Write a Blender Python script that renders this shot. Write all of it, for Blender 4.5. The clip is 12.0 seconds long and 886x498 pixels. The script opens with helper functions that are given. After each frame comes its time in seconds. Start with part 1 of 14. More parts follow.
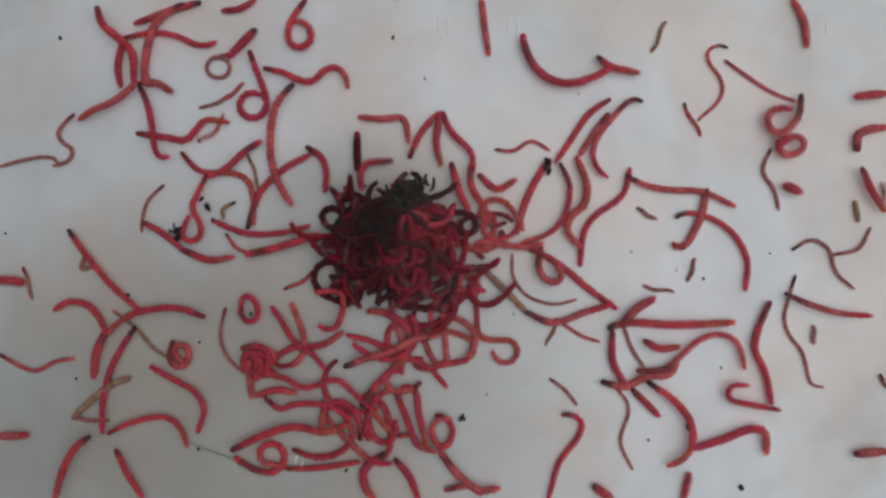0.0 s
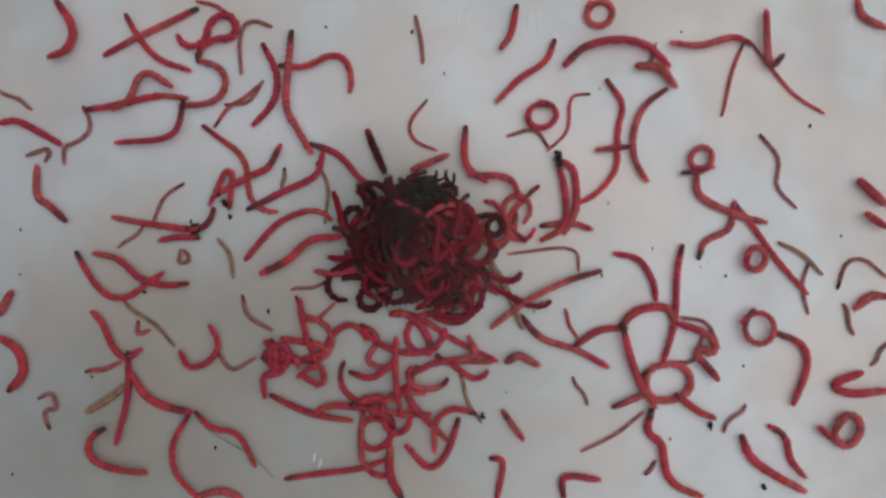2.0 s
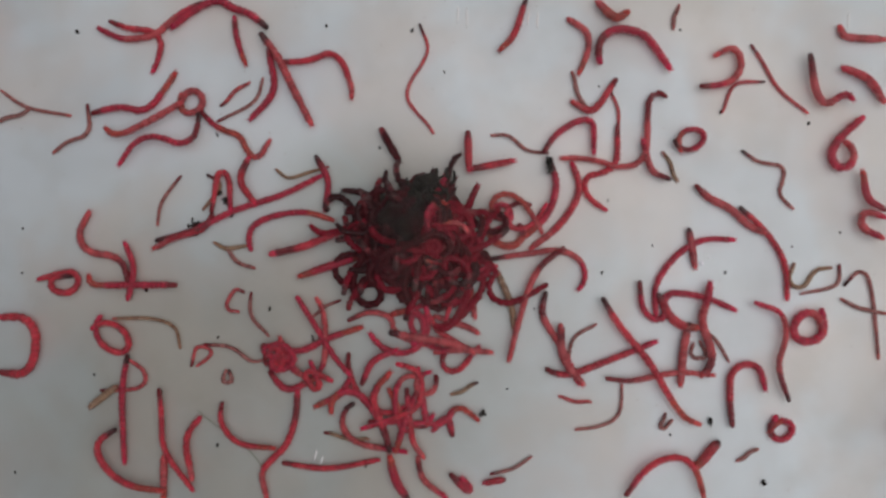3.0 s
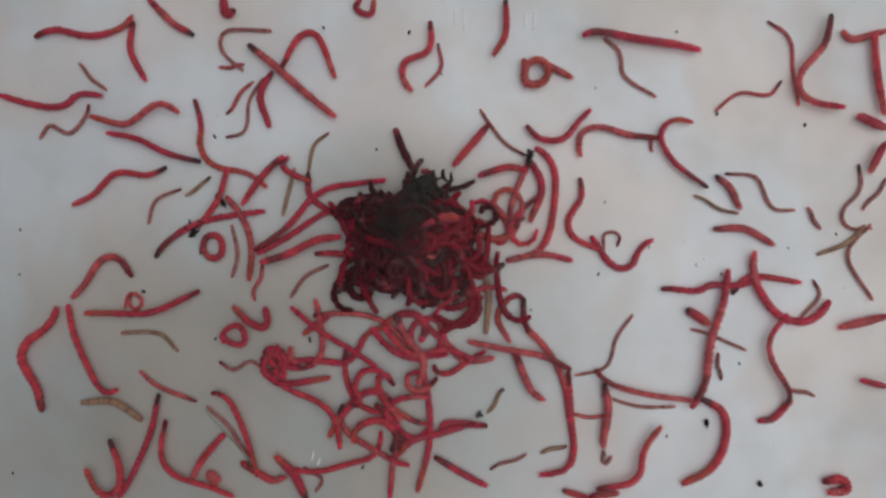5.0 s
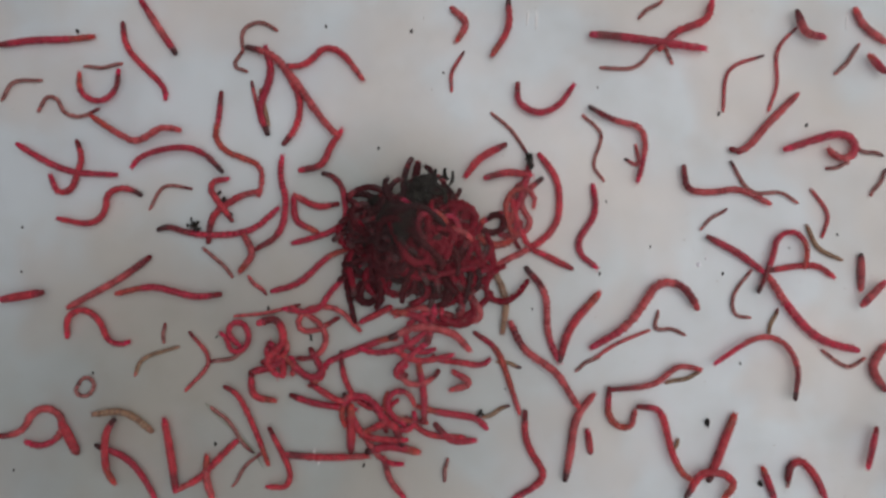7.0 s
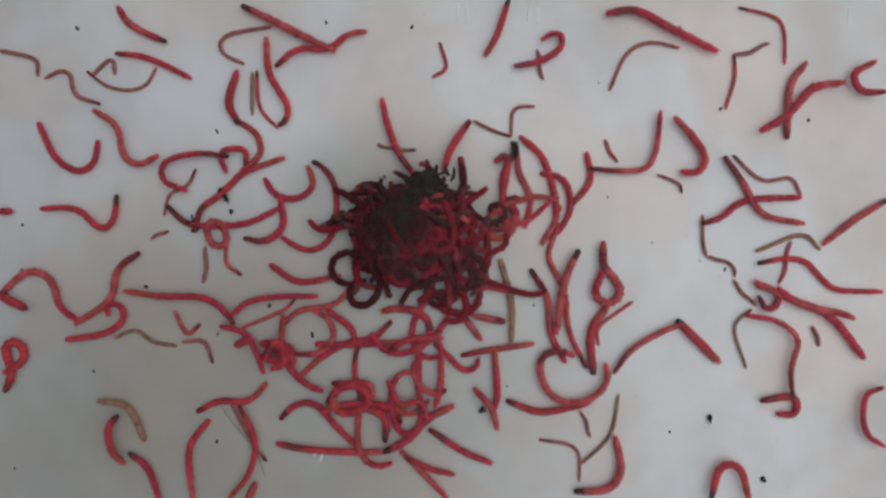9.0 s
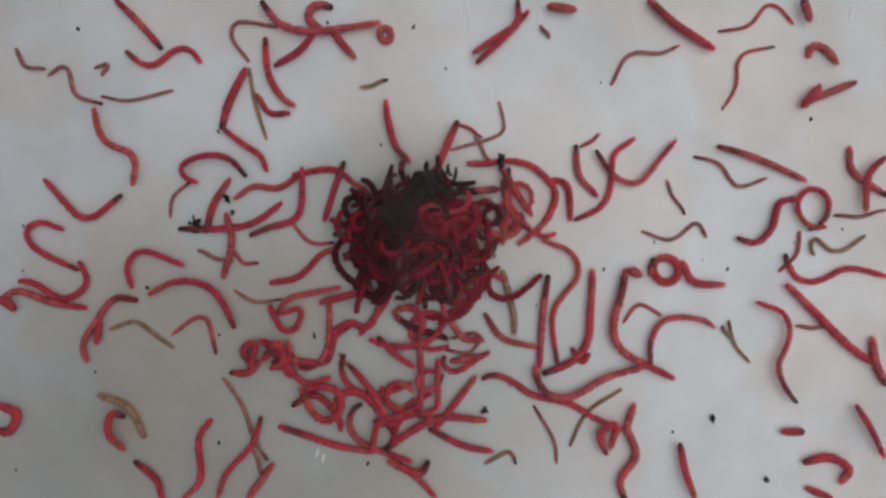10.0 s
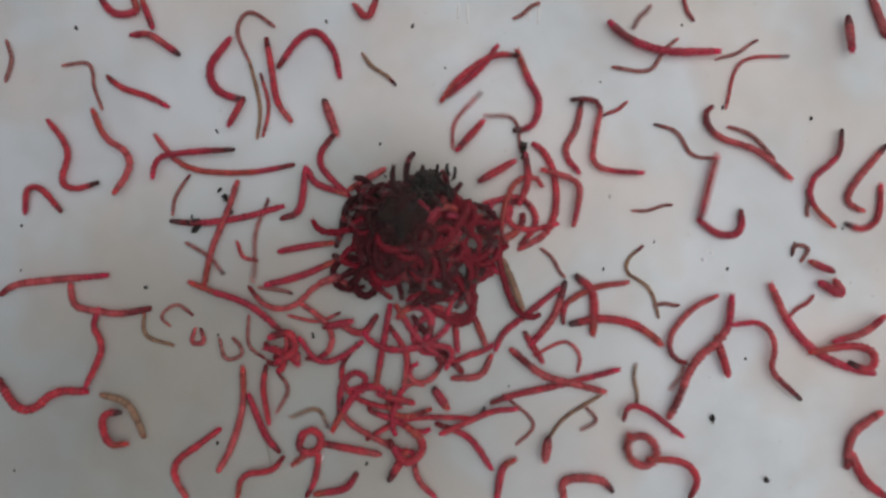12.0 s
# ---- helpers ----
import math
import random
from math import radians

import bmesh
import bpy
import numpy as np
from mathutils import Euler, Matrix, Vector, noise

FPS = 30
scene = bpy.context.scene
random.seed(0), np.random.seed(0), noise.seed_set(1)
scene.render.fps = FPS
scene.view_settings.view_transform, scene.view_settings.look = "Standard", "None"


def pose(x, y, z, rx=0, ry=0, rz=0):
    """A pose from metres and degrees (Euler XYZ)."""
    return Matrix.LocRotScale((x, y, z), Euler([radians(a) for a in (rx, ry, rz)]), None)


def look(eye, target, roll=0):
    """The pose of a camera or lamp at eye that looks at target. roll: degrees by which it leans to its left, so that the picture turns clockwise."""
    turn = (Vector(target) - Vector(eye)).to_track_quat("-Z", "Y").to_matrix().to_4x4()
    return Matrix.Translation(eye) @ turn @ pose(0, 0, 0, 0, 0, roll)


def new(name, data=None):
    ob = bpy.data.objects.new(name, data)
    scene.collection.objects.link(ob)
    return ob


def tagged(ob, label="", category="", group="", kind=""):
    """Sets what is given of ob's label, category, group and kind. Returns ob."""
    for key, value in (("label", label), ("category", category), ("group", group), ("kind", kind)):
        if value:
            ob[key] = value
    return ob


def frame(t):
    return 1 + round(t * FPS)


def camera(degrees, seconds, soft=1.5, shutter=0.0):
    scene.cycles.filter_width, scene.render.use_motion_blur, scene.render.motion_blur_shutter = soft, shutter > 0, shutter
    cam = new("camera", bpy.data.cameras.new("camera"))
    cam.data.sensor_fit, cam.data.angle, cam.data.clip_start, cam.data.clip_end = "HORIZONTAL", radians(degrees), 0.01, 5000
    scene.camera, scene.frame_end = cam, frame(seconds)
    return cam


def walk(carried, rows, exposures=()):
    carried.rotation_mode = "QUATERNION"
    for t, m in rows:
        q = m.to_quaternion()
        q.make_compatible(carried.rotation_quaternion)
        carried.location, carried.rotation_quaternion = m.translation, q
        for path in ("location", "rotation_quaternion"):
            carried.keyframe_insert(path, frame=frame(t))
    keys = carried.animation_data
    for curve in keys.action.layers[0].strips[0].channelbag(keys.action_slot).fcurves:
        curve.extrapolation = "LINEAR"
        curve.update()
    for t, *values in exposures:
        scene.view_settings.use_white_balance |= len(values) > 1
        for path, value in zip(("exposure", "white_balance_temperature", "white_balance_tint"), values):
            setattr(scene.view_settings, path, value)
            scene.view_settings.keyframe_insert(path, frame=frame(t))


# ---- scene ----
import functools

MM = 0.001

# camera: held by hand about a hand's length above the tray, looking straight down
cam = camera(62.0, 12.0, soft=2.7, shutter=0.4)
walk(cam, [
    (0, pose(0.00270, 0.00121, 0.09882, 0, 0, 0.175)),
    (0.5, pose(0.00222, 0.00118, 0.09875, 0, 0, 0.189)),
    (1, pose(0.00062, 0.00037, 0.09826, 0, 0, -0.230)),
    (1.5, pose(0.00055, 0.00072, 0.09801, 0, 0, 0.083)),
    (2, pose(0.00011, 0.00075, 0.09781, 0, 0, 0.180)),
    (2.5, pose(0.00008, 0.00053, 0.09809, 0, 0, 0.140)),
    (3, pose(0.00004, 0.00043, 0.09820, 0, 0, 0.032)),
    (5, pose(0.00046, 0.00063, 0.09837, 0, 0, 0.045)),
    (5.5, pose(-0.00003, 0.00037, 0.09824, 0, 0, -0.005)),
    (6, pose(-0.00024, 0.00039, 0.09775, 0, 0, -0.008)),
    (6.5, pose(-0.00017, 0.00061, 0.09821, 0, 0, 0.135)),
    (7, pose(0.00026, 0.00047, 0.09846, 0, 0, 0.252)),
    (9, pose(0.00008, -0.00001, 0.09820, 0, 0, 0.070)),
    (9.5, pose(0.00030, 0.00015, 0.09801, 0, 0, 0.074)),
    (10, pose(-0.00018, 0.00002, 0.09799, 0, 0, -0.058)),
    (10.5, pose(0.00002, 0.00003, 0.09801, 0, 0, 0.028)),
    (11, pose(0.00002, -0.00000, 0.09790, 0, 0, 0.015)),
    (11.5, pose(-0.00000, -0.00015, 0.09777, 0, 0, 0.008)),
    (12, pose(-0.00007, -0.00002, 0.09775, 0, 0, -0.050)),
], exposures=((0, 0.0, 6600, 14), (12, 0.0, 6600, 14)))

# ---- light ----
world = bpy.data.worlds.new("overcast")
scene.world = world
world.use_nodes = True
wn = world.node_tree.nodes
sky = wn.new("ShaderNodeTexSky")
sky.sky_type, sky.sun_disc = "NISHITA", False
sky.sun_elevation, sky.sun_rotation = radians(55), radians(60)
wn["Background"].inputs["Strength"].default_value = 0.04
world.node_tree.links.new(sky.outputs["Color"], wn["Background"].inputs["Color"])

sun = new("sun", bpy.data.lights.new("sun", "SUN"))
sun.data.energy, sun.data.angle, sun.data.color = 0.97, radians(130), (1.0, 0.965, 0.92)
sun.matrix_world = look((0.25, 0.1, 0.9), (0, 0, 0))

# unseen area lamp added at the right, so the floor dims to the left
added_side_lamp = new("added_side_lamp", bpy.data.lights.new("added_side_lamp", "AREA"))
added_side_lamp.data.shape, added_side_lamp.data.size, added_side_lamp.data.size_y = "RECTANGLE", 0.6, 0.6
added_side_lamp.data.energy, added_side_lamp.data.color = 0.67, (1.0, 0.965, 0.92)
added_side_lamp.matrix_world = look((0.215, 0.02, 0.33), (0.02, 0.0, 0))

# ---- materials ----
def material(name, rough=0.5, spec=0.5):
    m = bpy.data.materials.new(name)
    m.use_nodes = True
    bsdf = m.node_tree.nodes["Principled BSDF"]
    bsdf.inputs["Roughness"].default_value = rough
    bsdf.inputs["Specular IOR Level"].default_value = spec
    return m, m.node_tree.nodes, m.node_tree.links, bsdf


def noise_node(nodes, links, scale, detail=4.0, space="Object"):
    tc = nodes.new("ShaderNodeTexCoord")
    n = nodes.new("ShaderNodeTexNoise")
    n.inputs["Scale"].default_value, n.inputs["Detail"].default_value = scale, detail
    links.new(tc.outputs[space], n.inputs["Vector"])
    return n


def ramp(nodes, links, source, stops):
    r = nodes.new("ShaderNodeValToRGB")
    els = r.color_ramp.elements
    while len(els) < len(stops):
        els.new(0.5)
    for e, (p, c) in zip(els, stops):
        e.position, e.color = p, (*c, 1)
    links.new(source, r.inputs["Fac"])
    return r


def mix(nodes, links, fac, a, b, blend="MIX"):
    m = nodes.new("ShaderNodeMix")
    m.data_type, m.blend_type = "RGBA", blend
    for sock, v in ((m.inputs[0], fac), (m.inputs[6], a), (m.inputs[7], b)):
        if isinstance(v, bpy.types.NodeSocket):
            links.new(v, sock)
        elif isinstance(v, tuple):
            sock.default_value = (*v, 1)
        else:
            sock.default_value = v
    return m.outputs[2]


def bump(nodes, links, bsdf, height, strength, distance):
    b = nodes.new("ShaderNodeBump")
    b.inputs["Strength"].default_value, b.inputs["Distance"].default_value = strength, distance
    links.new(height, b.inputs["Height"])
    links.new(b.outputs["Normal"], bsdf.inputs["Normal"])


def tray_material():
    """Worn white enamel, mottled warm and cool, with soft shade painted into its colour."""
    m, n, l, b = material("white_enamel", 0.35)
    cloud = noise_node(n, l, 55, 4)
    grime = noise_node(n, l, 160, 6)
    wide = noise_node(n, l, 38, 3)
    tint = ramp(n, l, wide.outputs["Fac"], [(0.41, (0.82, 0.795, 0.755)), (0.48, (0.81, 0.815, 0.80)), (0.55, (0.825, 0.89, 0.91))])
    patch = ramp(n, l, cloud.outputs["Fac"], [(0.34, (0.84, 0.84, 0.84)), (0.66, (1, 1, 1))])
    both = mix(n, l, 1.0, tint.outputs["Color"], patch.outputs["Color"], "MULTIPLY")
    spots = ramp(n, l, grime.outputs["Fac"], [(0.45, (1, 1, 1)), (0.75, (0.9, 0.88, 0.85))])
    clean = mix(n, l, 0.7, both, spots.outputs["Color"], "MULTIPLY")
    # soft shade painted into the floor's colour, deepest in its lower left corner
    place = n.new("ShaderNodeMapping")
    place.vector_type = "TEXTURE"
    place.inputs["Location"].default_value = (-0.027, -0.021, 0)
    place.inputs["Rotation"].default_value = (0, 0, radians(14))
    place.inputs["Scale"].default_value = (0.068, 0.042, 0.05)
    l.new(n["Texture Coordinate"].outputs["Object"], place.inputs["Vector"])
    corner_shade = n.new("ShaderNodeTexGradient")
    corner_shade.gradient_type = "SPHERICAL"
    l.new(place.outputs["Vector"], corner_shade.inputs["Vector"])
    # a fainter ring of painted shade about the knot
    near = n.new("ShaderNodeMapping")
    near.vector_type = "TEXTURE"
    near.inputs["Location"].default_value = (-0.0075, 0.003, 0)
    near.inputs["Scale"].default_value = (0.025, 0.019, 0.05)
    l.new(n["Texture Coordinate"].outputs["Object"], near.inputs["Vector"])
    knot_shade = n.new("ShaderNodeTexGradient")
    knot_shade.gradient_type = "SPHERICAL"
    l.new(near.outputs["Vector"], knot_shade.inputs["Vector"])
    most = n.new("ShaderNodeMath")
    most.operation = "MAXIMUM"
    l.new(corner_shade.outputs["Fac"], most.inputs[0])
    l.new(knot_shade.outputs["Fac"], most.inputs[1])
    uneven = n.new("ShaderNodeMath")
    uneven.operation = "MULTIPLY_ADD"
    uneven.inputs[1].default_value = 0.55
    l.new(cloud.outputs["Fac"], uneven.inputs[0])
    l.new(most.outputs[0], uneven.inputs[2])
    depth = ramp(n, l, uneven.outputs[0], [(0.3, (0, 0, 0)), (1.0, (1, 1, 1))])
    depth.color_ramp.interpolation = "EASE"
    shaded = mix(n, l, 1.0, clean, (0.60, 0.60, 0.555), "MULTIPLY")
    l.new(mix(n, l, depth.outputs["Color"], clean, shaded), b.inputs["Base Color"])
    bump(n, l, b, grime.outputs["Fac"], 0.1, 0.0002)
    return m


def worm_material(name, light, dark, clear=0.15, stain=0.4):
    """Wet larval skin under water: blotched, dull, a little see-through."""
    m, n, l, b = material(name, 0.55, 0.18)
    info = n.new("ShaderNodeObjectInfo")
    blotch = noise_node(n, l, 1300, 4, "Object")
    fine = noise_node(n, l, 4500, 2, "Object")
    c = ramp(n, l, blotch.outputs["Fac"], [(0.36, dark), (0.62, light)])
    tone = ramp(n, l, info.outputs["Random"], [(0.0, (0.80, 0.78, 0.78)), (1.0, (1.12, 1.16, 1.14))])
    c1 = mix(n, l, 1.0, c.outputs["Color"], tone.outputs["Color"], "MULTIPLY")
    # the narrow folds of the skin, across the body
    folds = n.new("ShaderNodeTexWave")
    folds.bands_direction = "X"
    folds.inputs["Scale"].default_value, folds.inputs["Distortion"].default_value, folds.inputs["Detail Scale"].default_value = 700, 2.5, 2.0
    l.new(n["Texture Coordinate"].outputs["Object"], folds.inputs["Vector"])
    crease = ramp(n, l, folds.outputs["Fac"], [(0.05, (0.5, 0.46, 0.46)), (0.5, (1, 1, 1))])
    c2 = mix(n, l, 0.32, c1, crease.outputs["Color"], "MULTIPLY")
    l.new(c2, b.inputs["Base Color"])
    bump(n, l, b, fine.outputs["Fac"], 0.3, 0.0001)
    if clear:
        see = n.new("ShaderNodeBsdfTransparent")
        s = n.new("ShaderNodeMixShader")
        s.inputs[0].default_value = clear
        l.new(mix(n, l, stain, (1.0, 1.0, 1.0), c2), see.inputs["Color"])
        # light from the white floor glows through the thin body
        glow, soft_mix = n.new("ShaderNodeBsdfTranslucent"), n.new("ShaderNodeMixShader")
        l.new(c2, glow.inputs["Color"])
        soft_mix.inputs[0].default_value = 0.4
        l.new(b.outputs[0], soft_mix.inputs[1])
        l.new(glow.outputs[0], soft_mix.inputs[2])
        l.new(soft_mix.outputs[0], s.inputs[1])
        l.new(see.outputs[0], s.inputs[2])
        l.new(s.outputs[0], n["Material Output"].inputs["Surface"])
    return m


def plain_material(name, a, c, scale, rough=0.6):
    m, n, l, b = material(name, rough, 0.2)
    k = noise_node(n, l, scale, 4)
    r = ramp(n, l, k.outputs["Fac"], [(0.3, a), (0.7, c)])
    l.new(r.outputs["Color"], b.inputs["Base Color"])
    bump(n, l, b, k.outputs["Fac"], 0.3, 0.0002)
    return m


def water_material():
    m = bpy.data.materials.new("clear_water")
    m.use_nodes = True
    n, l = m.node_tree.nodes, m.node_tree.links
    n.remove(n["Principled BSDF"])
    see, gloss, fres, mx = (n.new("ShaderNode" + k) for k in ("BsdfTransparent", "BsdfGlossy", "Fresnel", "MixShader"))
    see.inputs["Color"].default_value = (0.97, 0.985, 0.985, 1)
    gloss.inputs["Roughness"].default_value = 0.03
    fres.inputs["IOR"].default_value = 1.25
    tc = n.new("ShaderNodeTexCoord")
    w = n.new("ShaderNodeTexNoise")
    w.inputs["Scale"].default_value = 60
    l.new(tc.outputs["Object"], w.inputs["Vector"])
    bp = n.new("ShaderNodeBump")
    bp.inputs["Strength"].default_value, bp.inputs["Distance"].default_value = 0.25, 0.001
    l.new(w.outputs["Fac"], bp.inputs["Height"])
    l.new(bp.outputs["Normal"], gloss.inputs["Normal"])
    l.new(fres.outputs[0], mx.inputs[0])
    l.new(see.outputs[0], mx.inputs[1])
    l.new(gloss.outputs[0], mx.inputs[2])
    l.new(mx.outputs[0], n["Material Output"].inputs["Surface"])
    return m


def haze_material():
    """A painted dark haze, thick in the middle and torn towards its rim."""
    m, n, l, b = material("brown_red_haze", 0.8, 0.05)
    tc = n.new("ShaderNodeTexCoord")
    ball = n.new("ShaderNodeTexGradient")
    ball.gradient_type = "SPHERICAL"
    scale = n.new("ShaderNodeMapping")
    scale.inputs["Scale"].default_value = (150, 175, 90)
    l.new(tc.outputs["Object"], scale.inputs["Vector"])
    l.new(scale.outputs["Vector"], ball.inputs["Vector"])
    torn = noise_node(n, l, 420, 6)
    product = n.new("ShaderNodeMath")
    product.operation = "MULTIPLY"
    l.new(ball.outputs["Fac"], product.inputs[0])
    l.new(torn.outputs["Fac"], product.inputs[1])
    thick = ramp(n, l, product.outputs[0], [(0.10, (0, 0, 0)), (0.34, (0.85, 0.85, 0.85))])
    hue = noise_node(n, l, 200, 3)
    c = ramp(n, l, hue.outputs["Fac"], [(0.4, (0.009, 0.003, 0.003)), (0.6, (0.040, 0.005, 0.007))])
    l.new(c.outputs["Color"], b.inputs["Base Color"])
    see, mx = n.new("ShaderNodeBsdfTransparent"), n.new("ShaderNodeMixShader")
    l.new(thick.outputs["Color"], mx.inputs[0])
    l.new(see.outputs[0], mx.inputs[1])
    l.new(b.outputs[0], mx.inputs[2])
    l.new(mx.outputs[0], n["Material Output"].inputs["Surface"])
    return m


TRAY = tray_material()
WATER = water_material()
TABLE = plain_material("grey_table", (0.22, 0.21, 0.2), (0.32, 0.31, 0.3), 20)
SKIN = {
    "red": worm_material("blood_red_skin", (0.95, 0.095, 0.175), (0.76, 0.058, 0.112), 0.14),
    "crimson": worm_material("deep_crimson_skin", (0.90, 0.072, 0.175), (0.64, 0.042, 0.105), 0.12),
    "rosy": worm_material("rosy_brown_skin", (0.94, 0.180, 0.200), (0.74, 0.115, 0.130), 0.16),
    "orange": worm_material("orange_red_skin", (0.90, 0.140, 0.135), (0.64, 0.076, 0.074), 0.16),
    "neck": worm_material("dull_red_skin", (0.44, 0.060, 0.075), (0.25, 0.036, 0.045), 0.1),
    "dark": worm_material("dark_maroon_skin", (0.17, 0.014, 0.022), (0.055, 0.008, 0.011), 0.04),
    "wine": worm_material("wine_red_skin", (0.50, 0.018, 0.048), (0.22, 0.009, 0.022), 0.1),
    "sooty": worm_material("sooty_brown_skin", (0.065, 0.008, 0.010), (0.016, 0.004, 0.005), 0.0),
    "pale": worm_material("pale_pink_skin", (0.78, 0.25, 0.235), (0.56, 0.16, 0.15), 0.2),
    "tan": worm_material("tan_skin", (0.66, 0.38, 0.27), (0.48, 0.25, 0.17), 0.3),
    "head": worm_material("blackish_head_skin", (0.20, 0.078, 0.080), (0.07, 0.036, 0.038), 0.05),
}
# the clear outer skin, through which the floor shows beside the coloured body
SHEER = {
    "red": worm_material("sheer_red_skin", (0.96, 0.20, 0.24), (0.80, 0.12, 0.16), 0.62, 0.25),
    "crimson": worm_material("sheer_crimson_skin", (0.94, 0.17, 0.25), (0.74, 0.10, 0.16), 0.62, 0.25),
    "rosy": worm_material("sheer_rosy_skin", (0.95, 0.31, 0.33), (0.78, 0.21, 0.23), 0.62, 0.25),
    "orange": worm_material("sheer_orange_skin", (0.92, 0.30, 0.25), (0.72, 0.18, 0.15), 0.62, 0.25),
    "neck": worm_material("sheer_dull_red_skin", (0.66, 0.17, 0.20), (0.44, 0.09, 0.11), 0.62, 0.25),
    "pale": worm_material("sheer_pale_skin", (0.82, 0.46, 0.43), (0.62, 0.32, 0.30), 0.62, 0.25),
    "tan": worm_material("sheer_tan_skin", (0.78, 0.58, 0.42), (0.62, 0.42, 0.29), 0.62, 0.25),
}
DIRT = plain_material("black_silt", (0.008, 0.007, 0.006), (0.032, 0.025, 0.02), 700, 0.8)
SILT = plain_material("brown_black_debris", (0.006, 0.006, 0.005), (0.034, 0.028, 0.022), 600, 0.8)
THREAD = plain_material("grey_green_weed", (0.20, 0.22, 0.15), (0.34, 0.36, 0.26), 900, 0.6)
DUST = plain_material("brown_dust", (0.3, 0.26, 0.22), (0.45, 0.4, 0.35), 900, 0.8)
HAZE = haze_material()
SCRATCH = plain_material("bare_white_scratch", (0.84, 0.84, 0.83), (0.92, 0.92, 0.9), 800, 0.4)
PAINTED_GLINT = plain_material("white_glint", (0.85, 0.87, 0.9), (0.9, 0.9, 0.92), 900, 0.08)

# ---- building helpers ----
def part(name, bm, mat, parent=None, label=""):
    me = bpy.data.meshes.new(name)
    bm.to_mesh(me)
    bm.free()
    for p in me.polygons:
        p.use_smooth = True
    me.materials.append(mat)
    ob = new(name, me)
    if parent is not None:
        ob.parent = parent
    if label:
        tagged(ob, label)
    return ob


def box(bm, x0, y0, z0, x1, y1, z1):
    m = pose((x0 + x1) / 2, (y0 + y1) / 2, (z0 + z1) / 2) @ Matrix.Diagonal((x1 - x0, y1 - y0, z1 - z0, 1))
    return bmesh.ops.create_cube(bm, size=1, matrix=m)["verts"]


def lathe(profile, sides=10):
    """A body of revolution about x; profile: (x, radius) pairs, closed at both ends."""
    bm = bmesh.new()
    rings = []
    for x, r in profile:
        if r <= 0:
            rings.append([bm.verts.new((x, 0, 0))])
        else:
            lump = [1 + 0.08 * math.sin(2.4 * k * k + 7.7 * len(rings)) for k in range(sides)]
            rings.append([bm.verts.new((x, r * q * math.cos(a), r * q * math.sin(a))) for q, a in zip(lump, (2 * math.pi * k / sides for k in range(sides)))])
    for a, b in zip(rings, rings[1:]):
        for k in range(sides):
            j = (k + 1) % sides
            loop = [a[k % len(a)], b[k % len(b)], b[j % len(b)], a[j % len(a)]]
            uniq = list(dict.fromkeys(loop))
            if len(uniq) > 2:
                bm.faces.new(uniq)
    bmesh.ops.recalc_face_normals(bm, faces=bm.faces)
    return bm


# ---- setting ----
def build_setting():
    bm = bmesh.new()
    box(bm, -0.3, -0.24, -0.03, 0.3, 0.24, -0.006)
    bmesh.ops.bevel(bm, geom=bm.edges[:], offset=0.003, segments=2, affect="EDGES")
    tagged(part("table_top", bm, TABLE), "plain grey table top under the white tray", "table", kind="structure")
    tray = tagged(new("tray"), "shallow white enamel tray holding clear water and larvae", "tray", kind="structure")
    bm = bmesh.new()
    box(bm, -0.15, -0.12, -0.006, 0.15, 0.12, 0)
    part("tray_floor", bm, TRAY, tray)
    for x0, y0, x1, y1 in ((-0.156, -0.126, -0.15, 0.126), (0.15, -0.126, 0.156, 0.126), (-0.15, -0.126, 0.15, -0.12), (-0.15, 0.12, 0.15, 0.126)):
        bm = bmesh.new()
        vs = box(bm, x0, y0, -0.006, x1, y1, 0.022)
        bmesh.ops.bevel(bm, geom=bm.edges[:], offset=0.0015, segments=2, affect="EDGES")
        part("tray_side", bm, TRAY, tray)
    for x, y, length, turn in ((-16.9, -27.0, 1.7, 78), (-16.1, -27.8, 1.5, 74), (2.0, 31.6, 2.6, 88), (3.2, 31.2, 3.2, 91), (11.4, 31.3, 2.4, 84), (12.6, 31.0, 2.8, 88), (54.0, 31.0, 2.5, 86)):
        bm = lathe([(-length * MM, 0), (-length * 0.5 * MM, 0.12 * MM), (length * 0.4 * MM, 0.16 * MM), (length * MM, 0)], 6)
        ob = part("scratch", bm, SCRATCH, tray)
        ob.matrix_basis = pose(x * MM, y * MM, 0.02 * MM, 0, 0, turn) @ Matrix.Diagonal((0.5, 1, 0.3, 1))
    bm = bmesh.new()
    bmesh.ops.create_grid(bm, x_segments=2, y_segments=2, size=1, matrix=pose(0, 0, 0.0085) @ Matrix.Diagonal((0.15, 0.12, 1, 1)))
    water = tagged(part("water", bm, WATER), "thin layer of clear still water in the tray", "water", kind="structure")
    water.visible_shadow = False


# ---- larvae ----
KINDS = {
    "r": ("red", 0.40, "blood-red segmented midge larva wriggling in shallow water"),
    "R": ("red", 0.48, "thick blood-red midge larva curling in shallow water"),
    "w": ("wine", 0.46, "wine-red midge larva wound into the knot"),
    "d": ("dark", 0.46, "dark maroon midge larva lying in shallow water"),
    "k": ("sooty", 0.44, "sooty brown silt-covered midge larva in the knot"),
    "p": ("pale", 0.24, "thin pale brownish-pink midge larva on the tray floor"),
    "t": ("tan", 0.42, "tan half-empty larva skin on the tray floor"),
    "u": ("tan", 0.26, "thin tan larva skin curled on the tray floor"),
}


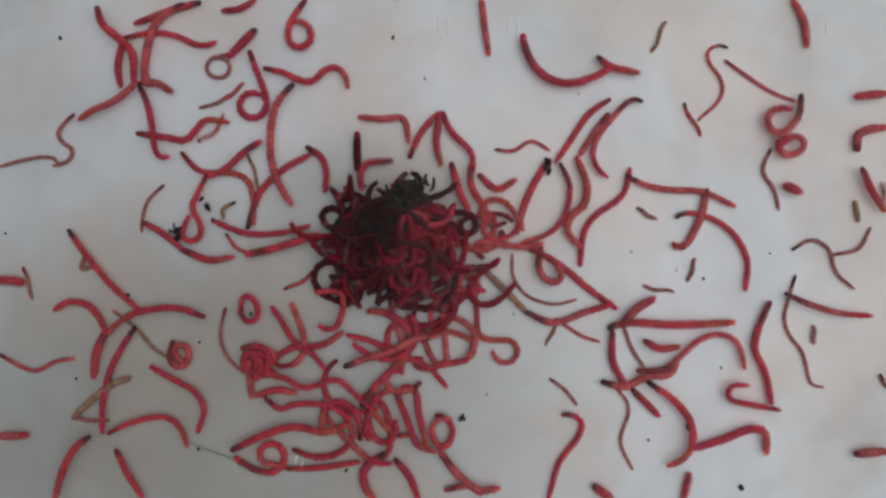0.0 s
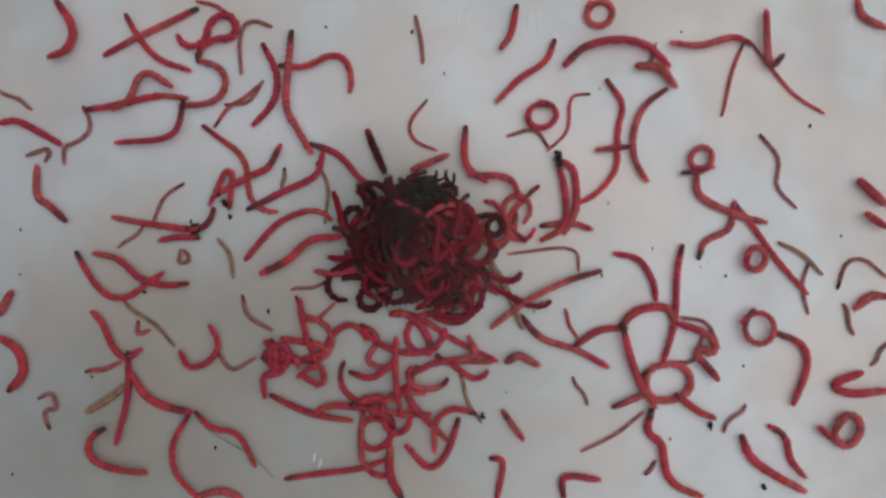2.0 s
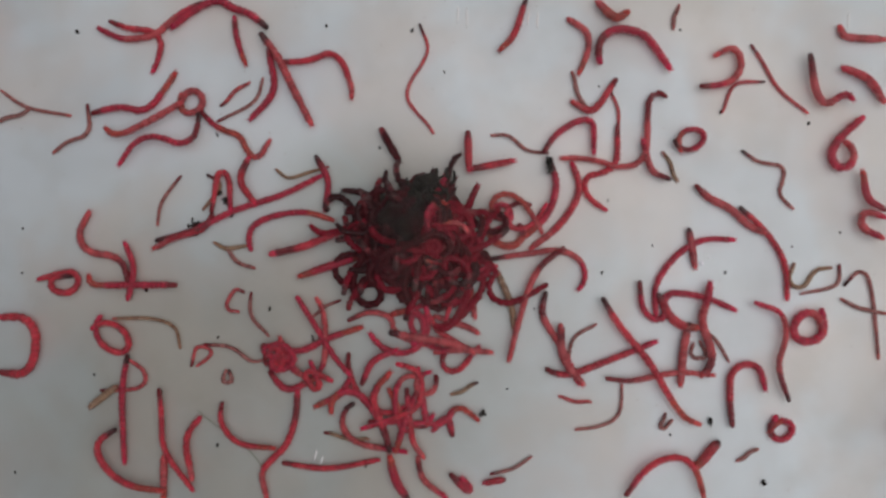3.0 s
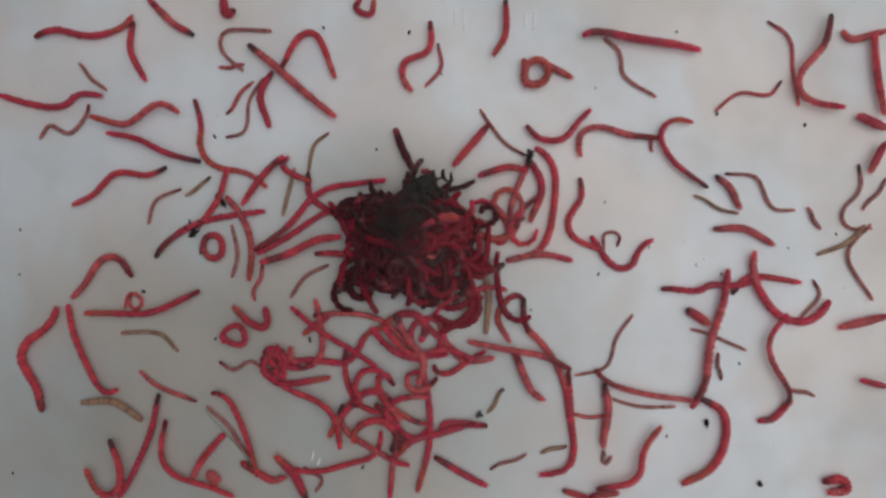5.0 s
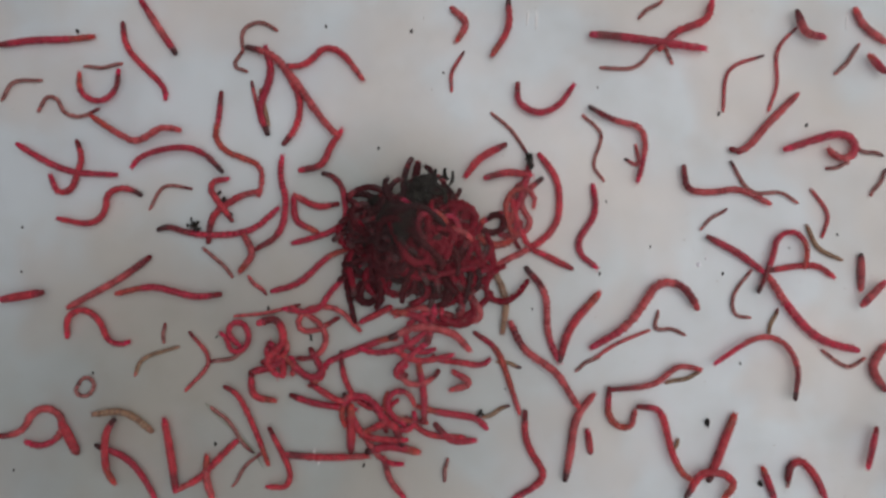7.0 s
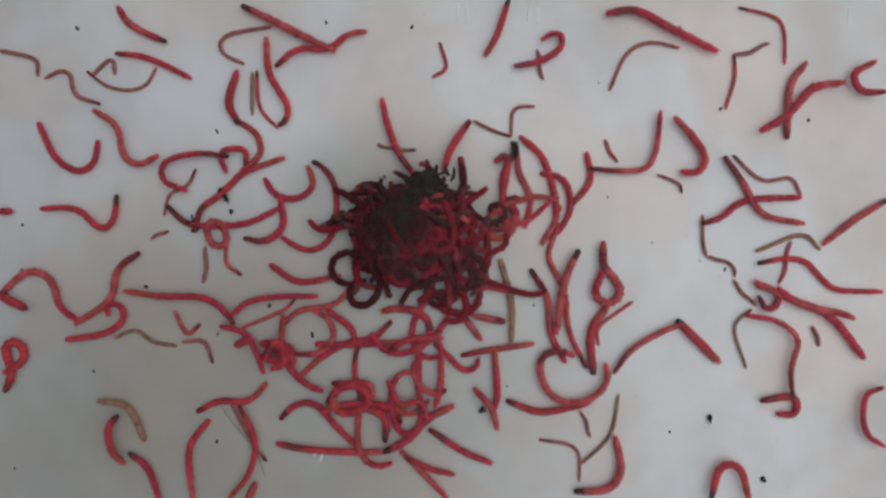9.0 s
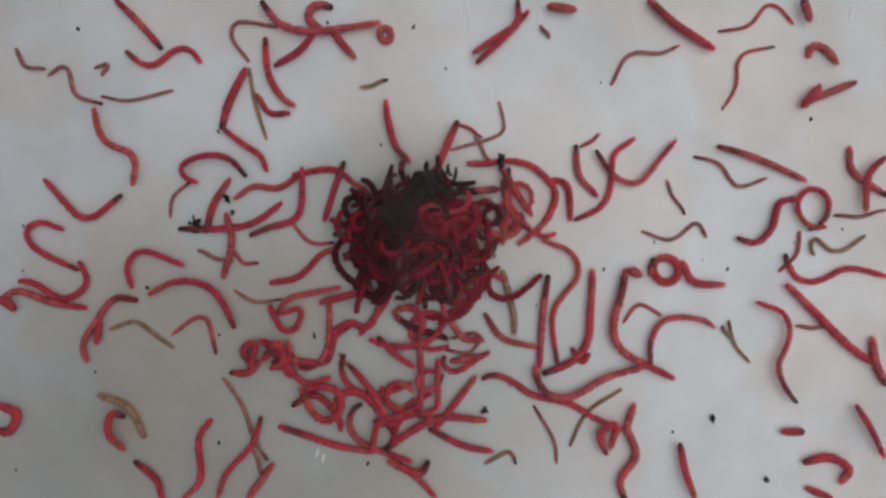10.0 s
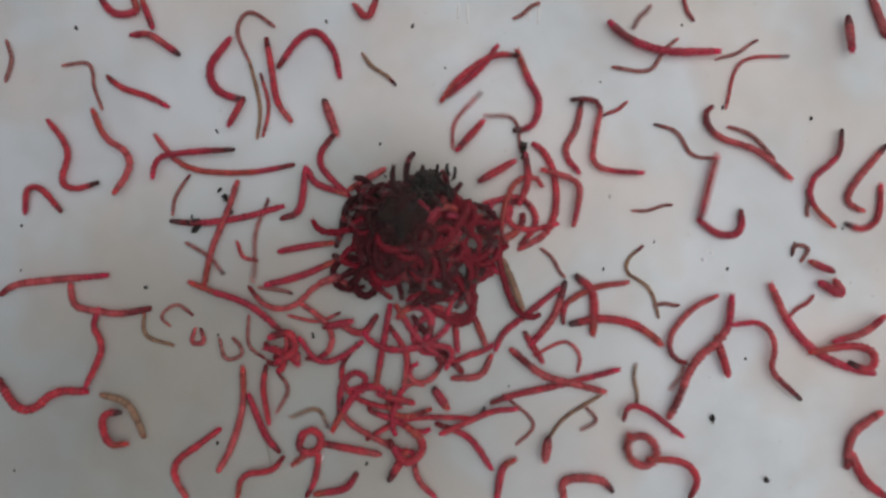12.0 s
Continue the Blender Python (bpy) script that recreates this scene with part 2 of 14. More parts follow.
def body_ring(rng, half, r, skin, sides=8):
    """One rigid ring: an uneven coloured body in an open, creased sleeve of clear skin."""
    verts, faces, mats = [], [], []

    def tube(profile, n, rough, mat):
        start = len(verts)
        for x, q in profile:
            for k in range(n):
                a = 2 * math.pi * (k + 0.5 * (len(verts) // n % 2)) / n
                w = q * (1 + rng.uniform(-rough, rough))
                verts.append((x + rng.uniform(-0.06, 0.06) * r, w * math.cos(a), w * math.sin(a)))
        for i in range(len(profile) - 1):
            for k in range(n):
                j = (k + 1) % n
                faces.append((start + i * n + k, start + (i + 1) * n + k, start + (i + 1) * n + j, start + i * n + j))
                mats.append(mat)

    clear = skin in SHEER
    core = 0.76 * r if clear else r
    tube([(-half - core * 0.8, core * 0.3), (-half - core * 0.3, core * 0.86), (-half * 0.45, core), (0, core * 0.84), (half * 0.5, core), (half + core * 0.3, core * 0.86), (half + core * 0.8, core * 0.3)], sides, 0.2, 0)
    if clear:
        tube([(-half * 1.02, r * 0.86), (-half * 0.66, r * 1.14), (-half * 0.33, r * 0.86), (0, r * 1.12), (half * 0.33, r * 0.86), (half * 0.66, r * 1.14), (half * 1.02, r * 0.86)], sides + 1, 0.18, 1)
    me = bpy.data.meshes.new("ring")
    me.from_pydata(verts, [], faces)
    me.materials.append(SKIN[skin])
    if clear:
        me.materials.append(SHEER[skin])
    for p, k in zip(me.polygons, mats):
        p.material_index, p.use_smooth = k, True
    return me


def make_larva(kind, length, pieces=14, level=0.0, name="midge_larva", phase=0.0):
    """A larva of rigid rings that overlap; it lies along x until it is moved."""
    skin, r, label = KINDS[kind]
    rng = random.Random(int(length * 1e7) + pieces)
    r *= MM * rng.uniform(0.9, 1.08)
    if skin == "red":
        skin = ("red", "crimson", "rosy", "red", "crimson", "orange")[int(length * 1e5) % 6]
    tip = skin if kind in "tu" else "head" if kind == "k" else rng.choice(("head", "neck", "neck", skin, skin))
    if kind == "p":
        skin = rng.choice(("pale", "pale", "pale", "rosy", "tan"))
    # many are dark in front or faded behind
    front = behind = skin
    if kind in "rR":
        front = rng.choice((skin, skin, skin, "neck", "crimson"))
        behind = rng.choice((skin, skin, "rosy", "orange", "crimson"))
    skins = (front, skin, skin, behind)
    larva = tagged(new(name), label, "larva", group="larvae in the tray")
    half = length / pieces * 0.5
    rings = []
    # the body is fullest behind the head and narrows to the tail
    stretches = [[body_ring(rng, half, r * q, kin) for _ in range(2)] for q, kin in zip((1.02, 1.1, 1.08, 0.98), skins)]
    collar = body_ring(rng, half, r * 0.9, "neck") if tip in ("head", "neck") else None
    for k in range(pieces):
        if k == 0:
            bm = lathe([(-half * 1.3, 0), (-half * 1.15, r * 0.5), (-half * 0.6, r * 0.82), (half * 0.4, r * 0.9), (half + r * 0.3, r * 0.86), (half + r * 0.95, r * 0.4), (half + r * 1.1, 0)], 8)
            ob = part("head", bm, SKIN[tip], larva)
        elif k == pieces - 1:
            bm = lathe([(-half - r * 1.0, 0), (-half - r * 0.8, r * 0.4), (-half - r * 0.2, r * 0.8), (0, r * 0.86), (half * 0.7, r * 0.74), (half * 1.05, r * 0.45), (half * 1.12, 0)], 8)
            # gill threads and false feet at the tail's end
            for side in (-0.9, 0.1, 0.8):
                bmesh.ops.create_cone(bm, segments=5, radius1=r * 0.15, radius2=r * 0.05, depth=r * rng.uniform(0.6, 1.3),
                                      matrix=pose(half * 0.9 + r * 0.45, side * r * 0.7, 0) @ Matrix.Rotation(side * rng.uniform(0.4, 1.0), 4, "Z") @ Matrix.Rotation(math.pi / 2, 4, "Y"))
            ob = part("tail", bm, SKIN[behind], larva)
        elif k == 1 and collar:
            ob = new("neck", collar)
            ob.parent = larva
        else:
            ob = new("ring", stretches[min(3, 4 * k // pieces)][k % 2])
            ob.parent = larva
        rings.append(ob)
    return {"thing": larva, "rings": rings, "radius": r, "level": level * MM * 0.6, "length": length, "phase": phase}


def curve_places(n, x, y, length, bends):
    """Middles and headings of n pieces along a curve given by its centre, length and headings in degrees."""
    fine = 3 * n
    s = (np.arange(fine) + 0.5) / fine
    a = np.radians(np.interp(s, np.linspace(0, 1, len(bends)), bends))
    step = length / fine
    px = np.cumsum(np.cos(a)) * step
    py = np.cumsum(np.sin(a)) * step
    px += x - px.mean()
    py += y - py.mean()
    k = np.arange(n) * 3 + 1
    return px[k], py[k], a[k]


def near_turn(bends, before):
    """The same headings, turned by whole rounds to lie nearest to the ones before."""
    b = np.array(bends, float)
    return b + 360 * np.round((np.array(before) - b).mean() / 360)


def crawl(larva, rows):
    """Keys a larva: rows of seconds, centre x and y in mm, length in mm, then headings in degrees from head to tail."""
    rows = [(r[0], r[1] * MM, r[2] * MM, min(r[3] * MM, larva["length"]), np.array(r[4:], float)) for r in rows]
    out = []
    for i, (t, x, y, ln, b) in enumerate(rows):
        if i:
            t0, x0, y0, l0, b0 = out[-1]
            b = near_turn(b, b0)
            steps = max(1, math.ceil(np.abs(b - b0).max() / 70), round((t - t0) / 0.5))
            frames = round((t - t0) * FPS)
            steps = min(steps, frames)
            for j in range(1, steps):
                f = j / steps
                tj = t0 + round(f * frames) / FPS
                # between distant rows the body keeps up its wave
                wave = 26 * math.sin(math.pi * f) * (1 if t - t0 > 0.8 else 0)
                ph = 7 * tj + larva["phase"]
                wob = wave * np.sin(ph + np.linspace(0, 5, len(b)))
                out.append((tj, x0 + (x - x0) * f, y0 + (y - y0) * f, l0 + (ln - l0) * f, b0 + (b - b0) * f + wob))
        out.append((t, x, y, ln, b))
    n = len(larva["rings"])
    tracks = [[] for _ in range(n)]
    base, r = larva["level"], larva["radius"]
    for t, x, y, ln, b in out:
        px, py, a = curve_places(n, x, y, ln, b)
        for k in range(n):
            lift = base + r
            tracks[k].append((t, Matrix.Translation((px[k], py[k], lift)) @ Matrix.Rotation(a[k], 4, "Z")))
    for ob, tr in zip(larva["rings"], tracks):
        walk(ob, tr)


# ---- the knot of larvae in the middle of the tray ----
KNOT = (-3.4, 1.9)


def knot_rows(rng, x, y, length, heading, curl, reach):
    """A larva held in the knot: it stays by its place and bends to and fro."""
    rows = []
    ph = rng.uniform(0, 6.28)
    beat = rng.uniform(0.8, 1.9)
    nodes = np.linspace(0, 1, 8)
    for t in (0, 0.5, 1, 1.5, 2, 2.5, 3, 3.5, 4, 4.5, 5, 5.5, 6, 6.5, 7, 7.5, 8, 8.5, 9, 9.5, 10, 10.5, 11, 11.5, 12):
        sway = heading + 14 * math.sin(beat * t + ph)
        bends = sway + curl * (nodes - 0.5) + reach * np.sin(5 * nodes + 2.1 * beat * t + ph)
        rows.append((t, x + 0.5 * math.sin(0.7 * beat * t + ph), y + 0.5 * math.cos(0.9 * beat * t + ph), length, *bends))
    return rows


def build_knot():
    rng = random.Random(11)
    # the knot is several clumps grown together: centre, spread, count and the kinds wound into each
    clumps = (((-9.0, 2.6), 1.7, 17, "kkddw"), ((-5.2, 4.2), 2.2, 32, "kkkdd"), ((-1.9, -0.9), 2.3, 34, "wwddk"),
              ((1.2, 2.4), 2.3, 27, "wwwdr"), ((-1.6, 7.4), 1.1, 8, "kkd"), ((-8.0, -0.8), 1.9, 22, "dwkd"))
    for (cx, cy), spread, count, kinds in clumps:
        for i in range(count):
            x, y = cx + rng.gauss(0, spread), cy + rng.gauss(0, spread * 0.9)
            far = math.hypot((x - KNOT[0]) / 5.5, (y - KNOT[1]) / 5.0)
            length = rng.uniform(8, 14)
            level = max(0.1, 7.5 * math.exp(-0.7 * far * far) * rng.uniform(0.4, 1.05))
            heading, curl = rng.uniform(0, 360), rng.choice((-1, 1)) * rng.uniform(120, 420)
            larva = make_larva(rng.choice(kinds), length * MM, 14, level)
            crawl(larva, knot_rows(rng, x, y, length * 0.98, heading, curl, rng.uniform(20, 80)))
    # the looser tangle below the knot, and the tight ball beside it
    for x, y, spread, count in ((-4.2, -12.5, 3.6, 6), (-5.5, -21.5, 2.8, 6), (-22.0, -14.0, 0.8, 4), (8.5, 4.5, 2.2, 4), (0.5, -4.0, 2.6, 8)):
        for i in range(count):
            length = rng.uniform(8, 14) if spread > 1 else rng.uniform(4, 6)
            larva = make_larva(rng.choice("wwwr" if y > -8 and x < 5 and x > -5 else "rrrR"), length * MM, 12, rng.uniform(0, 0.9))
            crawl(larva, knot_rows(rng, x + rng.gauss(0, spread), y + rng.gauss(0, spread * 0.8), length * 0.98, rng.uniform(0, 360), rng.choice((-1, 1)) * rng.uniform(30, 260), rng.uniform(15, 45)))


# ---- silt and specks ----
def clod(rng, size, flat=0.6, rough=0.35, detail=2):
    bm = bmesh.new()
    bmesh.ops.create_icosphere(bm, subdivisions=detail, radius=size)
    off = Vector((rng.uniform(0, 50), rng.uniform(0, 50), rng.uniform(0, 50)))
    for v in bm.verts:
        n = v.co.normalized()
        v.co *= 1 + rough * noise.noise(n * 1.7 + off) + 0.5 * rough * noise.noise(n * 5 + off)
        v.co.z *= flat
    return bm


def build_clods():
    rng = random.Random(5)
    # the heap of silt that the knot has gathered under and about itself
    heap = tagged(new("silt_heap"), "heap of black silt and rotten leaf bits in the knot", "debris")
    for i in range(46):
        ring = math.sqrt(rng.random())
        a = rng.uniform(0, 6.28)
        ob = part("clod", clod(rng, rng.uniform(0.8, 1.9) * MM), DIRT, heap)
        ob.matrix_basis = pose((KNOT[0] - 1.5 + 5.8 * ring * math.cos(a)) * MM, (KNOT[1] + 1.4 + 4.4 * ring * math.sin(a)) * MM, (0.6 + 4.2 * (1 - ring)) * MM, 0, 0, rng.uniform(0, 360))
    # added see-through shell that paints a dim, blurred core over the larvae
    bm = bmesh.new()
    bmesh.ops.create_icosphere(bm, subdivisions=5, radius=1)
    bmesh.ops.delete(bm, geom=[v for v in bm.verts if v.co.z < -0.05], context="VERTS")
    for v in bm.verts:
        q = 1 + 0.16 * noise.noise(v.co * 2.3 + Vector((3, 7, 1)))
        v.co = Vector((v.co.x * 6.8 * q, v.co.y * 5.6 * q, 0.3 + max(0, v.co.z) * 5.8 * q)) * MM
    film = tagged(part("haze_shell", bm, HAZE), "added brown-red haze shell that dims and blurs the knot", "slime")
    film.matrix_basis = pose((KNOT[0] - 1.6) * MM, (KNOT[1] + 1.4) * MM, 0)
    tuft = tagged(new("weed_tuft"), "tuft of green-black rotten weed on the knot", "weed")
    for i in range(20):
        ob = part("flake", clod(rng, rng.uniform(0.35, 0.8) * MM, rng.uniform(0.4, 0.8), 1.2, 3), SILT, tuft)
        ob.matrix_basis = pose((-2.4 + rng.gauss(0, 1.0)) * MM, (7.9 + rng.gauss(0, 0.85)) * MM, rng.uniform(3.0, 5.6) * MM, rng.uniform(-60, 60), rng.uniform(-60, 60), rng.uniform(0, 360))
    for i in range(26):
        # stubs that stick out of it, mostly up and to one side
        long, thick = rng.uniform(0.7, 1.4) * MM, rng.uniform(0.2, 0.36) * MM
        bm = lathe([(-long, 0), (-long * 0.9, thick * 0.6), (-long * 0.3, thick), (long * 0.4, thick * 0.85), (long * 0.9, thick * 0.7), (long, 0)], 7)
        for v in bm.verts:
            v.co.y += 0.25 * long * math.cos(2.2 * v.co.x / long)
        ob = part("strand", bm, SILT, tuft)
        ob.matrix_basis = pose((-2.2 + rng.gauss(0, 1.3)) * MM, (8.6 + rng.gauss(0, 0.9)) * MM, rng.uniform(3.4, 5.6) * MM, rng.uniform(0, 360), rng.uniform(-25, 25), rng.gauss(75, 40))
    for x, y, s, count in ((-32.9, 3.4, 0.75, 9), (-28.9, 6.8, 0.6, 7), (5.4, -21.5, 0.5, 6), (-17.2, -11.4, 0.3, 4), (-28.0, 5.0, 0.4, 4), (6.6, -1.0, 0.3, 5)):
        weed_bit(rng, x, y, s, count)


def weed_bit(rng, x, y, s, count):
    bit = tagged(new("weed_bit"), "dark scrap of rotten weed lying among larvae", "weed", group="scraps of weed")
    bit.matrix_basis = pose(x * MM, y * MM, 0)
    for k in range(count):
        ob = part("flake", clod(rng, s * rng.uniform(0.2, 0.55) * MM, 0.35, 1.1, 3), SILT, bit)
        ob.matrix_basis = pose(rng.gauss(0, 0.35 * s) * MM, rng.gauss(0, 0.65 * s) * MM, s * rng.uniform(0.3, 1.3) * MM, rng.uniform(-50, 50), 0, rng.uniform(0, 360)) @ Matrix.Diagonal((rng.uniform(0.8, 1.8), 0.8, 1, 1))
    return bit


def drifting_weed():
    """The scrap that the larvae beside the knot drag along with them."""
    bit = weed_bit(random.Random(21), 16.5, 12.3, 0.7, 9)
    way = ((0, 16.7, 12.3), (0.5, 15.8, 12.6), (1.5, 15.4, 12.4), (2.5, 15.4, 13.0), (3, 14.2, 11.6), (5, 12.0, 12.7), (6, 12.2, 12.3),
           (7, 11.8, 12.2), (9, 9.6, 13.2), (9.5, 9.5, 12.8), (10, 7.6, 11.5), (10.5, 10.6, 13.4), (11, 9.6, 12.5), (12, 10.6, 13.0))
    walk(bit, [(t, pose(x * MM, y * MM, 0.4 * MM, 0, 0, 9 * math.sin(t))) for t, x, y in way])


def weed_thread():
    """A thin thread of weed that the larvae push round slowly."""
    verts, faces, n = [], [], 18
    for i in range(n):
        u = 2 * i / (n - 1) - 1
        r = 0.075 * MM * (1 - 0.5 * u * u)
        for k in range(5):
            a = 2 * math.pi * k / 5
            verts.append((5.8 * MM * u, 0.55 * MM * math.sin(2.1 * u + 0.6) + r * math.cos(a), 0.3 * MM + r * math.sin(a)))
    for i in range(n - 1):
        for k in range(5):
            faces.append((5 * i + k, 5 * i + 5 + k, 5 * i + 5 + (k + 1) % 5, 5 * i + (k + 1) % 5))
    me = bpy.data.meshes.new("weed_thread")
    me.from_pydata(verts, [], faces)
    me.materials.append(THREAD)
    ob = tagged(new("weed_thread", me), "thin grey-green thread of weed on the tray floor", "weed")
    way = ((0, -26.6, -26.8, -30), (1, -25.4, -27.5, -36), (3, -28.1, -24.7, -45), (5, -27.6, -25.2, -57), (6, -27.7, -25.6, -57),
           (7, -27.3, -24.4, -52), (9, -26.4, -25.3, -62), (10, -25.9, -23.2, -72), (11, -24.2, -27.4, -85), (12, -24.6, -23.7, -74))
    walk(ob, [(t, pose(x * MM, y * MM, 0, 0, 0, a)) for t, x, y, a in way])


SPECKS = ((-48.6, 29.3, 0.28), (-15.5, 30.1, 0.22), (-4.1, 29.5, 0.27), (-55.9, 3.1, 0.16), (35.6, -22.5, 0.48), (42.7, -30.6, 0.36),
          (-8.4, 13.9, 0.2), (48.7, 17.2, 0.2), (30.3, -24.3, 0.2), (37.6, -2.7, 0.2), (-39.5, -5.1, 0.26), (-30.0, 15.6, 0.2),
          (-46.4, -16.3, 0.18), (-29.9, -11.4, 0.16), (0.2, 24.0, 0.17), (37.0, 18.7, 0.22), (31.6, 29.6, 0.17), (21.2, -2.7, 0.18),
          (-23.0, -7.6, 0.24), (-56.0, -2.8, 0.15), (40.0, -14.6, 0.2), (52.9, 2.6, 0.16), (22.0, 6.9, 0.14), (27.9, 0.9, 0.14),
          (-30.0, -25.7, 0.26), (-10.2, -28.5, 0.2), (12.2, -7.5, 0.15), (8.6, -18.2, 0.14), (-56.9, -29.3, 0.15), (20.8, 22.1, 0.13),
          (46.5, 0.8, 0.13), (-7.7, 9.6, 0.18))


def build_specks():
    rng = random.Random(9)
    for x, y, s in SPECKS:
        ob = part("silt_speck", clod(rng, s * MM, 0.6, 0.7, 2), DIRT)
        ob.matrix_basis = pose(x * MM, y * MM, s * 0.45 * MM, 0, 0, rng.uniform(60, 120)) @ Matrix.Diagonal((rng.uniform(1.0, 1.5), rng.uniform(0.6, 0.9), 1, 1))
        tagged(ob, "small black speck of silt on the white tray floor", "speck", group="specks on the tray")
    dust = bmesh.new()
    for i in range(450):
        x, y, s = rng.uniform(-66, 66), rng.uniform(-40, 40), rng.uniform(0.03, 0.075) * MM
        bmesh.ops.create_icosphere(dust, subdivisions=1, radius=s, matrix=pose(x * MM, y * MM, s * 0.6) @ Matrix.Diagonal((rng.uniform(0.7, 1.8), 1, 0.7, 1)))
    tagged(part("fine_dust", dust, DUST), "fine brown dust strewn on the tray floor", "dust", kind="stuff")
    # white balls for the bubbles' glint: the highlight is painted, not reflected
    for x, y, s in ((31.5, -1.3, 0.3), (32.4, -0.6, 0.18)):
        bm = bmesh.new()
        bmesh.ops.create_uvsphere(bm, u_segments=16, v_segments=10, radius=s * MM)
        ob = part("air_bubble", bm, PAINTED_GLINT)
        ob.matrix_basis = pose(x * MM, y * MM, 8.4 * MM)
        tagged(ob, "tiny air bubble on the water surface, painted white as a glint", "bubble", group="air bubbles")


build_setting()
build_clods()
build_specks()


# ---- the larvae's ways: seconds, centre (mm), length (mm), headings from head to tail (degrees) ----
def motions():
    def go(kind, length, pieces, level, rows):
        if kind == "p":
            # the thin ones never lie quite straight
            rows = [r if max(r[4:]) - min(r[4:]) > 9 else (*r[:4], *(a + 14 * math.sin(0.9 * k + 3 * r[0] + length) for k, a in enumerate(r[4:]))) for r in rows]
        crawl(make_larva(kind, length * MM, pieces, level, phase=7.3 * length), rows)

    rows = [(0,-40.3,28.3,11.8,-81,-69,-40,-38,-44,-81,-90,-88), (0.5,-39.4,27.9,12.1,-43,-43,-42,-42,-55,-91,-123,-139), (1,-39.1,27.9,9.9,26,17,-50,-60,-66,-73,-83,-83), (1.5,-41.0,28.5,16.2,-44,-45,-52,-80,-145,-202,-318,-373), (2,-49.6,29.1,9.6,-53,-52,-59,-76,-101,-125,-158,-165), (2.5,-56.9,30.6,4.9,-78,-77,-77,-79,-83,-93,-101,-98), (3,-61.9,30.6,4.9,-78,-77,-77,-78,-83,-93,-102,-98)]
    rows += [(5,-61.9,30.6,4.9,-78,-77,-77,-78,-83,-93,-102,-98), (5.5,-61.9,30.6,4.9,-78,-77,-77,-78,-83,-93,-102,-98), (6,-61.9,30.6,4.9,-78,-77,-77,-78,-83,-93,-102,-98), (6.5,-61.9,30.6,4.9,-78,-77,-77,-78,-83,-93,-102,-98), (7,-55.4,-6.0,5.3,-170,-170,-170,-170,-170,-170,-170,-170)]
    rows += [(9,-56.6,-7.1,3.3,-206,-206,-206,-206,-206,-206,-206,-206), (9.5,-55.7,-10.9,9.1,-385,-363,-336,-310,-239,-210,-184,-186), (10,-57.5,-7.1,1.8,-397,-397,-397,-397,-397,-397,-397,-397), (10.5,-50.5,8.0,2.3,-414,-414,-414,-414,-414,-414,-414,-414), (11,-50.7,12.4,12.1,-263,-262,-285,-312,-356,-380,-428,-430), (11.5,-55.2,7.0,12.0,-364,-365,-400,-419,-478,-514,-553,-552), (12,-65.4,7.0,12.0,-366,-364,-400,-419,-480,-513,-553,-551)]
    go("R", 16.2, 19, 0.9, rows)
    rows = [(0,-35.8,29.0,13.0,-152,-154,-136,-111,-103,-97,-91,-63), (0.5,-35.6,23.8,14.6,-110,-105,-95,-87,-77,-80,-83,-83), (1,-34.5,28.9,10.6,-126,-128,-125,-114,-93,-96,-97,-97), (1.5,-34.5,39.6,10.6,-126,-128,-126,-114,-93,-96,-97,-97), (2,-34.5,39.6,10.6,-126,-128,-126,-114,-93,-96,-97,-97), (2.5,-34.5,39.6,10.6,-126,-128,-126,-114,-93,-96,-97,-97), (3,-34.5,39.6,10.6,-126,-128,-126,-114,-93,-96,-97,-97)]
    rows += [(5,-34.5,39.6,10.6,-126,-128,-126,-114,-93,-96,-97,-97), (5.5,-34.5,39.6,10.6,-126,-128,-126,-114,-93,-96,-97,-97), (6,-34.5,39.6,10.6,-126,-128,-126,-114,-93,-96,-97,-97), (6.5,-34.5,39.6,10.6,-126,-128,-126,-114,-93,-96,-97,-97), (7,-34.5,39.6,10.6,-126,-128,-126,-114,-93,-96,-97,-97)]
    rows += [(9,-34.5,39.6,10.6,-126,-128,-126,-114,-93,-96,-97,-97), (9.5,-34.5,39.6,10.6,-126,-128,-126,-114,-93,-96,-97,-97), (10,-16.9,31.0,6.6,-194,-197,-163,-132,-91,-45,-39,-43), (10.5,-21.5,32.1,5.5,-139,-131,-139,-174,-206,-215,-216,-211), (11,-23.3,31.5,6.0,-150,-143,-153,-194,-219,-225,-226,-222), (11.5,-23.2,31.8,2.2,-239,-239,-239,-239,-239,-239,-239,-239), (12,-14.9,17.4,4.4,-70,-70,-70,-70,-70,-70,-70,-70)]
    go("R", 14.6, 17, 0.0, rows)
    rows = [(0,-34.2,32.7,8.9,-164,-165,-164,-162,-160,-159,-159,-160), (0.5,-35.4,31.6,11.3,-129,-126,-137,-166,-181,-183,-187,-186), (1,-36.5,32.0,8.7,-173,-172,-173,-175,-179,-181,-181,-180), (1.5,-34.5,30.3,10.0,-158,-158,-148,-138,-145,-168,-182,-179), (2,-38.6,29.4,13.8,-153,-153,-154,-155,-155,-152,-151,-151), (2.5,-39.1,29.4,10.8,-222,-199,-157,-150,-146,-139,-136,-138), (3,-38.6,29.9,15.7,-154,-155,-140,-138,-167,-178,-204,-210)]
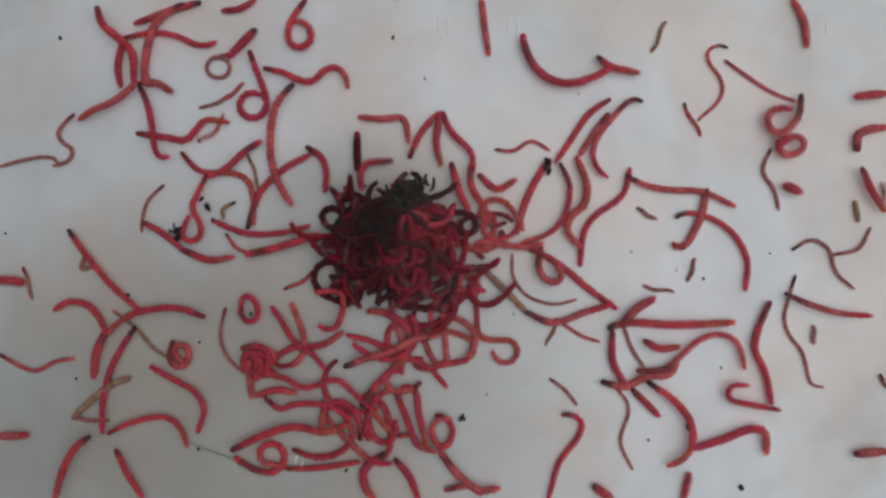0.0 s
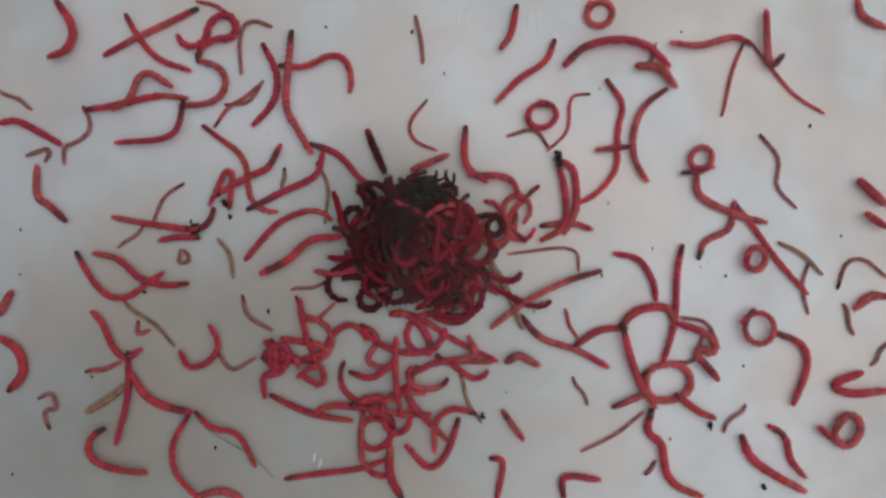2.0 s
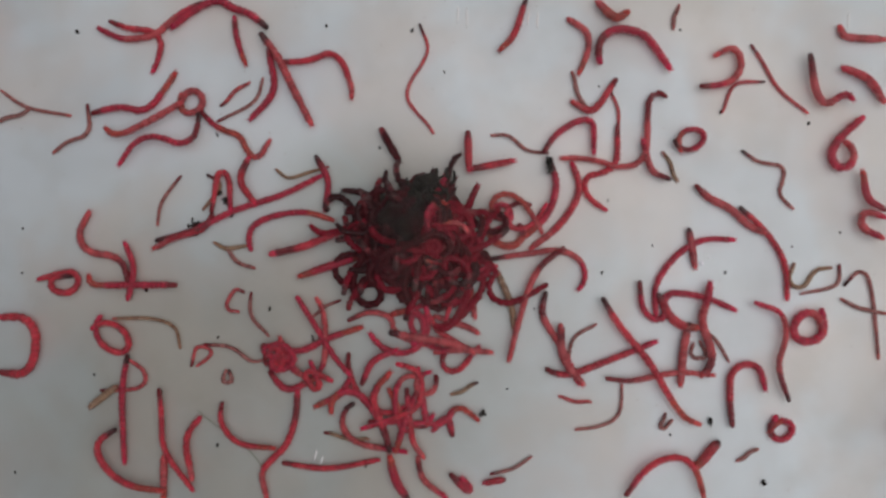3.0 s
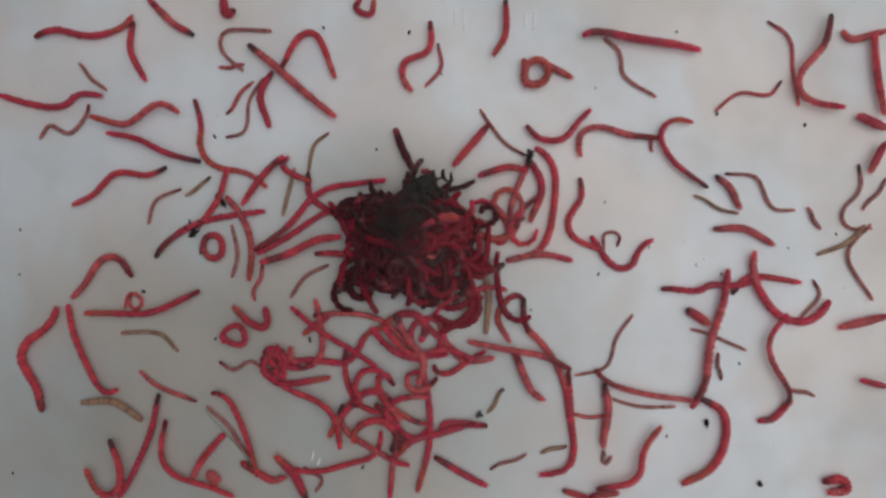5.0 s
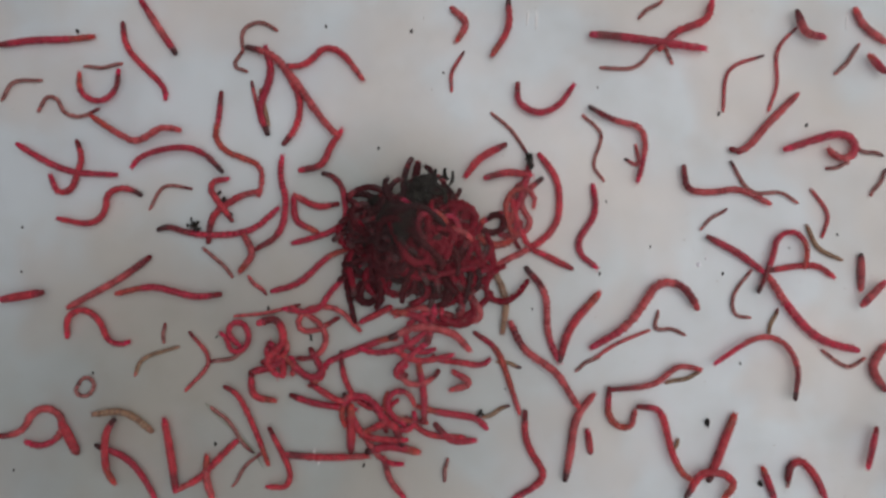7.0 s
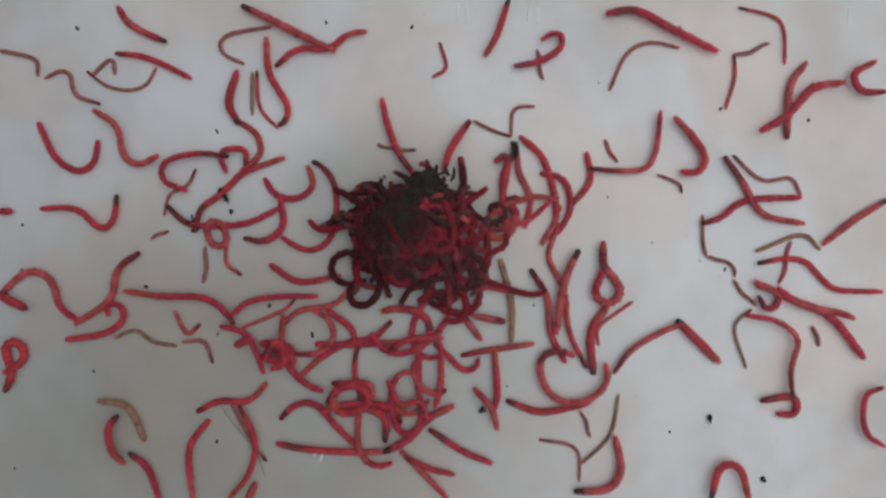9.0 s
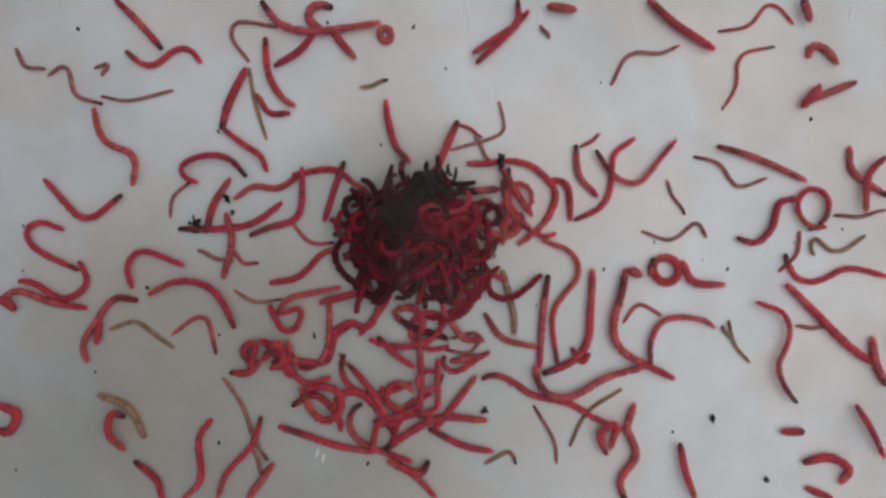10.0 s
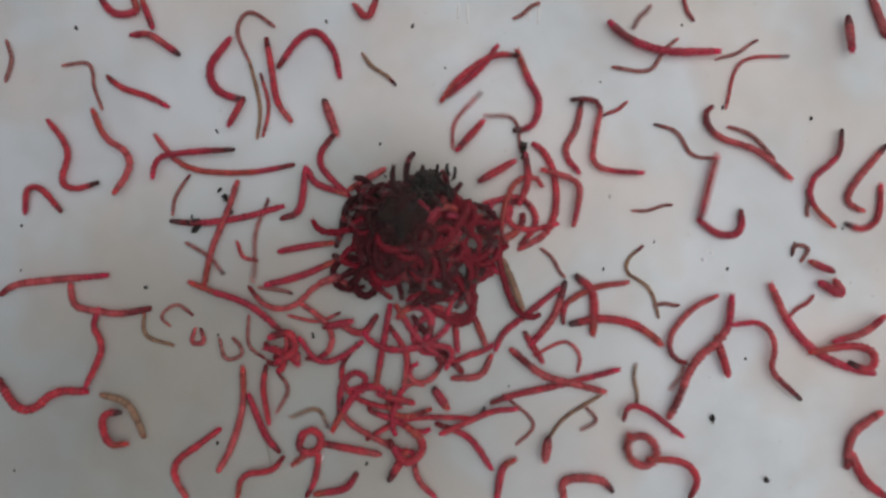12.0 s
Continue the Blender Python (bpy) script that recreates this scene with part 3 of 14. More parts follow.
    rows += [(5,-35.9,31.2,7.3,-209,-206,-211,-219,-224,-226,-227,-225), (5.5,-36.3,31.0,7.3,-209,-206,-211,-219,-224,-226,-227,-225), (6,-35.9,30.9,6.2,-237,-238,-236,-231,-228,-227,-227,-227), (6.5,-37.0,31.4,5.9,-263,-268,-263,-246,-229,-222,-221,-224), (7,-37.8,29.9,8.5,-236,-236,-236,-236,-237,-237,-237,-237)]
    rows += [(9,-40.3,29.3,7.7,-201,-201,-205,-206,-210,-222,-243,-241), (9.5,-40.7,30.2,10.3,-234,-236,-230,-210,-202,-212,-217,-216), (10,-40.4,29.9,8.7,-229,-229,-229,-228,-226,-225,-224,-225), (10.5,-39.3,30.2,6.3,-257,-259,-258,-254,-246,-239,-237,-239), (11,-37.7,27.6,14.4,-109,-128,-174,-223,-237,-250,-265,-264), (11.5,-36.5,26.2,7.6,-208,-209,-209,-208,-207,-207,-206,-206), (12,-37.9,27.5,6.8,-214,-216,-216,-214,-210,-195,-172,-177)]
    go("r", 15.8, 20, 0.0, rows)
    rows = [(0,-33.8,29.3,12.6,14,14,4,-6,-19,-28,-4,31), (0.5,-35.5,29.9,14.4,55,45,13,0,-32,-53,-135,-159), (1,-37.9,30.0,10.4,80,86,62,24,13,0,-77,-78), (1.5,-38.2,25.8,6.1,-55,-58,-57,-50,-35,-22,-18,-22), (2,-38.3,27.2,11.8,-61,-61,-55,-52,-41,-23,-16,-19), (2.5,-39.2,28.0,11.8,-27,-28,-27,-23,-25,-43,-62,-60), (3,-39.6,28.2,11.9,-23,-22,-6,-4,-50,-98,-108,-119)]
    rows += [(5,-40.6,26.8,8.0,-97,-101,-97,-84,-68,-61,-59,-62), (5.5,-40.5,26.5,12.2,-68,-67,-72,-72,-78,-96,-111,-109), (6,-40.6,25.0,11.5,-77,-77,-79,-82,-84,-81,-71,-70), (6.5,-40.5,25.0,10.9,-99,-93,-68,-62,-58,-53,-50,-51), (7,-39.9,25.2,12.2,-83,-84,-62,-47,-45,-42,-54,-99)]
    rows += [(9,-38.3,24.7,10.4,-6,-4,-10,-19,-24,-26,-28,-27), (9.5,-38.9,25.3,12.1,-57,-59,-45,-18,6,46,75,79), (10,-37.1,25.5,11.8,-38,-43,-11,36,40,13,-42,-59), (10.5,-36.4,25.9,10.6,19,12,-12,-19,-21,-25,-27,-26), (11,-40.7,20.2,10.4,-21,-20,-22,-26,-28,-29,-29,-29), (11.5,-46.2,23.7,9.5,8,11,1,-31,-37,16,42,37), (12,-40.5,20.7,8.9,-41,-41,-24,-17,-17,-24,-29,-28)]
    go("r", 14.4, 19, 0.0, rows)
    rows = [(0,-40.6,25.7,5.4,-100,-102,-101,-99,-92,-83,-78,-81), (0.5,-43.4,23.4,13.2,-194,-194,-166,-106,-95,-121,-127,-126), (1,-44.9,25.6,11.7,-208,-183,-132,-106,-70,-46,-34,-36), (1.5,-53.5,25.9,12.3,-203,-161,-102,-88,-69,-74,-76,-75), (2,-54.4,16.4,8.7,13,13,-16,-28,-30,-29,-30,-30), (2.5,-54.3,16.5,8.6,7,7,7,6,4,3,3,3), (3,-64.4,16.5,8.6,7,7,7,6,4,3,3,3)]
    rows += [(5,-51.7,20.3,14.1,-16,-17,-13,-10,7,49,0,-12), (5.5,-50.9,21.4,16.8,-10,-11,13,9,3,4,7,68), (6,-50.1,21.0,18.0,6,8,1,-36,2,14,51,75), (6.5,-55.1,9.1,10.2,-84,-85,-84,-83,-85,-77,-34,-26), (7,-50.1,11.4,14.1,-31,-32,-28,-25,-13,-4,-2,-3)]
    rows += [(9,-49.6,12.5,13.8,-65,-67,-62,-43,-23,29,77,85), (9.5,-54.9,14.9,8.1,35,36,30,26,25,24,24,25), (10,-50.7,-4.9,13.1,7,-22,-35,-25,23,46,107,122), (10.5,-41.5,6.3,10.6,-7,-7,-26,-30,-7,11,94,98), (11,-45.8,16.0,11.9,77,75,19,-11,-55,-16,-2,-4), (11.5,-66.0,16.0,11.9,76,77,18,-9,-56,-15,-2,-5), (12,-66.0,16.0,11.9,76,77,18,-9,-56,-15,-2,-5)]
    go("r", 18.1, 20, 0.0, rows)
    rows = [(0,-41.7,20.6,9.0,-140,-138,-140,-148,-158,-159,-145,-141), (0.5,-42.2,19.8,15.5,-166,-189,-206,-222,-214,-170,-111,-65), (1,-40.7,23.4,11.1,-72,-71,-163,-170,-162,-157,-103,-70), (1.5,-42.3,21.0,11.6,-90,-86,-108,-151,-161,-165,-168,-167), (2,-39.6,21.9,10.5,-210,-215,-209,-147,-106,-117,-148,-148), (2.5,-41.7,19.9,9.0,-227,-225,-213,-187,-153,-144,-143,-145), (3,-39.4,17.2,11.4,-149,-149,-150,-152,-153,-155,-179,-238)]
    rows += [(5,-40.2,18.3,12.7,-220,-205,-152,-138,-150,-190,-198,-195), (5.5,-40.3,17.6,12.7,-207,-213,-243,-215,-156,-164,-181,-181), (6,-40.8,16.8,12.2,-171,-169,-215,-245,-194,-178,-176,-179), (6.5,-40.4,16.2,13.3,-136,-135,-152,-172,-220,-222,-200,-199), (7,-40.6,15.9,13.2,-195,-186,-143,-153,-206,-211,-214,-214)]
    rows += [(9,-42.0,14.0,12.7,-150,-152,-198,-249,-265,-239,-210,-212), (9.5,-43.0,13.8,12.7,-247,-237,-191,-196,-236,-249,-250,-249), (10,-43.2,13.5,12.5,-278,-281,-248,-196,-207,-240,-259,-259), (10.5,-44.2,12.4,13.7,-178,-190,-273,-301,-287,-227,-232,-232), (11,-44.0,12.6,13.0,-170,-168,-187,-249,-281,-269,-241,-241), (11.5,-43.1,13.0,13.3,-292,-295,-277,-199,-199,-236,-258,-257), (12,-43.2,12.8,13.5,-307,-306,-290,-242,-204,-232,-249,-247)]
    go("r", 15.5, 20, 0.9, rows)
    rows = [(0,-36.1,17.7,10.9,-66,-65,-73,-80,-82,-86,-65,17), (0.5,-35.2,15.3,4.4,-170,-178,-149,-120,-112,-110,-110,-112), (1,-38.4,16.1,5.6,-185,-184,-185,-187,-189,-191,-191,-190), (1.5,-38.0,16.2,9.1,-217,-219,-211,-187,-157,-138,-133,-136), (2,-37.4,16.0,12.0,-105,-97,-112,-154,-172,-177,-177,-174), (2.5,-37.5,16.6,13.8,-183,-185,-179,-152,-113,-102,-135,-137), (3,-37.0,14.8,14.9,-94,-100,-154,-205,-188,-153,-124,-123)]
    rows += [(5,-37.8,14.1,12.6,-193,-192,-196,-206,-209,-198,-189,-190), (5.5,-36.0,13.1,15.2,-211,-195,-189,-199,-210,-208,-197,-195), (6,-36.0,12.7,14.2,-204,-205,-202,-196,-190,-188,-184,-184), (6.5,-32.7,12.3,21.3,-242,-196,-190,-203,-191,-180,-171,-237), (7,-34.9,12.8,13.7,-226,-227,-207,-187,-172,-165,-154,-117)]
    rows += [(9,-34.0,11.0,14.0,-187,-187,-176,-170,-152,-84,-21,-22), (9.5,-31.7,10.9,16.2,-197,-197,-200,-175,-158,-97,-15,12), (10,-31.1,11.2,12.7,-229,-229,-201,-179,-165,-148,-53,-10), (10.5,-32.4,11.9,13.0,-177,-189,-202,-203,-205,-200,-165,-157), (11,-32.9,11.6,13.8,-173,-173,-190,-214,-221,-216,-199,-198), (11.5,-32.8,10.8,13.7,-166,-170,-175,-191,-216,-225,-236,-236), (12,-33.7,12.3,12.4,-177,-177,-177,-175,-174,-169,-116,-92)]
    go("r", 21.4, 20, 0.9, rows)
    rows = [(0,-35.5,23.0,3.9,-5,-3,-4,-9,-20,-31,-36,-32), (0.5,-33.7,22.7,12.7,-97,-98,-88,-81,-78,-76,-74,-74), (1,-34.9,19.6,9.4,-43,-42,-63,-81,-108,-124,-128,-125), (1.5,-33.1,20.2,11.5,-39,-37,-53,-65,-88,-118,-126,-122), (2,-30.7,22.0,12.5,-13,-16,-54,-98,-134,-166,-178,-176), (2.5,-32.5,22.8,4.5,-82,-77,-79,-95,-134,-153,-157,-151), (3,-33.5,19.9,10.8,83,64,-5,-72,-134,-181,-260,-287)]
    rows += [(5,-25.8,2.3,11.8,-52,-50,-60,-70,-79,-91,-98,-96), (5.5,-25.6,2.1,13.4,-11,-22,-48,-65,-92,-106,-108,-105), (6,-25.4,1.8,11.3,-10,-7,-20,-57,-90,-114,-118,-116), (6.5,-25.3,0.7,6.5,-60,-54,-69,-95,-106,-110,-110,-107), (7,-25.7,-0.2,5.6,-65,-60,-62,-76,-108,-127,-131,-125)]
    rows += [(9,-29.9,2.2,11.1,-193,-188,-85,-64,10,99,129,171), (9.5,-29.2,1.2,7.3,-107,-109,-108,-104,-97,-89,-87,-89), (10,-28.5,0.5,8.4,-77,-74,-78,-90,-101,-106,-107,-105), (10.5,-28.7,3.2,15.4,-114,-107,-77,-73,-76,-82,-96,-97), (11,-27.8,0.7,6.6,-45,-44,-47,-48,-48,-49,-49,-48), (11.5,-30.0,0.3,8.5,-24,-19,-30,-56,-70,-73,-67,-33), (12,-29.6,2.0,14.9,-108,-108,-110,-115,-112,-104,-101,-102)]
    go("r", 15.5, 20, 0.2, rows)
    rows = [(0,-32.0,16.8,13.2,-8,-8,-8,-14,51,52,-8,-10), (0.5,-32.9,16.5,13.8,32,32,-4,-19,-11,63,59,-11), (1,-38.5,18.7,17.8,-27,-29,-21,0,3,7,-10,-27), (1.5,-41.3,19.1,11.6,15,17,11,5,1,-7,-23,-22), (2,-40.6,20.1,13.7,9,8,10,14,15,7,-7,-7), (2.5,-40.6,19.3,12.9,-9,-7,2,8,25,44,50,46), (3,-40.3,20.0,13.5,15,16,0,-16,33,56,55,57)]
    rows += [(5,-47.1,29.5,13.8,34,16,-14,-14,3,16,28,61), (5.5,-49.5,30.2,13.1,52,54,49,34,22,9,-22,-66), (6,-50.9,29.7,12.0,48,48,36,31,28,24,10,-75), (6.5,-52.1,28.8,10.5,-37,-25,19,26,22,19,18,19), (7,-52.6,28.0,12.5,8,9,7,3,1,3,7,7)]
    rows += [(9,-52.6,40.6,12.5,8,9,7,3,1,3,7,7), (9.5,-52.6,40.6,12.5,8,9,7,3,1,3,7,7), (10,-52.6,40.6,12.5,8,9,7,3,1,3,7,7), (10.5,-52.6,40.6,12.5,8,9,7,3,1,3,7,7), (11,-52.6,40.6,12.5,8,9,7,3,1,3,7,7), (11.5,-52.6,40.6,12.5,8,9,7,3,1,3,7,7), (12,-42.5,31.7,7.0,-47,-52,-41,-8,8,22,108,110)]
    go("r", 17.8, 20, 0.0, rows)
    rows = [(0,-22.5,21.9,16.7,-69,-69,-68,-82,-150,-229,-313,-392), (0.5,-22.1,23.6,9.3,-74,-75,-73,-66,-61,-64,-72,-72), (1,-23.1,22.2,11.2,-67,-65,-72,-89,-99,-108,-119,-118), (1.5,-22.6,22.5,11.0,-79,-80,-76,-67,-66,-81,-139,-140), (2,-22.8,22.2,12.0,-62,-59,-69,-87,-102,-122,-135,-133), (2.5,-22.9,21.6,10.9,-76,-76,-73,-67,-79,-111,-125,-121), (3,-23.2,21.9,10.2,-80,-76,-78,-89,-113,-131,-136,-131)]
    rows += [(5,-23.3,20.6,7.3,-118,-124,-118,-99,-78,-70,-68,-72), (5.5,-23.6,22.2,12.2,-69,-68,-86,-93,-99,-116,-166,-164), (6,-26.0,20.6,8.8,-142,-145,-144,-138,-125,-111,-106,-110), (6.5,-27.4,23.9,3.3,-44,-42,-42,-43,-51,-175,-189,-183), (7,-27.4,36.0,3.3,-44,-42,-42,-44,-50,-178,-189,-182)]
    rows += [(9,-27.4,36.0,3.3,-44,-42,-42,-44,-50,-178,-189,-182), (9.5,-23.1,25.8,4.2,-257,-257,-257,-257,-257,-257,-257,-257), (10,-19.5,26.3,6.5,-329,-330,-330,-326,-318,-310,-306,-309), (10.5,-16.2,25.8,13.3,-333,-334,-328,-321,-369,-418,-419,-418), (11,-13.1,26.8,19.5,-366,-362,-304,-349,-350,-312,-379,-408), (11.5,-15.9,24.0,14.2,-331,-340,-402,-393,-349,-387,-480,-545), (12,-17.2,26.4,14.1,-304,-303,-310,-333,-402,-419,-439,-439)]
    go("r", 19.6, 20, 0.0, rows)
    rows = [(0,-24.2,28.6,4.5,-135,-135,-135,-134,-134,-133,-133,-134), (0.5,-27.1,26.3,11.8,-81,-81,-99,-107,-144,-203,-271,-273), (1,-31.5,27.8,11.9,-52,-50,-64,-86,-120,-170,-227,-232), (1.5,-31.9,29.5,12.4,-243,-245,-129,-111,-122,-123,-112,-107), (2,-30.7,28.8,19.2,-248,-322,-362,-258,-160,-96,-167,-257), (2.5,-30.3,29.7,13.9,-435,-366,-272,-228,-179,-118,-73,-60), (3,-29.7,31.8,14.6,-221,-218,-195,-214,-165,-148,-141,-141)]
    rows += [(5,-28.4,32.5,2.8,-147,-139,-198,-255,-261,-262,-262,-259), (5.5,-22.4,30.0,9.8,-239,-241,-209,-190,-195,-235,-264,-259), (6,-23.7,24.0,8.3,-331,-338,-330,-290,-258,-251,-250,-254), (6.5,-24.4,22.6,10.8,-335,-333,-323,-300,-268,-260,-258,-261), (7,-23.4,21.4,11.9,-249,-246,-270,-291,-292,-275,-253,-255)]
    rows += [(9,-27.9,20.0,6.8,-245,-239,-248,-269,-283,-288,-288,-285), (9.5,-27.6,20.7,5.4,-256,-256,-254,-253,-253,-253,-253,-253), (10,-28.1,20.0,8.1,-286,-284,-287,-292,-296,-297,-297,-296), (10.5,-26.4,19.8,7.0,-248,-244,-249,-263,-278,-284,-285,-282), (11,-28.2,20.6,8.2,-288,-285,-289,-297,-303,-305,-306,-304), (11.5,-28.0,22.0,7.2,-269,-267,-267,-270,-279,-305,-325,-318), (12,-29.4,23.1,11.5,-196,-193,-215,-243,-274,-304,-310,-306)]
    go("R", 19.3, 20, 0.0, rows)
    rows = [(0,-15.0,24.4,13.8,-10,-12,-30,-11,53,18,-55,-88), (0.5,-15.6,24.5,13.5,21,22,11,-23,-63,-27,10,8), (1,-16.1,24.8,12.5,10,11,7,4,0,-23,-70,-67), (1.5,-15.6,23.5,12.4,-1,-9,-41,-44,-12,35,-4,-11), (2,-15.6,24.8,13.5,-5,-6,16,32,0,-59,-84,-104), (2.5,-16.0,24.2,11.5,10,11,-29,-48,-26,6,13,9), (3,-15.6,24.6,14.0,1,1,11,28,-38,-69,-73,-98)]
    rows += [(5,-17.2,27.0,13.3,62,65,58,24,-54,-69,-71,-68), (5.5,-16.4,26.9,13.2,16,14,28,59,60,-29,-64,-74), (6,-16.4,26.3,13.5,45,50,40,-10,-32,-11,15,13), (6.5,-15.8,25.5,14.6,-8,-8,-14,20,64,38,-1,-30), (7,-15.6,25.4,13.9,-2,-3,30,51,-11,-45,-54,-54)]
    rows += [(9,-16.3,26.8,13.3,42,44,18,-11,14,46,18,0), (9.5,-16.2,27.2,13.2,55,49,9,3,16,32,0,-17), (10,-13.3,27.0,4.0,-49,-49,-49,-49,-49,-49,-49,-49), (10.5,-13.3,36.3,4.0,-49,-49,-49,-49,-49,-49,-49,-49), (11,-12.7,24.5,4.5,43,37,41,65,101,113,115,110), (11.5,-10.9,31.3,5.0,245,250,249,234,158,136,134,139), (12,-10.1,31.5,4.7,245,249,249,240,169,130,127,132)]
    go("r", 14.7, 19, 0.2, rows)
    rows = [(0,-19.4,15.2,17.5,-138,-127,-103,-93,-86,-74,-61,-55), (0.5,-18.6,15.7,16.8,-181,-157,-126,-101,-87,-66,-18,-3), (1,-16.8,15.6,20.2,-94,-95,-98,-99,-95,-25,-5,-4), (1.5,-19.8,20.7,16.4,-115,-113,-92,-82,-69,-60,-68,-76), (2,-19.8,21.1,16.9,-95,-95,-95,-96,-85,-57,-60,-60), (2.5,-19.5,21.6,16.8,-39,-38,-49,-58,-61,-64,-66,-65), (3,-20.5,23.0,13.7,-52,-52,-60,-65,-64,-63,-63,-63)]
    rows += [(5,-19.6,22.9,14.6,-38,-38,-40,-42,-42,-40,-38,-38), (5.5,-21.2,21.8,16.4,-74,-70,-48,-41,-38,-34,-20,-17), (6,-20.8,20.6,16.8,-27,-27,-42,-55,-49,-47,-23,7), (6.5,-21.1,21.6,15.5,-45,-45,-45,-45,-45,-43,-41,-42), (7,-19.3,21.9,17.6,-9,-18,-48,-52,-55,-55,-49,-43)]
    rows += [(9,-20.4,29.1,13.3,-26,-26,-26,-27,-27,-26,-24,-24), (9.5,-20.8,29.6,12.1,-47,-48,-34,-23,-20,-20,-18,-18), (10,-16.9,29.6,17.1,-55,-54,-21,-4,4,9,9,9), (10.5,-16.9,42.7,17.1,-54,-55,-20,-4,4,9,9,9), (11,-16.9,42.7,17.1,-54,-55,-20,-4,4,9,9,9), (11.5,-16.9,42.7,17.1,-54,-55,-20,-4,4,9,9,9), (12,-16.9,42.7,17.1,-54,-55,-20,-4,4,9,9,9)]
    go("R", 20.3, 20, 0.5, rows)
    rows = [(0,-16.6,30.6,13.8,-126,-126,-113,-81,-2,68,133,195), (0.5,-8.7,29.8,11.0,-62,-60,-75,-94,-115,-153,-207,-214), (1,-2.1,29.2,8.3,-86,-84,-92,-98,-100,-101,-101,-100), (1.5,5.9,22.4,11.5,72,47,-44,-86,-145,-223,-277,-296), (2,11.3,24.1,11.5,-108,-107,-133,-150,-147,-136,-133,-134), (2.5,17.0,20.1,8.1,-53,-52,-53,-55,-58,-59,-60,-59), (3,20.4,20.2,8.1,-125,-122,-122,-125,-137,-189,-217,-208)]
    rows += [(5,-3.0,26.1,11.5,-87,-83,-106,-159,-162,-102,-68,-40), (5.5,-1.9,27.6,10.8,-148,-152,-115,-71,-75,-126,-148,-144), (6,-2.9,27.0,3.6,-162,-165,-165,-163,-156,-130,-96,-104), (6.5,-19.9,16.8,7.5,-172,-171,-174,-178,-180,-180,-181,-180), (7,-19.7,19.5,11.8,-307,-308,-289,-277,-261,-242,-237,-240)]
    rows += [(9,-22.1,21.9,12.7,-339,-287,-243,-235,-243,-262,-269,-266), (9.5,-22.9,21.7,11.6,-487,-533,-409,-347,-280,-208,-127,-128), (10,-22.6,23.0,10.2,-446,-448,-446,-437,-425,-417,-404,-380), (10.5,-22.3,21.5,13.7,-441,-441,-439,-430,-481,-423,-373,-365), (11,-22.1,22.2,11.8,-443,-445,-443,-435,-419,-414,-439,-469), (11.5,-22.5,22.1,11.6,-440,-440,-437,-411,-454,-468,-470,-468), (12,-22.2,22.1,11.7,-439,-439,-440,-443,-442,-432,-412,-412)]
    go("r", 13.8, 18, 0.2, rows)
    rows = [(0,-24.6,33.4,4.5,5,2,4,11,24,33,35,32), (0.5,-18.3,32.4,6.4,116,112,114,122,139,152,156,152), (1,-17.4,32.1,5.8,189,187,191,196,198,199,199,198), (1.5,-16.4,31.8,4.2,117,117,117,117,117,117,117,117), (2,-16.4,36.4,4.2,117,117,117,117,117,117,117,117), (2.5,-19.0,31.8,4.1,245,249,241,228,220,217,216,218), (3,-27.1,28.0,6.6,277,275,277,282,287,289,290,289)]
    rows += [(5,-9.9,32.6,5.5,232,229,314,335,351,431,447,441), (5.5,-17.9,31.1,4.8,277,275,275,277,282,296,310,305), (6,-24.0,19.7,6.4,264,265,264,264,263,262,261,262), (6.5,-23.0,17.7,6.9,289,288,215,200,165,106,99,104), (7,-23.0,37.8,6.9,287,290,214,200,168,105,99,105)]
    rows += [(9,-23.0,37.8,6.9,287,290,214,200,168,105,99,105), (9.5,-19.7,20.1,8.7,206,207,207,204,197,186,182,185), (10,-23.0,18.6,5.4,182,187,184,166,134,119,117,122), (10.5,-23.0,37.0,5.4,181,187,184,167,134,119,117,122), (11,-23.0,37.0,5.4,181,187,184,167,134,119,117,122), (11.5,-23.0,37.0,5.4,181,187,184,167,134,119,117,122), (12,-23.0,37.0,5.4,181,187,184,167,134,119,117,122)]
    go("r", 8.8, 12, 0.0, rows)
    rows = [(0,-26.1,10.1,16.0,-52,-47,-4,3,-25,-77,-90,-88), (0.5,-25.5,9.4,15.1,-58,-62,-87,-71,-49,-10,-15,-16), (1,-25.8,12.8,11.9,-74,-77,-52,-19,-8,17,78,80), (1.5,-26.8,12.2,17.4,-25,-66,-85,-85,-17,-9,-48,-63), (2,-26.6,11.1,16.2,-36,-37,-34,-59,-89,-77,-35,5), (2.5,-26.9,13.8,15.6,-84,-83,-86,-62,9,16,24,24), (3,-27.3,15.2,12.6,-46,-46,-23,-18,-69,-49,59,57)]
    rows += [(5,-29.3,13.5,17.0,-70,-77,-99,-65,-26,-3,-26,-50), (5.5,-27.2,12.5,9.4,-11,-7,-29,-66,-77,-80,-92,-91), (6,-28.2,13.4,6.8,-60,-54,-73,-97,-106,-108,-108,-106), (6.5,-23.8,13.2,6.4,-136,-140,-133,-122,-115,-112,-112,-113), (7,-27.4,14.0,17.2,-95,-95,-104,-51,-18,-23,-91,-108)]
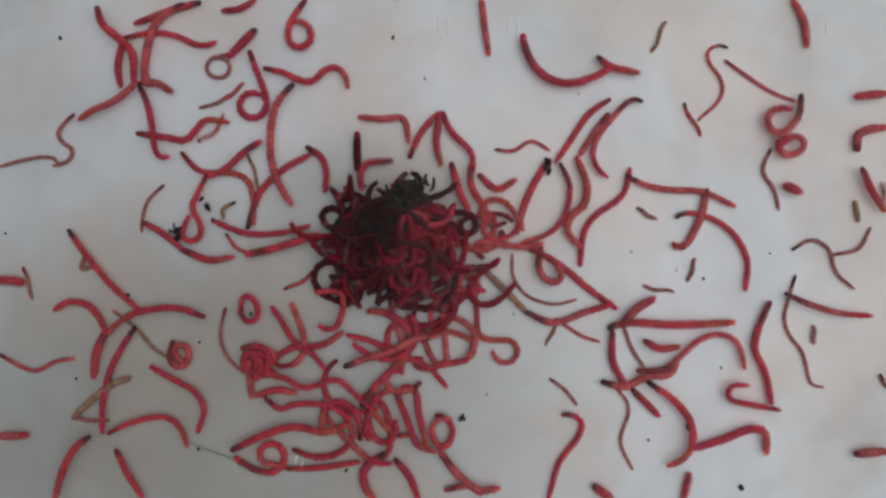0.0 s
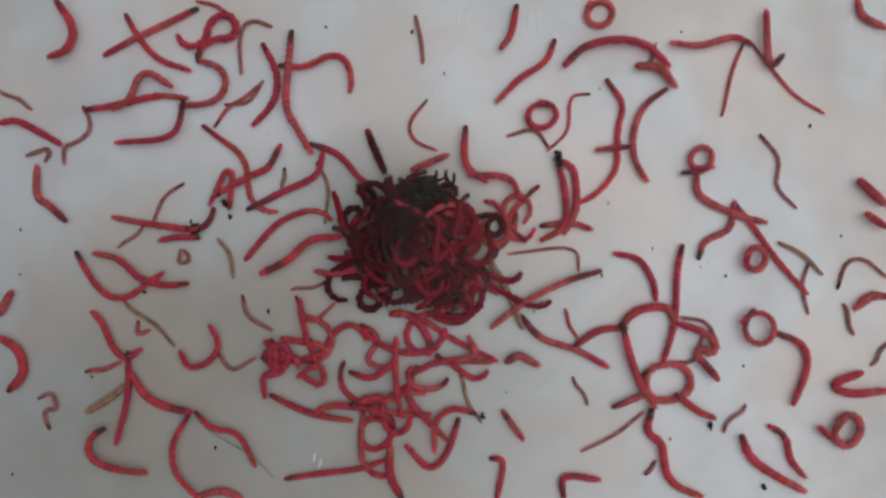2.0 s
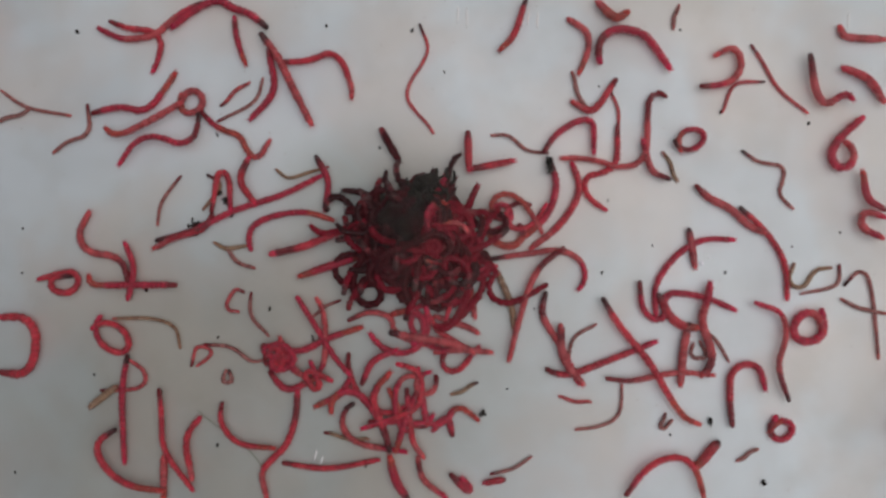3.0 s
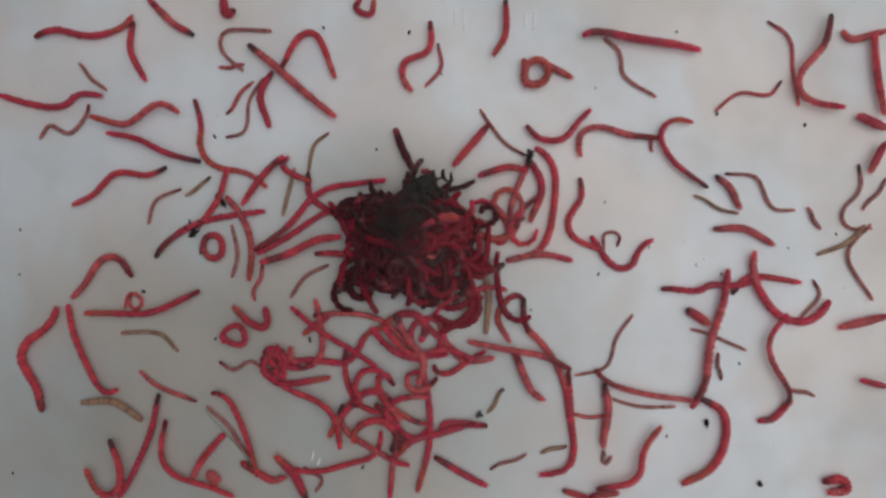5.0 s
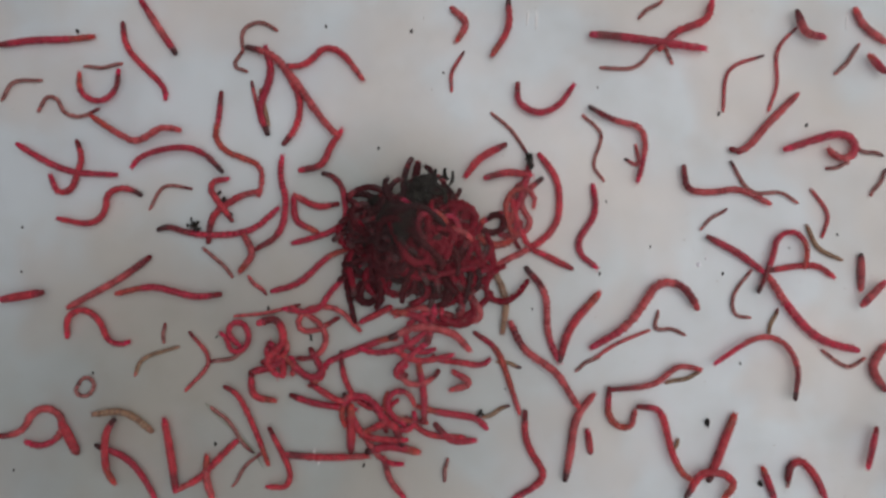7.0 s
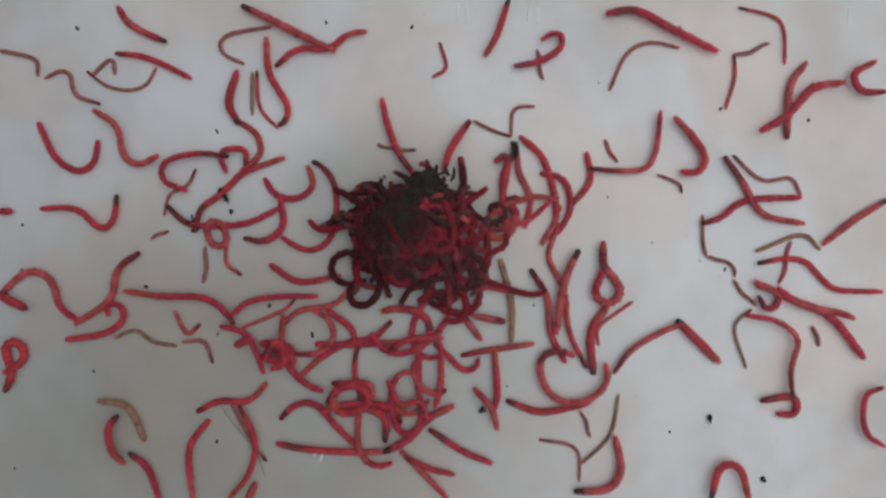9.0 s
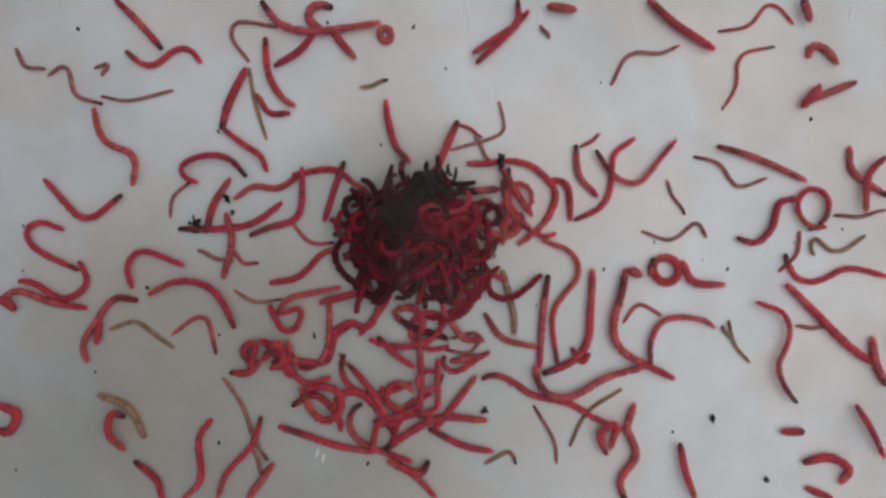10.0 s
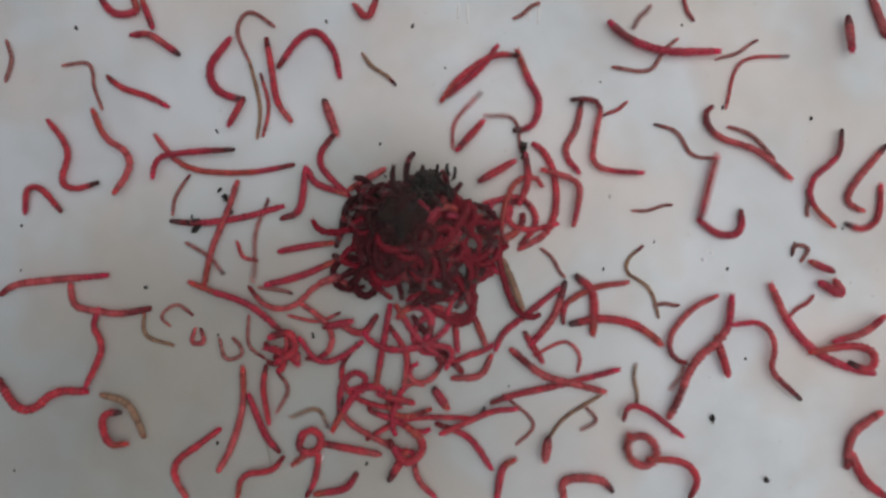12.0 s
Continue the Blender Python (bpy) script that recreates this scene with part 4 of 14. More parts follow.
    rows += [(9,-25.2,13.8,8.9,-34,-31,-40,-68,-90,-127,-146,-142), (9.5,-24.0,8.6,10.2,-113,-111,-117,-135,-158,-177,-183,-181), (10,-23.3,8.3,9.3,-147,-143,-151,-180,-195,-168,-142,-144), (10.5,-22.8,8.2,8.8,-144,-146,-145,-143,-137,-128,-123,-126), (11,-23.1,8.4,9.6,-157,-159,-156,-146,-131,-137,-162,-164), (11.5,-23.4,8.1,9.5,-127,-128,-140,-153,-168,-174,-175,-174), (12,-29.6,11.1,20.4,-169,-168,-175,-181,-185,-203,-231,-234)]
    go("r", 20.4, 20, 0.0, rows)
    rows = [(0,-25.0,13.0,8.3,-147,-148,-143,-135,-135,-146,-157,-156), (0.5,-24.2,12.5,7.7,-139,-139,-139,-138,-136,-135,-134,-135), (1,-25.4,8.2,6.7,-148,-150,-145,-136,-132,-130,-130,-131), (1.5,-24.1,9.9,11.5,-103,-103,-109,-116,-134,-144,-147,-145), (2,-24.8,10.8,10.5,-118,-116,-121,-160,-154,-151,-151,-151), (2.5,-24.8,8.6,12.6,-4,-2,-21,-51,-93,-117,-148,-157), (3,-26.1,9.4,6.8,-113,-118,-114,-94,-65,-54,-52,-56)]
    rows += [(5,-23.6,9.9,8.1,-139,-140,-135,-131,-128,-125,-123,-123), (5.5,-23.4,10.1,6.9,-100,-96,-97,-105,-126,-151,-159,-153), (6,-18.0,12.5,6.8,-7,-6,-7,-7,-8,-10,-11,-10), (6.5,-18.2,11.5,7.8,-116,-70,-23,12,37,62,117,116), (7,-15.6,12.9,8.3,13,9,18,55,72,59,56,56)]
    rows += [(9,-6.3,14.5,11.2,128,129,123,114,110,106,101,102), (9.5,-5.9,14.2,11.4,137,139,126,109,102,101,98,99), (10,-6.7,15.3,8.8,137,139,120,108,104,103,95,94), (10.5,-7.9,11.7,8.8,170,170,170,168,167,166,165,166), (11,3.9,13.0,7.8,58,61,49,33,27,19,-22,-33), (11.5,4.8,13.4,8.0,27,28,26,21,19,18,18,18), (12,3.5,14.9,5.0,48,48,48,48,48,48,48,48)]
    go("r", 12.6, 17, 0.5, rows)
    rows = [(0,-30.4,5.6,14.4,-117,-117,-114,-52,-87,-169,-282,-299), (0.5,-29.7,6.3,10.4,-284,-276,-123,-120,-117,-109,-104,-106), (1,-31.1,4.7,13.1,-419,-415,-322,-233,-188,-130,-103,-103), (1.5,-30.0,6.7,9.5,-108,-108,-108,-110,-112,-113,-113,-113), (2,-28.7,8.7,10.3,-275,-276,-276,-272,-120,-114,-114,-116), (2.5,-28.4,7.5,12.7,-308,-310,-295,-288,-285,-234,-126,-129), (3,-29.2,8.1,11.3,-280,-279,-279,-281,-423,-448,-448,-447)]
    rows += [(5,-29.7,7.2,8.5,-306,-307,-307,-303,-294,-286,-283,-286), (5.5,-30.7,6.5,8.4,-292,-292,-292,-293,-296,-301,-304,-303), (6,-27.4,7.8,5.9,-293,-286,-294,-346,-385,-392,-392,-388), (6.5,-29.9,8.8,11.2,-261,-258,-259,-274,-391,-394,-249,-248), (7,-29.4,7.3,8.0,-235,-233,-233,-234,-240,-296,-356,-347)]
    rows += [(9,-27.8,12.3,7.5,-275,-278,-196,-176,-166,-97,-63,-68), (9.5,-28.0,15.3,6.8,-97,-94,-100,-122,-136,-119,-59,-59), (10,-26.1,13.5,8.3,-38,-39,-38,-36,-30,-39,-69,-71), (10.5,-26.0,13.4,8.0,-60,-54,-90,-145,-151,-139,-119,-119), (11,-26.3,14.7,9.3,-172,-171,-178,-180,-185,-205,-250,-248), (11.5,-27.5,15.2,8.5,-169,-166,-190,-218,-240,-278,-290,-286), (12,-27.3,18.1,3.8,-119,-119,-119,-119,-119,-119,-119,-119)]
    go("r", 14.4, 19, 0.5, rows)
    rows = [(0,-20.2,9.6,13.0,73,75,69,52,42,36,27,28), (0.5,-19.0,6.0,9.3,24,25,23,21,20,19,19,20), (1,-20.1,6.0,8.7,42,45,41,31,21,16,15,17), (1.5,-20.5,7.5,12.9,30,30,30,29,28,40,66,66), (2,-19.9,9.1,13.2,27,27,27,24,23,34,77,81), (2.5,-22.1,8.0,15.1,-5,14,44,43,42,42,41,41), (3,-26.9,5.6,23.8,12,16,26,26,16,19,27,27)]
    rows += [(5,-31.1,3.7,15.9,64,43,33,23,13,9,7,7), (5.5,-30.9,3.8,15.7,20,14,11,1,-15,2,30,29), (6,-30.4,4.4,15.0,2,3,-2,-10,6,21,25,23), (6.5,-29.5,4.4,13.2,0,0,4,7,7,7,7,7), (7,-29.3,3.0,17.0,28,-19,-10,0,5,18,43,42)]
    rows += [(9,-29.3,3.7,15.7,-48,-41,-7,0,3,13,28,28), (9.5,-29.2,3.4,16.3,-20,-17,-6,-3,0,11,45,47), (10,-28.0,3.4,14.0,0,-1,0,4,10,26,39,37), (10.5,-28.4,3.4,15.7,0,0,-2,-3,3,20,35,32), (11,-28.7,3.7,15.4,18,15,2,7,14,16,16,15), (11.5,-28.5,4.5,14.8,18,19,15,5,3,8,9,8), (12,-28.5,4.1,14.8,-8,-5,4,7,10,14,17,16)]
    go("r", 23.9, 20, 0.0, rows)
    rows = [(0,-13.5,12.2,6.6,-34,-30,-43,-67,-79,-86,-99,-98), (0.5,-20.1,10.3,8.4,-76,-74,-78,-85,-89,-91,-91,-90), (1,-23.6,6.2,10.4,-84,-81,-88,-105,-122,-132,-138,-136), (1.5,-13.8,11.3,9.3,-21,-18,-39,-58,-61,-49,-7,-5), (2,-13.1,12.1,10.1,-20,-17,-24,-40,-50,-52,-37,-4), (2.5,-13.6,11.1,6.9,-39,-40,-39,-36,-33,-31,-31,-32), (3,-15.6,9.2,7.2,-62,-58,-62,-75,-91,-98,-100,-97)]
    rows += [(5,-16.4,7.5,6.8,-85,-91,-84,-61,-40,-33,-32,-36), (5.5,-14.0,6.0,8.7,-105,-108,-107,-100,-82,-67,-62,-67), (6,-12.9,6.9,5.8,-54,-49,-54,-74,-98,-108,-109,-105), (6.5,-13.6,7.5,6.4,-52,-46,-58,-82,-95,-99,-99,-97), (7,-14.8,5.1,15.4,-2,-45,-81,-86,-139,-160,-164,-167)]
    rows += [(9,-16.0,4.4,18.9,-21,-51,-82,-94,-107,-151,-202,-219), (9.5,-15.2,6.6,14.6,-99,-100,-97,-93,-94,-100,-105,-105), (10,-14.6,7.7,7.7,-110,-110,-110,-109,-108,-107,-107,-107), (10.5,-13.9,7.3,13.4,-109,-110,-107,-104,-103,-104,-104,-104), (11,-14.2,8.3,13.6,-104,-103,-111,-125,-119,-105,-101,-102), (11.5,-12.7,11.1,14.2,-39,-40,-54,-73,-111,-139,-167,-165), (12,-15.0,11.1,10.4,-125,-128,-122,-86,-51,-47,-43,-44)]
    go("r", 19.0, 20, 0.0, rows)
    rows = [(0,-34.6,3.0,6.0,-29,-28,-29,-32,-37,-40,-41,-40), (0.5,-33.5,3.7,5.5,-51,-53,-52,-47,-36,-26,-22,-25), (1,-32.4,3.9,4.1,-136,-139,-137,-130,-119,-111,-108,-111), (1.5,-32.1,3.6,9.2,-154,-151,-141,-147,-173,-197,-202,-198), (2,-34.7,2.1,4.9,-180,-181,-181,-180,-177,-171,-166,-168), (2.5,-36.8,1.8,3.0,-187,-187,-187,-187,-187,-187,-187,-187), (3,-61.4,1.8,3.0,-187,-187,-187,-187,-187,-187,-187,-187)]
    rows += [(5,-61.4,1.8,3.0,-187,-187,-187,-187,-187,-187,-187,-187), (5.5,-61.4,1.8,3.0,-187,-187,-187,-187,-187,-187,-187,-187), (6,-52.2,13.5,6.0,-276,-276,-276,-276,-276,-276,-276,-276), (6.5,-50.5,11.1,11.2,2,-47,-102,-158,-228,-280,-356,-363), (7,-49.3,10.3,11.0,-67,-74,-102,-108,-114,-170,-249,-248)]
    rows += [(9,-58.0,4.9,1.1,0,0,0,0,0,0,0,0), (9.5,-57.0,1.6,5.8,67,69,68,63,57,53,52,54), (10,-52.6,0.8,14.3,155,157,155,145,113,28,-20,-20), (10.5,-49.0,-0.4,13.2,-67,-43,21,111,132,142,160,161), (11,-48.7,5.6,14.3,159,160,158,148,160,199,272,281), (11.5,-50.2,3.4,8.9,196,195,196,203,231,322,328,326), (12,-53.4,6.8,8.8,130,129,130,141,183,258,270,267)]
    go("r", 14.4, 19, 0.2, rows)
    rows = [(0,-21.6,3.6,13.0,-28,-24,-17,-4,4,8,15,18), (0.5,-22.1,2.8,11.2,-22,-23,-10,-2,9,24,30,28), (1,-20.2,2.5,16.4,12,13,16,20,27,35,53,55), (1.5,-20.2,3.2,16.3,39,38,41,45,36,18,-6,-32), (2,-20.8,3.6,14.2,51,50,50,42,25,17,-10,-55), (2.5,-20.6,4.1,12.7,93,91,60,43,17,-1,-31,-37), (3,-21.2,4.1,14.6,114,84,32,16,9,-1,-19,-19)]
    rows += [(5,-17.1,3.9,16.3,28,28,32,36,32,19,9,11), (5.5,-17.7,4.3,16.6,29,29,29,28,28,24,12,10), (6,-17.2,7.8,12.1,-45,-44,-45,-52,-56,-43,-4,-4), (6.5,-18.8,6.5,8.8,-77,-81,-79,-71,-49,-32,-27,-32), (7,-18.7,4.5,6.1,-84,-89,-86,-71,-41,-26,-23,-28)]
    rows += [(9,-19.8,7.9,10.6,-59,-60,-23,-4,24,51,103,117), (9.5,-17.5,9.5,10.0,-31,-35,-27,18,46,93,146,234), (10,-14.8,9.7,10.8,9,11,10,3,-28,-42,-34,-34), (10.5,-13.2,7.8,6.5,-13,-15,-14,-10,-1,8,11,8), (11,-24.2,18.8,10.3,134,140,133,108,86,78,77,81), (11.5,-15.9,8.6,7.1,-15,-14,-15,-15,-18,-22,-25,-24), (12,-15.6,8.4,6.6,-63,-69,-41,-24,-19,-17,-18,-19)]
    go("r", 16.6, 20, 0.0, rows)
    rows = [(0,-18.7,1.6,9.7,12,12,14,16,17,18,19,19), (0.5,-19.0,0.2,10.9,14,13,14,16,17,18,18,18), (1,-17.8,0.5,11.6,5,2,6,24,53,38,30,31), (1.5,-18.3,-0.2,11.7,26,25,28,36,38,29,5,5), (2,-18.8,0.3,11.8,26,25,30,44,44,19,1,4), (2.5,-17.6,-0.1,10.8,14,13,14,20,28,53,74,71), (3,-16.7,1.5,12.8,13,12,14,20,24,22,14,13)]
    rows += [(5,-18.4,0.7,11.0,16,15,19,27,29,21,5,6), (5.5,-20.5,0.9,11.4,-126,-112,-24,17,73,148,180,245), (6,-18.2,1.8,8.3,59,17,11,10,11,12,13,13), (6.5,-17.3,2.1,7.4,19,19,19,18,17,17,17,17), (7,-22.0,-12.0,11.4,20,21,-57,-83,-128,-142,-57,-39)]
    rows += [(9,-21.8,-13.9,7.6,62,65,62,-39,-75,-86,-155,-159), (9.5,-21.5,-14.0,8.3,62,66,59,-68,-79,-86,-147,-161), (10,-22.1,-13.9,6.9,58,61,57,-42,-74,-90,-159,-158), (10.5,-21.7,-13.8,9.2,63,66,44,-53,-67,-162,-186,-182), (11,-21.6,-13.9,8.2,59,63,41,-49,-63,-158,-186,-182), (11.5,-21.8,-13.8,8.0,58,62,46,-55,-71,-157,-178,-174), (12,-20.7,-12.5,7.9,18,23,6,-59,-84,-135,-153,-149)]
    go("R", 12.9, 15, 0.9, rows)
    rows = [(0,-42.8,-2.0,14.3,-55,-55,-52,-51,-49,-44,-40,-41), (0.5,-43.1,-2.4,14.7,-50,-49,-45,-44,-47,-50,-51,-50), (1,-44.6,-2.1,10.6,43,8,-29,-32,-31,-31,-31,-31), (1.5,-42.0,-4.0,10.3,-41,-42,-41,-37,-35,-34,-33,-33), (2,-43.2,-3.8,15.5,-61,-61,-56,-40,1,34,39,30), (2.5,-43.6,-3.8,13.6,-12,-12,-6,3,15,19,23,24), (3,-50.5,-3.8,14.3,-182,-171,-41,12,80,183,198,195)]
    rows += [(5,-42.7,9.5,14.0,214,200,166,178,224,231,207,201), (5.5,-43.5,8.6,14.6,282,271,260,169,158,169,219,222), (6,-45.0,7.7,13.6,271,272,259,187,157,169,204,205), (6.5,-46.4,7.5,16.7,137,206,264,260,176,164,193,219), (7,-45.2,5.8,14.0,146,164,205,270,232,184,167,169)]
    rows += [(9,-47.0,4.6,14.0,265,265,235,141,135,169,184,182), (9.5,-47.4,5.2,14.4,175,247,248,198,133,145,150,150), (10,-48.0,6.0,13.1,220,220,220,180,133,132,131,132), (10.5,-48.3,5.8,13.7,369,368,295,238,170,148,116,110), (11,-47.0,8.1,12.6,124,121,123,135,181,178,154,154), (11.5,-49.1,9.7,13.0,182,172,124,82,93,133,145,141), (12,-49.5,11.4,14.1,198,199,165,74,75,112,130,127)]
    go("r", 16.8, 20, 0.2, rows)
    rows = [(0,-45.1,-7.2,9.3,38,32,1,-15,-42,-54,-64,-80), (0.5,-43.8,-10.2,15.8,-110,-108,-91,-52,-17,5,10,9), (1,-44.3,-9.6,14.7,-77,-79,-67,-39,-32,-24,-21,-20), (1.5,-43.5,-11.3,12.8,-53,-54,-49,-46,-42,-32,-10,-10), (2,-43.3,-11.4,9.8,-35,-51,-67,-68,-58,-38,32,35), (2.5,-43.1,-11.1,9.1,71,49,4,-14,-49,-65,-68,-65), (3,-44.1,-11.0,15.4,52,1,-38,-81,-187,-221,-260,-314)]
    rows += [(5,-47.0,-13.5,14.4,-80,-80,-71,-67,-65,-64,-44,38), (5.5,-46.7,-12.5,13.5,-39,-39,-59,-70,-78,-88,-72,-55), (6,-45.7,-10.0,13.9,11,4,-20,-28,-39,-50,-53,-51), (6.5,-46.7,-10.4,12.9,-18,-18,-18,-19,-19,-16,-12,-12), (7,-46.3,-10.0,13.4,93,91,32,-22,-55,-72,-19,28)]
    rows += [(9,-44.9,-10.1,12.9,8,7,10,21,40,98,177,307), (9.5,-42.1,-8.5,7.0,6,2,6,33,78,121,186,183), (10,-45.8,-11.0,2.3,80,80,80,80,80,80,80,80), (10.5,-43.8,-10.9,5.7,50,47,66,76,79,80,80,79), (11,-45.6,-12.8,3.4,84,84,84,84,84,84,84,84), (11.5,-45.9,-12.4,9.2,100,103,103,99,88,58,38,46), (12,-45.9,-13.1,11.0,66,64,65,70,101,125,73,68)]
    go("r", 15.9, 20, 0.2, rows)
    rows = [(0,-43.3,-12.9,5.9,-114,-116,-114,-108,-100,-96,-95,-96), (0.5,-43.4,-19.6,5.4,-102,-104,-103,-100,-89,-76,-69,-73), (1,-39.2,-16.8,3.4,-7,-7,-7,-7,-7,-7,-7,-7), (1.5,-34.1,-13.7,7.4,-186,-188,-188,-182,-155,-103,-49,-50), (2,-37.7,-19.0,10.0,-192,-190,-196,-203,-216,-233,-241,-239), (2.5,-39.7,-17.8,4.5,-174,-174,-174,-174,-174,-174,-174,-174), (3,-39.7,-36.5,4.5,-174,-174,-174,-174,-174,-174,-174,-174)]
    rows += [(5,-39.7,-36.5,4.5,-174,-174,-174,-174,-174,-174,-174,-174), (5.5,-39.7,-36.5,4.5,-174,-174,-174,-174,-174,-174,-174,-174), (6,-39.7,-36.5,4.5,-174,-174,-174,-174,-174,-174,-174,-174), (6.5,-40.5,-32.0,2.8,-199,-199,-199,-199,-199,-199,-199,-199), (7,-35.8,-27.1,9.5,-262,-262,-262,-261,-261,-259,-259,-259)]
    rows += [(9,-35.8,-39.0,9.5,-262,-262,-262,-261,-261,-259,-259,-259), (9.5,-35.8,-39.0,9.5,-262,-262,-262,-261,-261,-259,-259,-259), (10,-35.8,-39.0,9.5,-262,-262,-262,-261,-261,-259,-259,-259), (10.5,-27.6,-29.6,18.5,-130,-132,-144,-154,-180,-274,-346,-373), (11,-22.6,-21.4,13.1,-181,-177,-170,-173,-187,-243,-261,-255), (11.5,-17.0,-21.0,9.4,-234,-236,-232,-221,-202,-175,-162,-164), (12,-17.8,-25.4,10.8,-476,-458,-378,-323,-268,-203,-122,-108)]
    go("R", 18.6, 20, 0.2, rows)
    rows = [(0,-35.8,-7.6,14.0,-200,-201,-186,-174,-168,-158,-140,-133), (0.5,-36.9,-7.4,13.3,-156,-155,-158,-160,-178,-190,-188,-188), (1,-37.6,-5.5,14.1,-199,-201,-196,-181,-170,-156,-119,-119), (1.5,-41.2,-2.7,17.7,-180,-180,-178,-176,-197,-205,-202,-202), (2,-39.8,-2.5,13.5,-171,-174,-191,-200,-226,-220,-191,-191), (2.5,-40.0,-2.1,11.9,-193,-193,-205,-209,-186,-153,-133,-134), (3,-41.4,-4.3,12.3,-180,-180,-180,-180,-179,-179,-182,-277)]
    rows += [(5,-39.2,-7.3,15.6,-153,-154,-154,-164,-180,-182,-180,-180), (5.5,-38.6,-7.1,15.4,-232,-229,-194,-169,-138,-156,-159,-158), (6,-37.0,-5.9,15.4,-196,-195,-186,-181,-172,-167,-173,-174), (6.5,-36.3,-4.8,14.5,-227,-229,-205,-176,-168,-162,-153,-104), (7,-36.1,-5.4,14.1,-172,-172,-189,-197,-192,-175,-166,-168)]
    rows += [(9,-34.3,-6.8,15.8,-239,-227,-205,-183,-177,-186,-189,-188), (9.5,-32.6,-6.0,14.6,-258,-254,-222,-192,-179,-174,-169,-170), (10,-32.5,-5.9,14.6,-248,-246,-237,-215,-190,-176,-152,-152), (10.5,-31.2,-6.3,15.3,-179,-177,-187,-201,-202,-193,-187,-188), (11,-30.5,-6.9,16.2,-212,-208,-193,-190,-190,-195,-201,-201), (11.5,-28.0,-6.9,12.7,-223,-225,-210,-195,-190,-188,-184,-185), (12,-27.0,-7.2,14.2,-221,-223,-219,-208,-199,-197,-202,-204)]
    go("r", 17.8, 20, 0.5, rows)
    rows = [(0,-41.4,-16.1,15.0,-124,-124,-118,-112,-104,-98,-90,-89), (0.5,-42.6,-16.7,11.8,-125,-125,-126,-126,-130,-135,-136,-135), (1,-40.7,-14.0,19.2,-83,-87,-107,-110,-106,-102,-101,-101), (1.5,-41.7,-18.5,14.3,-125,-123,-96,-87,-95,-107,-110,-109), (2,-41.8,-19.1,12.1,-89,-87,-89,-95,-101,-104,-105,-104), (2.5,-42.3,-19.7,10.5,-97,-98,-96,-93,-90,-89,-89,-90), (3,-42.3,-20.8,14.3,-99,-101,-95,-90,-88,-87,-87,-87)]
    rows += [(5,-39.4,-25.8,14.7,-101,-100,-104,-111,-114,-115,-119,-124), (5.5,-39.2,-26.3,14.3,-44,-73,-108,-113,-117,-119,-120,-119), (6,-40.0,-27.6,10.3,-120,-121,-117,-112,-110,-109,-109,-110), (6.5,-40.5,-29.5,8.6,-47,-46,-16,-10,-40,-60,-63,-60), (7,-41.2,-28.7,10.9,-21,-19,-24,-38,-50,-56,-61,-60)]
    rows += [(9,-39.0,-29.9,7.1,-38,-33,-42,-58,-68,-71,-72,-70), (9.5,-38.9,-29.6,7.0,-38,-33,-42,-61,-72,-77,-77,-75), (10,-38.7,-30.3,6.0,-40,-37,-38,-42,-53,-71,-79,-75), (10.5,-38.0,-30.7,4.8,-37,-32,-35,-50,-79,-94,-97,-92), (11,-37.5,-31.9,2.0,-90,-90,-90,-90,-90,-90,-90,-90), (11.5,-11.8,-17.6,4.0,-22,-22,-22,-22,-22,-22,-22,-22), (12,-12.4,-18.4,11.1,86,88,85,63,25,-42,-148,-183)]
    go("r", 19.3, 20, 0.2, rows)
    rows = [(0,-32.5,-13.1,11.7,-103,-103,-37,51,100,192,314,313), (0.5,-31.8,-13.1,4.5,-4,-12,13,106,115,117,117,114), (1,-41.1,5.3,4.5,41,41,41,41,41,41,41,41), (1.5,-40.8,4.8,4.5,57,57,57,57,57,57,57,57), (2,-52.5,7.5,8.7,137,136,137,155,111,89,88,89), (2.5,-47.1,1.1,6.1,53,49,69,102,119,170,199,194), (3,-45.4,0.4,13.5,105,104,151,176,152,104,62,63)]
    rows += [(5,-44.9,-2.4,11.4,123,121,158,210,236,242,229,223), (5.5,-43.7,-4.5,11.3,211,211,211,213,215,217,218,217), (6,-44.4,-4.3,13.3,218,219,215,208,207,210,211,211), (6.5,-44.4,-4.2,13.0,215,215,215,214,212,212,212,212), (7,-44.0,-4.3,12.8,217,218,215,211,209,209,209,209)]
    rows += [(9,-44.2,-5.5,13.2,215,213,241,269,238,215,211,214), (9.5,-44.6,-7.8,17.3,259,262,281,231,217,223,247,285), (10,-45.4,-9.5,12.5,169,170,222,239,235,236,268,299), (10.5,-45.4,-9.4,13.5,348,190,191,203,210,233,264,261), (11,-44.3,-8.2,15.1,322,319,268,236,207,192,140,117), (11.5,-44.2,-7.6,9.8,187,189,182,170,162,156,152,153), (12,-44.9,-7.7,13.0,191,192,186,172,171,166,102,94)]
    go("r", 17.3, 20, 0.0, rows)
    rows = [(0,-31.5,-18.2,12.7,-30,-30,-27,-28,-45,-75,-109,-109), (0.5,-34.1,-15.0,11.8,-83,-35,5,70,69,67,-14,-22), (1,-33.6,-14.5,9.6,30,31,38,41,41,41,42,41), (1.5,-32.9,-13.5,10.7,110,83,53,52,61,77,84,81), (2,-31.4,-13.1,10.4,-67,-67,0,25,52,78,119,120), (2.5,-40.5,2.6,11.6,78,78,58,46,117,213,216,215), (3,-41.3,-2.5,7.7,79,76,77,83,96,109,114,110)]
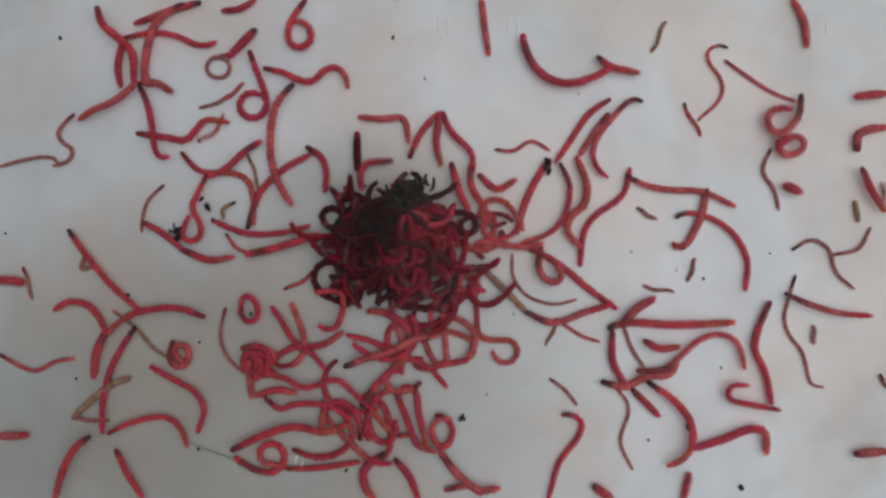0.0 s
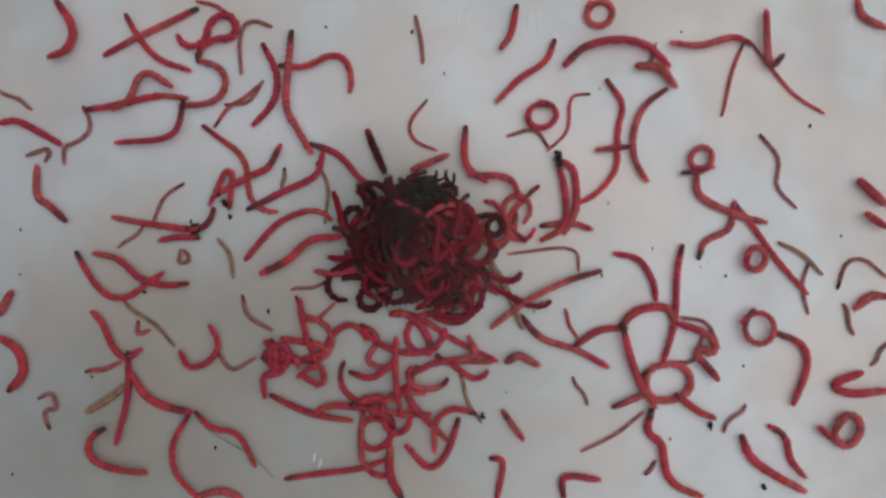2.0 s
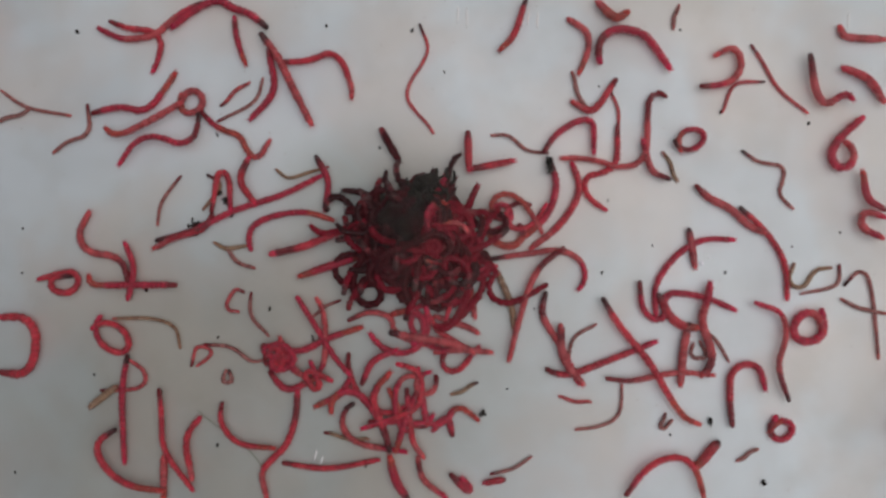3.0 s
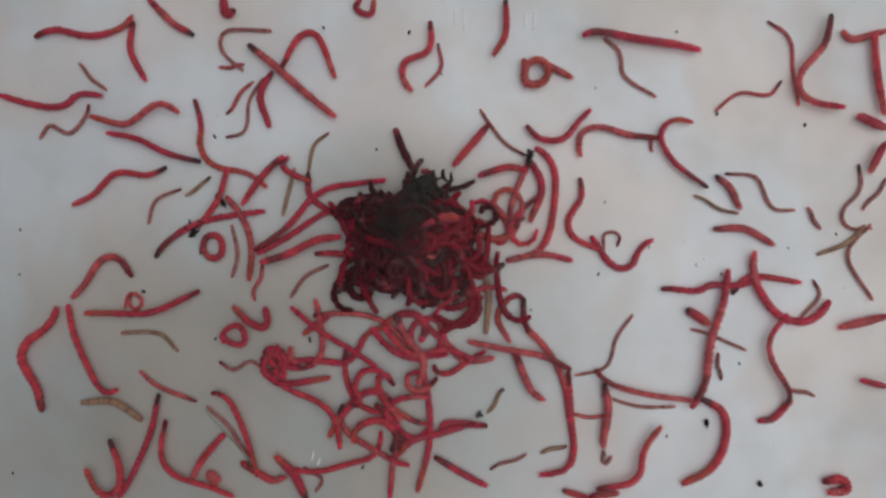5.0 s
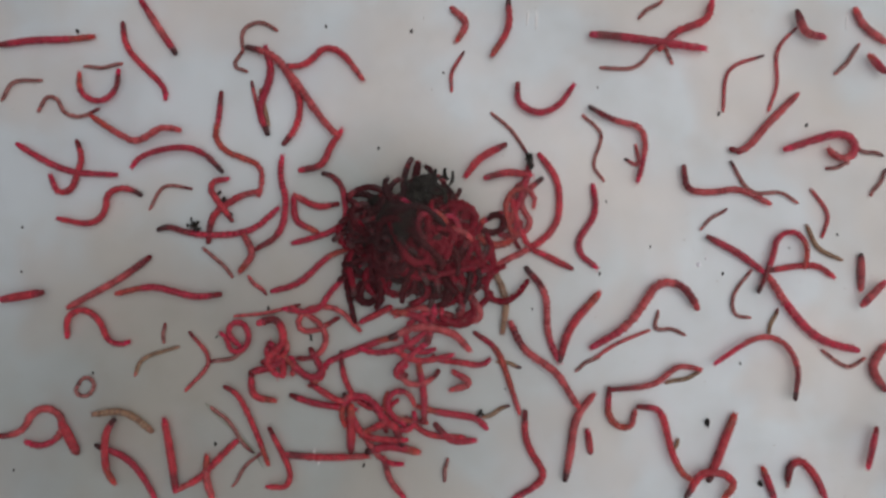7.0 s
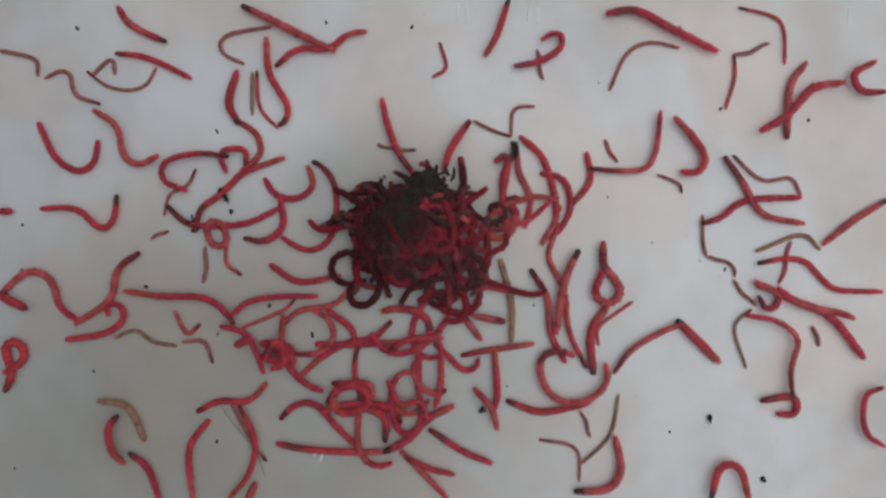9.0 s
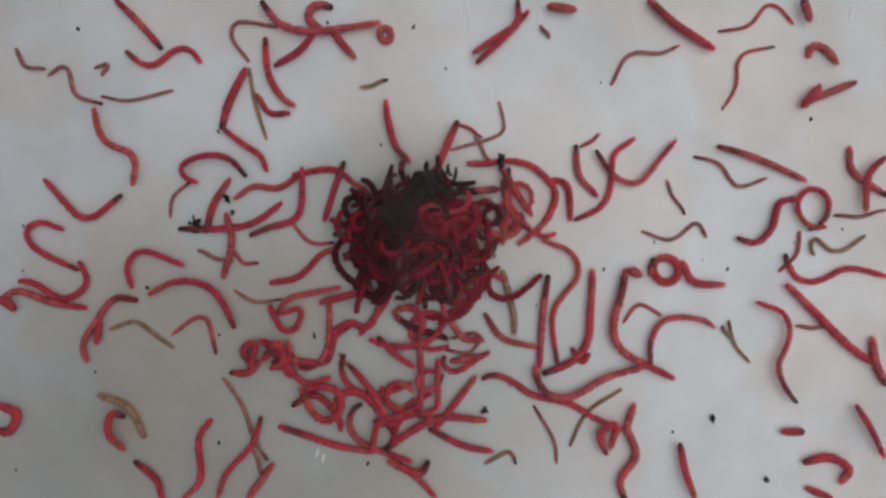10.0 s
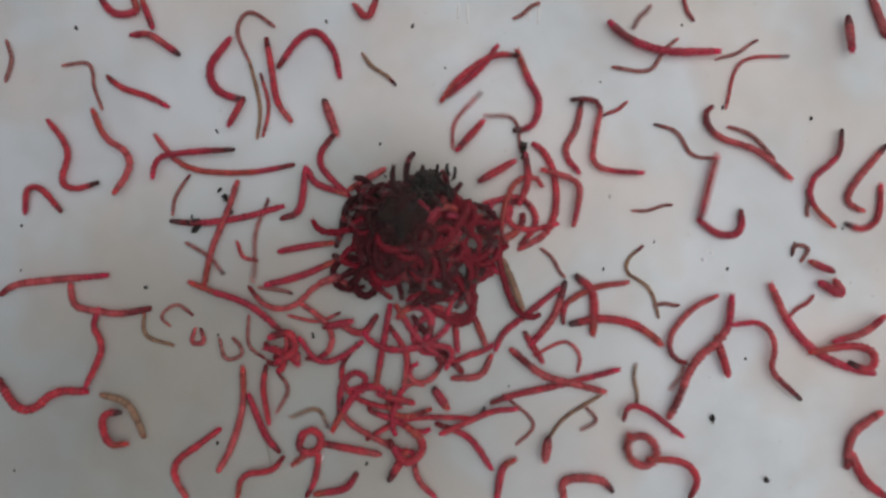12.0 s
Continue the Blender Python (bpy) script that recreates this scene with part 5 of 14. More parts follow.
    rows += [(5,-27.3,-10.9,9.5,-74,-27,-10,91,120,198,226,298), (5.5,-25.7,-8.7,14.2,-123,-108,-84,20,58,127,199,244), (6,-27.9,-11.6,9.6,339,352,354,284,185,165,113,-27), (6.5,-27.3,-11.6,10.7,435,449,365,325,235,197,135,70), (7,-27.1,-11.4,13.4,505,489,397,305,261,204,100,149)]
    rows += [(9,-25.8,-12.6,9.0,348,351,338,309,296,293,289,290), (9.5,-33.9,-11.8,13.3,373,375,372,351,330,179,173,175), (10,-39.3,-1.7,11.5,466,468,435,395,348,338,337,339), (10.5,-42.3,-5.7,5.9,424,427,427,422,408,388,379,385), (11,-62.7,-5.7,5.9,424,427,427,422,408,387,379,385), (11.5,-62.7,-5.7,5.9,424,427,427,422,408,387,379,385), (12,-62.7,-5.7,5.9,424,427,427,422,408,387,379,385)]
    go("r", 14.2, 19, 0.5, rows)
    rows = [(0,-35.9,-22.4,13.2,28,28,17,13,1,-38,-65,-78), (0.5,-35.7,-22.2,11.3,11,13,-6,-26,-26,-13,-7,-8), (1,-31.7,-24.3,11.0,-7,-7,-7,-4,-1,-9,-35,-37), (1.5,-29.9,-23.3,12.9,-8,-6,-14,-35,-47,-55,-61,-60), (2,-28.1,-24.0,11.3,-47,-48,-23,-3,-34,-61,-66,-63), (2.5,-28.2,-22.3,10.8,-32,-32,-32,-34,-37,-49,-62,-61), (3,-26.9,-24.1,11.1,-104,-94,-63,-49,-24,-8,-4,-7)]
    rows += [(5,-26.4,-23.2,13.0,11,-38,-61,-66,-70,-73,-74,-73), (5.5,-26.5,-23.5,12.4,-48,-46,-51,-62,-66,-58,-52,-53), (6,-25.8,-23.0,12.4,-29,-27,-56,-74,-75,-66,-62,-63), (6.5,-25.6,-22.6,12.9,-1,-29,-62,-66,-67,-70,-71,-70), (7,-25.2,-22.7,12.3,-13,-43,-62,-65,-66,-69,-70,-69)]
    rows += [(9,-25.8,-27.1,13.7,-62,-59,-68,-89,-104,-116,-133,-131), (9.5,-27.2,-28.7,10.3,-115,-113,-124,-128,-130,-131,-131,-130), (10,-27.0,-27.5,12.3,-105,-103,-117,-133,-136,-126,-107,-108), (10.5,-24.8,-26.2,14.0,-46,-43,-53,-82,-110,-140,-148,-145), (11,-23.4,-27.2,11.4,-53,-47,-59,-80,-89,-93,-93,-91), (11.5,-23.5,-29.8,7.1,-142,-146,-145,-137,-119,-102,-97,-102), (12,-24.6,-29.8,9.1,-125,-125,-161,-175,-170,-129,-96,-102)]
    go("r", 14.1, 19, 0.5, rows)
    rows = [(0,-47.0,-27.6,9.5,-143,-142,-127,-118,-112,-106,-104,-105), (0.5,-45.2,-25.8,8.0,-170,-174,-158,-136,-130,-138,-150,-150), (1,-45.9,-25.1,9.6,-202,-203,-136,-110,-70,-25,6,5), (1.5,-44.7,-26.8,11.1,-207,-187,-92,-83,-59,-51,-50,-50), (2,-43.8,-26.8,12.4,-163,-135,-91,-40,-20,-10,-5,-7), (2.5,-43.1,-27.7,17.0,-213,-163,-116,-75,-24,-6,-3,-5), (3,-42.6,-28.4,14.8,-148,-144,-75,-53,-37,-19,-7,-8)]
    rows += [(5,-43.7,-29.3,13.0,-69,-69,-75,-91,-138,-209,-246,-243), (5.5,-44.0,-28.2,12.7,-52,-50,-69,-113,-169,-197,-212,-210), (6,-44.9,-26.8,11.1,-152,-120,-96,-92,-93,-93,-60,-19), (6.5,-44.7,-26.2,9.4,-178,-135,-94,-89,-85,-76,-65,-68), (7,-44.0,-26.5,8.9,-125,-121,-97,-91,-88,-83,-59,-55)]
    rows += [(9,-43.5,-25.3,7.0,-131,-131,-97,-85,-78,-64,-39,-42), (9.5,-43.4,-25.0,6.9,-148,-151,-99,-78,-72,-62,-33,-33), (10,-43.6,-23.6,6.9,-200,-198,-112,-98,-82,-49,-38,-43), (10.5,-43.5,-23.6,7.6,-184,-186,-104,-81,-62,-32,-24,-28), (11,-43.6,-24.0,6.8,-172,-172,-81,-68,-58,-25,-1,-6), (11.5,-43.6,-23.7,6.4,-161,-166,-134,-87,-72,-42,-15,-19), (12,-43.8,-23.7,8.1,-175,-180,-116,-82,-73,-48,9,5)]
    go("r", 17.1, 20, 0.9, rows)
    rows = [(0,-39.1,-28.9,6.9,-63,-64,-64,-62,-59,-57,-57,-58), (0.5,-38.0,-28.2,7.7,-78,-76,-77,-83,-92,-97,-98,-96), (1,-37.7,-27.3,10.3,-84,-82,-87,-93,-97,-98,-98,-97), (1.5,-36.2,-27.1,13.4,-112,-114,-113,-104,-58,-42,-38,-39), (2,-34.5,-26.7,12.4,-120,-122,-116,-96,-79,-59,-45,-47), (2.5,-34.8,-26.1,14.0,-72,-73,-69,-64,-62,-64,-64,-64), (3,-36.2,-25.2,14.7,-84,-84,-89,-88,-66,-54,-51,-54)]
    rows += [(5,-33.8,-28.4,16.2,-100,-102,-86,-47,-19,-15,-22,-22), (5.5,-35.1,-27.4,10.4,-74,-72,-76,-82,-86,-88,-88,-87), (6,-33.8,-27.4,10.6,-12,-11,-58,-76,-78,-78,-80,-79), (6.5,-34.4,-29.4,6.7,-56,-55,-55,-56,-59,-63,-67,-65), (7,-21.1,-28.1,10.9,-63,-62,-62,-64,-73,-110,-183,-183)]
    rows += [(9,-21.1,-39.6,10.9,-63,-62,-62,-64,-73,-108,-184,-181), (9.5,-21.1,-39.6,10.9,-63,-62,-62,-64,-73,-108,-184,-181), (10,-18.6,-16.8,7.4,-46,-50,-50,-43,-21,13,24,17), (10.5,-20.2,-17.7,6.1,-65,-69,-69,-60,-26,11,18,11), (11,-20.1,-17.3,9.1,-86,-87,-86,-82,-71,-31,23,21), (11.5,-21.1,-16.4,3.3,-63,-63,-63,-63,-63,-63,-63,-63), (12,-23.5,-19.2,7.5,-98,-101,-95,-86,-81,-79,-79,-80)]
    go("r", 16.2, 20, 0.5, rows)
    rows = [(0,-55.0,-3.2,2.7,1,1,1,-1,-5,-11,-14,-12), (0.5,-53.7,-13.3,6.2,-15,-18,-16,-7,7,16,18,15), (1,-57.5,-9.1,3.8,51,45,48,66,113,132,134,129), (1.5,-57.3,-10.4,7.2,81,79,79,80,84,98,130,126), (2,-56.2,-14.4,8.8,48,44,64,96,111,129,152,149), (2.5,-55.4,-11.0,11.2,-30,-27,18,38,94,124,192,192), (3,-55.6,-12.3,14.7,-9,-5,54,82,93,132,181,182)]
    rows += [(5,-53.6,-13.8,15.9,101,103,124,115,64,29,49,77), (5.5,-51.7,-14.1,19.7,-84,-85,-2,69,107,170,251,281), (6,-41.7,-23.0,15.7,103,103,68,30,-41,-115,-177,-212), (6.5,-41.2,-13.6,3.3,64,64,64,64,64,64,64,64), (7,-49.3,-24.8,4.2,117,117,117,117,117,117,117,117)]
    rows += [(9,-56.9,-15.0,13.2,59,72,115,97,-12,-84,-144,-158), (9.5,-56.3,-24.1,5.4,-3,-11,-1,46,77,84,84,80), (10,-57.5,-22.5,6.4,-27,-4,53,63,91,153,161,156), (10.5,-52.5,-28.1,14.8,-17,-20,31,106,167,261,325,346), (11,-56.1,-18.9,6.6,39,37,40,47,54,56,57,55), (11.5,-54.6,-18.3,9.4,47,51,34,-3,-15,-17,-22,-21), (12,-53.6,-19.5,14.4,-60,-62,-47,9,48,21,-3,-2)]
    go("R", 19.8, 20, 0.0, rows)
    rows = [(0,-54.7,-23.9,3.4,3,3,3,3,3,3,3,3), (0.5,-56.5,-20.0,3.3,67,62,65,78,102,115,118,114), (1,-50.4,-22.8,14.0,-56,-57,-23,5,58,127,183,250), (1.5,-49.9,-31.1,4.4,81,90,74,12,-8,-13,-13,-9), (2,-57.7,-6.6,2.9,63,63,63,63,63,63,63,63), (2.5,-45.5,-12.0,3.9,128,131,130,119,-20,-25,-25,-23), (3,-62.0,-12.0,3.9,128,131,130,122,-20,-25,-25,-22)]
    rows += [(5,-62.0,-12.0,3.9,128,131,130,122,-20,-25,-25,-22), (5.5,-53.1,-19.1,9.4,63,66,64,54,36,26,24,27), (6,-51.4,-20.6,16.5,21,20,23,39,87,90,56,48), (6.5,-53.8,-22.6,16.4,43,43,68,80,30,-2,-5,-4), (7,-53.5,-23.6,17.9,-4,19,70,10,-52,-122,-165,-213)]
    rows += [(9,-53.4,-5.5,15.2,46,47,35,-10,-54,-82,-44,-30), (9.5,-52.4,-6.0,14.0,94,81,26,-43,-65,-43,-20,-19), (10,-53.5,-6.6,12.3,45,42,-10,-23,-20,-11,-8,-9), (10.5,-51.9,-4.9,13.5,3,4,4,2,-2,-4,-4,-3), (11,-52.1,-4.9,15.0,69,27,5,2,0,-2,-2,-1), (11.5,-51.7,-4.5,14.3,28,26,16,12,6,-3,-6,-4), (12,-51.6,-4.2,14.5,51,22,6,6,5,5,5,5)]
    go("r", 17.9, 20, 0.0, rows)
    rows = [(0,-23.3,-6.8,10.7,-105,-90,-35,61,106,143,255,261), (0.5,-23.0,-7.5,6.5,137,141,123,105,97,85,42,40), (1,-1.6,2.4,6.5,136,141,123,105,97,86,41,43), (1.5,4.7,12.0,4.5,180,180,180,180,180,180,180,180), (2,-8.7,-2.3,4.5,180,180,180,180,180,180,180,180), (2.5,-2.1,2.8,4.5,180,180,180,180,180,180,180,180), (3,-3.5,-0.4,4.5,180,180,180,180,180,180,180,180)]
    rows += [(5,-19.5,10.9,5.3,232,229,301,326,331,337,340,339), (5.5,-32.5,16.7,6.0,299,295,298,307,323,332,335,331), (6,-31.0,17.8,5.4,310,308,308,310,316,331,345,340), (6.5,-30.2,16.7,9.3,293,296,285,267,259,258,253,254), (7,-45.5,21.5,10.9,265,267,238,211,166,138,94,86)]
    rows += [(9,-45.5,39.6,10.9,264,267,237,211,164,138,92,88), (9.5,-45.5,39.6,10.9,264,267,237,211,164,138,92,88), (10,-45.5,39.6,10.9,264,267,237,211,164,138,92,88), (10.5,-45.5,39.6,10.9,264,267,237,211,164,138,92,88), (11,-45.5,39.6,10.9,264,267,237,211,164,138,92,88), (11.5,-38.7,31.1,4.6,160,163,158,145,136,133,132,134), (12,-39.0,31.0,3.8,111,111,111,111,111,111,111,111)]
    go("r", 10.9, 15, 0.5, rows)
    rows = [(0,-22.1,-13.4,13.9,23,2,-62,-124,-189,-259,-357,-394), (0.5,-21.6,-12.9,15.0,37,21,-69,-139,-205,-315,-351,-362), (1,-21.7,-14.3,11.0,72,57,12,-81,-83,-60,-57,-59), (1.5,-22.2,-13.3,11.8,53,54,-24,-83,-145,-227,-320,-309), (2,-22.0,-14.6,12.6,64,42,-20,-104,-129,-185,-80,-81), (2.5,-21.5,-13.8,15.1,53,45,-43,-112,-182,-278,-331,-365), (3,-21.5,-13.8,12.2,60,58,-25,-59,-141,-180,-305,-306)]
    rows += [(5,-22.0,-14.3,12.9,63,35,-56,-109,-163,-257,-314,-312), (5.5,-22.3,-14.7,13.6,78,77,29,-45,-88,-144,-231,-256), (6,-22.6,-15.2,11.4,67,70,52,-49,-126,-134,-40,-34), (6.5,-21.6,-15.7,12.9,83,27,-64,-107,-184,-13,-12,-13), (7,-22.9,-15.3,4.4,16,15,15,16,19,24,30,28)]
    rows += [(9,-26.3,-12.3,1.7,27,27,27,27,27,27,27,27), (9.5,-27.4,-12.9,7.3,-58,-61,-54,6,47,145,150,148), (10,-25.7,-13.7,6.6,120,121,53,25,-91,-106,-107,-105), (10.5,-26.2,-16.0,10.1,-78,-77,-80,-90,-92,-70,-60,-62), (11,-25.6,-18.0,6.6,-43,-37,-40,-62,-106,-122,-124,-119), (11.5,-12.2,-12.5,3.0,7,7,7,7,7,7,7,7), (12,-13.9,-9.9,3.4,12,12,12,12,12,12,12,12)]
    go("R", 15.1, 18, 0.5, rows)
    rows = [(0,-16.7,-10.9,11.1,-50,-52,-63,-57,-35,-33,-50,-53), (0.5,-16.7,-12.0,13.2,-30,-62,-77,-63,-46,-50,-64,-64), (1,-17.2,-11.0,11.8,-52,-51,-54,-61,-63,-56,-52,-53), (1.5,-16.5,-11.3,13.1,-55,-55,-55,-57,-57,-54,-45,-44), (2,-17.9,-10.1,8.5,-81,-82,-81,-78,-73,-68,-66,-67), (2.5,-17.1,-11.6,12.5,-78,-79,-76,-66,-58,-54,-44,-44), (3,-15.9,-11.2,12.6,-57,-57,-58,-59,-60,-56,-48,-49)]
    rows += [(5,-14.1,-11.2,13.7,-40,-40,-39,-33,-29,-32,-34,-34), (5.5,-15.2,-13.4,11.1,-5,-2,-12,-37,-33,3,16,13), (6,-20.4,-10.1,10.1,-1,-1,-1,-4,-7,-9,-9,-8), (6.5,-17.0,-6.1,7.4,29,29,29,30,31,32,33,32), (7,-15.0,-5.3,14.2,-7,-10,11,61,50,40,39,40)]
    rows += [(9,-22.5,-6.8,12.0,43,41,16,8,5,1,-1,0), (9.5,-23.9,-6.4,9.2,23,26,21,10,2,-2,-2,-1), (10,-20.7,-9.2,10.3,-61,-64,-61,0,64,77,203,201), (10.5,-19.5,-10.7,9.1,81,86,77,58,46,42,42,44), (11,-21.8,-10.0,2.7,124,124,124,124,124,124,124,124), (11.5,-18.7,-12.3,2.9,130,130,130,130,130,130,130,130), (12,-15.1,-13.7,10.6,218,220,212,199,177,134,121,125)]
    go("r", 14.2, 19, 0.5, rows)
    rows = [(0,-11.7,-6.7,10.3,3,8,-18,-91,-102,-110,-168,-219), (0.5,-11.4,-9.3,14.9,-38,-76,-93,-138,-169,-174,-180,-181), (1,-10.9,-9.4,11.2,-90,-88,-91,-101,-114,-119,-124,-123), (1.5,-11.5,-6.1,10.8,56,57,56,-28,-100,-118,-139,-137), (2,-5.9,-16.2,10.4,-90,-91,-91,-89,-86,-81,-78,-80), (2.5,-6.8,-20.6,12.7,-100,-100,-98,-89,-89,-98,-100,-100), (3,-5.3,-19.5,15.8,-8,-22,-84,-101,-155,-160,-162,-162)]
    rows += [(5,-1.7,-12.6,13.9,-47,-51,-42,-1,19,-3,-25,-24), (5.5,-6.8,-10.4,8.7,-4,-3,-3,-6,-11,-17,-19,-17), (6,-6.5,-11.1,9.0,-15,-16,-15,-11,-4,1,2,1), (6.5,-5.1,-12.5,6.7,38,41,40,34,18,0,-7,-2), (7,-2.3,-13.9,7.9,-28,-34,-25,-5,8,13,13,11)]
    rows += [(9,-0.3,-16.7,8.3,75,72,80,87,90,91,91,90), (9.5,-0.3,-17.2,5.2,90,90,90,90,90,90,90,90), (10,-0.9,-17.7,5.9,90,90,90,90,90,90,90,90), (10.5,3.1,-18.2,3.7,6,6,6,6,6,6,6,6), (11,2.7,-19.3,7.5,12,13,12,9,3,-1,-2,0), (11.5,3.0,-21.0,8.3,14,15,15,13,10,6,4,5), (12,4.5,-22.3,10.6,24,25,25,24,22,16,2,4)]
    go("r", 15.9, 20, 0.9, rows)
    rows = [(0,-15.5,-11.9,10.5,34,36,25,3,-1,18,36,34), (0.5,-16.9,-9.6,6.1,32,28,34,48,61,66,67,65), (1,-15.4,-11.0,11.0,11,9,13,24,25,7,-18,-17), (1.5,-14.0,-12.0,10.8,5,7,5,-7,-23,18,51,48), (2,-14.6,-11.6,12.6,18,15,20,69,51,21,-36,-75), (2.5,-13.0,-12.7,15.0,4,5,31,31,-43,-25,58,56), (3,-16.0,-11.8,11.1,-2,-2,18,31,23,18,18,18)]
    rows += [(5,-12.9,-12.9,15.9,7,6,-9,-6,51,67,21,10), (5.5,-7.9,-14.0,11.5,-81,-84,-68,-22,5,29,35,32), (6,-11.7,-12.1,12.0,17,15,20,42,58,12,-11,-8), (6.5,-12.4,-11.9,9.0,5,6,6,3,-2,-5,-6,-5), (7,-10.5,-12.8,9.6,22,22,22,22,23,22,14,-6)]
    rows += [(9,-10.7,-12.6,12.0,0,-1,0,1,3,4,4,4), (9.5,-9.8,-11.3,10.0,9,12,-10,-28,-39,-55,-68,-65), (10,-11.3,-9.7,8.6,36,39,18,-31,1,63,69,65), (10.5,-12.3,-11.6,5.8,58,56,56,58,64,77,86,82), (11,-18.0,-4.6,7.4,-34,-39,-35,-19,4,15,17,13), (11.5,-18.4,-3.4,6.6,10,7,7,10,18,40,61,55), (12,-18.6,-3.3,10.3,13,12,14,18,22,24,24,23)]
    go("r", 16.0, 20, 0.0, rows)
    rows = [(0,-13.6,-17.0,15.9,-13,-16,-36,20,19,-41,-43,-46), (0.5,-14.1,-15.5,13.3,4,7,52,49,-26,-32,-26,-26), (1,-12.7,-14.4,13.8,8,5,17,34,37,28,14,15), (1.5,-16.6,-16.7,13.5,-13,-14,7,27,115,145,166,168), (2,-16.9,-15.9,8.5,-28,-30,-27,81,114,189,220,216), (2.5,-18.3,-17.0,7.2,203,206,206,202,136,72,69,74), (3,-16.8,-16.5,10.3,155,153,158,295,311,472,472,472)]
    rows += [(5,-16.6,-20.3,14.1,99,97,113,140,155,161,149,145), (5.5,-15.7,-22.2,13.2,105,100,109,168,195,176,136,136), (6,-14.3,-22.0,11.9,121,117,136,176,183,154,110,113), (6.5,-10.8,-26.3,9.9,95,93,113,139,137,128,126,127), (7,-8.8,-23.9,9.5,181,182,175,173,158,124,111,115)]
    rows += [(9,-4.6,-20.1,8.2,106,102,155,212,169,116,111,115), (9.5,-4.5,-20.8,9.5,36,33,37,99,149,239,248,245), (10,-7.3,-23.0,9.5,80,83,78,41,8,25,27,27), (10.5,-11.1,-22.5,6.9,111,116,97,84,80,79,79,80), (11,-11.7,-22.2,8.1,62,58,60,71,94,109,113,108), (11.5,-10.9,-21.4,8.2,15,11,62,102,118,239,245,242), (12,-6.3,-19.7,4.6,166,166,166,166,166,166,166,166)]
    go("r", 15.9, 20, 0.9, rows)
    rows = [(0,-19.6,-17.9,5.1,17,19,18,13,2,-10,-14,-11), (0.5,-22.5,-18.9,13.5,-42,-43,-30,-5,78,95,110,110), (1,-19.3,-18.7,9.4,-47,-49,-38,-23,-19,-23,-43,-48), (1.5,-20.4,-16.5,7.2,-66,-71,-69,-41,49,58,59,55), (2,-18.0,-11.7,6.2,-9,-9,-8,-9,-10,-13,-27,-30), (2.5,-34.1,-25.5,6.8,-128,-130,-129,-124,-111,-97,-91,-95), (3,-33.5,-25.9,8.9,-125,-131,-118,-94,-82,-79,-78,-81)]
    rows += [(5,-30.9,-26.8,7.0,-131,-132,-132,-130,-126,-120,-117,-119), (5.5,-31.8,-26.5,7.0,-149,-150,-150,-149,-146,-138,-131,-134), (6,-31.6,-26.7,8.0,-159,-162,-160,-152,-138,-129,-127,-130), (6.5,-32.7,-26.5,9.2,-157,-157,-155,-154,-153,-151,-150,-150), (7,-30.9,-28.8,10.8,-135,-135,-135,-133,-134,-147,-155,-154)]
    rows += [(9,-33.0,-27.7,11.2,-129,-132,-125,-101,-85,-85,-82,-83), (9.5,-32.8,-28.0,11.0,-118,-121,-114,-82,-68,-111,-125,-122), (10,-32.5,-27.9,11.9,-129,-130,-97,-82,-82,-102,-139,-137), (10.5,-33.2,-28.1,11.9,-118,-115,-127,-144,-145,-129,-92,-93), (11,-33.1,-27.9,12.5,-138,-138,-141,-151,-146,-111,-83,-87), (11.5,-33.4,-27.5,13.0,-142,-143,-141,-147,-131,-91,-80,-84), (12,-33.5,-27.9,12.6,-143,-143,-144,-147,-130,-80,-58,-56)]
    go("r", 13.5, 18, 0.0, rows)
    rows = [(0,-23.0,-16.1,4.5,-85,-85,-85,-85,-85,-85,-85,-85), (0.5,-23.0,-36.6,4.5,-85,-85,-85,-85,-85,-85,-85,-85), (1,-23.0,-36.6,4.5,-85,-85,-85,-85,-85,-85,-85,-85), (1.5,-23.0,-36.6,4.5,-85,-85,-85,-85,-85,-85,-85,-85), (2,-29.4,-31.7,5.9,-200,-204,-200,-187,-171,-163,-162,-165), (2.5,-37.8,-26.5,7.7,-41,-39,-40,-43,-49,-54,-55,-54), (3,-37.0,-29.9,5.4,-90,-90,-90,-90,-90,-90,-90,-90)]
    rows += [(5,-30.1,-29.8,2.7,-214,-216,-216,-211,-59,-54,-54,-55), (5.5,-30.4,-30.8,3.6,-235,-240,-239,-226,-177,-149,-145,-151), (6,-30.6,-31.7,3.7,-299,-308,-215,-182,-178,-177,-178,-179), (6.5,-30.3,-28.6,4.8,-281,-285,-281,-267,-249,-240,-239,-242), (7,-30.9,-30.1,5.5,-252,-249,-252,-260,-268,-271,-272,-270)]
    rows += [(9,-25.3,-32.3,1.8,-294,-294,-294,-294,-294,-294,-294,-294), (9.5,-24.6,-31.3,3.9,-305,-305,-305,-305,-305,-305,-305,-305), (10,-24.4,-30.8,5.2,-305,-305,-305,-305,-305,-305,-305,-305), (10.5,-24.4,-30.8,5.3,-321,-321,-321,-321,-321,-321,-321,-321), (11,-28.2,-26.8,9.3,-255,-252,-254,-263,-277,-286,-288,-285), (11.5,-27.6,-23.1,15.4,-265,-263,-271,-287,-292,-286,-286,-286), (12,-27.4,-22.7,14.5,-300,-300,-291,-287,-282,-273,-268,-269)]
    go("r", 15.5, 20, 0.0, rows)
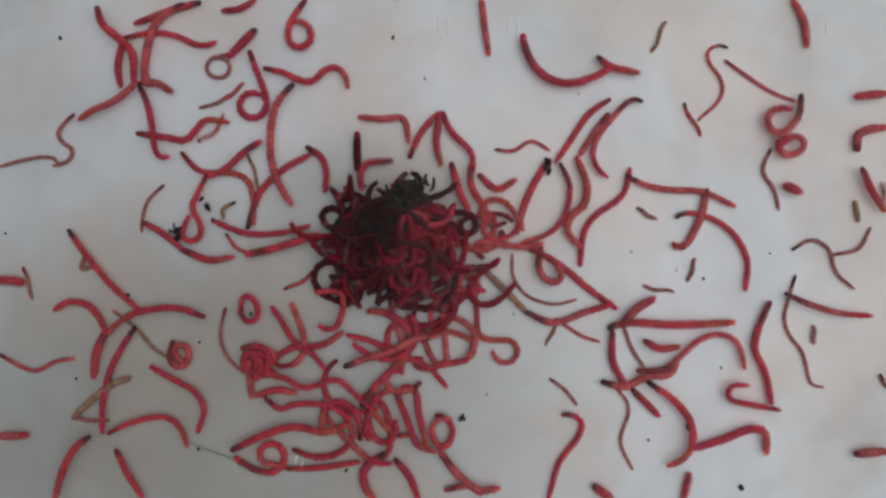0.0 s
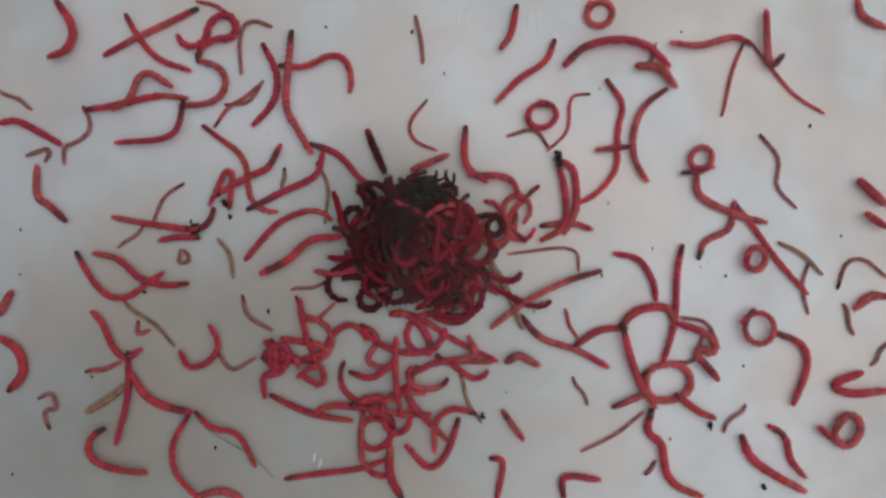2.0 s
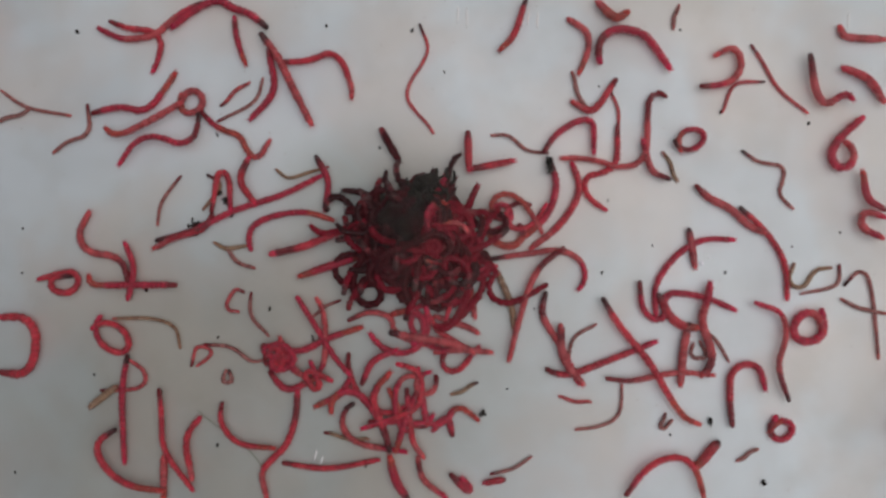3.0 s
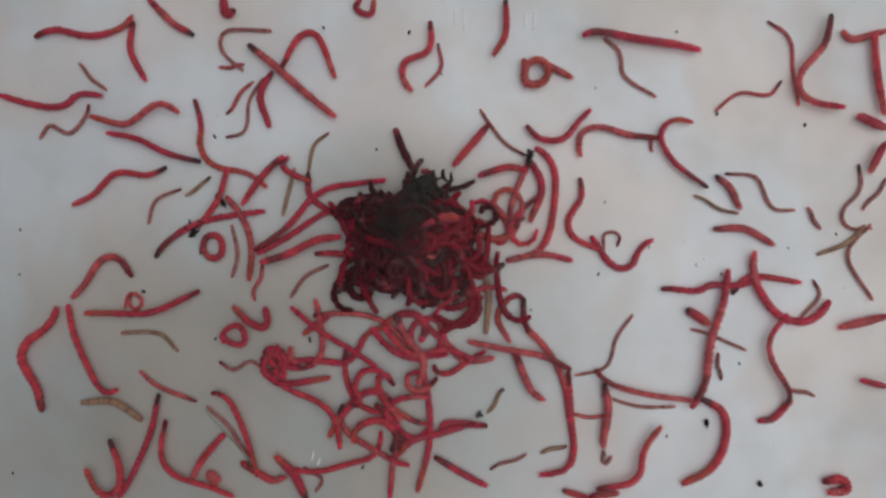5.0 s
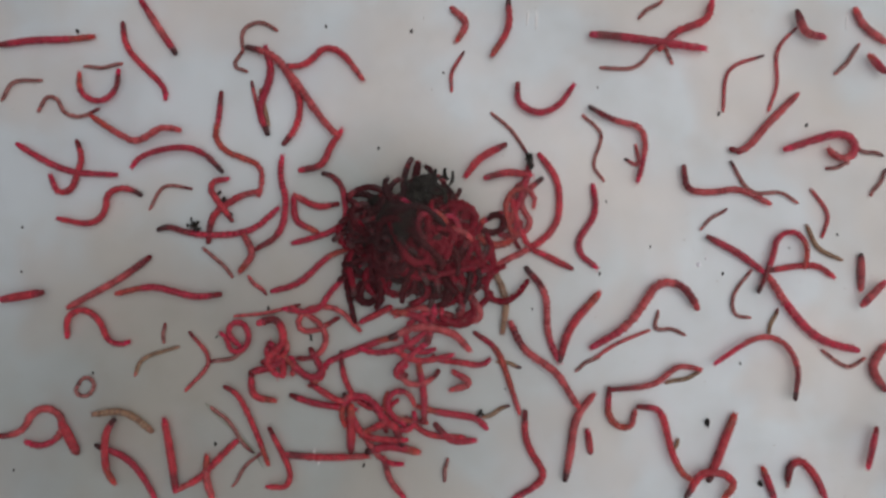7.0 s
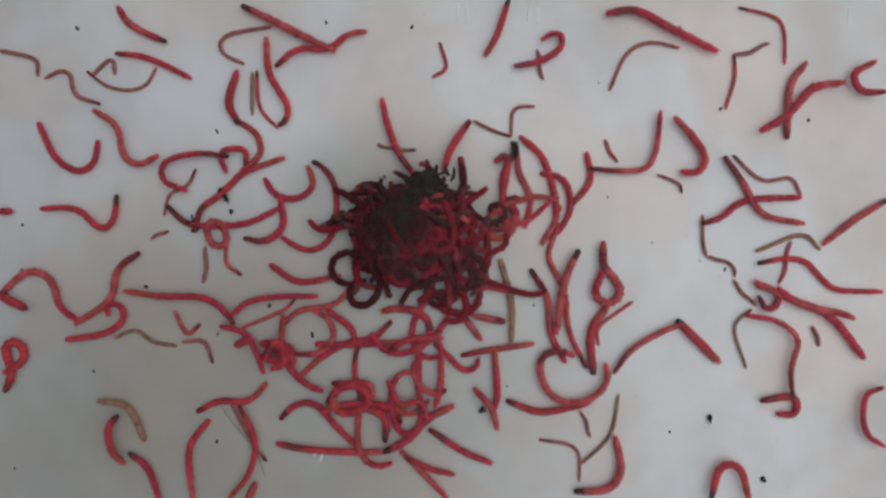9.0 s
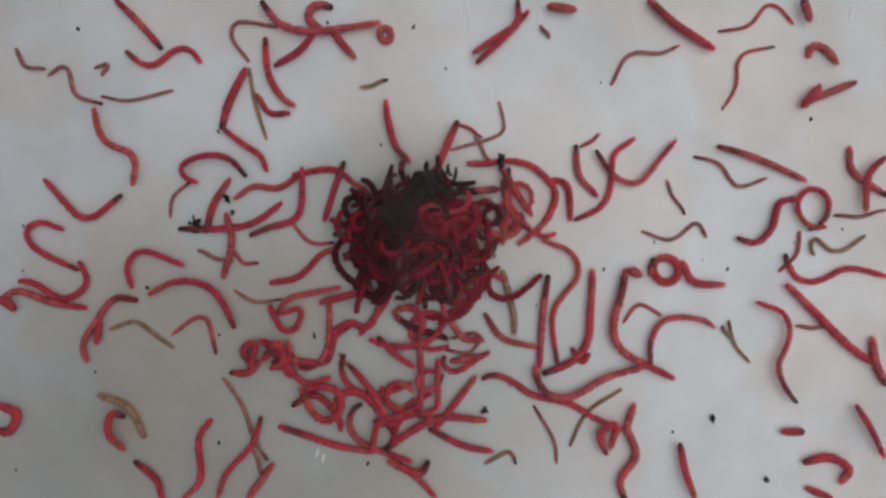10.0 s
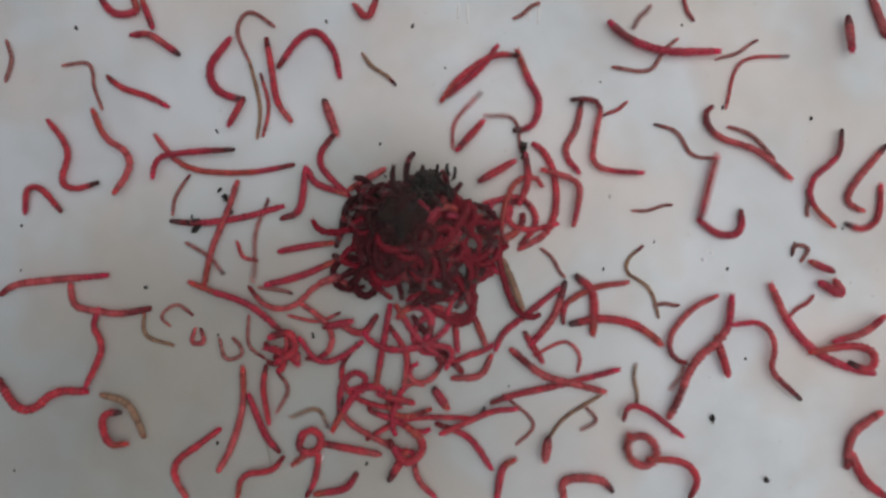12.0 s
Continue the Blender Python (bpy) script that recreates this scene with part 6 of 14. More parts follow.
    rows = [(0,-15.2,-19.8,12.6,-41,-41,28,3,-2,-14,-35,-34), (0.5,-9.7,-20.3,9.9,-11,-10,-12,-16,-21,-30,-42,-41), (1,-11.4,-17.5,10.1,-61,-64,-60,-34,9,-6,-37,-36), (1.5,-10.5,-15.7,6.7,-6,-7,-7,-4,1,7,10,8), (2,-8.9,-15.5,6.8,-16,-22,-16,9,33,41,42,38), (2.5,-8.9,-15.4,11.2,-14,-18,1,37,50,58,79,78), (3,-8.8,-14.7,6.7,65,69,66,55,35,24,21,25)]
    rows += [(5,-10.3,-17.2,7.8,-46,73,127,78,62,32,-6,-3), (5.5,-8.8,-18.2,6.0,58,62,57,42,29,24,23,26), (6,-6.2,-14.2,8.9,33,36,29,20,16,15,14,16), (6.5,-7.5,-15.6,5.1,-35,-40,-39,-29,44,77,80,74), (7,-4.7,-14.8,5.9,185,192,80,46,44,43,44,45)]
    rows += [(9,-3.6,-12.1,7.1,28,31,28,17,4,-2,-3,-1), (9.5,-5.8,-14.0,13.0,51,19,-35,-116,-163,-210,-299,-320), (10,-6.5,-13.7,5.8,-45,-47,-46,-44,-39,-33,-32,-33), (10.5,-8.2,-12.6,7.9,-58,-59,-51,-46,-45,-44,-44,-45), (11,-6.9,-13.3,5.3,-34,-34,-34,-34,-34,-34,-34,-34), (11.5,-7.1,-14.7,7.1,-50,-54,-54,-46,-18,15,24,17), (12,-0.4,-13.4,7.0,-9,-6,-6,-8,-18,-91,-122,-113)]
    go("r", 13.0, 17, 0.9, rows)
    rows = [(0,-17.7,-23.3,16.2,27,27,23,19,-2,-18,11,37), (0.5,-15.8,-23.4,16.9,-5,-5,-6,-5,9,23,143,206), (1,-15.8,-42.4,16.9,-5,-5,-6,-6,9,22,138,205), (1.5,-15.8,-42.4,16.9,-5,-5,-6,-6,9,22,138,205), (2,-15.8,-42.4,16.9,-5,-5,-6,-6,9,22,138,205), (2.5,-15.8,-42.4,16.9,-5,-5,-6,-6,9,22,138,205), (3,-15.8,-42.4,16.9,-5,-5,-6,-6,9,22,138,205)]
    rows += [(5,-15.8,-42.4,16.9,-5,-5,-6,-6,9,22,138,205), (5.5,-15.8,-42.4,16.9,-5,-5,-6,-6,9,22,138,205), (6,-15.8,-42.4,16.9,-5,-5,-6,-6,9,22,138,205), (6.5,-10.4,-30.0,4.3,-20,-24,-23,-15,19,56,63,56), (7,-11.8,-23.3,5.9,90,90,90,90,90,90,90,90)]
    rows += [(9,-12.5,-19.8,15.7,420,401,357,299,204,185,105,49), (9.5,-14.6,-20.4,15.0,401,402,335,309,293,276,259,254), (10,-16.2,-20.0,16.4,486,371,352,281,230,152,112,118), (10.5,-11.1,-19.5,12.0,426,421,373,338,325,325,323,323), (11,-9.9,-23.9,6.1,396,394,394,397,406,426,440,434), (11.5,-5.2,-23.5,9.4,415,418,412,370,334,235,220,223), (12,-4.5,-26.1,10.3,305,300,311,388,412,467,502,498)]
    go("R", 16.9, 20, 0.9, rows)
    rows = [(0,-20.7,-27.1,17.6,-44,-27,-7,62,140,226,345,349), (0.5,-20.3,-28.4,3.1,-45,-47,-48,-47,-42,-21,41,34), (1,-20.3,-35.9,3.1,-45,-48,-48,-47,-42,-23,43,31), (1.5,-20.3,-35.9,3.1,-45,-48,-48,-47,-42,-23,43,31), (2,-20.3,-35.9,3.1,-45,-48,-48,-47,-42,-23,43,31), (2.5,-17.6,-26.7,5.8,-76,-82,-78,-54,-15,-2,0,-5), (3,-21.4,-25.6,16.1,-94,-93,-103,-113,-138,-132,-76,-77)]
    rows += [(5,-23.5,-29.3,6.0,-31,-33,-33,-32,-30,-21,17,22), (5.5,-16.1,-28.2,12.0,0,-1,0,3,6,7,7,7), (6,-16.4,-27.4,12.3,-4,-5,-4,-2,0,0,0,0), (6.5,-16.2,-27.1,12.1,-12,-13,-6,-3,-2,-2,-2,-2), (7,-15.3,-27.2,11.3,-4,-5,-4,-2,1,2,2,2)]
    rows += [(9,-14.8,-26.7,14.3,-12,-12,-6,-4,-3,-1,1,0), (9.5,-15.7,-26.6,13.7,-17,-17,-13,-11,-5,3,6,5), (10,-15.7,-25.4,12.8,-18,-18,-19,-20,-17,-11,-8,-9), (10.5,-15.5,-25.0,13.0,-24,-25,-21,-19,-17,-15,-13,-14), (11,-17.3,-24.7,7.7,-25,-25,-25,-24,-23,-21,-20,-20), (11.5,-14.7,-25.5,14.3,-33,-32,-23,-18,-12,-7,-6,-7), (12,-12.3,-26.4,7.6,-11,-11,-11,-11,-11,-11,-11,-11)]
    go("r", 17.7, 20, 0.0, rows)
    rows = [(0,-13.2,-27.9,9.5,2,1,2,4,8,9,10,9), (0.5,-13.0,-27.4,16.0,0,-1,1,4,7,25,72,125), (1,-13.2,-28.4,16.1,4,4,7,9,12,19,82,87), (1.5,-14.4,-29.0,12.6,4,3,7,12,15,15,15,15), (2,-14.0,-28.7,13.4,9,9,8,6,7,9,20,23), (2.5,-13.4,-28.0,16.0,10,11,4,-1,1,4,69,81), (3,-14.8,-28.3,12.9,-8,-10,-8,-1,7,11,12,10)]
    rows += [(5,-13.3,-27.7,15.9,-11,-12,3,16,16,13,65,96), (5.5,-13.7,-29.0,11.8,-64,-66,-60,-43,-1,75,184,193), (6,-2.8,-26.4,7.7,-150,-152,-152,-147,-134,-117,-110,-115), (6.5,-0.4,-26.5,4.0,-73,-76,-76,-71,-56,-19,-3,-11), (7,-0.9,-23.9,8.3,-38,-43,-37,-22,-8,-2,-1,-4)]
    rows += [(9,-1.7,-29.0,6.4,-27,-28,-28,-24,-18,-13,-12,-13), (9.5,0.8,-23.7,7.6,11,11,11,11,11,11,11,11), (10,-5.2,-22.1,9.1,68,70,70,67,59,36,17,23), (10.5,-4.7,-23.7,6.9,54,58,56,49,32,13,7,12), (11,-5.9,-22.1,9.5,103,106,102,45,-8,-90,-109,-106), (11.5,-3.0,-22.8,8.5,23,26,23,14,3,-2,-3,-1), (12,-3.6,-22.9,14.2,32,32,26,12,2,-1,-1,0)]
    go("r", 16.2, 20, 0.0, rows)
    rows = [(0,-12.1,-25.1,12.1,-22,-23,-1,14,35,64,114,120), (0.5,-10.4,-22.1,16.6,33,23,-1,-3,-7,-39,-58,-56), (1,-12.6,-24.1,13.8,-79,-77,-30,-8,7,23,51,52), (1.5,-13.1,-20.5,12.0,-77,-44,-11,-2,29,67,104,162), (2,-17.4,-20.7,11.1,-27,-27,-24,-22,-15,-9,-8,-9), (2.5,-19.3,-18.5,12.3,-71,-72,-49,-16,35,40,34,34), (3,-20.0,-17.4,7.3,-48,-55,-47,-12,19,27,28,23)]
    rows += [(5,-19.2,-16.9,8.9,-38,-43,-10,4,8,10,9,8), (5.5,-15.0,-16.4,11.7,7,4,6,23,78,65,27,27), (6,-17.6,-17.2,6.9,-35,-39,-39,-34,-9,56,68,60), (6.5,-17.0,-16.1,6.2,-65,-68,-68,-62,11,61,64,59), (7,-16.4,-15.5,5.6,-62,-59,-59,-63,-80,-129,-147,-139)]
    rows += [(9,-13.0,-13.2,14.6,-132,-136,-170,-168,-151,-145,-136,-134), (9.5,-16.0,-14.1,18.4,81,78,-26,-72,-128,-171,-229,-227), (10,-16.5,-13.5,12.0,-149,-146,-101,-106,-178,-189,-195,-195), (10.5,-13.4,-27.2,2.4,-108,-108,-108,-108,-108,-108,-108,-108), (11,-11.7,-25.4,10.4,-105,-106,-96,-87,-87,-120,-222,-218), (11.5,-14.5,-30.0,6.1,-90,-90,-90,-90,-90,-90,-90,-90), (12,-13.9,-31.6,6.2,-126,-119,-135,-159,-169,-172,-172,-170)]
    go("r", 18.4, 20, 0.0, rows)
    rows = [(0,-3.0,-13.1,15.3,-11,-13,-25,-28,-19,-24,-49,-51), (0.5,-4.2,-9.6,11.5,33,38,29,-36,-63,-43,-10,-11), (1,-4.1,-11.4,13.4,7,8,-6,-22,-58,-71,-176,-228), (1.5,-2.5,-10.8,13.8,-21,-20,-30,-44,-14,1,3,1), (2,0.3,-10.5,15.8,3,0,-29,-37,-31,-26,-25,-26), (2.5,0.3,-11.5,11.9,-37,-38,-32,-28,-26,-23,-13,-13), (3,0.6,-11.0,7.1,-58,-63,-51,-37,-31,-29,-29,-30)]
    rows += [(5,0.4,-11.4,9.1,-45,-46,-45,-43,-40,-38,-38,-38), (5.5,1.4,-11.5,11.2,-31,-30,-31,-36,-40,-29,-12,-12), (6,0.2,-9.9,7.9,-72,-74,-74,-71,-63,-48,-39,-43), (6.5,-15.2,-1.9,7.0,-206,-210,-209,-198,-139,-105,-101,-108), (7,-8.6,-8.3,4.2,-153,-153,-153,-153,-153,-153,-153,-153)]
    rows += [(9,-12.9,-10.2,6.2,-36,-34,-34,-37,-46,-66,-80,-74), (9.5,-7.6,-9.5,12.8,-115,-164,-37,20,107,170,247,245), (10,-9.0,-8.6,6.5,246,242,234,232,231,231,231,231), (10.5,1.7,-13.1,7.0,313,309,314,330,345,352,353,350), (11,-0.3,-11.9,8.5,315,315,315,315,315,315,315,315), (11.5,1.4,-10.9,7.6,322,319,321,330,343,351,352,350), (12,0.8,-9.8,8.0,336,343,333,302,281,275,275,278)]
    go("r", 15.9, 20, 0.0, rows)
    rows = [(0,-4.2,-12.2,13.1,21,21,17,16,27,30,7,6), (0.5,-4.7,-11.1,12.3,5,5,19,27,32,38,40,39), (1,-4.4,2.6,8.9,6,4,19,27,32,38,41,39), (1.5,-4.9,1.0,8.9,6,4,19,27,32,38,41,39), (2,-3.7,0.6,8.9,6,4,19,27,32,38,41,39), (2.5,-3.4,-11.3,14.6,-31,-31,-29,-31,-20,3,13,10), (3,-1.3,-11.7,11.5,-11,-12,-11,-8,-9,-13,-22,-21)]
    rows += [(5,-3.5,-12.6,10.2,-64,-65,-60,-48,-51,-81,-110,-107), (5.5,-2.9,-11.4,7.1,-65,-68,-65,-54,-41,-35,-33,-36), (6,-1.6,-9.5,8.6,-30,-27,-29,-38,-52,-61,-63,-60), (6.5,-1.6,-11.8,11.5,-11,-10,-14,-19,-20,-14,1,2), (7,-1.2,-10.7,11.8,24,27,14,-3,-11,-22,-48,-48)]
    rows += [(9,16.1,-5.5,11.3,-115,-118,-112,-104,-100,-98,-98,-99), (9.5,16.1,0.2,4.8,-180,-180,-180,-180,-180,-180,-180,-180), (10,25.1,-3.1,0.8,-27,-27,-27,-27,-27,-27,-27,-27), (10.5,26.3,-9.2,8.0,-2,-7,-2,16,39,49,50,46), (11,26.1,-6.3,11.4,-102,-96,-63,37,80,125,226,265), (11.5,20.0,-21.2,6.8,-12,-14,-14,-9,2,14,19,15), (12,13.5,-26.3,2.6,-98,-98,-98,-98,-98,-98,-98,-98)]
    go("R", 14.6, 17, 0.9, rows)
    rows = [(0,-5.2,-16.2,9.1,55,56,53,47,44,44,45,45), (0.5,-6.9,-13.6,7.2,64,65,65,64,63,57,42,42), (1,-6.1,-14.0,7.6,4,-2,11,35,47,51,52,49), (1.5,-7.5,-18.9,12.1,-96,-78,6,17,126,118,73,74), (2,-9.4,-19.2,5.4,21,24,23,20,10,-7,-16,-11), (2.5,-9.9,-18.8,6.2,-17,-19,-19,-17,-11,2,16,12), (3,-8.1,-20.9,11.6,104,104,110,114,106,72,45,50)]
    rows += [(5,-8.2,-23.4,10.3,68,70,125,147,185,204,232,280), (5.5,-8.8,-23.7,7.1,74,70,74,107,151,165,225,244), (6,-9.0,-24.1,12.3,35,33,62,150,186,211,259,259), (6.5,-7.4,-24.8,8.5,166,165,167,167,171,198,238,235), (7,-7.3,-23.6,7.5,114,107,112,150,198,208,208,204)]
    rows += [(9,-8.3,-22.6,6.4,88,82,86,110,146,158,160,155), (9.5,-6.0,-27.3,11.7,83,80,95,126,132,124,123,124), (10,-4.5,-28.9,6.0,239,248,199,163,156,155,155,157), (10.5,-4.7,-27.3,5.7,264,271,263,185,153,149,149,152), (11,-4.4,-27.7,9.0,306,310,269,201,160,126,122,125), (11.5,-4.4,-26.6,6.2,86,78,95,177,193,196,195,192), (12,-6.0,-28.5,4.3,59,59,59,59,59,59,59,59)]
    go("R", 12.3, 14, 0.5, rows)
    rows = [(0,-3.2,-10.4,10.1,-76,-76,-74,-71,-73,-84,-97,-96), (0.5,-2.5,-7.4,7.1,-54,-56,-55,-49,-36,-25,-22,-25), (1,-4.0,-8.4,13.9,-98,-102,-79,-27,-9,11,23,20), (1.5,-7.9,-10.2,9.9,-102,-107,-28,7,14,56,133,128), (2,-8.9,-12.6,9.3,-30,-25,-76,-124,-121,-29,-6,-11), (2.5,-9.7,-11.8,7.1,-74,-69,-76,-95,-110,-115,-115,-113), (3,-7.3,-9.7,12.1,29,24,-1,-23,-84,-29,-18,-21)]
    rows += [(5,-10.0,-8.9,13.8,5,7,1,-8,-16,-33,-49,-47), (5.5,-12.3,-7.8,12.5,35,36,28,9,-6,-12,-14,-13), (6,-11.4,-8.5,9.7,58,58,46,42,32,-5,-28,-23), (6.5,-13.6,-8.8,11.5,2,0,-34,-4,39,41,28,26), (7,-15.4,-8.9,16.9,211,213,178,59,13,-15,-47,-47)]
    rows += [(9,-16.7,-7.8,11.0,48,50,24,6,6,24,50,48), (9.5,-20.9,-8.4,15.8,7,4,16,76,27,5,17,30), (10,-18.5,-6.3,9.6,59,61,32,11,11,11,11,11), (10.5,-20.4,-6.7,9.3,-5,-7,71,87,99,149,175,169), (11,-18.8,-7.0,8.3,46,48,47,40,29,20,18,21), (11.5,-18.1,-6.5,11.6,38,39,31,16,21,64,85,81), (12,-19.0,-6.0,16.6,-58,-48,-10,24,51,27,-5,-52)]
    go("r", 17.0, 20, 0.2, rows)
    rows = [(0,1.6,-11.0,15.6,-35,-35,-71,-52,95,96,96,95), (0.5,-3.2,-13.4,10.4,19,19,7,15,43,53,55,52), (1,-2.7,2.1,9.0,19,19,7,15,43,53,55,52), (1.5,14.0,1.3,10.0,19,21,19,13,7,3,2,4), (2,16.4,4.0,6.5,6,8,8,5,-3,-14,-21,-17), (2.5,12.3,0.9,11.0,13,10,11,17,32,51,59,53), (3,14.1,-1.0,16.4,8,9,7,10,-8,-39,-86,-136)]
    rows += [(5,13.3,-0.4,8.4,10,12,11,7,-2,-12,-15,-12), (5.5,14.1,2.4,17.6,10,9,50,66,68,-95,-100,-98), (6,10.0,1.5,8.9,29,23,25,44,108,127,129,123), (6.5,10.3,5.8,12.4,13,16,13,-4,-26,-45,-86,-86), (7,11.2,5.6,11.2,-137,-141,-132,-74,-51,-119,-160,-156)]
    rows += [(9,10.8,8.3,11.0,-85,-87,-80,-59,-63,-95,-106,-103), (9.5,12.7,8.6,9.4,-67,-65,-66,-71,-79,-86,-88,-86), (10,18.2,10.1,7.2,-86,-89,-87,-79,-61,-47,-44,-48), (10.5,15.2,9.0,7.8,-104,-103,-103,-104,-106,-110,-112,-111), (11,17.4,13.7,6.4,-100,-100,-100,-100,-100,-100,-99,-99), (11.5,18.4,13.5,13.8,-51,-52,-48,-59,-126,-140,-91,-77), (12,17.2,14.6,10.4,-101,-99,-103,-119,-122,-77,-48,-52)]
    go("r", 17.6, 20, 0.0, rows)
    rows = [(0,3.6,-11.4,14.8,7,7,12,-13,-30,-111,-168,-169), (0.5,5.2,-13.4,7.3,5,4,5,6,9,14,16,15), (1,3.3,-13.9,6.2,11,10,10,11,13,17,20,19), (1.5,25.6,-28.4,8.2,-94,-91,-39,-20,-8,1,3,1), (2,25.6,-38.4,8.2,-92,-92,-38,-20,-8,1,3,1), (2.5,25.6,-38.4,8.2,-92,-92,-38,-20,-8,1,3,1), (3,25.6,-38.4,8.2,-92,-92,-38,-20,-8,1,3,1)]
    rows += [(5,21.9,-32.0,3.0,7,7,7,7,7,7,7,7), (5.5,19.4,-30.6,7.8,196,199,194,117,76,37,-7,-3), (6,16.6,-24.4,11.5,22,22,23,25,26,27,27,27), (6.5,20.4,-22.4,11.1,111,56,14,-64,-98,-173,-233,-262), (7,23.6,-21.4,9.0,-91,-95,-90,-63,-35,4,78,75)]
    rows += [(9,16.1,-6.3,20.3,118,119,105,89,114,120,70,69), (9.5,17.2,-6.7,18.3,140,107,79,68,97,127,146,147), (10,15.5,-5.9,20.1,100,99,90,54,47,106,157,159), (10.5,17.2,-6.1,14.7,91,91,86,77,36,25,49,60), (11,17.5,-6.3,15.6,34,32,47,97,79,55,19,11), (11.5,17.7,-6.6,16.6,42,41,44,50,73,73,32,22), (12,19.1,-6.1,11.2,97,81,37,28,21,11,6,9)]
    go("r", 20.4, 20, 0.2, rows)
    rows = [(0,-5.1,-22.9,11.7,-31,-33,-69,-82,-83,-99,-148,-149), (0.5,-4.7,-19.8,12.1,-100,-101,-98,-92,-89,-89,-90,-90), (1,-6.0,-25.2,16.6,-110,-111,-93,-74,-109,-139,-100,-100), (1.5,-2.5,-23.2,15.6,-76,-75,-78,-78,-90,-116,-110,-110), (2,-8.9,-23.5,14.5,51,8,-44,-116,-162,-228,-292,-322), (2.5,-12.9,-19.9,7.0,-167,-176,-160,-115,-95,-90,-90,-94), (3,-14.2,-18.9,6.1,-122,-118,-123,-138,-151,-156,-157,-154)]
    rows += [(5,-16.3,-9.4,3.8,-143,-143,-143,-143,-143,-143,-143,-143), (5.5,-14.7,-11.3,7.9,-179,-177,-178,-181,-191,-205,-212,-208), (6,-16.3,-8.6,11.2,60,62,38,-60,-114,-143,-145,-143), (6.5,-16.9,-4.1,11.1,0,0,0,2,4,-4,-78,-87), (7,-17.2,-2.5,12.2,15,13,27,43,46,38,19,19)]
    rows += [(9,-18.4,-3.8,9.7,-33,-38,-32,-13,4,12,13,9), (9.5,-18.2,-3.2,11.4,-5,-7,-5,10,43,36,37,37), (10,-18.3,-2.4,10.5,10,6,17,40,50,45,20,15), (10.5,-17.9,-3.0,11.6,17,19,13,2,2,18,49,48), (11,-17.1,-1.9,6.8,-6,-8,-7,-4,5,14,18,15), (11.5,-16.3,-0.6,5.2,-4,-4,-4,-4,-4,-4,-4,-4), (12,-18.1,0.3,7.2,10,11,11,10,9,7,6,7)]
    go("r", 16.6, 20, 0.0, rows)
    rows = [(0,-1.5,-22.2,10.5,-68,-68,-68,-70,-71,-62,-19,-13), (0.5,-1.2,-21.1,9.6,-81,-82,-81,-75,-64,-43,2,4), (1,-2.7,-22.2,9.8,-69,-70,-68,-65,-59,-24,-3,-5), (1.5,-5.8,-21.2,9.7,-90,-89,-89,-91,-96,-100,-101,-100), (2,-2.7,-19.9,12.0,-114,-118,-100,-56,-45,-46,-44,-44), (2.5,-5.0,-22.8,11.8,-108,-108,-108,-108,-108,-108,-108,-108), (3,-4.8,-22.2,8.7,-112,-112,-112,-110,-109,-108,-108,-108)]
    rows += [(5,-0.9,-24.2,11.7,-164,-164,-164,-165,-170,-154,-132,-133), (5.5,-0.4,-23.3,12.3,-176,-178,-176,-167,-156,-158,-166,-167), (6,-3.5,-23.1,10.2,-340,-342,-338,-247,-205,-167,-148,-151), (6.5,-1.0,-21.5,7.3,-257,-254,-254,-261,-362,-391,-393,-388), (7,-2.4,-18.5,8.3,-270,-272,-270,-265,-261,-259,-259,-260)]
    rows += [(9,-3.1,-16.3,9.0,-262,-261,-266,-269,-270,-270,-270,-270), (9.5,-2.7,-16.9,10.4,-275,-277,-274,-270,-267,-266,-265,-266), (10,-3.2,-17.0,10.4,-275,-277,-274,-270,-267,-266,-266,-266), (10.5,-3.2,-14.8,11.9,-263,-262,-263,-264,-265,-267,-267,-267), (11,-4.6,-15.5,7.6,-284,-285,-283,-281,-280,-279,-279,-279), (11.5,-3.8,-13.5,11.0,-247,-246,-246,-248,-252,-254,-255,-254), (12,-3.3,-11.4,10.1,-218,-216,-218,-225,-234,-238,-239,-237)]
    go("R", 12.4, 15, 0.5, rows)
    rows = [(0,-0.5,-20.7,9.3,9,-31,-86,-84,-77,-75,-75,-76), (0.5,-1.6,-15.8,4.6,-51,-53,-53,-52,-43,68,87,80), (1,-2.3,-16.1,6.2,-25,-21,-21,-30,-83,-129,-133,-127), (1.5,-0.2,-13.6,10.7,62,64,-3,-23,-22,-6,19,17), (2,1.4,-14.3,10.4,26,30,16,4,0,-2,-2,0), (2.5,-2.0,-14.2,15.0,137,139,51,-19,-17,-7,-2,-3), (3,-0.5,-20.4,15.5,-80,-82,-82,-79,13,64,-31,-45)]
    rows += [(5,-1.7,-23.7,16.0,-80,-79,-85,-89,-95,-103,-106,-105), (5.5,-0.5,-19.8,9.1,-90,-89,-89,-91,-94,-101,-104,-102), (6,2.5,-23.7,7.7,-158,-153,-162,-179,-188,-192,-192,-190), (6.5,3.2,-22.6,8.7,-342,-341,-281,-261,-205,-172,-169,-173), (7,1.8,-21.6,9.8,-230,-220,-192,-187,-187,-192,-195,-194)]
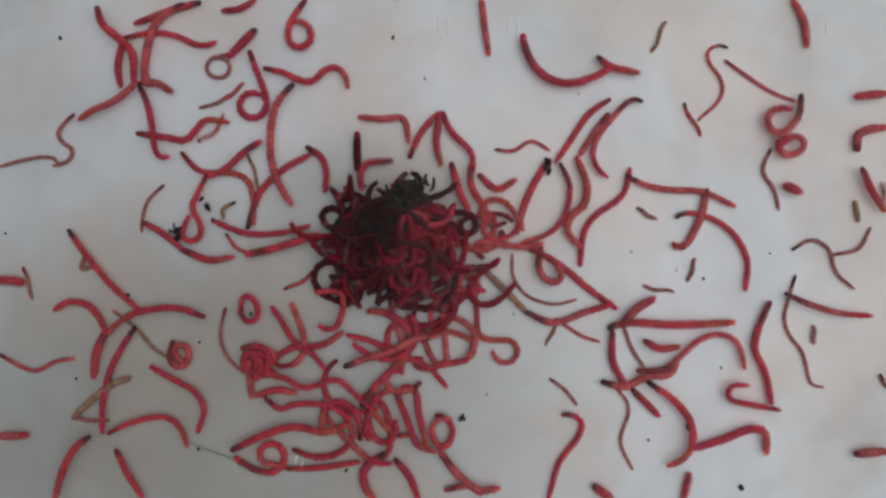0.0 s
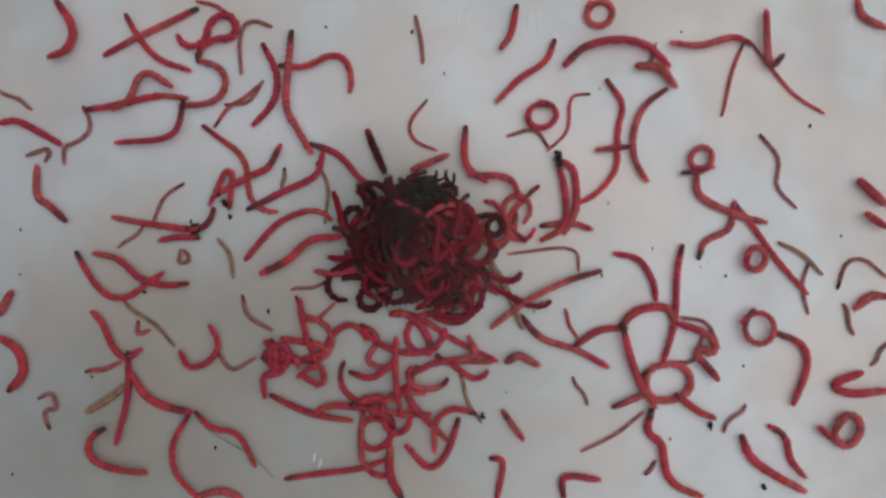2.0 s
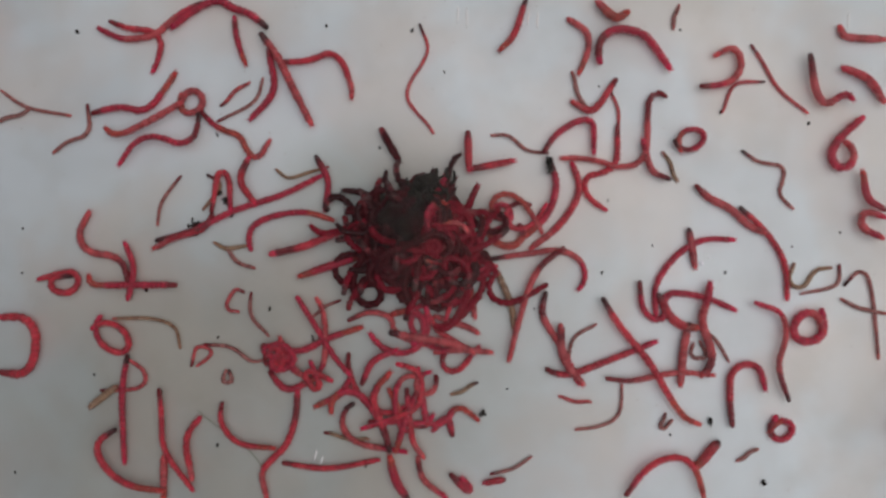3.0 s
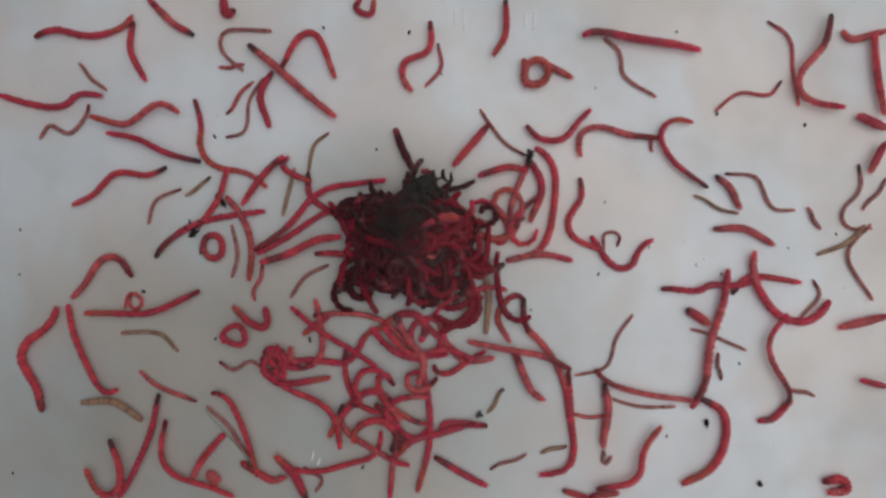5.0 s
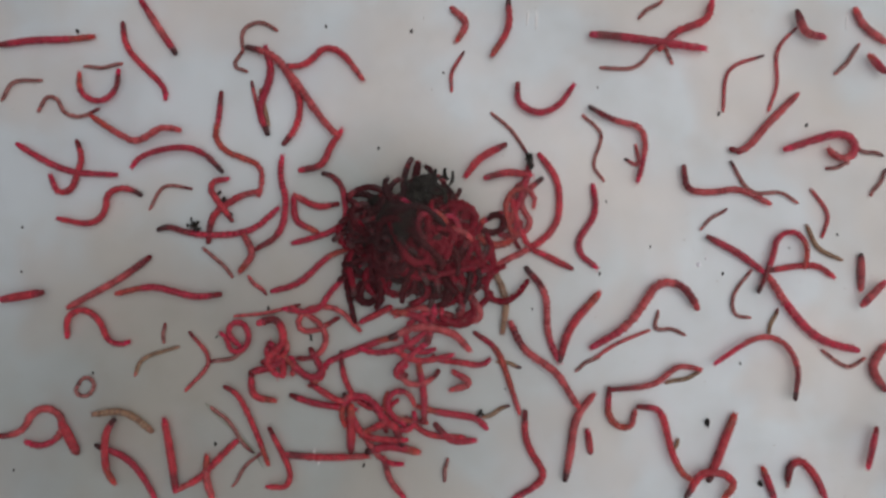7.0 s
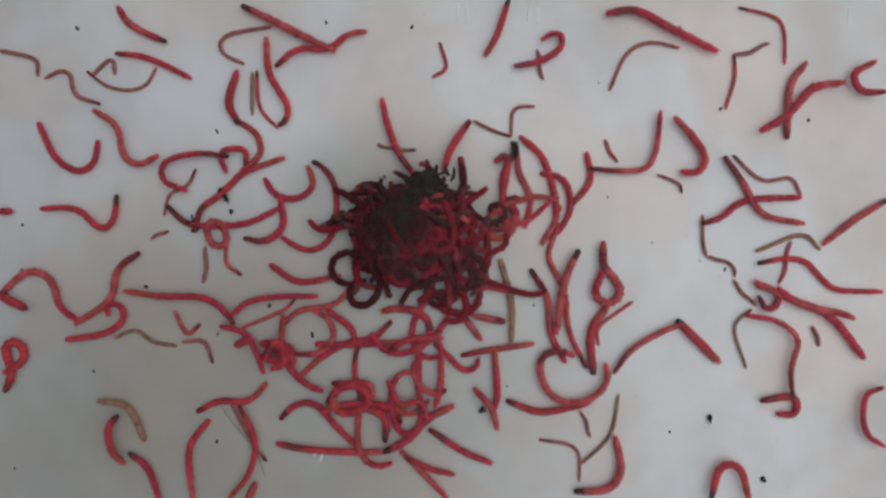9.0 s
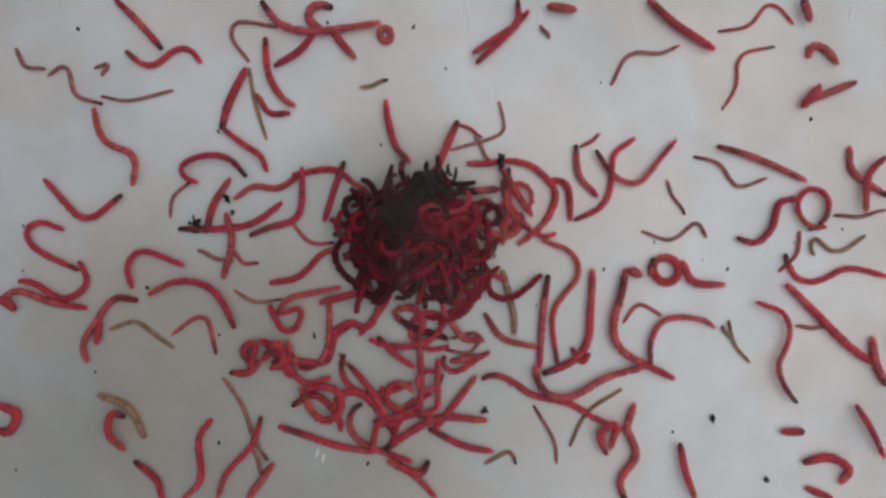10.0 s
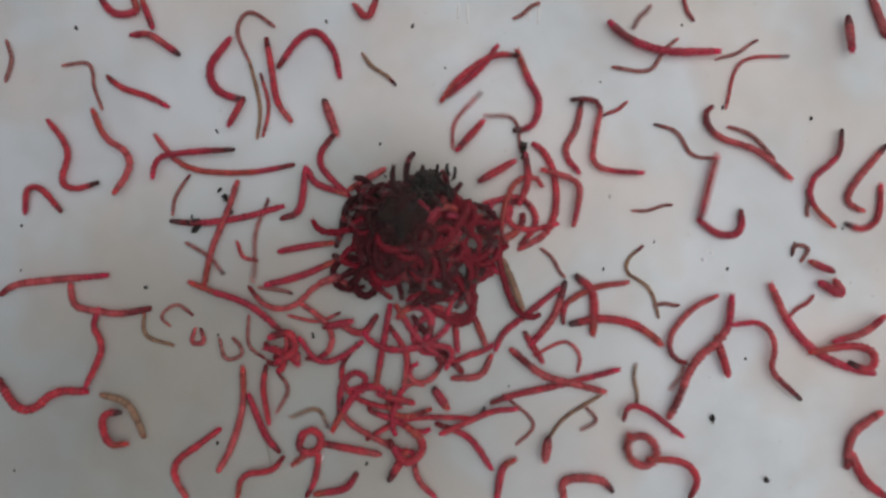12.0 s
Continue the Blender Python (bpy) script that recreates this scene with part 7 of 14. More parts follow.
    rows += [(9,7.1,-17.6,8.4,-292,-291,-272,-267,-266,-265,-265,-266), (9.5,3.0,-19.9,4.2,-315,-315,-315,-315,-315,-315,-315,-315), (10,1.4,-20.4,8.5,-308,-308,-308,-308,-308,-308,-308,-308), (10.5,2.3,-23.0,5.2,-360,-360,-360,-360,-360,-360,-360,-360), (11,17.1,-30.6,5.2,-238,-236,-237,-240,-246,-252,-254,-252), (11.5,7.2,-30.8,11.1,-313,-310,-311,-323,-378,-407,-440,-445), (12,7.7,-30.1,5.9,-280,-279,-278,-280,-285,-302,-333,-328)]
    go("r", 16.0, 20, 0.2, rows)
    rows = [(0,-7.0,-28.9,7.6,-146,-149,-145,-122,-88,-74,-53,-53), (0.5,-7.0,-38.1,7.6,-145,-149,-145,-122,-88,-74,-52,-54), (1,-7.0,-38.1,7.6,-145,-149,-145,-122,-88,-74,-52,-54), (1.5,-6.5,-29.6,5.6,-252,-252,-253,-254,-256,-256,-256,-256), (2,-6.5,-28.8,7.2,-243,-240,-243,-253,-265,-272,-273,-271), (2.5,-6.0,-30.2,5.0,-245,-244,-244,-246,-249,-252,-253,-252), (3,-6.1,-30.0,5.9,-237,-235,-237,-244,-253,-257,-258,-257)]
    rows += [(5,-19.4,-29.6,6.7,-245,-247,-246,-241,-232,-224,-222,-224), (5.5,-8.5,-27.0,8.7,-219,-218,-292,-310,-311,-306,-303,-303), (6,-8.7,-29.4,6.7,-289,-289,-289,-291,-295,-297,-298,-297), (6.5,-7.2,-28.4,9.0,-302,-306,-298,-286,-279,-276,-276,-277), (7,-6.3,-26.1,6.9,-344,-341,-346,-358,-369,-373,-374,-372)]
    rows += [(9,-3.2,-23.9,11.0,-335,-336,-325,-313,-313,-325,-336,-335), (9.5,-1.0,-23.1,13.5,-329,-329,-329,-330,-328,-323,-320,-321), (10,-1.6,-23.5,14.8,-322,-323,-328,-331,-346,-363,-367,-365), (10.5,-0.3,-21.6,10.4,-398,-399,-350,-331,-339,-380,-399,-395), (11,1.2,-22.4,6.0,-360,-359,-359,-362,-365,-368,-368,-367), (11.5,-1.6,-21.8,7.4,-429,-433,-432,-424,-405,-385,-379,-385), (12,-0.4,-19.7,2.7,-416,-416,-416,-416,-416,-416,-416,-416)]
    go("R", 14.8, 17, 0.0, rows)
    rows = [(0,-1.8,-29.4,6.0,-49,-47,-49,-55,-64,-69,-70,-68), (0.5,-1.9,-29.4,7.0,-57,-59,-54,-48,-45,-44,-44,-45), (1,-2.0,-29.7,8.7,-71,-77,-72,-48,-16,-5,-3,-8), (1.5,-0.6,-29.2,6.3,-96,-98,-98,-95,-89,-76,-67,-71), (2,-0.6,-25.8,12.3,-107,-106,-110,-120,-140,-217,-231,-227), (2.5,-1.1,-24.4,12.0,-152,-151,-157,-171,-174,-161,-132,-132), (3,0.3,-22.9,4.6,-253,-257,-257,-247,-158,-130,-128,-133)]
    rows += [(5,2.7,-22.8,7.2,-185,-186,-186,-186,-183,-173,-111,-106), (5.5,-2.8,-21.2,8.1,-85,-87,-86,-82,-77,-73,-71,-73), (6,-3.5,-20.8,8.3,-27,-27,-27,-27,-27,-27,-27,-27), (6.5,-3.9,-19.1,7.1,48,55,50,15,-32,-42,-43,-39), (7,-15.6,-20.2,8.9,-19,-21,-17,-11,-8,-7,-7,-8)]
    rows += [(9,-16.2,-22.5,13.3,55,41,11,-29,-55,-46,-44,-45), (9.5,-15.0,-22.5,9.6,13,16,11,-36,-78,-179,-199,-196), (10,-16.3,-20.8,9.3,30,36,18,-32,-46,-52,-65,-101), (10.5,-15.0,-22.2,1.6,45,45,45,45,45,45,45,45), (11,-25.5,-20.1,5.8,112,120,109,56,27,22,21,25), (11.5,-24.1,-23.2,8.0,108,108,112,113,113,113,113,113), (12,-24.0,-23.2,8.6,132,134,122,115,113,112,112,113)]
    go("r", 13.3, 18, 0.0, rows)
    rows = [(0,2.7,-22.9,12.0,356,319,270,236,134,98,41,-18), (0.5,1.9,-21.6,7.0,124,121,179,216,250,274,278,274), (1,3.2,-22.7,15.3,414,403,315,283,248,146,209,257), (1.5,0.6,-20.8,9.9,138,135,161,180,213,280,288,283), (2,0.6,-22.1,9.8,164,161,183,214,238,267,275,272), (2.5,-1.3,-20.6,7.7,296,295,295,296,301,315,334,329), (3,-4.1,-22.8,9.5,276,275,275,276,278,284,307,308)]
    rows += [(5,-7.0,-18.5,8.9,127,126,237,287,297,307,309,308), (5.5,-7.1,-19.2,6.7,284,279,289,308,318,322,322,320), (6,-6.1,-17.5,7.8,435,438,431,286,282,287,289,289), (6.5,-11.6,-18.7,4.2,315,315,315,315,315,315,315,315), (7,-14.5,-18.9,6.2,329,327,327,328,331,346,397,394)]
    rows += [(9,-11.3,-18.0,6.3,361,362,363,362,358,343,285,289), (9.5,-6.7,-17.9,6.5,333,333,333,333,335,339,344,342), (10,-10.0,-18.4,7.5,311,312,312,310,305,302,300,302), (10.5,-8.5,-16.0,7.0,330,331,331,329,323,309,297,302), (11,-8.1,-16.4,7.3,285,281,283,292,315,335,341,335), (11.5,-6.0,-15.6,7.8,293,296,294,285,268,257,254,257), (12,-5.4,-14.2,8.8,302,306,303,291,273,262,260,264)]
    go("r", 15.3, 20, 0.5, rows)
    rows = [(0,5.6,-30.7,5.0,12,15,15,12,1,-28,-47,-40), (0.5,5.6,-36.8,5.0,12,15,15,12,1,-29,-48,-39), (1,3.2,-32.0,3.3,-23,-23,-23,-23,-23,-23,-23,-23), (1.5,8.1,-27.4,3.4,-102,-102,-102,-102,-102,-102,-102,-102), (2,9.4,-22.5,4.4,-54,-54,-54,-54,-54,-54,-54,-54), (2.5,-1.7,-28.8,8.4,-29,-25,-27,-38,-66,-87,-92,-86), (3,-1.9,-30.2,7.0,-78,-83,-76,-58,-42,-35,-35,-38)]
    rows += [(5,-5.8,-27.9,9.4,-139,-144,-119,-102,-96,-94,-95,-96), (5.5,-2.8,-30.1,8.2,-26,-23,-28,-36,-40,-41,-41,-40), (6,-2.4,-29.2,7.0,-52,-50,-51,-56,-67,-77,-81,-78), (6.5,-4.9,-29.3,6.3,-76,-76,-76,-76,-76,-77,-77,-76), (7,-6.4,-30.1,6.2,-77,-79,-77,-70,-58,-50,-48,-51)]
    rows += [(9,-2.4,-29.9,8.6,-45,-45,-45,-45,-46,-46,-47,-46), (9.5,-1.9,-30.1,6.8,-32,-34,-34,-33,-24,77,101,94), (10,-3.7,-30.4,7.0,-37,-36,-36,-38,-43,-47,-49,-47), (10.5,-4.4,-30.6,5.1,-64,-64,-64,-64,-64,-64,-64,-64), (11,-4.8,-31.4,7.8,-81,-86,-83,-65,-26,-9,-6,-11), (11.5,-2.2,-30.7,6.2,-26,-23,-24,-30,-45,-59,-64,-59), (12,-3.1,-30.0,7.1,-80,-83,-81,-75,-60,-46,-41,-45)]
    go("r", 9.5, 13, 0.2, rows)
    rows = [(0,-4.4,18.1,9.2,-5,-6,-4,9,6,-67,-86,-82), (0.5,-3.7,17.2,8.3,-71,-70,-79,-90,-80,-30,-8,-13), (1,-2.2,15.6,10.6,-89,-82,-34,-33,-63,-77,-89,-101), (1.5,-0.7,12.2,4.9,7,8,8,7,5,-2,-18,-17), (2,-1.7,12.2,4.9,23,23,23,23,23,23,23,23), (2.5,-4.4,-1.8,4.9,23,23,23,23,23,23,23,23), (3,1.9,-9.5,6.1,-18,-18,-18,-18,-18,-20,-28,-39)]
    rows += [(5,1.1,-11.6,7.1,-74,-77,-76,-71,-58,-45,-40,-44), (5.5,5.1,-8.6,3.3,16,20,19,-1,-113,-121,-121,-118), (6,5.9,-6.5,5.6,9,8,8,8,9,12,39,117), (6.5,4.9,9.7,3.0,83,83,83,83,83,83,83,83), (7,-2.3,-7.8,7.9,165,163,163,167,178,198,208,203)]
    rows += [(9,3.9,-10.4,3.7,307,307,307,307,307,307,307,307), (9.5,3.4,-14.5,3.8,366,366,366,366,366,366,366,366), (10,2.9,-14.5,3.8,371,371,371,371,371,371,371,371), (10.5,3.1,-13.0,3.8,349,349,349,349,349,349,349,349), (11,2.4,-15.8,10.0,290,286,292,340,379,393,420,419), (11.5,4.5,-12.9,4.2,333,333,333,333,333,333,333,333), (12,4.2,-16.3,6.8,364,360,361,369,394,422,429,423)]
    go("r", 10.7, 14, 0.0, rows)
    rows = [(0,-8.8,14.2,4.7,-90,-90,-90,-90,-90,-90,-90,-90), (0.5,-7.0,14.0,6.1,-59,-61,-59,-54,-47,-44,-43,-44), (1,-8.2,14.4,6.7,-25,-21,-24,-35,-55,-66,-69,-65), (1.5,-9.2,13.5,6.4,-62,-61,-62,-64,-68,-70,-71,-70), (2,-8.8,13.6,5.9,-68,-69,-68,-68,-67,-67,-66,-67), (2.5,-7.5,14.2,4.9,-57,-57,-57,-57,-57,-57,-57,-57), (3,-7.0,14.2,4.7,-61,-61,-61,-61,-61,-61,-61,-61)]
    rows += [(5,-4.8,13.8,5.7,-70,-70,-70,-69,-66,-64,-62,-63), (5.5,-6.5,13.8,5.9,-123,-126,-123,-114,-102,-95,-94,-96), (6,-3.9,14.3,3.7,-90,-90,-90,-90,-90,-90,-90,-90), (6.5,-3.8,14.0,4.1,-93,-93,-93,-93,-93,-93,-93,-93), (7,-3.3,10.7,2.3,-99,-99,-99,-99,-99,-99,-99,-99)]
    rows += [(9,2.4,8.9,6.5,-83,-81,-81,-86,-99,-122,-132,-126), (9.5,-1.6,-0.6,6.5,-83,-81,-81,-86,-99,-122,-132,-125), (10,-3.2,-10.6,7.4,-35,-38,-29,-21,-18,-17,-17,-18), (10.5,-3.8,-9.6,7.3,-36,-40,-27,-14,-9,-8,-8,-9), (11,-9.0,-10.7,9.7,-100,-96,-101,-193,-224,-171,-144,-148), (11.5,-5.7,-7.8,9.0,-191,-197,-194,-179,-137,-116,-113,-119), (12,-0.9,-12.7,10.0,-225,-224,-225,-226,-229,-232,-233,-232)]
    go("d", 10.1, 13, 0.0, rows)
    rows = [(0,-0.2,16.5,7.2,67,69,68,63,55,49,47,49), (0.5,-0.4,15.3,6.5,71,75,72,61,44,33,31,34), (1,-3.3,2.6,6.5,71,75,72,62,43,33,31,35), (1.5,-3.4,0.9,6.5,71,75,72,62,43,33,31,35), (2,-3.0,1.9,6.5,71,75,72,62,43,33,31,35), (2.5,-3.1,1.7,6.5,71,75,72,62,43,33,31,35), (3,-3.6,1.7,6.5,71,75,72,62,43,33,31,35)]
    rows += [(5,-2.2,3.3,6.5,71,75,72,62,43,33,31,35), (5.5,-2.7,-0.1,6.5,71,75,72,62,43,33,31,35), (6,-1.9,0.5,6.5,71,75,72,62,43,33,31,35), (6.5,-17.8,7.4,7.0,159,161,161,157,147,132,124,128), (7,-16.7,6.5,6.4,189,193,189,176,159,151,149,153)]
    rows += [(9,-10.3,5.7,2.4,109,109,109,109,109,109,109,109), (9.5,-8.6,10.1,4.6,123,128,124,106,79,68,66,70), (10,5.5,11.4,4.5,190,191,190,187,182,179,178,180), (10.5,12.0,30.2,7.1,-34,-40,-2,106,110,111,110,109), (11,8.7,30.9,4.2,80,80,80,80,80,80,80,80), (11.5,8.7,36.4,4.2,80,80,80,80,80,80,80,80), (12,8.7,36.4,4.2,80,80,80,80,80,80,80,80)]
    go("r", 7.2, 10, 0.0, rows)
    rows = [(0,4.9,15.6,8.9,-68,-70,-58,-43,-41,-53,-87,-88), (0.5,6.0,14.1,9.8,-49,-47,-52,-58,-65,-79,-93,-91), (1,6.3,12.9,9.7,-59,-60,-56,-43,-42,-73,-96,-92), (1.5,7.3,11.3,11.2,-50,-48,-51,-65,-87,-86,-83,-83), (2,13.2,18.6,13.0,-191,-185,-121,-47,14,59,138,179), (2.5,14.9,15.8,8.3,132,127,79,64,48,32,28,31), (3,17.5,15.7,12.4,57,57,36,30,12,-82,-92,-88)]
    rows += [(5,15.9,16.3,10.8,-48,-47,-14,5,39,57,46,44), (5.5,13.4,17.8,11.6,-46,-49,-41,-17,6,43,60,57), (6,13.7,19.6,11.0,-36,-35,-9,2,23,40,-6,-13), (6.5,12.8,20.3,11.4,-34,-36,-20,-5,9,29,38,35), (7,13.3,20.1,11.9,-93,-90,-39,-17,19,39,57,56)]
    rows += [(9,13.6,26.2,11.0,10,9,16,29,42,94,193,221), (9.5,10.0,26.4,6.9,63,62,63,66,70,72,73,72), (10,7.8,27.9,9.5,42,42,42,42,45,48,50,49), (10.5,6.9,26.9,10.4,33,33,33,35,39,42,43,42), (11,8.0,25.3,7.9,-28,26,73,95,140,154,156,152), (11.5,4.0,24.4,9.4,32,32,32,33,34,35,35,35), (12,4.0,23.2,9.5,39,39,39,40,43,51,56,54)]
    go("r", 13.0, 17, 0.5, rows)
    rows = [(0,2.0,15.9,6.9,-100,-101,-101,-97,-88,-79,-74,-77), (0.5,-2.7,3.1,6.9,-99,-101,-101,-97,-88,-78,-74,-78), (1,-4.8,1.2,6.9,-99,-101,-101,-97,-88,-78,-74,-78), (1.5,-13.5,-2.0,5.5,-162,-162,-161,-160,-159,-159,-159,-159), (2,-12.8,-2.2,7.6,-165,-167,-167,-167,-169,-177,-193,-191), (2.5,-15.6,-2.8,12.4,-168,-166,-152,-149,-149,-176,-318,-316), (3,-15.5,-2.1,7.1,-162,-162,-162,-162,-162,-162,-162,-162)]
    rows += [(5,-24.5,-8.7,7.4,-78,-74,-112,-198,-208,-221,-228,-226), (5.5,-16.2,-15.8,12.8,29,31,-25,-70,-148,-165,-196,-197), (6,-18.1,-14.7,7.1,-167,-164,-166,-174,-192,-208,-213,-208), (6.5,-19.3,-14.9,5.5,-182,-189,-177,-151,-136,-131,-131,-134), (7,-17.8,-15.5,8.1,-131,-123,-136,-195,-218,-223,-223,-220)]
    rows += [(9,-19.8,-14.6,12.5,-193,-208,-224,-232,-250,-270,-275,-271), (9.5,-21.1,-11.2,4.4,-271,-276,-273,-262,-238,-222,-218,-223), (10,-13.9,-6.4,4.6,-166,-166,-166,-166,-166,-166,-166,-166), (10.5,-16.5,-8.2,15.0,-4,-11,-81,-149,-202,-275,-329,-368), (11,-23.4,-3.0,15.9,29,26,-49,-121,-189,-231,-338,-333), (11.5,-13.8,-14.8,13.3,52,1,-53,-101,-154,-223,-276,-323), (12,-8.0,-12.9,11.3,-100,-100,-100,-100,-100,-100,-100,-100)]
    go("r", 16.0, 20, 0.5, rows)
    rows = [(0,-7.1,11.9,6.4,-174,-176,-175,-164,-128,-105,-83,-82), (0.5,-2.7,-1.1,6.4,-173,-177,-175,-164,-128,-105,-83,-83), (1,-4.3,2.7,6.4,-173,-177,-175,-164,-128,-105,-83,-83), (1.5,-0.8,3.5,6.4,-173,-177,-175,-164,-128,-105,-83,-83), (2,0.8,-0.7,6.4,-173,-177,-175,-164,-128,-105,-83,-83), (2.5,12.1,-0.5,6.7,0,0,0,0,0,0,0,0), (3,-3.3,0.5,6.7,0,0,0,0,0,0,0,0)]
    rows += [(5,-16.4,6.3,20.5,33,33,46,54,31,8,7,7), (5.5,-20.1,4.9,15.1,25,28,37,39,45,59,104,134), (6,-21.1,6.0,11.4,51,49,55,67,75,85,115,117), (6.5,-22.3,7.0,13.5,43,45,62,68,76,98,120,132), (7,-21.6,5.8,14.1,31,29,58,81,89,108,92,78)]
    rows += [(9,-22.5,2.9,9.5,-11,-13,17,36,63,95,101,97), (9.5,-21.3,4.7,13.6,10,8,27,44,75,91,94,91), (10,-20.7,5.2,13.0,23,23,11,22,71,89,91,88), (10.5,-20.0,4.6,13.3,-6,-8,5,29,66,83,80,81), (11,-18.0,4.7,8.8,-3,-10,15,62,72,74,65,62), (11.5,-21.3,4.7,10.4,36,36,9,-3,17,69,81,76), (12,-19.0,6.8,7.9,21,14,53,77,83,85,85,83)]
    go("r", 20.5, 20, 0.2, rows)
    rows = [(0,6.9,9.4,6.5,-91,-96,-91,-76,-61,-55,-54,-57), (0.5,6.4,6.1,10.6,8,8,8,8,8,8,8,8), (1,7.2,8.5,12.5,-3,-1,-24,-41,-46,-48,-55,-54), (1.5,9.8,7.7,9.6,-7,-9,-4,16,28,-16,-89,-85), (2,7.4,9.8,8.3,-3,0,0,-3,-14,-48,-72,-64), (2.5,7.1,9.7,6.2,2,7,3,-13,-37,-48,-51,-46), (3,6.4,11.5,6.0,11,11,11,11,11,11,11,11)]
    rows += [(5,8.3,11.1,6.2,17,19,19,17,12,-2,-16,-12), (5.5,8.3,10.5,7.0,1,5,-1,-13,-21,-24,-24,-22), (6,7.0,11.0,9.3,-7,-8,-8,-7,-6,-2,2,1), (6.5,8.8,10.6,5.3,6,7,7,6,5,0,-17,-17), (7,8.8,10.4,6.1,15,17,16,10,-1,-8,-10,-8)]
    rows += [(9,8.2,10.0,7.2,34,40,-82,-97,-100,-100,-100,-99), (9.5,7.9,8.4,10.9,37,-16,-81,-83,-81,-80,-80,-80), (10,9.5,7.5,7.0,-59,-59,-59,-59,-58,-57,-56,-56), (10.5,11.3,7.6,8.0,-79,-81,-80,-73,-62,-51,-14,7), (11,11.0,7.5,7.5,-90,-92,-91,-87,-81,-78,-77,-78), (11.5,10.7,9.8,6.8,-58,-53,-60,-81,-98,-105,-106,-102), (12,10.8,9.2,6.9,-83,-81,-82,-87,-100,-111,-115,-112)]
    go("r", 12.6, 17, 0.9, rows)
    rows = [(0,4.8,9.4,6.4,-73,-74,-74,-73,-70,-65,-61,-63), (0.5,4.1,12.4,14.0,-86,-88,-77,-61,-61,-77,-88,-86), (1,3.3,11.9,12.9,-86,-86,-85,-87,-82,-73,-70,-71), (1.5,3.0,12.8,9.0,-99,-102,-102,-97,-82,-55,-44,-51), (2,3.5,12.8,8.3,-91,-94,-94,-88,-72,-43,-31,-38), (2.5,4.3,12.8,8.4,-73,-73,-73,-74,-76,-76,-76,-76), (3,3.4,13.3,4.8,-88,-88,-88,-88,-88,-88,-88,-88)]
    rows += [(5,4.2,14.4,6.8,-130,-129,-130,-131,-131,-131,-131,-131), (5.5,2.6,14.5,4.6,-107,-107,-107,-107,-107,-107,-107,-107), (6,2.7,14.4,6.5,-110,-110,-110,-112,-115,-117,-117,-117), (6.5,4.7,13.1,5.2,-73,-69,-70,-81,-103,-119,-123,-118), (7,5.6,12.5,6.7,-151,-153,-153,-149,-141,-130,-125,-128)]
    rows += [(9,1.6,13.7,7.2,-124,-125,-125,-123,-117,-111,-108,-110), (9.5,0.8,12.2,5.3,-113,-113,-113,-114,-115,-117,-117,-117), (10,0.2,13.2,7.6,-114,-114,-114,-113,-112,-112,-112,-112), (10.5,0.7,13.7,8.6,-120,-121,-117,-114,-113,-113,-113,-113), (11,2.5,11.0,4.8,-148,-148,-148,-148,-148,-148,-148,-148), (11.5,5.1,8.5,5.8,-77,-81,-79,-71,-50,-32,-27,-32), (12,7.0,10.2,5.1,30,30,30,30,30,30,30,30)]
    go("R", 14.1, 16, 0.9, rows)
    rows = [(0,9.8,9.9,5.6,-41,-46,-45,-34,2,30,36,29), (0.5,9.1,8.2,5.5,-15,-8,-16,-50,-80,-88,-88,-84), (1,8.0,6.5,8.0,-8,-7,-7,-8,-11,-23,-40,-37), (1.5,9.0,4.7,8.2,-20,-21,-21,-19,-15,-11,-10,-11), (2,-4.1,5.6,8.2,-20,-21,-21,-19,-15,-11,-10,-11), (2.5,-5.8,0.1,8.2,-20,-21,-21,-19,-15,-11,-10,-11), (3,-14.9,-1.8,8.7,22,23,22,19,15,13,13,14)]
    rows += [(5,-13.0,-0.2,6.8,1,2,0,-6,-10,-12,-13,-12), (5.5,-18.7,-0.7,10.0,-16,-18,-17,-14,-7,0,3,1), (6,-18.6,-3.2,11.0,10,11,-17,-34,-25,24,45,40), (6.5,-21.9,-3.5,5.1,18,23,-27,-111,-113,-107,-51,-37), (7,-24.3,-18.5,5.9,-84,-89,-88,-75,-36,-12,-7,-13)]
    rows += [(9,-27.7,-20.1,10.4,28,30,18,-4,-4,26,51,48), (9.5,-26.1,-19.2,7.2,5,1,5,17,32,39,41,38), (10,-26.1,-16.0,4.4,-2,-6,-4,8,32,48,52,47), (10.5,-24.9,-14.7,3.5,32,32,32,32,32,32,32,32), (11,-26.3,-11.1,6.8,-36,-32,-33,-40,-61,-84,-91,-85), (11.5,-23.6,-13.3,11.7,-152,-154,-154,-150,-136,-112,-100,-106), (12,-17.6,-29.0,9.9,-299,-298,-284,-280,-269,-151,-142,-146)]
    go("r", 11.7, 16, 0.0, rows)
    rows = [(0,18.0,25.1,15.7,-85,-71,-54,-33,-9,13,25,29), (0.5,19.0,25.3,16.1,-79,-69,-39,-22,-2,19,28,26), (1,20.0,25.3,16.2,-30,-23,3,9,13,13,1,-7), (1.5,22.0,26.3,14.0,10,10,10,12,10,-1,-15,-14), (2,22.9,27.2,16.2,46,46,21,8,-4,-20,-45,-47), (2.5,23.4,27.2,15.7,24,25,16,8,-7,-26,-39,-65), (3,24.8,27.6,15.2,114,83,41,-2,-20,-51,-55,-57)]
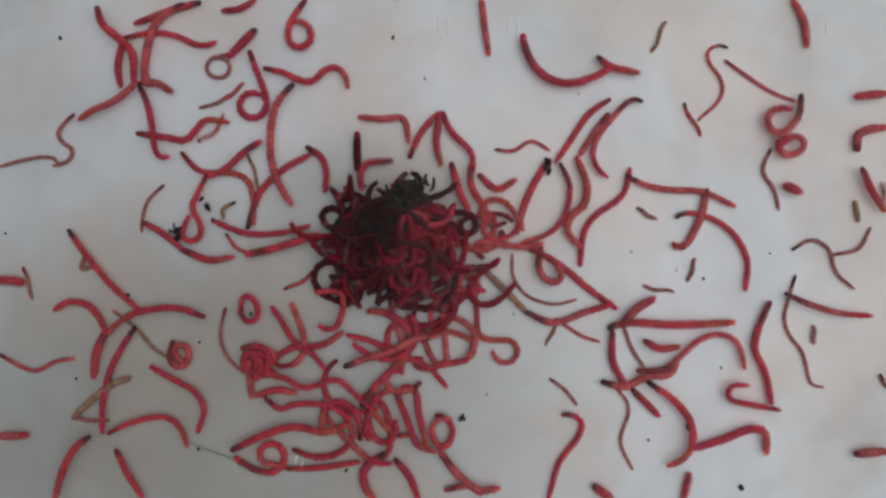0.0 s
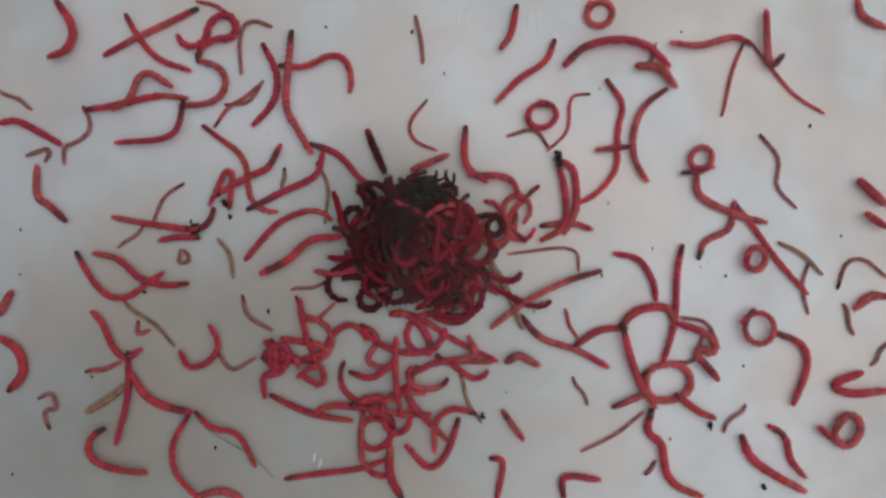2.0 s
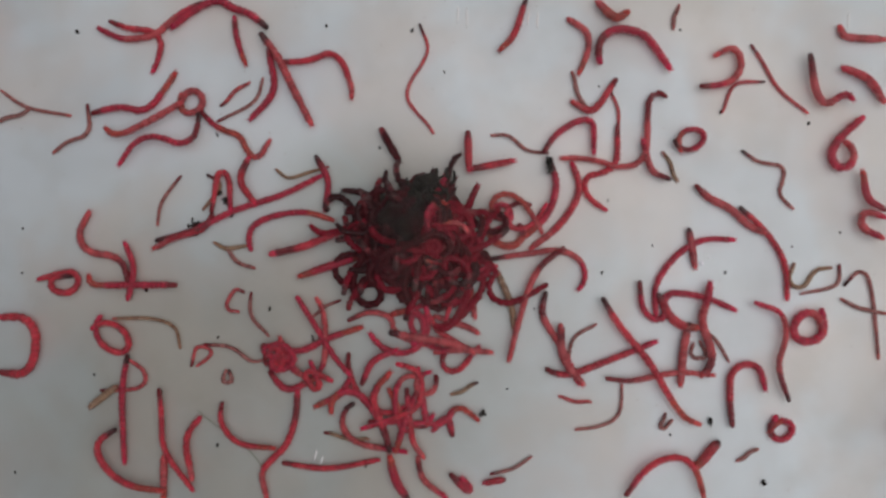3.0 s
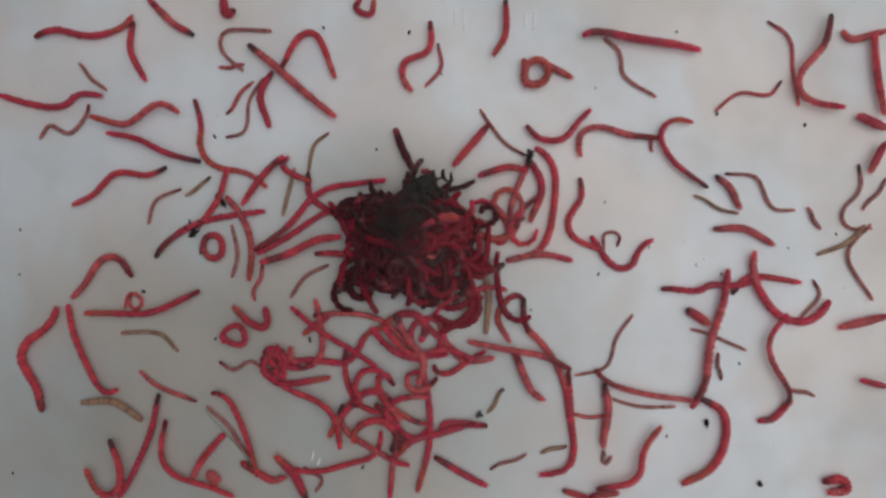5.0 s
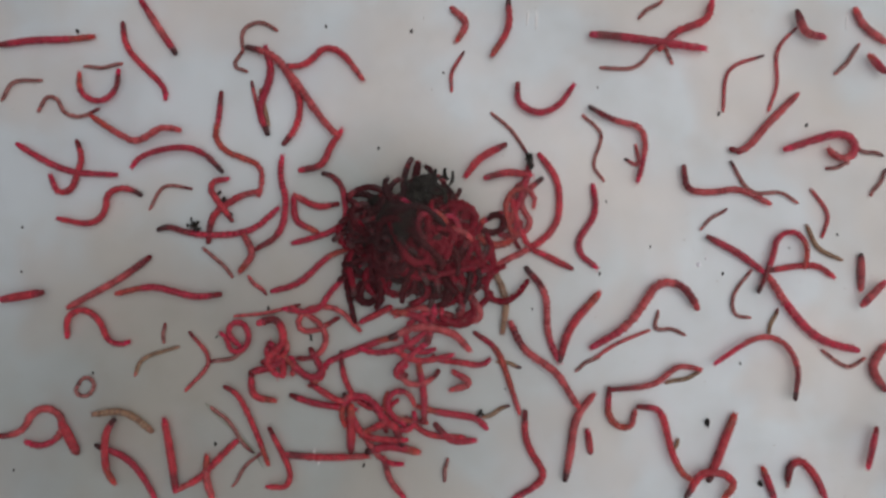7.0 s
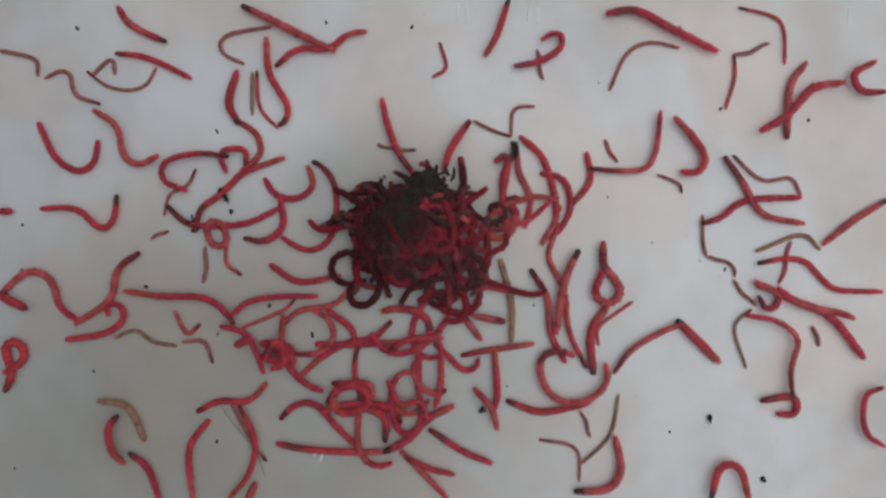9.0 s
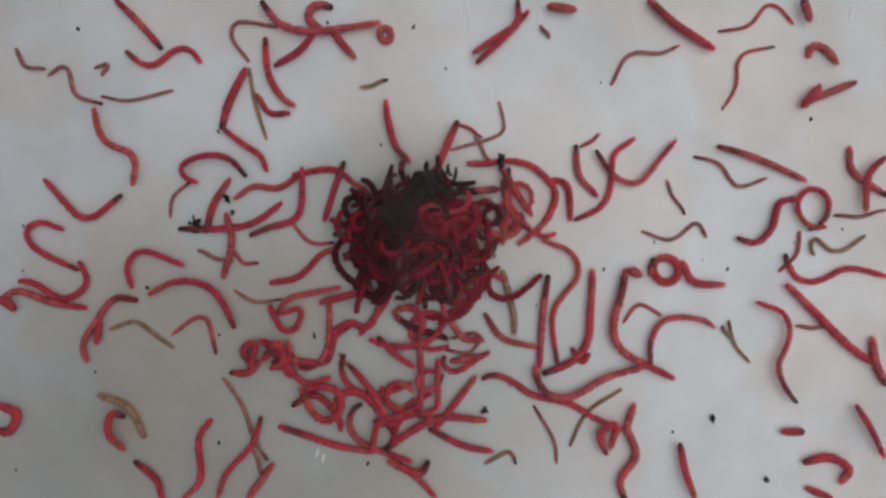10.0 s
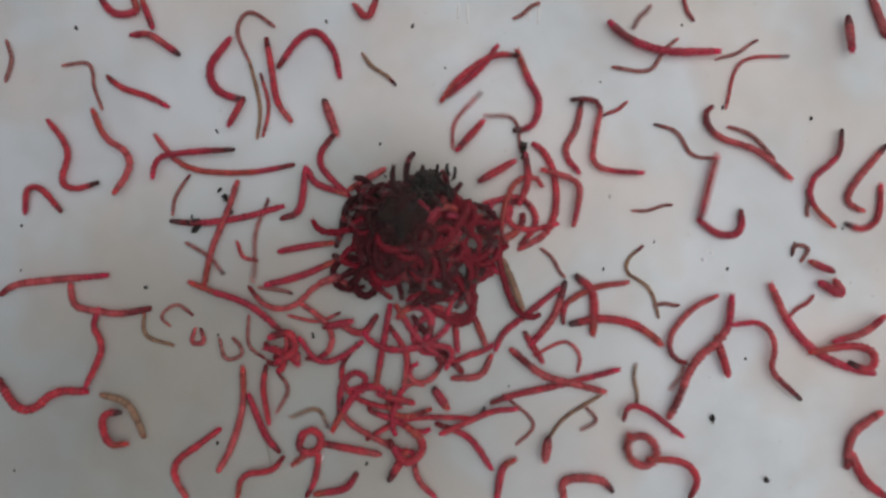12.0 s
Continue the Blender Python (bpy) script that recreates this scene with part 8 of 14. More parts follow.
    rows += [(5,26.7,28.4,15.7,31,-4,-12,-11,-8,-8,-12,-15), (5.5,26.5,28.1,15.9,-17,-13,-10,-7,-4,-4,-8,-9), (6,26.7,28.0,15.4,-13,-14,-11,-9,-7,-5,-4,-4), (6.5,26.8,28.2,15.4,-11,-12,-9,-6,-5,-6,-6,-6), (7,27.3,28.2,15.4,-4,-4,-6,-8,-8,-8,-8,-8)]
    rows += [(9,29.1,29.5,15.9,10,10,-18,-32,-28,-27,-26,-26), (9.5,29.6,29.7,14.2,-4,-4,-20,-27,-30,-32,-34,-33), (10,31.1,29.4,10.5,-42,-44,-42,-39,-34,-32,-32,-33), (10.5,30.5,29.2,12.1,-40,-42,-40,-36,-30,-27,-26,-28), (11,29.3,28.3,14.2,-54,-56,-52,-37,-17,-11,-7,-8), (11.5,28.2,28.0,16.3,-40,-40,-31,-23,-15,-8,-7,-8), (12,28.7,26.8,15.8,-49,-40,-25,-17,-7,0,2,1)]
    go("R", 16.4, 19, 0.5, rows)
    rows = [(0,25.8,25.5,5.8,-37,-41,-32,-20,-13,-10,-10,-12), (0.5,19.1,32.9,6.1,0,-1,0,2,7,11,15,32), (1,19.1,37.2,6.1,0,-1,0,2,7,11,14,30), (1.5,9.0,30.4,6.3,-88,-88,-88,-88,-88,-88,-88,-88), (2,9.0,29.9,6.0,-101,-99,-99,-101,-106,-118,-130,-126), (2.5,9.8,29.8,7.5,-103,-102,-102,-104,-110,-125,-136,-132), (3,9.6,29.8,7.5,-108,-107,-107,-108,-113,-126,-138,-134)]
    rows += [(5,8.5,29.9,7.5,-89,-87,-87,-91,-99,-116,-127,-122), (5.5,8.5,29.6,7.5,-88,-84,-93,-107,-114,-117,-117,-115), (6,8.0,29.4,7.6,-89,-86,-88,-98,-113,-121,-123,-120), (6.5,8.3,29.6,8.1,-89,-85,-87,-97,-115,-127,-130,-126), (7,8.3,29.7,7.9,-88,-85,-88,-100,-115,-123,-124,-121)]
    rows += [(9,7.4,29.2,7.7,-108,-107,-107,-108,-111,-117,-123,-121), (9.5,8.2,29.2,8.4,-106,-103,-105,-113,-128,-139,-142,-138), (10,7.7,28.9,9.8,-87,-84,-112,-147,-150,-146,-146,-146), (10.5,6.6,25.8,10.2,-166,-165,-166,-169,-172,-173,-173,-173), (11,5.9,24.3,11.7,-180,-181,-179,-174,-169,-153,-136,-138), (11.5,6.1,24.0,11.4,-174,-176,-175,-169,-156,-145,-142,-145), (12,4.3,23.5,12.8,-183,-185,-161,-148,-143,-138,-124,-125)]
    go("r", 12.9, 17, 0.5, rows)
    rows = [(0,8.2,30.9,7.2,-83,-83,-83,-83,-82,-81,-81,-81), (0.5,8.7,30.8,7.4,-79,-80,-79,-77,-74,-71,-70,-71), (1,7.7,29.9,10.6,-39,-40,-35,-18,-70,-80,-91,-116), (1.5,6.8,29.6,13.6,-329,-322,-262,-175,-136,-82,-51,-48), (2,20.5,32.0,12.2,-472,-462,-389,-333,-278,-205,-141,-104), (2.5,18.8,24.0,12.0,-376,-374,-394,-416,-413,-393,-346,-339), (3,18.6,27.7,8.8,-394,-390,-400,-437,-459,-467,-476,-474)]
    rows += [(5,15.5,24.5,4.2,-387,-387,-387,-387,-387,-387,-387,-387), (5.5,15.5,36.4,4.2,-387,-387,-387,-387,-387,-387,-387,-387), (6,1.2,30.4,6.1,-431,-428,-428,-433,-448,-474,-486,-479), (6.5,0.1,30.5,11.3,-515,-517,-514,-499,-468,-416,-400,-403), (7,2.5,30.5,5.3,-403,-397,-400,-415,-459,-481,-485,-479)]
    rows += [(9,2.5,37.0,5.3,-403,-397,-399,-414,-460,-481,-485,-478), (9.5,2.5,37.0,5.3,-403,-397,-399,-414,-460,-481,-485,-478), (10,-7.9,28.4,6.1,-251,-286,-350,-425,-461,-542,-611,-618), (10.5,-10.2,32.1,1.9,-439,-439,-439,-439,-439,-439,-439,-439), (11,1.2,24.0,4.5,-531,-531,-531,-531,-531,-531,-531,-531), (11.5,-3.7,19.1,12.3,-555,-552,-508,-483,-475,-511,-548,-545), (12,-10.1,9.2,5.2,-510,-510,-510,-510,-510,-510,-510,-510)]
    go("r", 13.7, 18, 0.0, rows)
    rows = [(0,21.0,17.4,10.9,-146,-148,-137,-124,-121,-124,-126,-125), (0.5,22.4,19.3,9.4,-137,-140,-126,-91,-84,-100,-106,-105), (1,20.6,19.3,6.6,-89,-85,-87,-97,-116,-128,-131,-127), (1.5,18.8,18.4,15.5,-197,-197,-195,-167,-113,-86,-115,-118), (2,22.3,14.5,19.4,-53,-53,-107,-93,-88,-124,-139,-161), (2.5,22.4,9.7,14.1,-136,-135,-104,-70,-72,-106,-130,-137), (3,21.3,10.7,14.8,-92,-89,-96,-150,-171,-83,-42,-28)]
    rows += [(5,18.5,4.5,12.1,-76,-90,-126,-120,-78,-37,-21,-23), (5.5,19.2,4.9,4.2,-135,-135,-135,-135,-135,-135,-135,-135), (6,16.4,1.7,11.5,-57,-54,-60,-144,-177,-186,-194,-192), (6.5,16.6,0.7,4.1,-180,-180,-180,-180,-180,-180,-180,-180), (7,14.6,-0.7,5.9,-206,-206,-206,-206,-206,-206,-206,-206)]
    rows += [(9,19.0,9.1,7.2,-308,-312,-310,-300,-278,-261,-257,-262), (9.5,23.3,11.5,8.4,-326,-326,-326,-327,-328,-329,-329,-329), (10,21.6,8.9,14.3,-336,-338,-313,-284,-272,-276,-326,-325), (10.5,18.3,8.7,14.2,-277,-231,-212,-227,-300,-290,-268,-269), (11,16.5,8.8,14.3,-290,-291,-282,-249,-206,-192,-209,-216), (11.5,13.0,8.8,8.1,-243,-242,-244,-249,-251,-252,-252,-252), (12,10.0,4.8,12.3,-310,-314,-282,-239,-215,-175,-165,-169)]
    go("r", 19.5, 20, 0.0, rows)
    rows = [(0,22.8,16.6,5.9,-125,-126,-126,-125,-124,-123,-123,-123), (0.5,24.4,15.2,8.3,-113,-117,-107,-72,-55,-43,22,34), (1,22.8,15.7,12.0,-103,-107,-141,-143,-97,-63,-27,-28), (1.5,24.8,15.7,11.7,-124,-126,-109,-99,-91,-74,-54,-57), (2,26.3,16.3,14.1,-145,-145,-124,-109,-96,-81,-63,-51), (2.5,26.4,15.8,13.1,-115,-116,-101,-92,-83,-70,-64,-66), (3,24.2,14.6,21.8,-236,-100,-89,-97,-166,-200,-186,-178)]
    rows += [(5,22.7,15.8,13.3,-185,-184,-190,-201,-189,-159,-100,-75), (5.5,26.2,15.5,10.3,-146,-170,-183,-182,-172,-157,-151,-154), (6,28.7,8.7,13.3,-99,-99,-100,-97,-137,-185,-234,-248), (6.5,33.1,12.1,6.6,-49,-50,-50,-48,-46,-45,-44,-45), (7,37.1,8.5,14.2,-86,-82,-9,3,11,-12,-29,-28)]
    rows += [(9,41.9,6.7,14.4,-55,-54,-57,-67,-49,-16,-7,-10), (9.5,42.2,11.6,11.4,-21,-20,-21,-23,-24,-25,-25,-25), (10,42.1,11.5,12.0,-17,-16,-18,-21,-24,-25,-25,-24), (10.5,42.0,12.0,12.3,-18,-16,-21,-26,-28,-29,-29,-28), (11,41.7,12.1,12.0,-22,-21,-23,-26,-28,-28,-28,-28), (11.5,34.0,13.5,11.8,-24,-25,-21,-6,-10,-48,-67,-63), (12,39.5,13.7,16.0,-153,-73,-35,-15,-20,-37,-42,-41)]
    go("r", 21.8, 20, 0.2, rows)
    rows = [(0,24.7,16.7,14.1,-211,-144,-130,-130,-121,-98,-62,-32), (0.5,24.3,17.6,13.8,-229,-179,-137,-137,-140,-155,-159,-158), (1,25.9,15.0,18.1,-221,-147,-132,-99,-86,-33,-27,-58), (1.5,29.1,15.5,13.4,90,-195,-180,-112,-44,13,84,94), (2,34.0,12.3,13.1,-356,-358,-313,-248,-158,-102,0,7), (2.5,31.6,7.0,7.7,-209,-206,-236,-269,-329,-349,-352,-349), (3,27.7,11.8,6.5,-204,-196,-213,-241,-253,-257,-257,-254)]
    rows += [(5,10.3,8.3,9.5,-280,-278,-283,-289,-293,-294,-294,-293), (5.5,20.7,16.3,11.7,-491,-453,-362,-300,-284,-261,-253,-255), (6,23.8,15.9,14.5,-328,-328,-325,-380,-411,-410,-411,-411), (6.5,23.8,16.1,14.5,-386,-393,-443,-434,-381,-391,-399,-398), (7,24.8,15.5,14.6,-390,-390,-377,-371,-431,-458,-462,-466)]
    rows += [(9,25.8,12.4,15.3,-366,-366,-361,-354,-298,-280,-275,-275), (9.5,28.0,9.8,10.0,-356,-358,-302,-274,-266,-255,-250,-252), (10,25.3,10.8,14.8,-418,-419,-400,-372,-315,-306,-310,-310), (10.5,24.4,11.1,14.9,-384,-383,-391,-399,-420,-443,-339,-336), (11,22.9,12.9,15.8,-361,-393,-445,-429,-376,-341,-399,-415), (11.5,22.5,12.1,15.7,-391,-392,-397,-421,-476,-445,-406,-341), (12,20.9,14.3,18.4,-349,-367,-463,-461,-456,-376,-363,-362)]
    go("r", 18.5, 20, 0.5, rows)
    rows = [(0,14.3,8.4,10.4,-122,-123,-120,-116,-113,-108,-103,-103), (0.5,14.7,8.3,11.4,-100,-98,-107,-123,-131,-138,-145,-144), (1,13.6,7.9,9.4,-127,-129,-120,-110,-105,-104,-100,-99), (1.5,15.1,7.5,10.1,-82,-79,-92,-110,-115,-110,-97,-97), (2,17.1,8.2,11.3,-19,-27,-77,-85,-90,-100,-121,-119), (2.5,16.8,8.9,11.4,-12,-21,-95,-104,-105,-108,-109,-109), (3,16.0,5.6,14.0,-70,-68,-101,-120,-127,-136,-144,-142)]
    rows += [(5,13.9,5.7,19.5,-21,-60,-90,-96,-100,-118,-164,-165), (5.5,14.0,7.4,18.9,-2,-43,-81,-111,-121,-133,-161,-205), (6,14.2,6.9,12.9,-46,-42,-57,-103,-121,-129,-138,-136), (6.5,14.2,6.7,17.6,-24,-45,-74,-90,-106,-132,-157,-155), (7,13.3,4.8,20.0,-48,-55,-83,-95,-128,-148,-154,-154)]
    rows += [(9,13.8,8.1,16.1,-39,-40,-64,-75,-77,-88,-121,-124), (9.5,13.4,8.7,17.9,15,-26,-61,-85,-101,-113,-126,-125), (10,12.3,7.0,17.3,3,-11,-39,-50,-105,-122,-142,-145), (10.5,13.3,7.7,16.6,13,-56,-69,-73,-89,-125,-133,-131), (11,13.3,7.1,21.0,14,-28,-65,-103,-121,-136,-145,-156), (11.5,13.2,6.9,18.2,14,-49,-64,-74,-99,-120,-144,-143), (12,13.6,6.5,17.2,-27,-56,-77,-86,-98,-118,-152,-152)]
    go("R", 21.0, 20, 0.0, rows)
    rows = [(0,17.8,6.4,14.4,-60,-63,-92,-104,-123,-145,-163,-163), (0.5,17.6,7.3,15.1,-32,-62,-97,-110,-121,-136,-152,-150), (1,18.0,6.7,15.1,-95,-94,-102,-117,-133,-139,-148,-149), (1.5,20.1,8.4,14.0,-155,-156,-140,-92,-59,-79,-117,-116), (2,22.4,14.1,3.7,-174,-174,-174,-174,-174,-174,-174,-174), (2.5,26.8,18.0,11.2,-454,-424,-345,-287,-225,-167,-94,-86), (3,32.6,14.8,11.2,-431,-382,-336,-297,-199,-162,-103,-60)]
    rows += [(5,31.6,13.8,14.8,-213,-215,-218,-232,-246,-296,-353,-383), (5.5,33.0,11.8,11.0,-249,-252,-248,-229,-199,-195,-234,-255), (6,35.5,11.4,14.3,-209,-210,-251,-264,-245,-187,-172,-174), (6.5,38.0,9.3,10.9,-361,-363,-362,-319,-212,-203,-164,-157), (7,45.5,-0.1,15.6,-293,-293,-290,-279,-334,-404,-446,-472)]
    rows += [(9,43.4,-6.5,7.6,-422,-425,-362,-301,-283,-201,-189,-194), (9.5,47.8,-1.9,9.0,-336,-336,-441,-499,-535,-540,-540,-538), (10,48.8,5.1,16.4,-712,-669,-629,-566,-496,-439,-395,-344), (10.5,49.1,5.0,6.5,-376,-372,-381,-480,-499,-546,-601,-596), (11,49.6,5.6,13.0,-462,-462,-459,-458,-450,-435,-428,-431), (11.5,50.2,9.0,11.4,-516,-519,-517,-505,-459,-436,-421,-422), (12,50.3,9.0,15.6,-453,-454,-495,-504,-468,-427,-402,-403)]
    go("r", 16.4, 20, 0.5, rows)
    rows = [(0,20.7,7.2,13.8,-67,-66,-79,-106,-147,-111,-50,-42), (0.5,21.4,9.1,9.2,-126,-127,-109,-98,-93,-85,-71,-72), (1,15.8,14.9,13.1,48,-1,-56,-116,-181,-242,-310,-326), (1.5,30.0,20.8,17.4,-123,-121,-109,-35,41,115,185,207), (2,28.4,24.2,5.9,-5,-1,-4,-16,-39,-53,-56,-52), (2.5,22.4,22.7,7.1,-15,-9,-35,-111,-122,-131,-193,-201), (3,22.4,31.7,4.7,-149,-140,-166,-209,-221,-224,-224,-221)]
    rows += [(5,12.4,24.0,13.4,-438,-459,-372,-312,-247,-167,-100,-76), (5.5,12.4,40.8,13.4,-439,-417,-374,-313,-247,-167,-95,-78), (6,12.4,40.8,13.4,-439,-417,-374,-313,-247,-167,-95,-78), (6.5,12.4,40.8,13.4,-439,-417,-374,-313,-247,-167,-95,-78), (7,12.4,40.8,13.4,-439,-417,-374,-313,-247,-167,-95,-78)]
    rows += [(9,12.4,40.8,13.4,-439,-417,-374,-313,-247,-167,-95,-78), (9.5,12.4,40.8,13.4,-439,-417,-374,-313,-247,-167,-95,-78), (10,15.5,31.8,3.0,-367,-367,-367,-367,-367,-367,-367,-367), (10.5,18.5,32.4,2.7,-379,-379,-379,-379,-379,-379,-379,-379), (11,21.1,25.9,2.8,-427,-427,-427,-427,-427,-427,-427,-427), (11.5,21.1,35.5,2.8,-427,-427,-427,-427,-427,-427,-427,-427), (12,21.1,35.5,2.8,-427,-427,-427,-427,-427,-427,-427,-427)]
    go("R", 17.4, 20, 0.5, rows)
    rows = [(0,23.9,5.7,15.4,87,88,74,49,30,39,77,81), (0.5,25.2,2.3,15.9,70,70,40,29,76,120,142,140), (1,26.3,-1.4,15.4,66,64,77,113,142,150,103,93), (1.5,25.9,-3.5,18.0,105,121,126,135,107,65,49,48), (2,26.4,-2.0,8.9,97,98,114,119,129,156,173,168), (2.5,31.0,-0.9,9.5,65,68,58,41,27,-25,-57,-53), (3,31.7,-1.6,17.3,98,94,65,51,39,23,-2,-2)]
    rows += [(5,24.1,-0.2,11.6,-56,-58,-54,-32,17,72,53,21), (5.5,22.1,0.6,11.2,-51,-53,-39,-23,-8,4,7,6), (6,22.8,-0.2,8.2,-15,-17,-12,8,12,-18,-27,-24), (6.5,20.5,1.8,13.4,-75,-61,-38,-50,-83,-95,-106,-127), (7,19.6,3.2,12.6,-82,-80,-100,-125,-125,-82,-37,-39)]
    rows += [(9,16.0,6.8,10.4,-11,-6,-43,-75,-86,-104,-122,-119), (9.5,16.9,4.4,10.2,1,2,3,2,-3,-110,-145,-139), (10,16.2,7.1,6.3,-16,-8,-48,-79,-86,-88,-88,-86), (10.5,4.0,-9.4,8.1,-26,-24,-28,-34,-38,-40,-40,-39), (11,8.5,6.8,9.0,-95,-96,-95,-92,-88,-85,-84,-85), (11.5,8.2,-11.0,4.0,-29,-34,-25,-5,8,13,13,10), (12,10.7,-9.0,12.0,77,63,40,36,38,39,39,39)]
    go("r", 18.1, 20, 0.0, rows)
    rows = [(0,40.3,2.6,16.5,40,-8,-21,-36,-53,-69,-96,-97), (0.5,40.3,1.7,17.1,-20,-21,-42,-53,-66,-71,-70,-70), (1,43.8,-0.7,11.8,-45,-45,-45,-39,-46,-80,-103,-99), (1.5,43.1,2.7,16.3,16,9,-8,-31,-55,-55,-56,-55), (2,43.3,0.9,15.5,-52,-52,-53,-55,-53,-49,-47,-47), (2.5,43.0,1.0,17.4,-17,-19,-31,-47,-72,-87,-112,-112), (3,43.7,0.4,14.4,-42,-41,-48,-53,-62,-79,-89,-87)]
    rows += [(5,43.1,-3.5,9.7,50,57,23,-1,-8,-10,-10,-7), (5.5,42.3,-4.2,15.4,23,25,17,9,6,5,4,4), (6,45.1,-3.0,10.2,-59,-62,-52,-29,-22,-26,-27,-27), (6.5,48.3,-2.7,10.3,0,-1,0,4,12,-25,-129,-126), (7,48.0,-1.9,9.2,8,10,10,8,3,-13,-39,-33)]
    rows += [(9,50.1,-3.5,18.0,11,11,-6,-50,-46,-5,0,-2), (9.5,54.4,-2.9,11.0,7,10,-2,-28,-38,-37,-39,-39), (10,51.1,-3.2,15.9,-73,-66,-17,21,31,-4,-16,-14), (10.5,52.4,-4.5,13.6,-55,-41,-20,-22,-37,-22,2,2), (11,54.1,-4.9,9.6,37,39,11,-5,-10,-16,-24,-23), (11.5,54.6,-6.3,14.1,145,146,122,94,55,34,9,10), (12,56.5,4.5,9.0,-21,-23,14,44,74,86,88,86)]
    go("r", 18.0, 20, 0.0, rows)
    rows = [(0,48.0,18.8,12.7,269,265,235,217,146,84,16,-15), (0.5,46.5,30.4,9.7,234,237,233,214,191,176,109,95), (1,46.5,38.9,9.7,233,237,233,215,190,177,105,97), (1.5,46.5,38.9,9.7,233,237,233,215,190,177,105,97), (2,42.9,27.9,8.9,226,230,102,94,92,92,92,93), (2.5,54.6,17.5,7.9,12,10,10,13,21,32,38,35), (3,50.3,21.8,10.9,-82,-83,-82,-74,-53,34,27,-63)]
    rows += [(5,49.9,24.2,17.8,-98,-100,-130,-135,-99,-34,-9,-5), (5.5,49.8,25.6,18.4,-144,-143,-105,-56,-63,-104,-117,-140), (6,50.5,27.4,12.4,-80,-77,-82,-103,-128,-138,-156,-160), (6.5,49.3,29.6,11.3,-151,-153,-151,-138,-110,-79,-35,-37), (7,48.3,29.9,5.2,-68,-72,-71,-62,-39,-17,-10,-16)]
    rows += [(9,48.3,36.6,5.2,-68,-72,-71,-62,-40,-16,-10,-17), (9.5,48.3,36.6,5.2,-68,-72,-71,-62,-40,-16,-10,-17), (10,47.7,31.5,2.3,-72,-72,-72,-72,-72,-72,-72,-72), (10.5,53.4,28.0,2.2,-174,-174,-174,-174,-174,-174,-174,-174), (11,53.9,30.9,2.2,-121,-121,-121,-121,-121,-121,-121,-121), (11.5,56.2,27.1,2.7,-74,-74,-74,-74,-74,-74,-74,-74), (12,53.4,28.2,4.1,-83,-83,-83,-83,-83,-83,-83,-83)]
    go("R", 18.5, 20, 0.9, rows)
    rows = [(0,48.7,15.2,11.6,-156,-154,-51,9,48,150,221,205), (0.5,46.0,10.3,10.5,-20,-22,-19,-14,-11,-10,-9,-10), (1,46.3,8.0,4.9,-40,-47,-30,-3,7,10,10,8), (1.5,42.1,3.4,2.3,-71,-71,-71,-71,-71,-71,-71,-71), (2,41.0,-0.4,10.4,-102,-100,-18,48,98,162,252,263), (2.5,64.7,-0.4,10.4,-101,-101,-17,53,95,161,254,262), (3,56.5,3.9,7.9,154,157,152,115,71,-3,-22,-19)]
    rows += [(5,63.4,3.9,7.9,153,157,153,114,71,-6,-22,-18), (5.5,63.4,3.9,7.9,153,157,153,114,71,-6,-22,-18), (6,56.1,-7.8,6.7,83,86,85,83,75,55,39,45), (6.5,62.8,-7.8,6.7,83,86,86,83,75,54,39,46), (7,57.2,-5.2,4.1,47,47,47,47,47,47,47,47)]
    rows += [(9,49.1,-7.5,11.1,156,163,170,170,166,152,138,141), (9.5,56.4,-11.9,3.9,180,180,180,180,180,180,180,180), (10,61.4,-11.9,3.9,180,180,180,180,180,180,180,180), (10.5,61.4,-11.9,3.9,180,180,180,180,180,180,180,180), (11,53.1,-11.1,7.9,354,358,351,305,263,234,226,229), (11.5,56.3,-11.4,5.8,220,215,219,236,262,274,276,272), (12,54.8,-10.9,7.5,219,222,219,211,201,195,194,196)]
    go("r", 11.6, 15, 0.9, rows)
    rows = [(0,49.2,9.4,1.7,-26,-26,-26,-26,-26,-26,-26,-26), (0.5,60.5,9.4,1.7,-26,-26,-26,-26,-26,-26,-26,-26), (1,60.5,9.4,1.7,-26,-26,-26,-26,-26,-26,-26,-26), (1.5,58.1,10.0,1.7,-40,-40,-40,-40,-40,-40,-40,-40), (2,56.6,8.4,4.4,-43,-43,-43,-43,-43,-43,-43,-43), (2.5,50.9,9.4,13.1,-171,-174,-137,-94,-57,3,57,57), (3,53.2,14.0,13.9,-139,-140,-134,-116,-58,28,100,151)]
    rows += [(5,57.3,17.5,3.5,-25,-25,-25,-25,-25,-25,-25,-25), (5.5,56.4,22.0,4.5,-53,-56,-55,-46,-25,-8,-3,-8), (6,51.9,20.1,3.0,-83,-83,-83,-83,-83,-83,-83,-83), (6.5,54.6,23.1,6.5,33,37,20,-27,-47,-167,-175,-172), (7,51.3,14.5,15.4,19,19,17,15,-21,-99,-188,-238)]
    rows += [(9,47.4,19.4,13.1,30,29,36,52,51,23,5,8), (9.5,47.2,20.3,11.6,113,107,79,57,54,51,44,44), (10,48.4,20.1,2.9,50,50,50,50,50,50,50,50), (10.5,61.1,20.1,2.9,50,50,50,50,50,50,50,50), (11,56.8,2.3,2.8,0,0,0,0,0,0,0,0), (11.5,51.4,-5.3,3.3,0,0,0,0,0,0,0,0), (12,51.3,-5.2,4.7,-30,-32,-32,-31,-24,116,123,119)]
